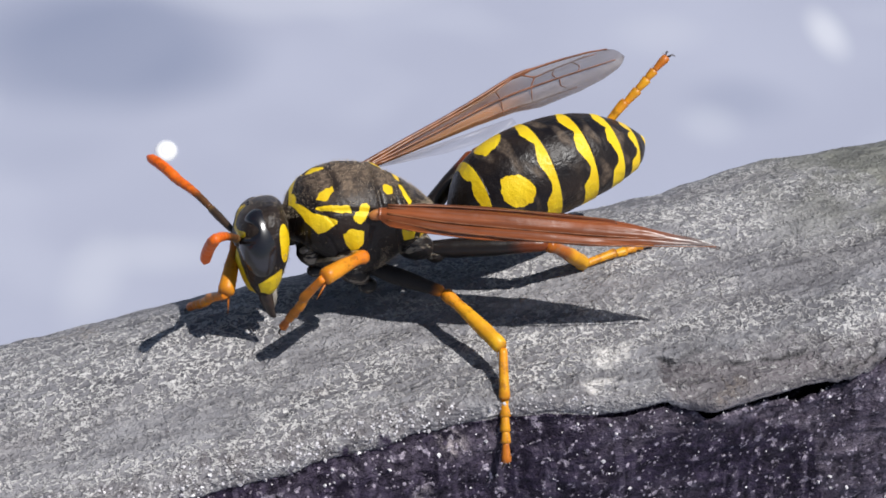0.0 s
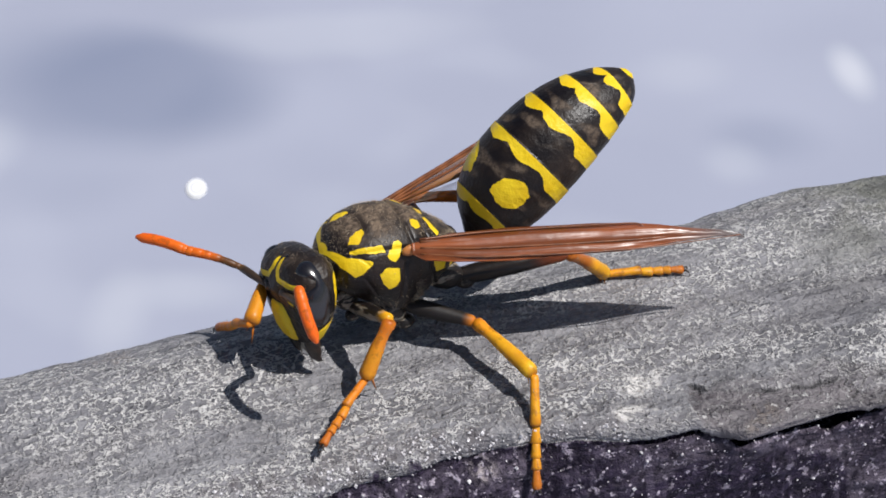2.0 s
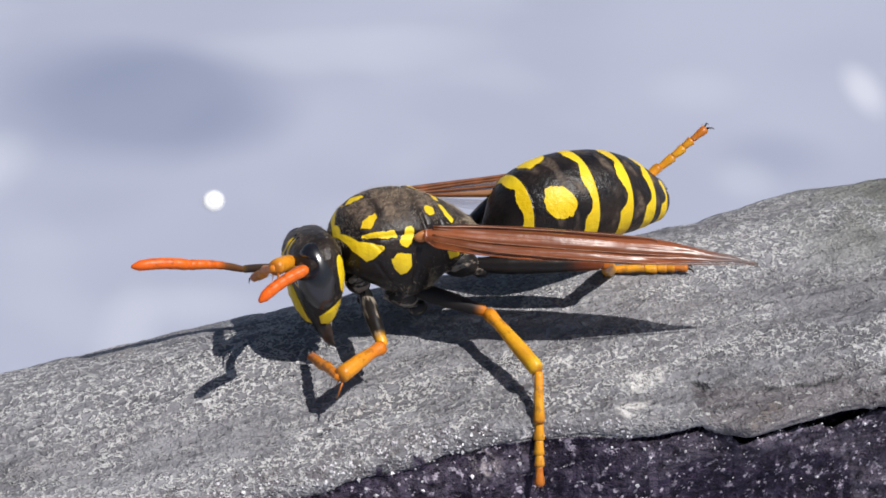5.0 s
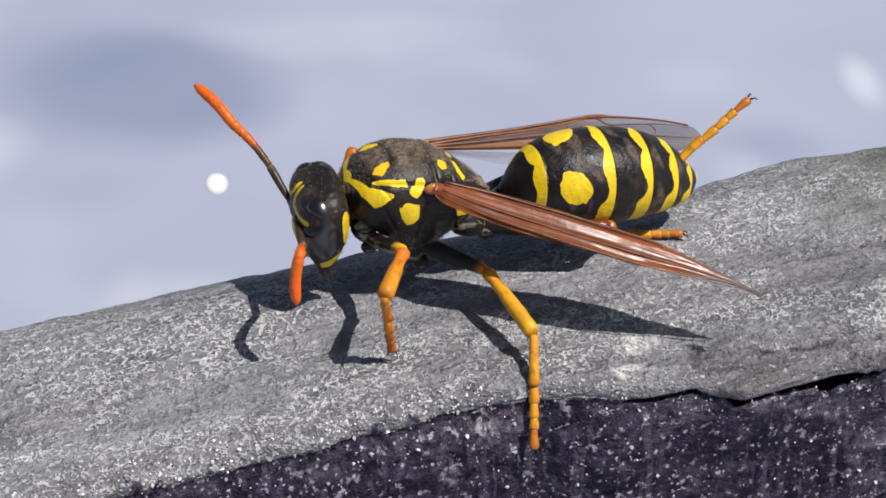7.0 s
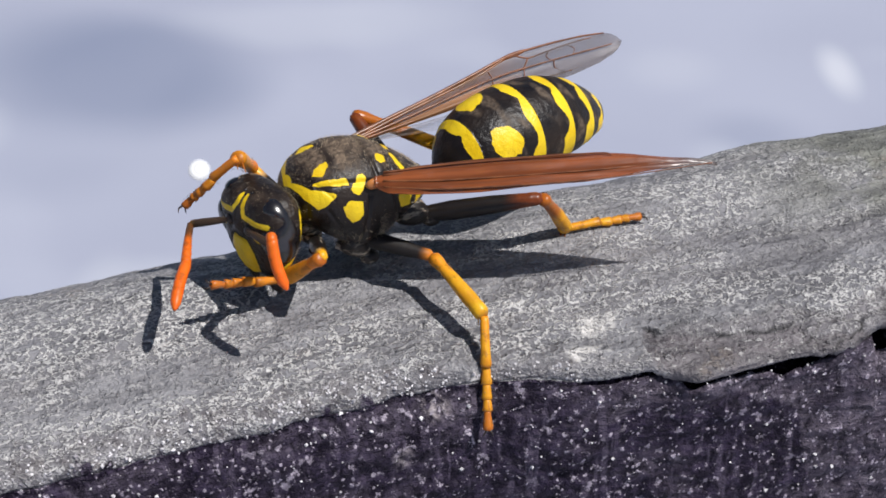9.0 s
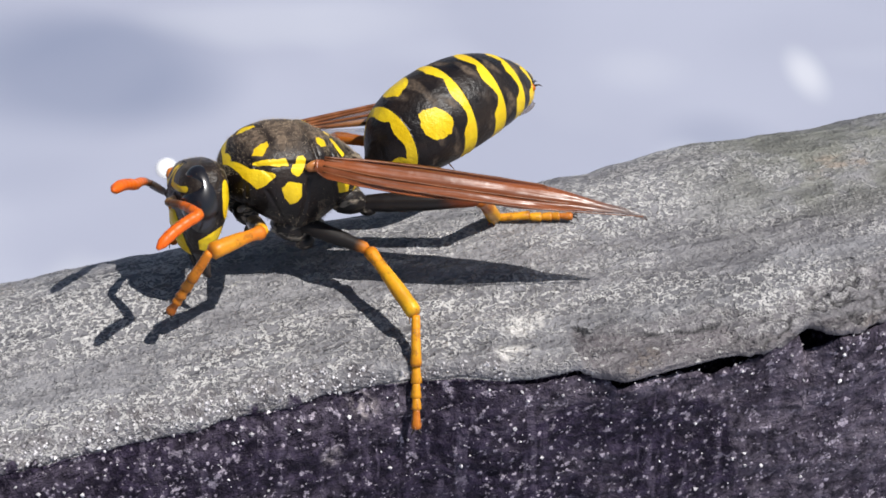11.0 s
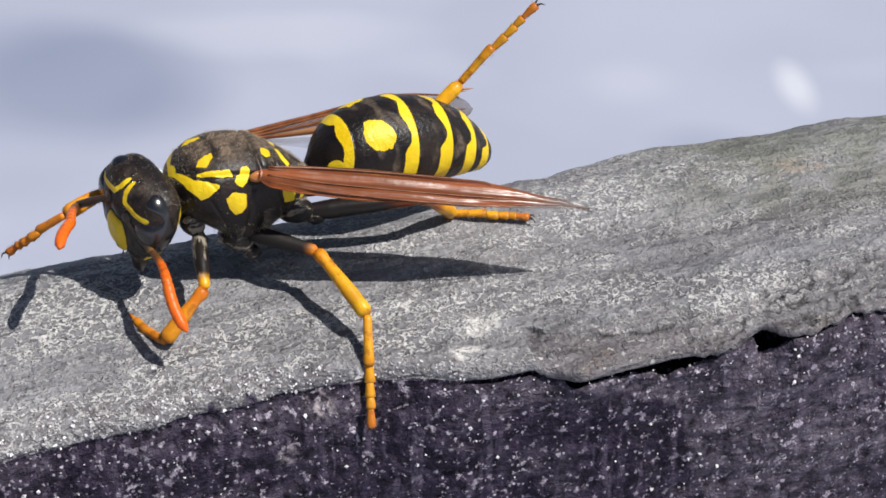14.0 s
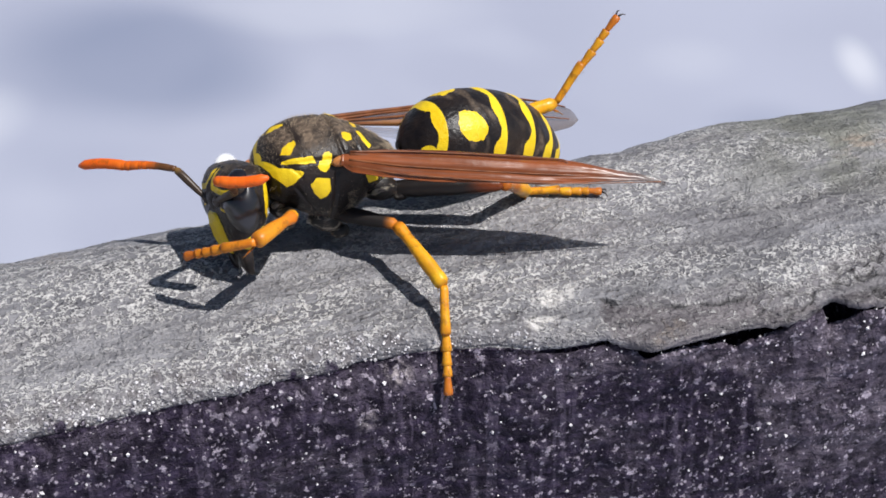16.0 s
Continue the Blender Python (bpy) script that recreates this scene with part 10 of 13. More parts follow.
    walk(PARTS["femur_R2"], [
        (0, pose(-0.00591, 0.00697, 0.00326, 0.5, 11.1, 86.6)), (0.25, pose(-0.00593, 0.00697, 0.00322, 0.3, 11.5, 86.0)),
        (0.5, pose(-0.00595, 0.00697, 0.00314, 0.1, 12.1, 85.4)), (0.75, pose(-0.00600, 0.00690, 0.00306, 0.2, 12.8, 85.4)),
        (1, pose(-0.00606, 0.00685, 0.00302, 0.2, 13.3, 85.5)), (1.25, pose(-0.00612, 0.00686, 0.00302, 0.1, 12.9, 84.9)),
        (1.5, pose(-0.00615, 0.00687, 0.00306, -0.1, 12.6, 83.9)), (1.75, pose(-0.00609, 0.00685, 0.00294, -0.2, 13.6, 83.5)),
        (2, pose(-0.00605, 0.00683, 0.00272, -0.4, 14.5, 82.8)), (2.25, pose(-0.00606, 0.00681, 0.00242, -1.4, 14.0, 79.1)),
        (2.5, pose(-0.00604, 0.00683, 0.00221, -2.2, 13.2, 76.0)), (2.75, pose(-0.00598, 0.00681, 0.00246, -1.1, 14.3, 80.1)),
        (3, pose(-0.00591, 0.00679, 0.00272, 0.0, 15.3, 84.1)), (3.25, pose(-0.00584, 0.00686, 0.00263, -0.5, 15.2, 82.3)),
        (3.5, pose(-0.00575, 0.00694, 0.00254, -1.1, 15.0, 80.4)), (3.75, pose(-0.00571, 0.00693, 0.00267, -0.4, 15.0, 83.1)),
        (4, pose(-0.00567, 0.00694, 0.00285, 0.4, 15.2, 86.0)), (4.25, pose(-0.00567, 0.00694, 0.00293, 0.5, 14.9, 86.5)),
        (4.5, pose(-0.00565, 0.00694, 0.00300, 0.5, 14.3, 87.0)), (4.75, pose(-0.00564, 0.00694, 0.00307, 0.5, 13.5, 87.4)),
        (5, pose(-0.00563, 0.00694, 0.00312, 0.5, 12.6, 87.8)), (5.25, pose(-0.00562, 0.00695, 0.00318, 0.5, 11.5, 88.0)),
        (5.5, pose(-0.00561, 0.00695, 0.00322, 0.4, 10.3, 88.3)), (5.75, pose(-0.00559, 0.00697, 0.00326, 0.3, 9.1, 88.4)),
        (6, pose(-0.00556, 0.00698, 0.00330, 0.4, 8.1, 88.5)), (6.25, pose(-0.00553, 0.00700, 0.00332, 0.3, 7.1, 88.7)),
        (6.5, pose(-0.00549, 0.00703, 0.00335, 0.1, 6.5, 88.6)), (6.75, pose(-0.00534, 0.00710, 0.00339, -0.2, 5.8, 86.3)),
        (7, pose(-0.00521, 0.00715, 0.00341, -0.4, 5.5, 84.1)), (7.25, pose(-0.00538, 0.00705, 0.00309, -0.3, 10.1, 84.9)),
        (7.5, pose(-0.00555, 0.00694, 0.00279, 0.1, 14.7, 86.7)), (7.75, pose(-0.00557, 0.00694, 0.00289, 0.7, 13.2, 89.4)),
        (8, pose(-0.00559, 0.00696, 0.00309, 1.1, 10.2, 91.6)), (8.25, pose(-0.00555, 0.00697, 0.00327, 1.2, 6.7, 92.0)),
        (8.5, pose(-0.00551, 0.00695, 0.00341, 1.1, 4.3, 92.1)), (8.75, pose(-0.00562, 0.00693, 0.00310, 0.9, 9.3, 89.6)),
        (9, pose(-0.00572, 0.00690, 0.00279, 0.4, 14.1, 87.1)), (9.25, pose(-0.00554, 0.00698, 0.00285, 0.7, 13.3, 89.0)),
        (9.5, pose(-0.00536, 0.00705, 0.00298, 1.0, 11.5, 90.7)), (9.75, pose(-0.00535, 0.00707, 0.00342, 0.6, 6.1, 87.3)),
        (10, pose(-0.00535, 0.00706, 0.00378, 0.5, 1.8, 83.9)), (10.25, pose(-0.00536, 0.00707, 0.00374, 0.4, 2.2, 83.8)),
        (10.5, pose(-0.00539, 0.00707, 0.00365, 0.4, 3.3, 83.9)), (10.75, pose(-0.00543, 0.00705, 0.00350, 0.3, 4.8, 84.1)),
        (11, pose(-0.00549, 0.00704, 0.00335, 0.3, 6.6, 84.2)), (11.25, pose(-0.00554, 0.00700, 0.00318, 0.2, 8.7, 84.4)),
        (11.5, pose(-0.00560, 0.00699, 0.00300, 0.1, 10.6, 84.7)), (11.75, pose(-0.00565, 0.00696, 0.00285, 0.2, 12.5, 85.0)),
        (12, pose(-0.00569, 0.00694, 0.00271, 0.2, 14.1, 85.4)), (12.25, pose(-0.00573, 0.00692, 0.00262, 0.3, 15.2, 85.8)),
        (12.5, pose(-0.00576, 0.00693, 0.00259, 0.4, 15.6, 86.5)), (12.75, pose(-0.00579, 0.00689, 0.00303, 1.1, 9.8, 89.3)),
        (13, pose(-0.00583, 0.00686, 0.00345, 1.5, 4.2, 92.2)), (13.25, pose(-0.00592, 0.00677, 0.00312, 1.5, 9.3, 93.1)),
        (13.5, pose(-0.00603, 0.00668, 0.00280, 1.5, 14.5, 93.5)), (13.75, pose(-0.00599, 0.00673, 0.00291, 1.5, 12.9, 93.5)),
        (14, pose(-0.00590, 0.00679, 0.00309, 1.7, 10.5, 93.5)), (14.25, pose(-0.00580, 0.00685, 0.00320, 1.7, 7.6, 94.6)),
        (14.5, pose(-0.00573, 0.00688, 0.00327, 1.8, 5.8, 95.6)), (14.75, pose(-0.00574, 0.00685, 0.00310, 1.8, 9.4, 95.2)),
        (15, pose(-0.00573, 0.00685, 0.00286, 1.6, 13.7, 94.1)), (15.25, pose(-0.00574, 0.00690, 0.00275, 0.9, 14.6, 91.5)),
        (15.5, pose(-0.00573, 0.00692, 0.00269, 0.2, 15.2, 88.8)), (15.75, pose(-0.00569, 0.00694, 0.00265, -0.2, 15.4, 87.4)),
        (16, pose(-0.00565, 0.00694, 0.00263, -0.3, 15.5, 86.7)),
    ])
    walk(PARTS["tibia_R2"], [
        (0, pose(-0.00574, 0.00991, 0.00268, 0.0, -8.7, -64.9)), (0.25, pose(-0.00572, 0.00991, 0.00263, 0.1, -9.7, -65.1)),
        (0.5, pose(-0.00571, 0.00990, 0.00251, 0.2, -11.8, -65.1)), (0.75, pose(-0.00577, 0.00982, 0.00239, -0.1, -14.3, -63.8)),
        (1, pose(-0.00582, 0.00976, 0.00233, -0.5, -15.9, -62.4)), (1.25, pose(-0.00586, 0.00978, 0.00235, -0.4, -15.1, -62.4)),
        (1.5, pose(-0.00583, 0.00978, 0.00240, -0.4, -14.3, -62.4)), (1.75, pose(-0.00576, 0.00974, 0.00224, -0.4, -17.4, -62.9)),
        (2, pose(-0.00569, 0.00970, 0.00197, 0.1, -22.4, -64.2)), (2.25, pose(-0.00550, 0.00967, 0.00170, 1.5, -27.5, -67.6)),
        (2.5, pose(-0.00533, 0.00967, 0.00153, 2.9, -30.5, -70.3)), (2.75, pose(-0.00547, 0.00967, 0.00172, 1.6, -27.1, -67.6)),
        (3, pose(-0.00561, 0.00967, 0.00192, 0.5, -23.7, -65.1)), (3.25, pose(-0.00546, 0.00974, 0.00185, 2.0, -24.8, -68.7)),
        (3.5, pose(-0.00527, 0.00979, 0.00177, 3.5, -25.9, -72.4)), (3.75, pose(-0.00537, 0.00981, 0.00190, 2.9, -23.7, -70.7)),
        (4, pose(-0.00547, 0.00983, 0.00207, 2.2, -20.4, -68.9)), (4.25, pose(-0.00549, 0.00984, 0.00216, 2.3, -18.2, -69.1)),
        (4.5, pose(-0.00550, 0.00983, 0.00226, 2.5, -15.9, -69.3)), (4.75, pose(-0.00551, 0.00985, 0.00237, 2.6, -13.7, -69.7)),
        (5, pose(-0.00551, 0.00987, 0.00248, 2.8, -11.5, -70.0)), (5.25, pose(-0.00552, 0.00989, 0.00259, 3.0, -9.3, -70.4)),
        (5.5, pose(-0.00552, 0.00990, 0.00269, 3.1, -7.2, -70.8)), (5.75, pose(-0.00551, 0.00992, 0.00278, 3.3, -5.4, -71.3)),
        (6, pose(-0.00549, 0.00995, 0.00288, 3.3, -3.6, -71.9)), (6.25, pose(-0.00546, 0.00997, 0.00295, 3.5, -1.9, -72.6)),
        (6.5, pose(-0.00542, 0.01001, 0.00302, 3.6, -0.6, -73.4)), (6.75, pose(-0.00515, 0.01008, 0.00309, 3.7, 0.8, -78.4)),
        (7, pose(-0.00491, 0.01011, 0.00313, 3.6, 1.6, -82.8)), (7.25, pose(-0.00512, 0.00999, 0.00257, 3.3, -8.7, -78.7)),
        (7.5, pose(-0.00539, 0.00984, 0.00202, 1.9, -19.0, -72.8)), (7.75, pose(-0.00554, 0.00987, 0.00222, 0.9, -14.8, -69.5)),
        (8, pose(-0.00568, 0.00990, 0.00256, 0.7, -8.3, -68.1)), (8.25, pose(-0.00566, 0.00995, 0.00293, 0.8, -1.6, -68.8)),
        (8.5, pose(-0.00562, 0.00994, 0.00318, 0.9, 2.4, -69.5)), (8.75, pose(-0.00560, 0.00989, 0.00261, 0.8, -7.7, -69.2)),
        (9, pose(-0.00558, 0.00980, 0.00206, 0.7, -17.7, -69.0)), (9.25, pose(-0.00549, 0.00989, 0.00216, 1.2, -15.6, -70.7)),
        (9.5, pose(-0.00539, 0.00999, 0.00239, 1.9, -11.1, -73.4)), (9.75, pose(-0.00521, 0.01005, 0.00310, 2.1, 1.6, -77.3)),
        (10, pose(-0.00503, 0.01004, 0.00368, 1.8, 11.7, -80.0)), (10.25, pose(-0.00504, 0.01005, 0.00362, 1.9, 10.8, -80.0)),
        (10.5, pose(-0.00507, 0.01004, 0.00348, 2.0, 8.4, -79.5)), (10.75, pose(-0.00512, 0.01001, 0.00326, 2.0, 4.7, -79.0)),
        (11, pose(-0.00518, 0.01000, 0.00300, 2.2, 0.4, -78.2)), (11.25, pose(-0.00526, 0.00996, 0.00273, 2.2, -4.6, -77.3)),
        (11.5, pose(-0.00532, 0.00993, 0.00244, 2.0, -9.6, -76.2)), (11.75, pose(-0.00539, 0.00987, 0.00220, 1.8, -14.1, -75.0)),
        (12, pose(-0.00546, 0.00984, 0.00199, 1.5, -17.7, -73.7)), (12.25, pose(-0.00552, 0.00981, 0.00184, 1.1, -20.1, -72.2)),
        (12.5, pose(-0.00557, 0.00981, 0.00179, 0.5, -20.8, -70.7)), (12.75, pose(-0.00575, 0.00984, 0.00251, -0.2, -7.9, -68.0)),
        (13, pose(-0.00594, 0.00985, 0.00324, -0.2, 5.0, -64.8)), (13.25, pose(-0.00608, 0.00972, 0.00263, -0.2, -5.6, -60.9)),
        (13.5, pose(-0.00620, 0.00958, 0.00205, -0.6, -16.2, -58.0)), (13.75, pose(-0.00617, 0.00965, 0.00225, -0.3, -13.2, -59.4)),
        (14, pose(-0.00609, 0.00974, 0.00255, 0.1, -8.2, -61.1)), (14.25, pose(-0.00603, 0.00982, 0.00281, 0.2, -3.1, -62.2)),
        (14.5, pose(-0.00602, 0.00984, 0.00297, 0.2, -0.0, -63.0)), (14.75, pose(-0.00599, 0.00980, 0.00260, 0.2, -6.5, -63.2)),
        (15, pose(-0.00594, 0.00976, 0.00216, 0.3, -14.5, -63.5)), (15.25, pose(-0.00581, 0.00980, 0.00200, 1.0, -17.1, -66.0)),
        (15.5, pose(-0.00567, 0.00982, 0.00190, 1.9, -18.8, -68.9)), (15.75, pose(-0.00557, 0.00983, 0.00185, 2.6, -20.1, -71.1)),
        (16, pose(-0.00549, 0.00983, 0.00182, 3.0, -20.7, -72.3)),
    ])
    walk(PARTS["tarsus_R2"], [
        (0, pose(-0.00440, 0.00705, 0.00316, 0.6, 39.3, 90.8)), (0.25, pose(-0.00439, 0.00705, 0.00317, 0.4, 39.3, 90.7)),
        (0.5, pose(-0.00440, 0.00706, 0.00316, 0.3, 39.3, 90.5)), (0.75, pose(-0.00440, 0.00704, 0.00319, 0.4, 39.2, 90.6)),
        (1, pose(-0.00440, 0.00703, 0.00320, 0.5, 39.1, 90.7)), (1.25, pose(-0.00443, 0.00704, 0.00318, 0.4, 39.1, 90.7)),
        (1.5, pose(-0.00440, 0.00703, 0.00319, 0.4, 39.1, 90.7)), (1.75, pose(-0.00437, 0.00703, 0.00319, 0.4, 39.2, 90.7)),
        (2, pose(-0.00440, 0.00705, 0.00319, 0.4, 39.2, 90.7)), (2.25, pose(-0.00441, 0.00704, 0.00318, 0.3, 39.3, 90.5)),
        (2.5, pose(-0.00441, 0.00707, 0.00315, 0.2, 39.4, 90.4)), (2.75, pose(-0.00439, 0.00705, 0.00319, 0.4, 39.3, 90.6)),
        (3, pose(-0.00439, 0.00702, 0.00320, 0.6, 39.1, 90.9)), (3.25, pose(-0.00440, 0.00703, 0.00319, 0.4, 39.2, 90.7)),
        (3.5, pose(-0.00441, 0.00704, 0.00317, 0.3, 39.3, 90.5)), (3.75, pose(-0.00440, 0.00704, 0.00318, 0.3, 39.2, 90.5)),
        (4, pose(-0.00440, 0.00703, 0.00318, 0.3, 39.2, 90.6)), (4.25, pose(-0.00441, 0.00700, 0.00317, 0.3, 39.2, 90.6)),
        (4.5, pose(-0.00442, 0.00696, 0.00314, 0.2, 39.2, 90.5)), (4.75, pose(-0.00443, 0.00694, 0.00313, 0.1, 39.2, 90.5)),
        (5, pose(-0.00444, 0.00692, 0.00311, 0.0, 39.2, 90.4)), (5.25, pose(-0.00447, 0.00691, 0.00310, -0.1, 39.2, 90.4)),
        (5.5, pose(-0.00447, 0.00690, 0.00309, -0.3, 39.2, 90.3)), (5.75, pose(-0.00448, 0.00691, 0.00308, -0.4, 39.1, 90.3)),
        (6, pose(-0.00449, 0.00691, 0.00308, -0.5, 39.1, 90.2)), (6.25, pose(-0.00450, 0.00693, 0.00305, -0.6, 39.1, 90.2)),
        (6.5, pose(-0.00451, 0.00694, 0.00304, -0.8, 39.2, 90.0)), (6.75, pose(-0.00450, 0.00695, 0.00304, -0.8, 39.2, 90.0)),
        (7, pose(-0.00451, 0.00694, 0.00303, -0.8, 39.2, 89.9)), (7.25, pose(-0.00450, 0.00689, 0.00305, -0.8, 39.1, 89.9)),
        (7.5, pose(-0.00449, 0.00695, 0.00306, -0.8, 39.0, 89.9)), (7.75, pose(-0.00447, 0.00697, 0.00304, -0.9, 39.2, 89.9)),
        (8, pose(-0.00450, 0.00696, 0.00301, -0.9, 39.3, 89.8)), (8.25, pose(-0.00450, 0.00697, 0.00301, -1.0, 39.2, 89.7)),
        (8.5, pose(-0.00450, 0.00695, 0.00304, -1.0, 39.0, 89.6)), (8.75, pose(-0.00448, 0.00693, 0.00304, -1.0, 39.1, 89.6)),
        (9, pose(-0.00449, 0.00696, 0.00303, -1.0, 39.1, 89.7)), (9.25, pose(-0.00448, 0.00698, 0.00302, -1.1, 39.2, 89.6)),
        (9.5, pose(-0.00450, 0.00698, 0.00299, -1.2, 39.3, 89.5)), (9.75, pose(-0.00450, 0.00692, 0.00301, -1.1, 39.2, 89.6)),
        (10, pose(-0.00449, 0.00696, 0.00304, -1.0, 39.1, 89.7)), (10.25, pose(-0.00448, 0.00696, 0.00303, -1.1, 39.1, 89.6)),
        (10.5, pose(-0.00449, 0.00693, 0.00301, -1.1, 39.2, 89.6)), (10.75, pose(-0.00452, 0.00688, 0.00299, -1.2, 39.3, 89.6)),
        (11, pose(-0.00453, 0.00686, 0.00298, -1.2, 39.4, 89.6)), (11.25, pose(-0.00455, 0.00684, 0.00298, -1.3, 39.4, 89.6)),
        (11.5, pose(-0.00457, 0.00686, 0.00298, -1.4, 39.5, 89.6)), (11.75, pose(-0.00459, 0.00688, 0.00297, -1.4, 39.6, 89.6)),
        (12, pose(-0.00460, 0.00691, 0.00296, -1.5, 39.6, 89.7)), (12.25, pose(-0.00461, 0.00694, 0.00293, -1.6, 39.7, 89.7)),
        (12.5, pose(-0.00459, 0.00699, 0.00292, -1.5, 39.7, 89.8)), (12.75, pose(-0.00456, 0.00690, 0.00295, -1.5, 39.7, 89.8)),
        (13, pose(-0.00459, 0.00696, 0.00295, -1.4, 39.6, 89.9)), (13.25, pose(-0.00453, 0.00694, 0.00294, -1.5, 39.5, 89.8)),
        (13.5, pose(-0.00458, 0.00698, 0.00294, -1.6, 39.5, 89.6)), (13.75, pose(-0.00457, 0.00696, 0.00298, -1.6, 39.4, 89.6)),
        (14, pose(-0.00456, 0.00696, 0.00300, -1.5, 39.2, 89.6)), (14.25, pose(-0.00454, 0.00699, 0.00298, -1.6, 39.3, 89.5)),
        (14.5, pose(-0.00456, 0.00700, 0.00296, -1.7, 39.4, 89.4)), (14.75, pose(-0.00456, 0.00696, 0.00297, -1.7, 39.5, 89.5)),
        (15, pose(-0.00457, 0.00698, 0.00296, -1.7, 39.5, 89.5)), (15.25, pose(-0.00456, 0.00700, 0.00294, -1.7, 39.5, 89.4)),
        (15.5, pose(-0.00458, 0.00699, 0.00293, -1.7, 39.6, 89.4)), (15.75, pose(-0.00459, 0.00699, 0.00294, -1.7, 39.5, 89.5)),
        (16, pose(-0.00458, 0.00698, 0.00295, -1.6, 39.5, 89.6)),
    ])
    walk(PARTS["femur_R3"], [
        (0, pose(-0.00307, 0.00777, 0.00306, -2.4, -22.5, 51.0)), (0.25, pose(-0.00308, 0.00777, 0.00304, -2.5, -19.8, 48.4)),
        (0.5, pose(-0.00311, 0.00778, 0.00300, -2.8, -19.3, 44.7)), (0.75, pose(-0.00316, 0.00773, 0.00296, -1.5, -4.2, 37.5)),
        (1, pose(-0.00322, 0.00768, 0.00293, 7.5, -13.3, 25.4)), (1.25, pose(-0.00328, 0.00769, 0.00295, 0.8, 1.1, 33.1)),
        (1.5, pose(-0.00329, 0.00768, 0.00300, 3.0, -9.4, 34.8)), (1.75, pose(-0.00330, 0.00783, 0.00290, -1.6, -9.4, 65.4)),
        (2, pose(-0.00338, 0.00808, 0.00273, -7.3, -5.4, 112.5)), (2.25, pose(-0.00350, 0.00831, 0.00255, -2.7, 19.7, 129.2)),
        (2.5, pose(-0.00358, 0.00848, 0.00243, 4.4, 42.6, 140.3)), (2.75, pose(-0.00354, 0.00848, 0.00257, -4.6, 10.0, 129.3)),
        (3, pose(-0.00348, 0.00849, 0.00271, -10.8, -25.3, 107.5)), (3.25, pose(-0.00337, 0.00849, 0.00275, -2.5, -17.4, 77.2)),
        (3.5, pose(-0.00323, 0.00844, 0.00278, 2.2, -11.6, 60.2)), (3.75, pose(-0.00311, 0.00831, 0.00287, 2.9, -10.4, 59.0)),
        (4, pose(-0.00301, 0.00820, 0.00300, 3.7, -8.0, 57.8)), (4.25, pose(-0.00297, 0.00816, 0.00305, 4.1, -6.6, 57.7)),
        (4.5, pose(-0.00293, 0.00810, 0.00309, 4.4, -5.4, 58.4)), (4.75, pose(-0.00291, 0.00807, 0.00312, 4.4, -4.2, 59.7)),
        (5, pose(-0.00288, 0.00804, 0.00314, 4.6, -3.0, 62.0)), (5.25, pose(-0.00287, 0.00802, 0.00317, 4.7, -2.0, 64.6)),
        (5.5, pose(-0.00284, 0.00799, 0.00318, 4.7, -1.1, 67.4)), (5.75, pose(-0.00281, 0.00799, 0.00319, 4.7, -0.6, 70.0)),
        (6, pose(-0.00278, 0.00798, 0.00320, 4.8, 0.1, 72.2)), (6.25, pose(-0.00274, 0.00799, 0.00319, 3.5, -13.8, 69.8)),
        (6.5, pose(-0.00270, 0.00799, 0.00319, 2.9, -26.6, 62.9)), (6.75, pose(-0.00254, 0.00806, 0.00320, 3.0, -12.0, 50.7)),
        (7, pose(-0.00242, 0.00808, 0.00319, 3.6, -5.2, 37.2)), (7.25, pose(-0.00259, 0.00802, 0.00305, 0.1, -6.7, 67.8)),
        (7.5, pose(-0.00277, 0.00795, 0.00290, -4.4, -4.1, 106.0)), (7.75, pose(-0.00280, 0.00796, 0.00296, -4.8, -10.5, 105.5)),
        (8, pose(-0.00282, 0.00797, 0.00305, -5.1, -16.6, 100.9)), (8.25, pose(-0.00280, 0.00804, 0.00308, -5.0, -18.2, 74.4)),
        (8.5, pose(-0.00279, 0.00808, 0.00312, -5.5, -17.6, 51.9)), (8.75, pose(-0.00291, 0.00810, 0.00297, -5.3, -26.6, 87.9)),
        (9, pose(-0.00303, 0.00811, 0.00282, -9.5, -34.5, 133.2)), (9.25, pose(-0.00285, 0.00820, 0.00279, -6.7, -21.9, 119.4)),
        (9.5, pose(-0.00267, 0.00828, 0.00278, -1.6, -10.8, 97.3)), (9.75, pose(-0.00266, 0.00826, 0.00310, 1.0, -4.0, 89.9)),
        (10, pose(-0.00266, 0.00821, 0.00340, 2.7, 1.9, 87.0)), (10.25, pose(-0.00265, 0.00822, 0.00337, 2.6, 1.9, 88.0)),
        (10.5, pose(-0.00268, 0.00823, 0.00333, 2.7, 2.1, 90.7)), (10.75, pose(-0.00274, 0.00822, 0.00325, 2.9, 2.4, 95.0)),
        (11, pose(-0.00279, 0.00822, 0.00318, 3.1, 3.0, 100.1)), (11.25, pose(-0.00284, 0.00821, 0.00310, 3.3, 3.5, 105.8)),
        (11.5, pose(-0.00290, 0.00821, 0.00300, 3.4, 3.9, 111.0)), (11.75, pose(-0.00296, 0.00819, 0.00292, 3.2, 3.5, 115.7)),
        (12, pose(-0.00302, 0.00819, 0.00286, 3.0, 2.9, 119.5)), (12.25, pose(-0.00306, 0.00817, 0.00282, 2.8, 2.0, 122.2)),
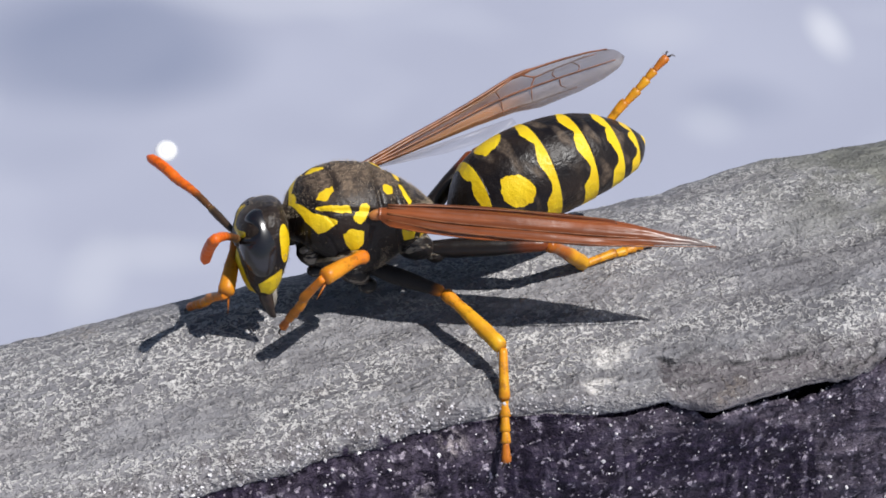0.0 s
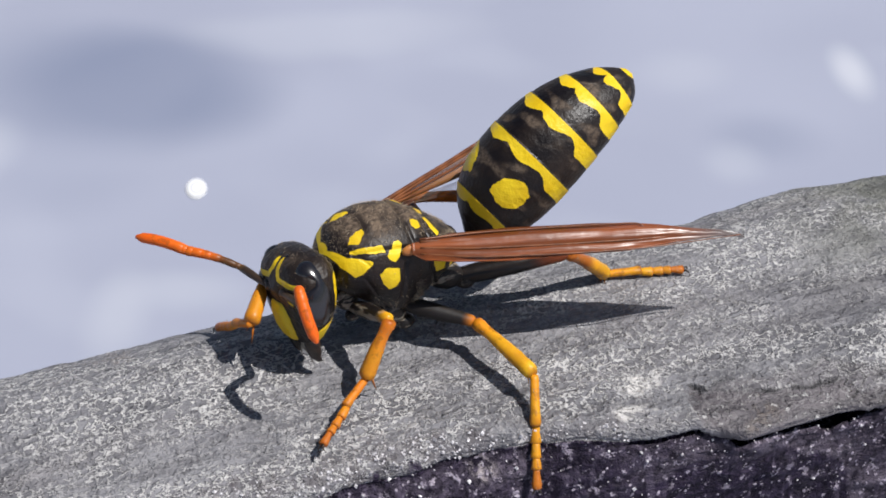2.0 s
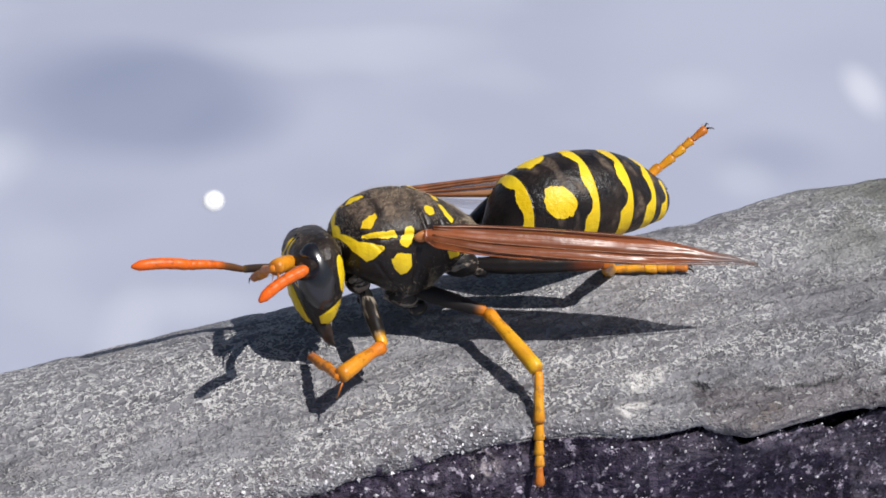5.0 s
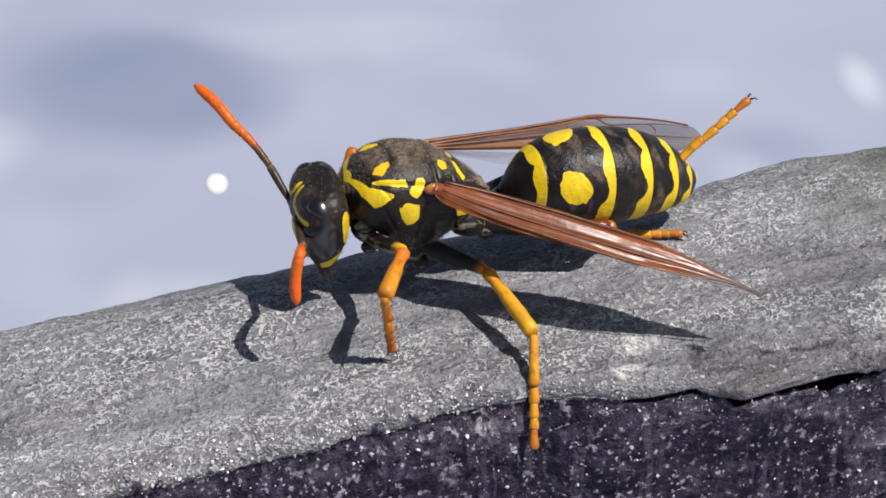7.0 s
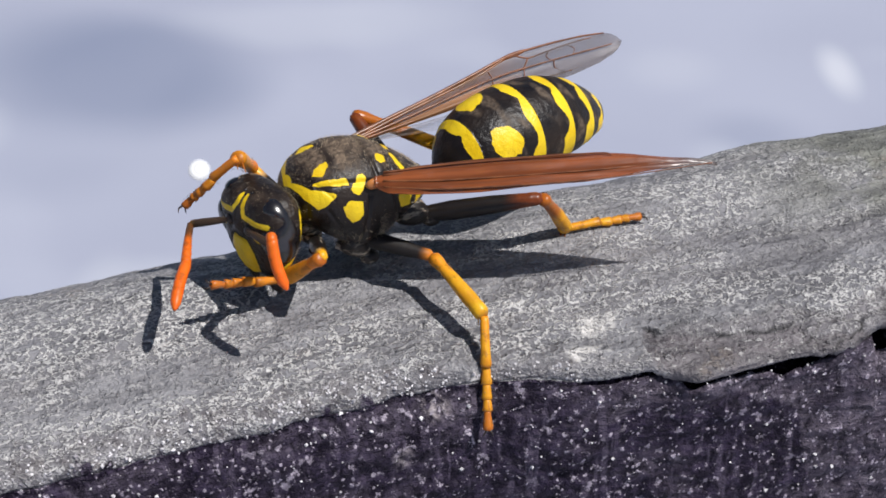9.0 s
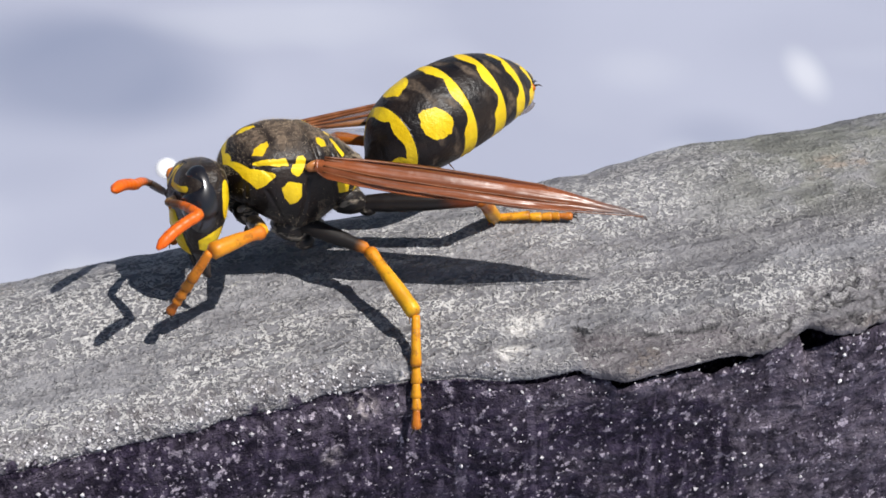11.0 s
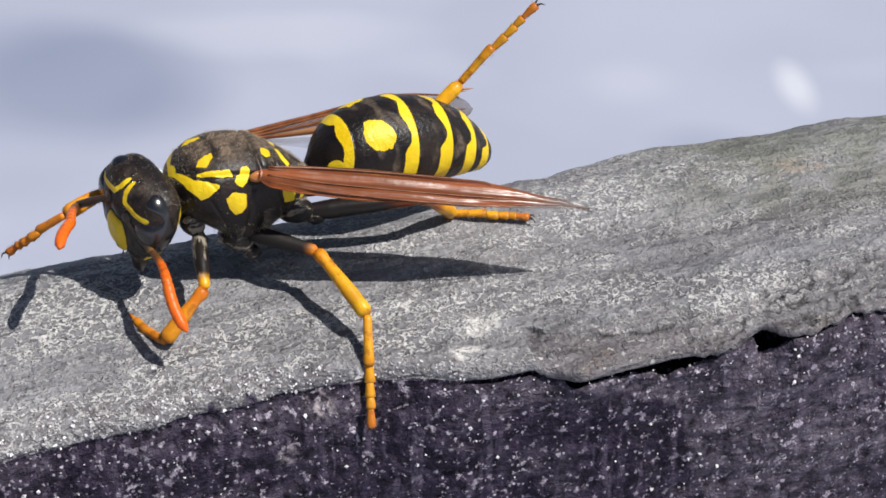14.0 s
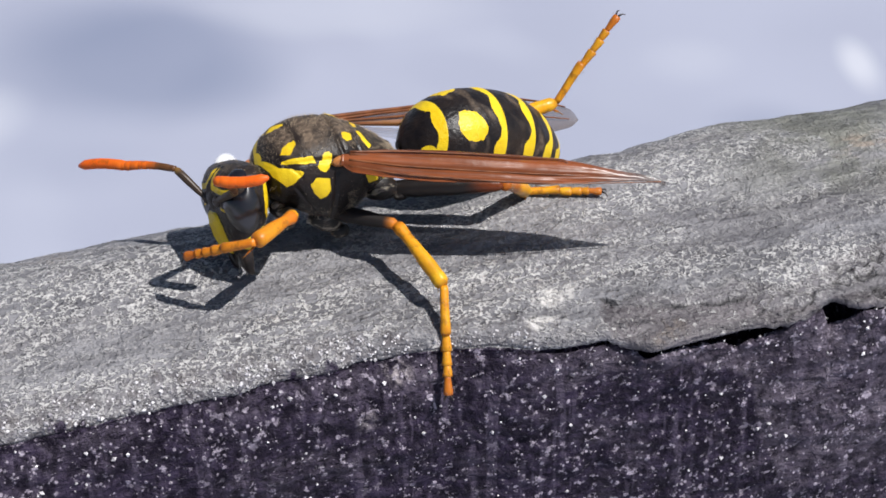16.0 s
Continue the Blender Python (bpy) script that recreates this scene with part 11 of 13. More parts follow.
        (12.5, pose(-0.00308, 0.00818, 0.00280, 2.6, 0.5, 123.5)), (12.75, pose(-0.00307, 0.00804, 0.00302, 6.7, -9.8, 83.3)),
        (13, pose(-0.00307, 0.00790, 0.00324, 14.8, -13.9, 46.4)), (13.25, pose(-0.00317, 0.00788, 0.00304, 7.9, -5.2, 86.7)),
        (13.5, pose(-0.00332, 0.00788, 0.00285, 6.5, 6.6, 130.3)), (13.75, pose(-0.00328, 0.00793, 0.00291, 11.3, -13.9, 81.3)),
        (14, pose(-0.00321, 0.00800, 0.00298, 28.5, 5.1, 30.6)), (14.25, pose(-0.00313, 0.00811, 0.00295, 6.4, -18.1, 93.1)),
        (14.5, pose(-0.00309, 0.00819, 0.00292, 1.3, 2.6, 138.2)), (14.75, pose(-0.00310, 0.00818, 0.00283, -6.4, -40.9, 149.9)),
        (15, pose(-0.00310, 0.00820, 0.00273, -39.2, -85.8, 159.6)), (15.125, pose(-0.00311, 0.00823, 0.00270, -0.9, -38.9, 120.7)),
        (15.25, pose(-0.00311, 0.00826, 0.00268, 0.4, 8.9, 118.6)), (15.5, pose(-0.00311, 0.00830, 0.00268, 29.5, 27.1, 69.3)),
        (15.75, pose(-0.00302, 0.00822, 0.00273, 22.3, 6.5, 48.7)), (16, pose(-0.00294, 0.00812, 0.00277, 21.1, 4.0, 45.0)),
    ])
    walk(PARTS["tibia_R3"], [
        (0, pose(-0.00086, 0.01049, 0.00451, 2.4, -0.3, 9.5)), (0.25, pose(-0.00071, 0.01044, 0.00434, 4.0, -6.6, 3.6)),
        (0.5, pose(-0.00056, 0.01029, 0.00426, 6.5, -14.9, -2.1)), (0.75, pose(-0.00015, 0.01004, 0.00324, 4.0, -42.0, 10.2)),
        (1, pose(0.00012, 0.00927, 0.00380, -12.8, -41.6, 44.2)), (1.25, pose(-0.00010, 0.00976, 0.00288, 4.6, -36.3, 7.1)),
        (1.5, pose(-0.00021, 0.00981, 0.00362, 5.7, -4.0, -10.4)), (1.75, pose(-0.00173, 0.01124, 0.00351, 4.7, -1.0, -5.5)),
        (2, pose(-0.00483, 0.01158, 0.00310, 4.8, -0.1, -1.8)), (2.25, pose(-0.00576, 0.01108, 0.00127, -3.6, -33.1, 19.6)),
        (2.5, pose(-0.00574, 0.01026, -0.00014, -39.6, -57.7, 65.1)), (2.75, pose(-0.00591, 0.01138, 0.00190, -13.6, -38.7, 33.3)),
        (3, pose(-0.00451, 0.01177, 0.00433, -5.7, -12.6, 20.3)), (3.25, pose(-0.00256, 0.01202, 0.00389, -4.3, -11.1, 15.2)),
        (3.5, pose(-0.00138, 0.01167, 0.00354, -4.0, -9.1, 11.6)), (3.75, pose(-0.00118, 0.01151, 0.00356, -4.2, -5.8, 9.7)),
        (4, pose(-0.00101, 0.01139, 0.00352, -4.2, -3.9, 6.6)), (4.25, pose(-0.00095, 0.01135, 0.00349, -4.4, -2.1, 4.5)),
        (4.5, pose(-0.00095, 0.01132, 0.00345, -4.7, -0.1, 2.2)), (4.75, pose(-0.00099, 0.01134, 0.00340, -4.9, 1.6, -0.2)),
        (5, pose(-0.00110, 0.01140, 0.00334, -5.2, 3.3, -3.0)), (5.25, pose(-0.00124, 0.01145, 0.00330, -5.5, 4.9, -5.8)),
        (5.5, pose(-0.00138, 0.01150, 0.00326, -5.8, 6.5, -8.0)), (5.75, pose(-0.00151, 0.01156, 0.00322, -6.1, 7.6, -10.1)),
        (6, pose(-0.00162, 0.01161, 0.00320, -6.3, 8.4, -11.9)), (6.25, pose(-0.00147, 0.01145, 0.00409, -6.3, 20.2, -11.2)),
        (6.5, pose(-0.00115, 0.01102, 0.00489, -5.4, 30.6, -6.6)), (6.75, pose(-0.00018, 0.01093, 0.00399, -6.1, 12.3, -7.1)),
        (7, pose(0.00060, 0.01037, 0.00353, -4.7, -0.5, -7.8)), (7.25, pose(-0.00116, 0.01151, 0.00349, -4.8, -2.7, -1.7)),
        (7.5, pose(-0.00381, 0.01159, 0.00318, -4.8, -4.5, -1.7)), (7.75, pose(-0.00380, 0.01156, 0.00365, -4.5, 8.0, -7.7)),
        (8, pose(-0.00352, 0.01155, 0.00413, -4.5, 21.6, -12.3)), (8.25, pose(-0.00183, 0.01152, 0.00427, -4.2, 22.6, -7.6)),
        (8.5, pose(-0.00055, 0.01093, 0.00428, -4.1, 20.7, -2.8)), (8.75, pose(-0.00279, 0.01150, 0.00467, -2.2, 25.3, 2.9)),
        (9, pose(-0.00517, 0.01040, 0.00497, -0.5, 27.6, 9.2)), (9.25, pose(-0.00458, 0.01127, 0.00421, -4.0, 0.8, 11.8)),
        (9.5, pose(-0.00314, 0.01199, 0.00348, -5.3, -22.6, 14.5)), (9.75, pose(-0.00265, 0.01205, 0.00336, 0.1, -5.4, -7.9)),
        (10, pose(-0.00246, 0.01200, 0.00328, -0.8, 13.7, -28.6)), (10.25, pose(-0.00252, 0.01202, 0.00325, -0.7, 12.7, -27.7)),
        (10.5, pose(-0.00273, 0.01203, 0.00319, -0.3, 10.4, -24.9)), (10.75, pose(-0.00307, 0.01200, 0.00308, 0.2, 6.3, -20.2)),
        (11, pose(-0.00345, 0.01196, 0.00297, 0.3, 0.9, -14.2)), (11.25, pose(-0.00387, 0.01186, 0.00286, -0.4, -5.2, -7.3)),
        (11.5, pose(-0.00426, 0.01175, 0.00275, -1.8, -11.4, -0.4)), (11.75, pose(-0.00461, 0.01161, 0.00270, -3.5, -16.4, 6.1)),
        (12, pose(-0.00488, 0.01149, 0.00267, -5.4, -20.2, 11.2)), (12.25, pose(-0.00508, 0.01138, 0.00269, -6.6, -22.4, 14.5)),
        (12.5, pose(-0.00518, 0.01135, 0.00278, -7.0, -22.9, 15.4)), (12.75, pose(-0.00264, 0.01176, 0.00367, -4.0, -16.7, 6.8)),
        (13, pose(-0.00053, 0.01058, 0.00415, -1.9, -10.1, -3.5)), (13.25, pose(-0.00296, 0.01165, 0.00338, -4.9, -21.6, 10.4)),
        (13.5, pose(-0.00576, 0.01076, 0.00241, -10.7, -31.5, 23.4)), (13.75, pose(-0.00272, 0.01158, 0.00382, 1.4, -7.1, -0.5)),
        (14, pose(0.00005, 0.00993, 0.00264, -9.0, -39.7, 30.6)), (14.25, pose(-0.00332, 0.01172, 0.00413, -1.7, -2.7, -0.8)),
        (14.5, pose(-0.00592, 0.01071, 0.00275, -6.5, -14.2, 15.2)), (14.75, pose(-0.00559, 0.00962, 0.00532, -9.0, 16.8, 30.4)),
        (15, pose(-0.00337, 0.00830, 0.00652, -18.1, 32.5, 66.1)), (15.25, pose(-0.00490, 0.01156, 0.00209, -14.8, -23.4, 12.8)),
        (15.5, pose(-0.00191, 0.01147, 0.00095, 10.9, -37.1, 27.2)), (15.75, pose(-0.00053, 0.01106, 0.00230, -3.4, -18.2, 27.6)),
        (16, pose(-0.00026, 0.01080, 0.00250, -3.6, -11.1, 18.6)),
    ])
    walk(PARTS["tarsus_R3"], [
        (0, pose(0.00397, 0.01130, 0.00453, 1.3, -37.1, 33.5)), (0.25, pose(0.00415, 0.01074, 0.00490, 2.0, -36.1, 32.1)),
        (0.5, pose(0.00417, 0.01013, 0.00552, 2.8, -35.2, 30.6)), (0.75, pose(0.00343, 0.01068, 0.00652, -3.6, -42.6, 40.9)),
        (1, pose(0.00275, 0.01183, 0.00705, -7.0, -57.5, 46.1)), (1.25, pose(0.00382, 0.01025, 0.00578, 1.7, -37.3, 32.9)),
        (1.5, pose(0.00459, 0.00893, 0.00396, 9.2, -23.2, 18.2)), (1.75, pose(0.00314, 0.01077, 0.00361, 5.7, -31.1, 25.8)),
        (2, pose(0.00007, 0.01143, 0.00310, -3.0, -42.3, 40.2)), (2.25, pose(-0.00189, 0.01246, 0.00395, -17.1, -50.5, 59.3)),
        (2.5, pose(-0.00463, 0.01264, 0.00400, -28.9, -53.6, 74.2)), (2.75, pose(-0.00271, 0.01348, 0.00497, -27.1, -53.5, 72.2)),
        (3, pose(-0.00003, 0.01342, 0.00540, -23.2, -53.0, 67.6)), (3.25, pose(0.00207, 0.01328, 0.00484, -8.5, -46.8, 48.2)),
        (3.5, pose(0.00336, 0.01264, 0.00432, 0.7, -38.6, 34.6)), (3.75, pose(0.00363, 0.01233, 0.00405, 1.3, -37.8, 33.7)),
        (4, pose(0.00385, 0.01196, 0.00386, 1.6, -37.2, 33.0)), (4.25, pose(0.00393, 0.01173, 0.00367, 2.3, -36.2, 31.9)),
        (4.5, pose(0.00395, 0.01151, 0.00345, 3.2, -34.9, 30.5)), (4.75, pose(0.00390, 0.01132, 0.00326, 4.2, -33.5, 28.7)),
        (5, pose(0.00379, 0.01114, 0.00306, 5.1, -32.0, 26.9)), (5.25, pose(0.00362, 0.01096, 0.00288, 6.0, -30.4, 25.1)),
        (5.5, pose(0.00344, 0.01082, 0.00270, 6.8, -28.9, 23.4)), (5.75, pose(0.00327, 0.01071, 0.00257, 7.6, -27.5, 22.0)),
        (6, pose(0.00312, 0.01061, 0.00248, 8.0, -26.3, 20.9)), (6.25, pose(0.00304, 0.01056, 0.00240, 8.3, -25.7, 20.1)),
        (6.5, pose(0.00304, 0.01054, 0.00240, 8.3, -25.5, 19.8)), (6.75, pose(0.00457, 0.01034, 0.00294, 7.2, -28.0, 22.4)),
        (7, pose(0.00545, 0.00970, 0.00358, 4.5, -32.9, 27.7)), (7.25, pose(0.00373, 0.01137, 0.00373, -1.9, -41.5, 38.1)),
        (7.5, pose(0.00107, 0.01145, 0.00356, -8.3, -47.0, 47.4)), (7.75, pose(0.00102, 0.01090, 0.00297, -5.6, -44.7, 43.6)),
        (8, pose(0.00094, 0.01058, 0.00233, -2.0, -40.8, 38.0)), (8.25, pose(0.00266, 0.01092, 0.00239, 0.8, -38.4, 33.7)),
        (8.5, pose(0.00402, 0.01070, 0.00254, 3.2, -35.8, 29.7)), (8.75, pose(0.00164, 0.01172, 0.00258, 5.9, -31.2, 24.9)),
        (9, pose(-0.00088, 0.01109, 0.00271, 7.2, -28.1, 22.2)), (9.25, pose(0.00021, 0.01227, 0.00414, -6.2, -44.7, 44.2)),
        (9.5, pose(0.00124, 0.01312, 0.00537, -33.1, -54.4, 78.8)), (9.75, pose(0.00219, 0.01139, 0.00383, -0.8, -40.6, 36.4)),
        (10, pose(0.00172, 0.00972, 0.00212, 11.5, -17.4, 12.2)), (10.25, pose(0.00171, 0.00979, 0.00216, 11.1, -18.6, 13.0)),
        (10.5, pose(0.00164, 0.01000, 0.00231, 10.2, -21.7, 15.5)), (10.75, pose(0.00150, 0.01032, 0.00255, 8.4, -26.4, 19.8)),
        (11, pose(0.00130, 0.01076, 0.00290, 5.3, -32.4, 25.9)), (11.25, pose(0.00097, 0.01124, 0.00331, 0.6, -38.7, 33.9)),
        (11.5, pose(0.00054, 0.01172, 0.00372, -5.7, -44.4, 43.4)), (11.75, pose(0.00007, 0.01211, 0.00408, -12.9, -48.7, 53.1)),
        (12, pose(-0.00037, 0.01238, 0.00436, -19.5, -51.3, 61.9)), (12.25, pose(-0.00069, 0.01252, 0.00455, -24.2, -52.5, 67.8)),
        (12.5, pose(-0.00083, 0.01256, 0.00467, -26.0, -52.9, 70.1)), (12.75, pose(0.00203, 0.01232, 0.00507, -13.6, -49.1, 54.4)),
        (13, pose(0.00429, 0.01028, 0.00501, -4.1, -43.4, 41.3)), (13.25, pose(0.00152, 0.01248, 0.00519, -22.1, -52.3, 65.2)),
        (13.5, pose(-0.00193, 0.01241, 0.00497, -46.8, -54.5, 95.7)), (13.75, pose(0.00214, 0.01153, 0.00443, -7.1, -46.3, 45.8)),
        (14, pose(0.00329, 0.01184, 0.00578, 13.3, -47.3, 11.8)), (14.25, pose(0.00157, 0.01165, 0.00436, -3.4, -44.2, 41.7)),
        (14.5, pose(-0.00134, 0.01195, 0.00395, 4.6, -33.9, 27.5)), (14.75, pose(-0.00154, 0.01199, 0.00390, 4.1, -34.6, 28.3)),
        (15, pose(-0.00170, 0.01208, 0.00389, 2.8, -35.9, 30.4)), (15.25, pose(-0.00052, 0.01255, 0.00404, -0.7, -39.8, 36.0)),
        (15.5, pose(0.00156, 0.01326, 0.00390, 4.1, -50.8, 29.2)), (15.75, pose(0.00360, 0.01321, 0.00383, 3.1, -49.5, 30.6)),
        (16, pose(0.00430, 0.01233, 0.00345, 2.8, -49.6, 31.1)),
    ])
    walk(PARTS["tarsus_L2"], [
        (0, pose(0.00001, 0.00220, 0.00148, -0.6, 50.1, -88.8)), (0.25, pose(0.00001, 0.00219, 0.00149, -0.6, 50.3, -89.0)),
        (0.5, pose(0.00002, 0.00219, 0.00150, -0.6, 50.4, -89.1)), (0.75, pose(-0.00002, 0.00218, 0.00150, -0.1, 50.4, -88.5)),
        (1, pose(-0.00004, 0.00218, 0.00150, 0.3, 50.4, -87.8)), (1.25, pose(-0.00005, 0.00218, 0.00150, 0.3, 50.5, -87.8)),
        (1.5, pose(-0.00004, 0.00216, 0.00151, 0.2, 50.7, -87.9)), (1.75, pose(-0.00001, 0.00217, 0.00151, -0.2, 50.7, -88.4)),
        (2, pose(0.00003, 0.00218, 0.00151, -0.9, 50.6, -89.3)), (2.25, pose(0.00007, 0.00217, 0.00153, -1.5, 50.8, -90.3)),
        (2.5, pose(0.00011, 0.00216, 0.00154, -2.2, 51.0, -91.2)), (2.75, pose(0.00017, 0.00214, 0.00153, -3.0, 51.1, -92.1)),
        (3, pose(0.00020, 0.00213, 0.00153, -3.6, 51.2, -92.6)), (3.25, pose(0.00016, 0.00213, 0.00155, -3.0, 51.3, -92.1)),
        (3.5, pose(0.00012, 0.00213, 0.00154, -2.3, 51.3, -91.4)), (3.75, pose(0.00010, 0.00212, 0.00154, -2.1, 51.4, -91.2)),
        (4, pose(0.00011, 0.00212, 0.00154, -2.1, 51.4, -91.0)), (4.25, pose(0.00009, 0.00212, 0.00154, -2.0, 51.4, -90.9)),
        (4.5, pose(0.00008, 0.00210, 0.00153, -1.7, 51.5, -90.5)), (4.75, pose(0.00007, 0.00210, 0.00154, -1.5, 51.6, -90.3)),
        (5, pose(0.00006, 0.00208, 0.00153, -1.3, 51.7, -90.1)), (5.25, pose(0.00005, 0.00206, 0.00153, -1.0, 51.9, -89.8)),
        (5.5, pose(0.00003, 0.00204, 0.00153, -0.8, 52.1, -89.6)), (5.75, pose(0.00003, 0.00202, 0.00152, -0.5, 52.2, -89.3)),
        (6, pose(0.00002, 0.00201, 0.00153, -0.4, 52.4, -89.1)), (6.25, pose(0.00001, 0.00200, 0.00151, -0.2, 52.4, -88.9)),
        (6.5, pose(-0.00001, 0.00199, 0.00151, 0.1, 52.4, -88.8)), (6.75, pose(0.00002, 0.00200, 0.00151, -0.4, 52.3, -89.4)),
        (7, pose(0.00004, 0.00199, 0.00150, -0.9, 52.3, -90.0)), (7.25, pose(-0.00003, 0.00200, 0.00150, 0.6, 52.3, -88.3)),
        (7.5, pose(-0.00010, 0.00200, 0.00151, 1.9, 52.3, -86.6)), (7.75, pose(-0.00009, 0.00198, 0.00152, 1.9, 52.5, -86.6)),
        (8, pose(-0.00009, 0.00197, 0.00154, 1.8, 52.8, -86.8)), (8.25, pose(-0.00006, 0.00198, 0.00152, 1.1, 52.6, -87.8)),
        (8.5, pose(-0.00002, 0.00198, 0.00152, 0.5, 52.6, -88.6)), (8.75, pose(-0.00007, 0.00199, 0.00152, 1.4, 52.5, -87.4)),
        (9, pose(-0.00012, 0.00198, 0.00152, 2.2, 52.5, -86.3)), (9.25, pose(-0.00006, 0.00199, 0.00152, 1.4, 52.5, -87.5)),
        (9.5, pose(-0.00000, 0.00199, 0.00151, 0.2, 52.5, -89.1)), (9.75, pose(0.00004, 0.00199, 0.00152, -0.5, 52.6, -89.9)),
        (10, pose(0.00006, 0.00197, 0.00153, -0.9, 52.8, -90.3)), (10.25, pose(0.00006, 0.00197, 0.00153, -0.6, 52.8, -90.1)),
        (10.5, pose(0.00004, 0.00197, 0.00153, -0.4, 52.8, -89.8)), (10.75, pose(0.00002, 0.00197, 0.00153, 0.0, 52.8, -89.3)),
        (11, pose(-0.00001, 0.00197, 0.00154, 0.5, 52.9, -88.7)), (11.25, pose(-0.00004, 0.00196, 0.00154, 1.0, 53.0, -88.1)),
        (11.5, pose(-0.00006, 0.00196, 0.00154, 1.4, 53.0, -87.4)), (11.75, pose(-0.00009, 0.00196, 0.00154, 1.9, 53.0, -86.8)),
        (12, pose(-0.00011, 0.00195, 0.00154, 2.4, 53.0, -86.2)), (12.25, pose(-0.00014, 0.00195, 0.00155, 2.7, 53.1, -85.8)),
        (12.5, pose(-0.00016, 0.00196, 0.00155, 2.9, 53.0, -85.5)), (12.75, pose(-0.00016, 0.00196, 0.00154, 2.8, 53.0, -85.4)),
        (13, pose(-0.00017, 0.00196, 0.00155, 2.8, 53.0, -85.4)), (13.25, pose(-0.00023, 0.00195, 0.00154, 4.1, 53.0, -83.8)),
        (13.5, pose(-0.00030, 0.00195, 0.00154, 5.5, 52.9, -82.4)), (13.75, pose(-0.00024, 0.00195, 0.00154, 4.5, 53.0, -83.6)),
        (14, pose(-0.00017, 0.00196, 0.00155, 3.2, 53.0, -85.3)), (14.25, pose(-0.00011, 0.00196, 0.00156, 2.3, 53.1, -86.4)),
        (14.5, pose(-0.00008, 0.00196, 0.00157, 1.9, 53.3, -87.1)), (14.75, pose(-0.00011, 0.00194, 0.00157, 2.4, 53.4, -86.3)),
        (15, pose(-0.00014, 0.00194, 0.00157, 2.9, 53.4, -85.7)), (15.25, pose(-0.00014, 0.00194, 0.00156, 2.8, 53.4, -85.9)),
        (15.5, pose(-0.00014, 0.00194, 0.00157, 2.6, 53.4, -86.1)), (15.75, pose(-0.00017, 0.00194, 0.00156, 3.1, 53.3, -85.4)),
        (16, pose(-0.00020, 0.00194, 0.00156, 3.7, 53.3, -84.6)),
    ])
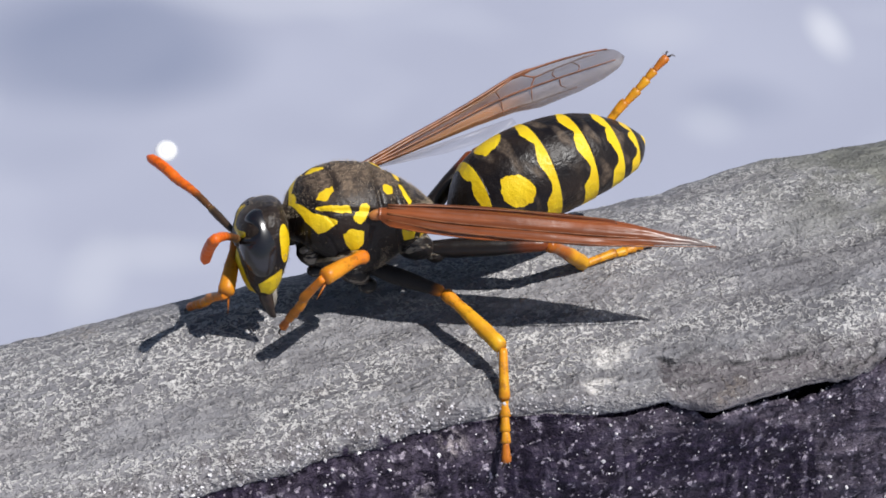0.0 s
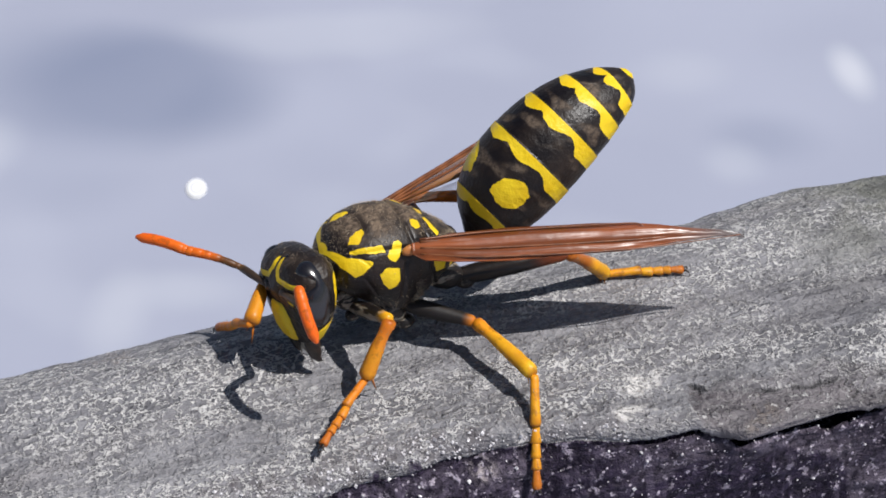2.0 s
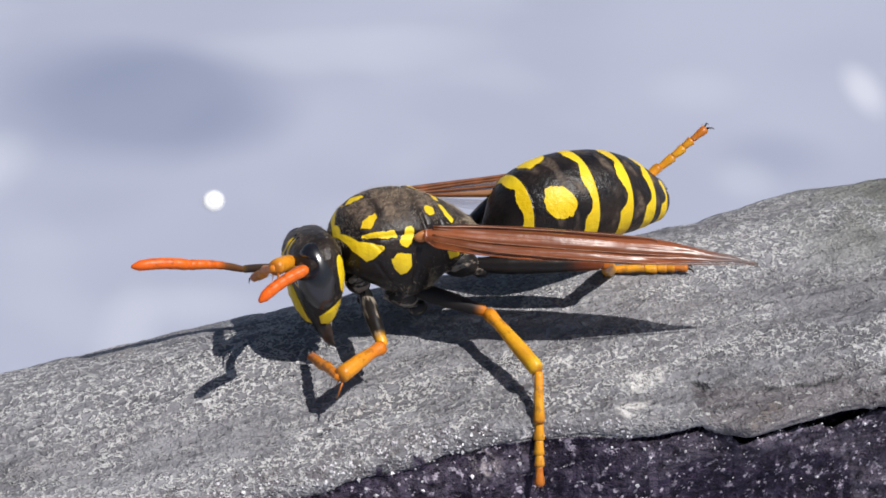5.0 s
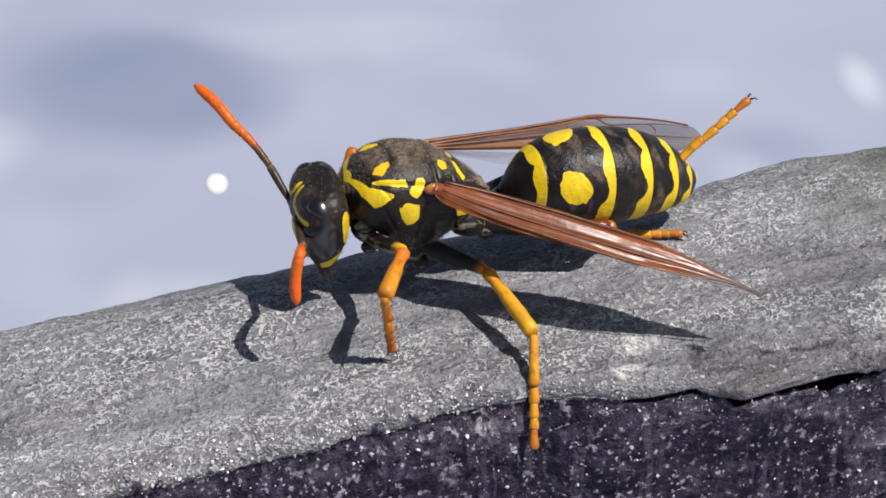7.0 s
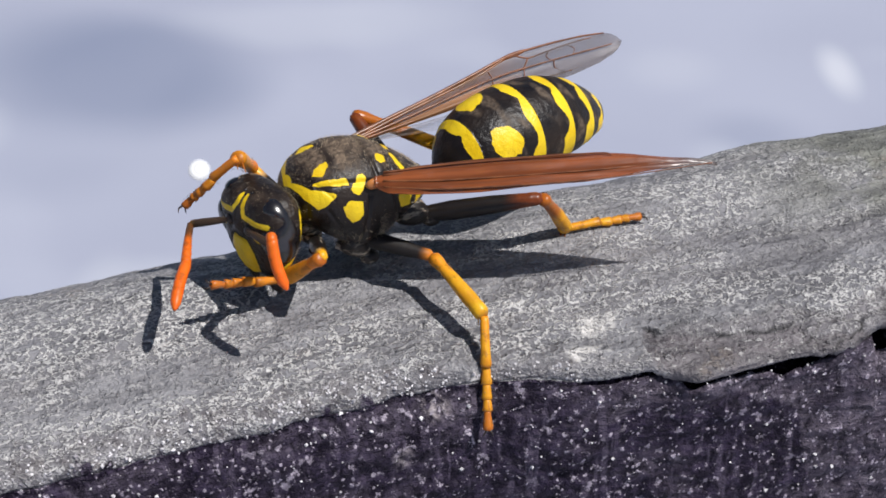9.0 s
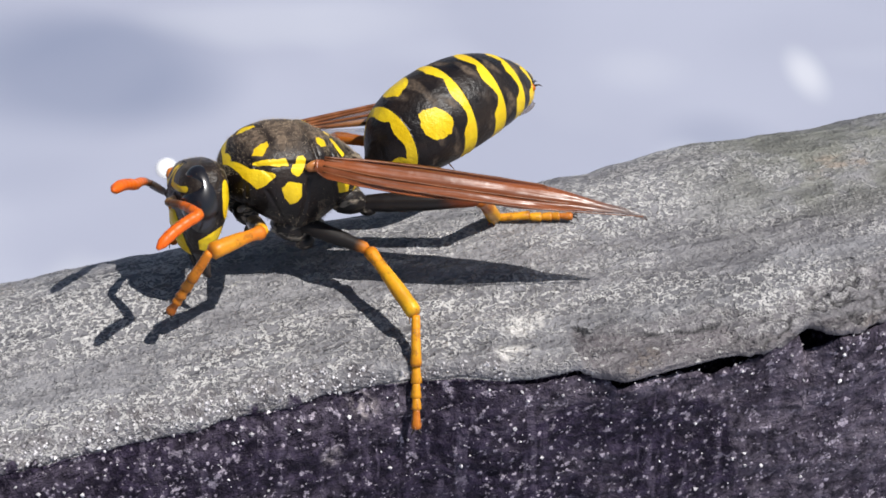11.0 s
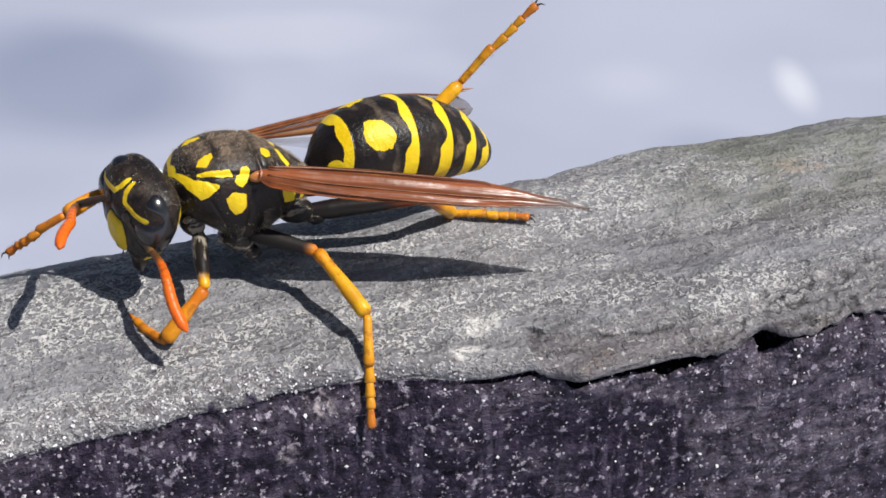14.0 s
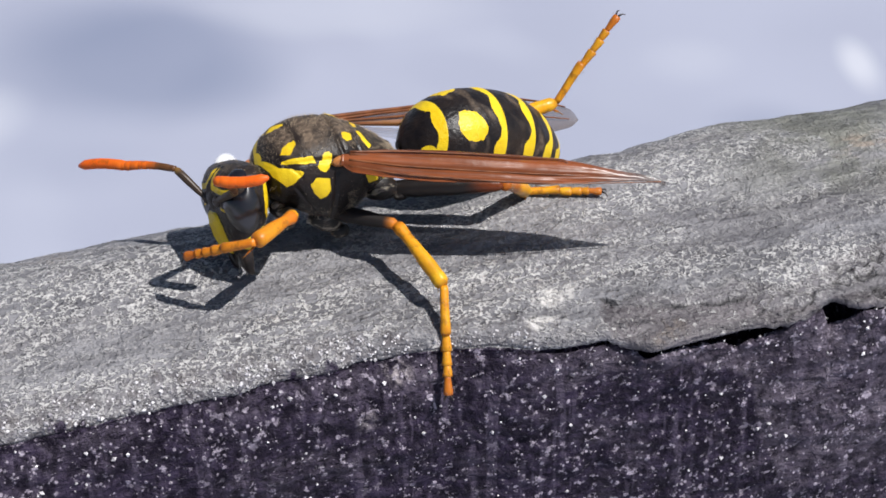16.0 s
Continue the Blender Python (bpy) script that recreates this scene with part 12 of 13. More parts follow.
    walk(PARTS["tibia_L2"], [
        (0, pose(-0.00208, 0.00446, 0.00234, 0.3, 15.9, -47.1)), (0.25, pose(-0.00211, 0.00443, 0.00234, 0.6, 15.3, -46.5)),
        (0.5, pose(-0.00216, 0.00440, 0.00230, 1.0, 14.5, -45.5)), (0.75, pose(-0.00222, 0.00439, 0.00225, 1.1, 13.6, -45.0)),
        (1, pose(-0.00226, 0.00437, 0.00223, 1.1, 13.0, -44.7)), (1.25, pose(-0.00227, 0.00436, 0.00222, 1.2, 13.1, -44.5)),
        (1.5, pose(-0.00227, 0.00434, 0.00224, 1.2, 13.2, -44.3)), (1.75, pose(-0.00219, 0.00442, 0.00221, 0.9, 12.6, -46.0)),
        (2, pose(-0.00207, 0.00451, 0.00218, 0.4, 11.9, -48.1)), (2.25, pose(-0.00199, 0.00452, 0.00219, 0.3, 12.1, -48.8)),
        (2.5, pose(-0.00192, 0.00453, 0.00223, 0.2, 12.6, -49.4)), (2.75, pose(-0.00179, 0.00453, 0.00234, -0.2, 14.7, -50.8)),
        (3, pose(-0.00170, 0.00455, 0.00243, -0.5, 16.3, -52.0)), (3.25, pose(-0.00173, 0.00456, 0.00239, -0.6, 15.4, -52.1)),
        (3.5, pose(-0.00178, 0.00458, 0.00234, -0.5, 14.4, -52.3)), (3.75, pose(-0.00178, 0.00456, 0.00235, -0.5, 14.8, -52.3)),
        (4, pose(-0.00177, 0.00456, 0.00239, -0.5, 15.2, -52.4)), (4.25, pose(-0.00178, 0.00457, 0.00240, -0.6, 15.7, -52.5)),
        (4.5, pose(-0.00179, 0.00454, 0.00242, -0.6, 16.1, -52.5)), (4.75, pose(-0.00180, 0.00453, 0.00244, -0.5, 16.5, -52.6)),
        (5, pose(-0.00179, 0.00451, 0.00246, -0.4, 17.0, -52.6)), (5.25, pose(-0.00181, 0.00449, 0.00249, -0.4, 17.4, -52.7)),
        (5.5, pose(-0.00180, 0.00447, 0.00251, -0.3, 17.9, -52.7)), (5.75, pose(-0.00181, 0.00445, 0.00253, -0.2, 18.3, -52.8)),
        (6, pose(-0.00181, 0.00443, 0.00256, -0.2, 18.8, -52.9)), (6.25, pose(-0.00180, 0.00441, 0.00257, -0.2, 19.2, -53.1)),
        (6.5, pose(-0.00180, 0.00441, 0.00259, -0.2, 19.6, -53.3)), (6.75, pose(-0.00174, 0.00444, 0.00262, -0.5, 20.3, -54.1)),
        (7, pose(-0.00168, 0.00445, 0.00263, -0.7, 20.7, -54.9)), (7.25, pose(-0.00183, 0.00445, 0.00252, -0.2, 18.4, -53.6)),
        (7.5, pose(-0.00198, 0.00444, 0.00240, 0.2, 16.2, -52.4)), (7.75, pose(-0.00198, 0.00440, 0.00246, 0.2, 17.0, -52.3)),
        (8, pose(-0.00194, 0.00437, 0.00253, 0.1, 18.2, -52.3)), (8.25, pose(-0.00184, 0.00442, 0.00258, -0.2, 19.5, -53.7)),
        (8.5, pose(-0.00175, 0.00444, 0.00263, -0.5, 20.3, -55.0)), (8.75, pose(-0.00188, 0.00440, 0.00256, 0.0, 19.1, -53.2)),
        (9, pose(-0.00202, 0.00435, 0.00250, 0.6, 18.0, -51.3)), (9.25, pose(-0.00189, 0.00442, 0.00252, 0.1, 18.3, -52.9)),
        (9.5, pose(-0.00172, 0.00446, 0.00258, -0.6, 19.4, -55.0)), (9.75, pose(-0.00162, 0.00443, 0.00276, -0.8, 22.9, -55.8)),
        (10, pose(-0.00157, 0.00436, 0.00291, -0.9, 25.6, -55.8)), (10.25, pose(-0.00158, 0.00434, 0.00290, -0.7, 25.4, -55.4)),
        (10.5, pose(-0.00164, 0.00434, 0.00289, -0.4, 24.9, -54.7)), (10.75, pose(-0.00171, 0.00432, 0.00285, 0.0, 24.1, -53.7)),
        (11, pose(-0.00179, 0.00431, 0.00280, 0.4, 23.2, -52.7)), (11.25, pose(-0.00188, 0.00429, 0.00276, 0.8, 22.3, -51.5)),
        (11.5, pose(-0.00196, 0.00427, 0.00270, 1.2, 21.2, -50.6)), (11.75, pose(-0.00203, 0.00424, 0.00265, 1.4, 20.3, -49.6)),
        (12, pose(-0.00210, 0.00423, 0.00261, 1.6, 19.5, -49.0)), (12.25, pose(-0.00214, 0.00421, 0.00258, 1.8, 18.9, -48.6)),
        (12.5, pose(-0.00217, 0.00422, 0.00257, 1.8, 18.8, -48.4)), (12.75, pose(-0.00209, 0.00423, 0.00272, 1.3, 21.6, -49.5)),
        (13, pose(-0.00200, 0.00422, 0.00286, 0.8, 24.3, -50.8)), (13.25, pose(-0.00215, 0.00418, 0.00279, 1.7, 23.1, -49.1)),
        (13.5, pose(-0.00232, 0.00413, 0.00272, 2.4, 21.7, -47.2)), (13.75, pose(-0.00222, 0.00416, 0.00276, 2.2, 22.4, -48.0)),
        (14, pose(-0.00210, 0.00417, 0.00283, 1.9, 23.6, -49.0)), (14.25, pose(-0.00200, 0.00414, 0.00293, 1.9, 25.5, -49.2)),
        (14.5, pose(-0.00195, 0.00412, 0.00302, 1.9, 26.8, -49.1)), (14.75, pose(-0.00196, 0.00417, 0.00292, 1.3, 25.0, -50.5)),
        (15, pose(-0.00196, 0.00427, 0.00280, 0.6, 22.5, -52.0)), (15.25, pose(-0.00196, 0.00432, 0.00270, 0.5, 20.8, -52.5)),
        (15.5, pose(-0.00195, 0.00434, 0.00265, 0.4, 19.9, -52.7)), (15.75, pose(-0.00202, 0.00430, 0.00269, 0.6, 20.5, -52.0)),
        (16, pose(-0.00206, 0.00427, 0.00271, 0.9, 21.2, -51.3)),
    ])
    walk(PARTS["femur_L2"], [
        (0, pose(-0.00491, 0.00514, 0.00311, 0.8, 14.6, -13.6)), (0.25, pose(-0.00493, 0.00515, 0.00307, 0.8, 14.1, -14.2)),
        (0.5, pose(-0.00498, 0.00515, 0.00300, 0.7, 13.4, -14.8)), (0.75, pose(-0.00505, 0.00509, 0.00293, 0.9, 13.2, -14.2)),
        (1, pose(-0.00511, 0.00505, 0.00290, 1.2, 13.1, -13.3)), (1.25, pose(-0.00511, 0.00505, 0.00288, 1.1, 12.9, -13.5)),
        (1.5, pose(-0.00511, 0.00504, 0.00291, 1.0, 12.7, -13.7)), (1.75, pose(-0.00504, 0.00508, 0.00282, 1.1, 11.8, -13.1)),
        (2, pose(-0.00495, 0.00516, 0.00266, 1.2, 9.3, -12.7)), (2.25, pose(-0.00490, 0.00524, 0.00242, 0.9, 4.5, -14.0)),
        (2.5, pose(-0.00481, 0.00532, 0.00226, 0.8, 0.6, -15.3)), (2.75, pose(-0.00469, 0.00530, 0.00248, 0.9, 2.6, -14.9)),
        (3, pose(-0.00459, 0.00530, 0.00270, 1.0, 5.3, -14.4)), (3.25, pose(-0.00461, 0.00535, 0.00263, 1.0, 4.7, -15.1)),
        (3.5, pose(-0.00466, 0.00538, 0.00255, 0.9, 4.2, -15.6)), (3.75, pose(-0.00467, 0.00533, 0.00266, 1.0, 5.8, -14.7)),
        (4, pose(-0.00465, 0.00529, 0.00280, 1.1, 7.9, -14.1)), (4.25, pose(-0.00466, 0.00528, 0.00288, 1.1, 9.2, -13.9)),
        (4.5, pose(-0.00466, 0.00526, 0.00294, 1.1, 10.0, -13.9)), (4.75, pose(-0.00466, 0.00524, 0.00300, 1.2, 10.7, -14.0)),
        (5, pose(-0.00465, 0.00523, 0.00304, 1.2, 11.2, -14.1)), (5.25, pose(-0.00465, 0.00523, 0.00310, 1.1, 11.7, -14.5)),
        (5.5, pose(-0.00464, 0.00521, 0.00314, 1.1, 12.0, -14.9)), (5.75, pose(-0.00463, 0.00523, 0.00317, 1.0, 12.3, -15.3)),
        (6, pose(-0.00462, 0.00523, 0.00321, 0.9, 12.5, -15.9)), (6.25, pose(-0.00461, 0.00525, 0.00323, 0.8, 12.8, -16.6)),
        (6.5, pose(-0.00460, 0.00527, 0.00326, 0.7, 12.9, -17.2)), (6.75, pose(-0.00451, 0.00535, 0.00331, 0.4, 13.2, -18.5)),
        (7, pose(-0.00444, 0.00541, 0.00333, 0.2, 13.5, -19.3)), (7.25, pose(-0.00465, 0.00534, 0.00304, 0.6, 10.1, -17.7)),
        (7.5, pose(-0.00484, 0.00526, 0.00276, 0.9, 6.9, -16.1)), (7.75, pose(-0.00482, 0.00525, 0.00289, 0.7, 8.2, -16.5)),
        (8, pose(-0.00476, 0.00524, 0.00308, 0.6, 10.5, -17.1)), (8.25, pose(-0.00464, 0.00525, 0.00325, 0.8, 12.9, -16.6)),
        (8.5, pose(-0.00454, 0.00525, 0.00337, 1.0, 14.3, -16.3)), (8.75, pose(-0.00471, 0.00526, 0.00308, 0.8, 9.9, -16.9)),
        (9, pose(-0.00487, 0.00526, 0.00278, 0.7, 5.4, -17.6)), (9.25, pose(-0.00473, 0.00535, 0.00285, 0.6, 6.2, -18.5)),
        (9.5, pose(-0.00453, 0.00543, 0.00300, 0.4, 8.0, -19.1)), (9.75, pose(-0.00438, 0.00539, 0.00341, 0.4, 12.4, -19.2)),
        (10, pose(-0.00429, 0.00533, 0.00372, 0.4, 15.7, -19.6)), (10.25, pose(-0.00430, 0.00534, 0.00369, 0.4, 15.1, -20.0)),
        (10.5, pose(-0.00437, 0.00535, 0.00361, 0.2, 14.0, -20.3)), (10.75, pose(-0.00445, 0.00534, 0.00348, 0.1, 12.3, -20.5)),
        (11, pose(-0.00455, 0.00536, 0.00334, -0.1, 10.3, -20.8)), (11.25, pose(-0.00465, 0.00535, 0.00318, -0.1, 8.1, -21.0)),
        (11.5, pose(-0.00474, 0.00535, 0.00301, -0.2, 5.9, -21.3)), (11.75, pose(-0.00482, 0.00534, 0.00285, -0.3, 3.8, -21.5)),
        (12, pose(-0.00489, 0.00534, 0.00272, -0.4, 2.0, -21.7)), (12.25, pose(-0.00493, 0.00532, 0.00263, -0.4, 0.9, -21.8)),
        (12.5, pose(-0.00496, 0.00533, 0.00259, -0.4, 0.5, -21.7)), (12.75, pose(-0.00490, 0.00521, 0.00302, -0.2, 5.8, -19.4)),
        (13, pose(-0.00481, 0.00509, 0.00343, 0.1, 10.7, -17.5)), (13.25, pose(-0.00500, 0.00507, 0.00314, 0.2, 6.9, -17.4)),
        (13.5, pose(-0.00517, 0.00504, 0.00285, 0.2, 2.7, -17.7)), (13.75, pose(-0.00508, 0.00507, 0.00295, 0.3, 3.7, -17.9)),
        (14, pose(-0.00493, 0.00511, 0.00310, 0.4, 5.1, -18.4)), (14.25, pose(-0.00480, 0.00519, 0.00322, 0.1, 5.6, -20.4)),
        (14.5, pose(-0.00472, 0.00524, 0.00330, -0.1, 5.6, -22.1)), (14.75, pose(-0.00475, 0.00524, 0.00315, -0.1, 4.4, -20.8)),
        (15, pose(-0.00478, 0.00526, 0.00294, 0.1, 2.7, -19.3)), (15.25, pose(-0.00480, 0.00531, 0.00281, 0.0, 1.9, -19.2)),
        (15.5, pose(-0.00479, 0.00534, 0.00271, -0.1, 1.0, -19.6)), (15.75, pose(-0.00483, 0.00533, 0.00265, 0.0, -0.8, -20.2)),
        (16, pose(-0.00487, 0.00532, 0.00262, 0.0, -1.8, -20.5)),
    ])
    walk(PARTS["tarsus_L3"], [
        (0, pose(0.00345, 0.00782, 0.00101, 1.1, -1.4, 25.0)), (0.25, pose(0.00343, 0.00788, 0.00103, 1.0, -1.3, 23.5)),
        (0.5, pose(0.00338, 0.00801, 0.00105, 1.1, -1.2, 21.0)), (0.75, pose(0.00333, 0.00814, 0.00107, 1.3, -1.0, 18.6)),
        (1, pose(0.00330, 0.00820, 0.00110, 1.3, -0.7, 17.1)), (1.25, pose(0.00332, 0.00813, 0.00107, 1.4, -0.8, 18.7)),
        (1.5, pose(0.00336, 0.00803, 0.00108, 1.3, -1.0, 20.3)), (1.75, pose(0.00328, 0.00828, 0.00111, 1.4, -0.3, 15.6)),
        (2, pose(0.00318, 0.00877, 0.00118, 1.2, 1.0, 6.8)), (2.25, pose(0.00318, 0.00953, 0.00128, 0.7, 2.7, -6.8)),
        (2.5, pose(0.00330, 0.01006, 0.00132, 0.1, 3.7, -16.3)), (2.75, pose(0.00327, 0.00994, 0.00132, 0.3, 3.7, -14.4)),
        (3, pose(0.00325, 0.00985, 0.00133, 0.6, 3.7, -12.3)), (3.25, pose(0.00326, 0.00987, 0.00133, 0.5, 3.5, -12.9)),
        (3.5, pose(0.00326, 0.00989, 0.00132, 0.4, 3.4, -13.5)), (3.75, pose(0.00318, 0.00948, 0.00126, 0.8, 2.4, -6.1)),
        (4, pose(0.00317, 0.00905, 0.00120, 1.0, 1.2, 1.5)), (4.25, pose(0.00315, 0.00904, 0.00118, 1.1, 0.9, 1.9)),
        (4.5, pose(0.00315, 0.00901, 0.00116, 1.1, 0.6, 2.4)), (4.75, pose(0.00314, 0.00899, 0.00115, 1.0, 0.3, 2.7)),
        (5, pose(0.00315, 0.00897, 0.00115, 1.1, 0.1, 2.9)), (5.25, pose(0.00313, 0.00894, 0.00114, 1.1, -0.1, 3.1)),
        (5.5, pose(0.00312, 0.00893, 0.00113, 1.1, -0.4, 3.4)), (5.75, pose(0.00312, 0.00892, 0.00112, 1.1, -0.5, 3.5)),
        (6, pose(0.00311, 0.00891, 0.00112, 1.1, -0.6, 3.6)), (6.25, pose(0.00310, 0.00889, 0.00110, 1.1, -0.8, 3.6)),
        (6.5, pose(0.00309, 0.00888, 0.00111, 1.0, -1.0, 3.6)), (6.75, pose(0.00309, 0.00893, 0.00109, 1.1, -1.1, 2.9)),
        (7, pose(0.00309, 0.00895, 0.00109, 1.1, -1.2, 2.2)), (7.25, pose(0.00314, 0.00861, 0.00110, 1.0, -1.3, 8.4)),
        (7.5, pose(0.00324, 0.00819, 0.00110, 0.9, -1.5, 16.1)), (7.75, pose(0.00328, 0.00804, 0.00108, 0.7, -1.8, 19.0)),
        (8, pose(0.00329, 0.00798, 0.00105, 0.5, -2.0, 20.3)), (8.25, pose(0.00329, 0.00801, 0.00105, 0.7, -2.0, 19.7)),
        (8.5, pose(0.00327, 0.00803, 0.00110, 0.8, -2.0, 18.5)), (8.75, pose(0.00325, 0.00812, 0.00109, 0.8, -1.7, 17.1)),
        (9, pose(0.00322, 0.00823, 0.00110, 0.8, -1.5, 15.1)), (9.25, pose(0.00317, 0.00849, 0.00113, 0.8, -0.9, 10.5)),
        (9.5, pose(0.00314, 0.00867, 0.00113, 0.8, -0.4, 7.1)), (9.75, pose(0.00314, 0.00867, 0.00115, 0.9, -0.5, 7.2)),
        (10, pose(0.00314, 0.00865, 0.00116, 1.0, -0.5, 7.4)), (10.25, pose(0.00315, 0.00867, 0.00116, 0.9, -0.5, 7.0)),
        (10.5, pose(0.00313, 0.00872, 0.00116, 0.9, -0.4, 6.2)), (10.75, pose(0.00311, 0.00878, 0.00115, 0.8, -0.3, 5.2)),
        (11, pose(0.00310, 0.00888, 0.00116, 0.7, -0.1, 3.8)), (11.25, pose(0.00308, 0.00896, 0.00117, 0.7, -0.0, 2.5)),
        (11.5, pose(0.00306, 0.00905, 0.00116, 0.6, 0.2, 1.1)), (11.75, pose(0.00305, 0.00913, 0.00116, 0.4, 0.3, -0.3)),
        (12, pose(0.00304, 0.00920, 0.00117, 0.4, 0.5, -1.3)), (12.25, pose(0.00303, 0.00923, 0.00117, 0.3, 0.5, -2.1)),
        (12.5, pose(0.00301, 0.00928, 0.00116, 0.3, 0.5, -2.2)), (12.75, pose(0.00301, 0.00914, 0.00116, 0.3, 0.4, 0.2)),
        (13, pose(0.00300, 0.00899, 0.00116, 0.5, 0.3, 2.7)), (13.25, pose(0.00302, 0.00916, 0.00119, 0.5, 0.6, -0.4)),
        (13.5, pose(0.00304, 0.00931, 0.00121, 0.5, 0.9, -3.4)), (13.75, pose(0.00305, 0.00928, 0.00123, 0.7, 0.7, -2.9)),
        (14, pose(0.00304, 0.00921, 0.00126, 0.8, 0.7, -2.1)), (14.25, pose(0.00305, 0.00922, 0.00124, 0.7, 0.6, -1.8)),
        (14.5, pose(0.00305, 0.00922, 0.00123, 0.6, 0.5, -1.8)), (14.75, pose(0.00305, 0.00923, 0.00124, 0.6, 0.6, -2.0)),
        (15, pose(0.00305, 0.00925, 0.00123, 0.5, 0.7, -2.4)), (15.25, pose(0.00303, 0.00921, 0.00120, 0.5, 0.5, -1.4)),
        (15.5, pose(0.00303, 0.00912, 0.00118, 0.4, 0.2, 0.1)), (15.75, pose(0.00302, 0.00904, 0.00118, 0.6, 0.1, 1.6)),
        (16, pose(0.00303, 0.00899, 0.00118, 0.6, -0.0, 2.4)),
    ])
    walk(PARTS["tibia_L3"], [
        (0, pose(0.00185, 0.00625, 0.00314, 1.4, 43.6, 44.3)), (0.25, pose(0.00164, 0.00621, 0.00293, 0.6, 37.7, 43.1)),
        (0.5, pose(0.00143, 0.00620, 0.00263, 0.4, 30.8, 42.9)), (0.75, pose(0.00140, 0.00623, 0.00259, 1.4, 29.2, 44.5)),
        (1, pose(0.00138, 0.00627, 0.00258, 1.8, 28.5, 45.2)), (1.25, pose(0.00146, 0.00628, 0.00272, 1.6, 32.1, 44.7)),
        (1.5, pose(0.00159, 0.00630, 0.00295, 1.3, 37.1, 44.3)), (1.75, pose(0.00158, 0.00666, 0.00313, 0.8, 40.6, 43.6)),
        (2, pose(0.00150, 0.00725, 0.00329, 0.0, 42.9, 42.3)), (2.25, pose(0.00144, 0.00802, 0.00335, -1.1, 41.9, 40.8)),
        (2.5, pose(0.00145, 0.00859, 0.00333, -2.8, 40.2, 38.5)), (2.75, pose(0.00155, 0.00845, 0.00342, -1.1, 42.7, 40.7)),
        (3, pose(0.00173, 0.00823, 0.00349, 3.0, 44.5, 46.6)), (3.25, pose(0.00193, 0.00797, 0.00339, 8.8, 41.7, 55.2)),
        (3.5, pose(0.00217, 0.00768, 0.00320, 14.2, 37.4, 63.6)), (3.75, pose(0.00231, 0.00719, 0.00317, 17.6, 37.9, 69.1)),
        (4, pose(0.00241, 0.00680, 0.00319, 18.9, 39.8, 71.4)), (4.25, pose(0.00248, 0.00675, 0.00317, 20.4, 39.9, 73.6)),
        (4.5, pose(0.00255, 0.00670, 0.00315, 21.4, 39.9, 75.4)), (4.75, pose(0.00261, 0.00666, 0.00314, 22.4, 39.7, 77.0)),
        (5, pose(0.00266, 0.00663, 0.00313, 23.1, 39.7, 78.4)), (5.25, pose(0.00270, 0.00659, 0.00312, 23.9, 39.5, 79.8)),
        (5.5, pose(0.00275, 0.00656, 0.00310, 24.6, 39.4, 81.0)), (5.75, pose(0.00279, 0.00654, 0.00308, 25.3, 39.3, 82.3)),
        (6, pose(0.00283, 0.00652, 0.00308, 26.1, 39.2, 83.4)), (6.25, pose(0.00288, 0.00650, 0.00306, 26.8, 39.2, 84.8)),
        (6.5, pose(0.00292, 0.00649, 0.00307, 27.5, 39.4, 86.0)), (6.75, pose(0.00300, 0.00656, 0.00310, 28.8, 40.2, 88.0)),
        (7, pose(0.00305, 0.00662, 0.00313, 29.5, 41.2, 89.1)), (7.25, pose(0.00269, 0.00639, 0.00322, 22.7, 43.0, 78.8)),
        (7.5, pose(0.00225, 0.00619, 0.00326, 12.3, 44.1, 63.8)), (7.75, pose(0.00208, 0.00629, 0.00334, 6.4, 47.1, 55.6)),
        (8, pose(0.00201, 0.00641, 0.00340, 2.5, 49.3, 50.5)), (8.25, pose(0.00210, 0.00641, 0.00343, 4.6, 50.2, 53.2)),
        (8.5, pose(0.00219, 0.00639, 0.00349, 7.5, 50.6, 56.8)), (8.75, pose(0.00216, 0.00651, 0.00351, 6.7, 51.1, 55.9)),
        (9, pose(0.00211, 0.00669, 0.00355, 5.4, 52.5, 54.2)), (9.25, pose(0.00212, 0.00701, 0.00364, 5.9, 54.1, 54.8)),
        (9.5, pose(0.00214, 0.00721, 0.00368, 6.5, 55.2, 55.6)), (9.75, pose(0.00226, 0.00702, 0.00362, 11.7, 52.9, 62.0)),
        (10, pose(0.00238, 0.00680, 0.00353, 16.1, 49.8, 67.6)), (10.25, pose(0.00237, 0.00678, 0.00350, 16.3, 48.9, 67.8)),
        (10.5, pose(0.00236, 0.00679, 0.00346, 16.6, 47.9, 68.4)), (10.75, pose(0.00235, 0.00679, 0.00340, 17.1, 46.5, 69.2)),
        (11, pose(0.00235, 0.00682, 0.00336, 17.6, 45.1, 70.1)), (11.25, pose(0.00234, 0.00684, 0.00331, 18.1, 43.6, 70.9)),
        (11.5, pose(0.00234, 0.00688, 0.00324, 18.6, 42.1, 71.6)), (11.75, pose(0.00234, 0.00690, 0.00319, 18.8, 40.7, 72.1)),
        (12, pose(0.00232, 0.00691, 0.00314, 19.0, 39.4, 72.6)), (12.25, pose(0.00231, 0.00692, 0.00309, 19.1, 38.5, 72.9)),
        (12.5, pose(0.00230, 0.00693, 0.00306, 19.2, 37.7, 73.0)), (12.75, pose(0.00216, 0.00680, 0.00302, 17.5, 36.9, 70.2)),
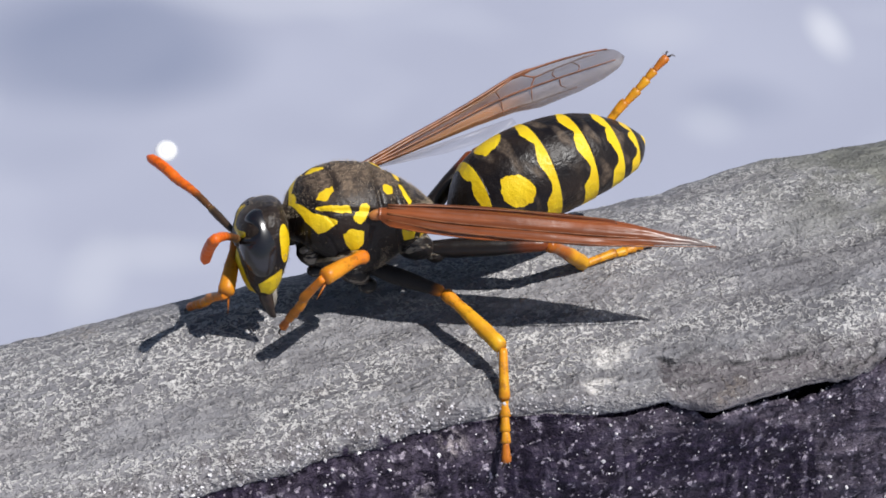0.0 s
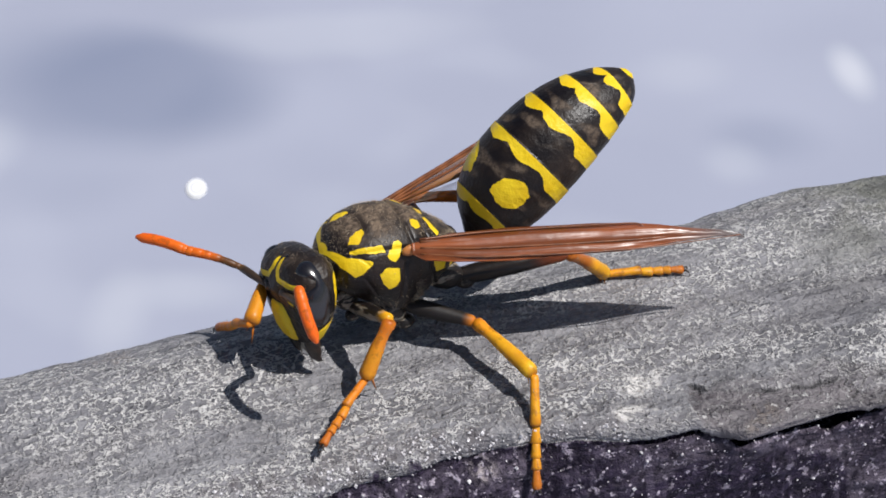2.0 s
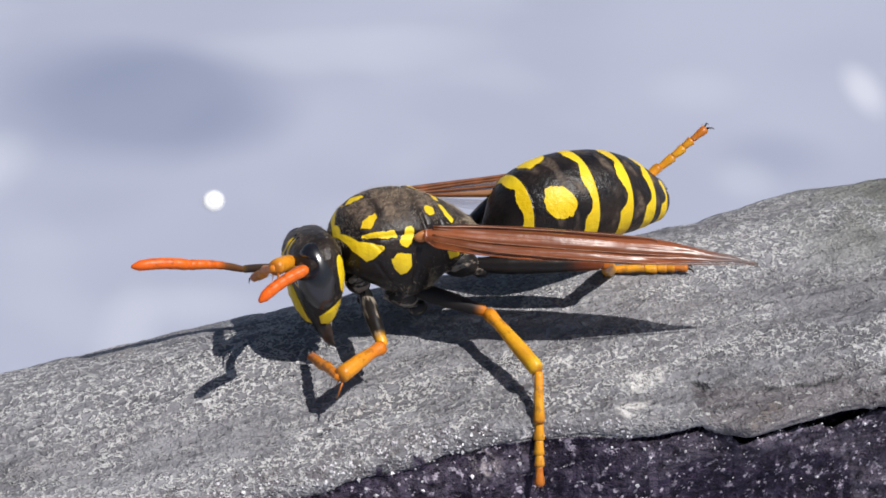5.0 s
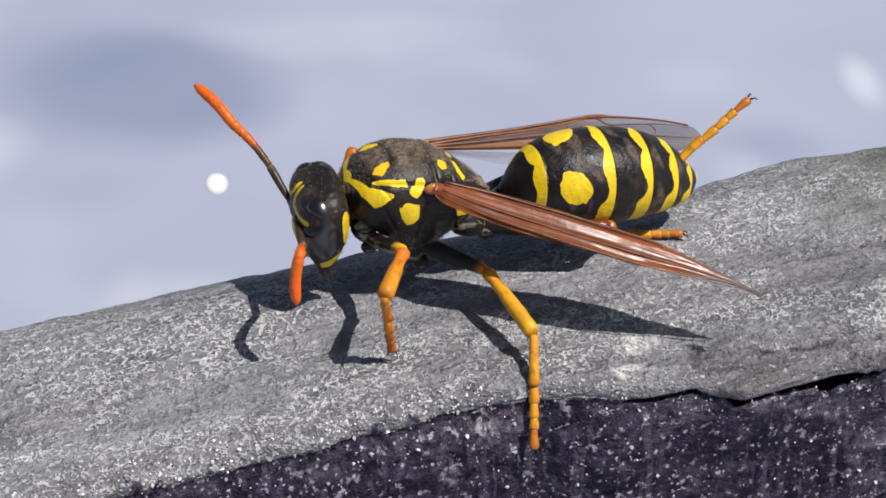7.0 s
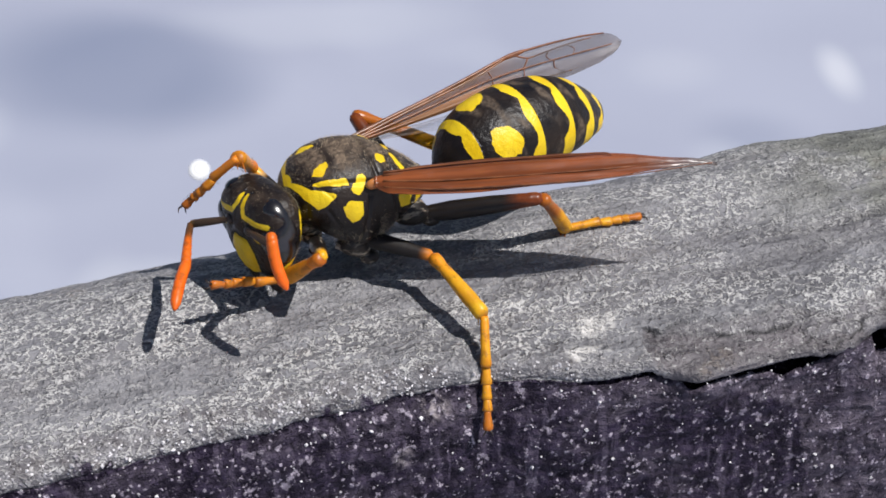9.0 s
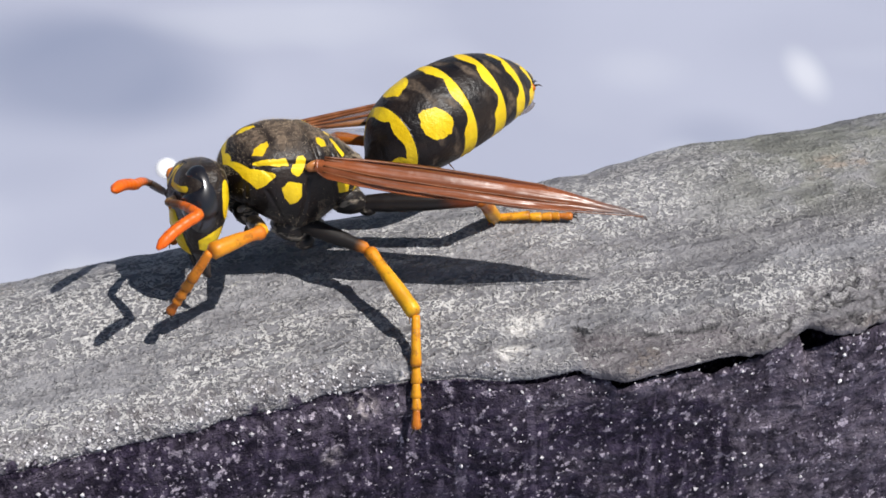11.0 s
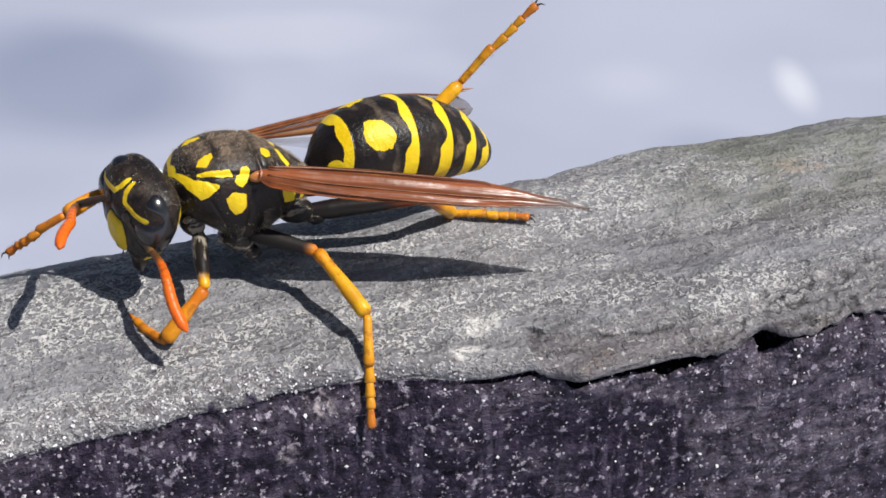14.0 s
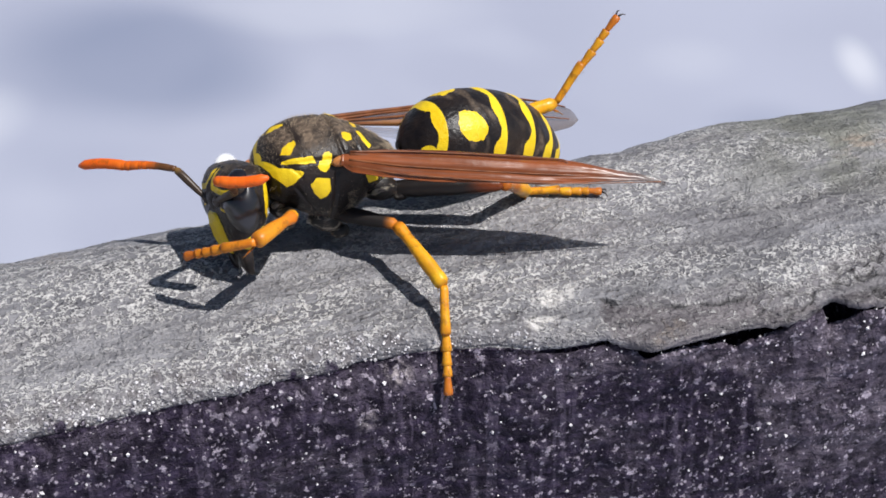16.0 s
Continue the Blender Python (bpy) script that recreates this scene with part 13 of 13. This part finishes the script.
        (13, pose(0.00198, 0.00671, 0.00299, 15.0, 36.0, 65.8)), (13.25, pose(0.00185, 0.00709, 0.00317, 11.6, 40.0, 60.4)),
        (13.5, pose(0.00178, 0.00748, 0.00336, 8.4, 44.0, 55.5)), (13.75, pose(0.00178, 0.00735, 0.00331, 9.3, 42.0, 56.7)),
        (14, pose(0.00178, 0.00722, 0.00326, 10.0, 40.1, 57.7)), (14.25, pose(0.00177, 0.00737, 0.00337, 8.4, 43.4, 55.4)),
        (14.5, pose(0.00175, 0.00758, 0.00352, 5.6, 47.6, 51.6)), (14.75, pose(0.00167, 0.00773, 0.00357, 2.4, 49.0, 47.2)),
        (15, pose(0.00159, 0.00784, 0.00358, 0.2, 49.2, 44.3)), (15.25, pose(0.00168, 0.00744, 0.00336, 6.0, 43.9, 52.4)),
        (15.5, pose(0.00185, 0.00696, 0.00307, 11.7, 37.4, 61.2)), (15.75, pose(0.00197, 0.00678, 0.00302, 14.0, 36.5, 65.0)),
        (16, pose(0.00205, 0.00669, 0.00302, 15.2, 36.1, 66.9)),
    ])
    walk(PARTS["femur_L3"], [
        (0, pose(-0.00315, 0.00625, 0.00301, 1.0, -1.5, 0.2)), (0.25, pose(-0.00336, 0.00625, 0.00302, 1.0, 1.2, -0.4)),
        (0.5, pose(-0.00355, 0.00627, 0.00304, 1.0, 4.7, -0.8)), (0.75, pose(-0.00359, 0.00620, 0.00301, 1.2, 4.9, 0.4)),
        (1, pose(-0.00361, 0.00614, 0.00299, 1.3, 4.7, 1.6)), (1.25, pose(-0.00353, 0.00615, 0.00296, 1.3, 2.7, 1.6)),
        (1.5, pose(-0.00341, 0.00613, 0.00296, 1.3, 0.1, 1.9)), (1.75, pose(-0.00340, 0.00629, 0.00284, 1.2, -3.4, 4.2)),
        (2, pose(-0.00340, 0.00655, 0.00262, 0.8, -7.7, 8.1)), (2.25, pose(-0.00332, 0.00678, 0.00244, -0.3, -10.4, 14.7)),
        (2.5, pose(-0.00319, 0.00699, 0.00236, -1.3, -11.1, 19.0)), (2.75, pose(-0.00316, 0.00702, 0.00249, -0.7, -10.8, 16.9)),
        (3, pose(-0.00306, 0.00707, 0.00264, 0.1, -9.9, 13.7)), (3.25, pose(-0.00294, 0.00710, 0.00270, 0.6, -7.9, 10.2)),
        (3.5, pose(-0.00277, 0.00705, 0.00276, 0.7, -5.0, 7.4)), (3.75, pose(-0.00267, 0.00690, 0.00285, 1.1, -3.6, 3.4)),
        (4, pose(-0.00258, 0.00677, 0.00297, 1.3, -2.5, 0.2)), (4.25, pose(-0.00251, 0.00672, 0.00303, 1.3, -1.7, 0.4)),
        (4.5, pose(-0.00245, 0.00665, 0.00306, 1.3, -1.1, 0.6)), (4.75, pose(-0.00239, 0.00661, 0.00310, 1.3, -0.5, 0.6)),
        (5, pose(-0.00234, 0.00657, 0.00312, 1.3, -0.0, 0.6)), (5.25, pose(-0.00230, 0.00654, 0.00315, 1.3, 0.4, 0.5)),
        (5.5, pose(-0.00225, 0.00652, 0.00316, 1.4, 0.7, 0.5)), (5.75, pose(-0.00221, 0.00651, 0.00317, 1.4, 0.9, 0.4)),
        (6, pose(-0.00216, 0.00650, 0.00318, 1.4, 1.1, 0.2)), (6.25, pose(-0.00212, 0.00649, 0.00317, 1.4, 1.2, 0.1)),
        (6.5, pose(-0.00208, 0.00650, 0.00317, 1.3, 1.1, -0.1)), (6.75, pose(-0.00200, 0.00656, 0.00317, 1.3, 0.8, 0.0)),
        (7, pose(-0.00195, 0.00658, 0.00315, 1.3, 0.3, 0.4)), (7.25, pose(-0.00230, 0.00654, 0.00301, 1.4, -2.4, -1.7)),
        (7.5, pose(-0.00272, 0.00651, 0.00284, 1.6, -4.8, -3.6)), (7.75, pose(-0.00290, 0.00651, 0.00289, 1.3, -5.2, -2.4)),
        (8, pose(-0.00297, 0.00651, 0.00300, 1.1, -4.6, -1.1)), (8.25, pose(-0.00288, 0.00660, 0.00305, 1.3, -4.4, -2.1)),
        (8.5, pose(-0.00278, 0.00666, 0.00309, 1.6, -4.6, -3.1)), (8.75, pose(-0.00280, 0.00668, 0.00291, 1.4, -6.9, -2.1)),
        (9, pose(-0.00281, 0.00667, 0.00273, 1.1, -9.4, 0.3)), (9.25, pose(-0.00277, 0.00673, 0.00266, 0.5, -11.3, 3.2)),
        (9.5, pose(-0.00274, 0.00678, 0.00262, 0.0, -12.2, 5.0)), (9.75, pose(-0.00270, 0.00679, 0.00304, 0.5, -6.7, 2.6)),
        (10, pose(-0.00262, 0.00676, 0.00340, 0.7, -1.4, 0.5)), (10.25, pose(-0.00262, 0.00677, 0.00339, 0.7, -1.3, 0.1)),
        (10.5, pose(-0.00264, 0.00678, 0.00334, 0.6, -1.4, 0.0)), (10.75, pose(-0.00264, 0.00678, 0.00325, 0.5, -1.8, 0.2)),
        (11, pose(-0.00265, 0.00678, 0.00317, 0.4, -2.1, 0.5)), (11.25, pose(-0.00265, 0.00677, 0.00309, 0.4, -2.6, 0.8)),
        (11.5, pose(-0.00265, 0.00677, 0.00299, 0.3, -2.9, 1.3)), (11.75, pose(-0.00266, 0.00675, 0.00291, 0.2, -3.2, 1.6)),
        (12, pose(-0.00266, 0.00675, 0.00285, 0.0, -3.3, 2.0)), (12.25, pose(-0.00267, 0.00673, 0.00280, 0.0, -3.3, 2.1)),
        (12.5, pose(-0.00270, 0.00674, 0.00278, -0.1, -3.1, 2.1)), (12.75, pose(-0.00283, 0.00657, 0.00303, 0.0, 0.1, 2.6)),
        (13, pose(-0.00300, 0.00638, 0.00330, 0.2, 3.7, 3.7)), (13.25, pose(-0.00310, 0.00634, 0.00307, 0.3, -1.1, 8.8)),
        (13.5, pose(-0.00306, 0.00633, 0.00286, 0.0, -5.8, 13.3)), (13.75, pose(-0.00312, 0.00639, 0.00291, 0.4, -4.6, 11.0)),
        (14, pose(-0.00315, 0.00647, 0.00297, 0.7, -3.4, 8.6)), (14.25, pose(-0.00314, 0.00657, 0.00291, 0.6, -5.4, 9.1)),
        (14.5, pose(-0.00311, 0.00664, 0.00285, 0.2, -7.8, 11.0)), (14.75, pose(-0.00313, 0.00660, 0.00274, -0.1, -9.5, 13.3)),
        (15, pose(-0.00315, 0.00659, 0.00263, -0.4, -11.0, 14.6)), (15.25, pose(-0.00321, 0.00674, 0.00259, 0.6, -8.8, 8.2)),
        (15.5, pose(-0.00314, 0.00690, 0.00263, 1.5, -5.1, 0.7)), (15.75, pose(-0.00301, 0.00681, 0.00268, 1.7, -4.0, -0.4)),
        (16, pose(-0.00295, 0.00668, 0.00272, 1.7, -3.4, 0.1)),
    ])


motions()
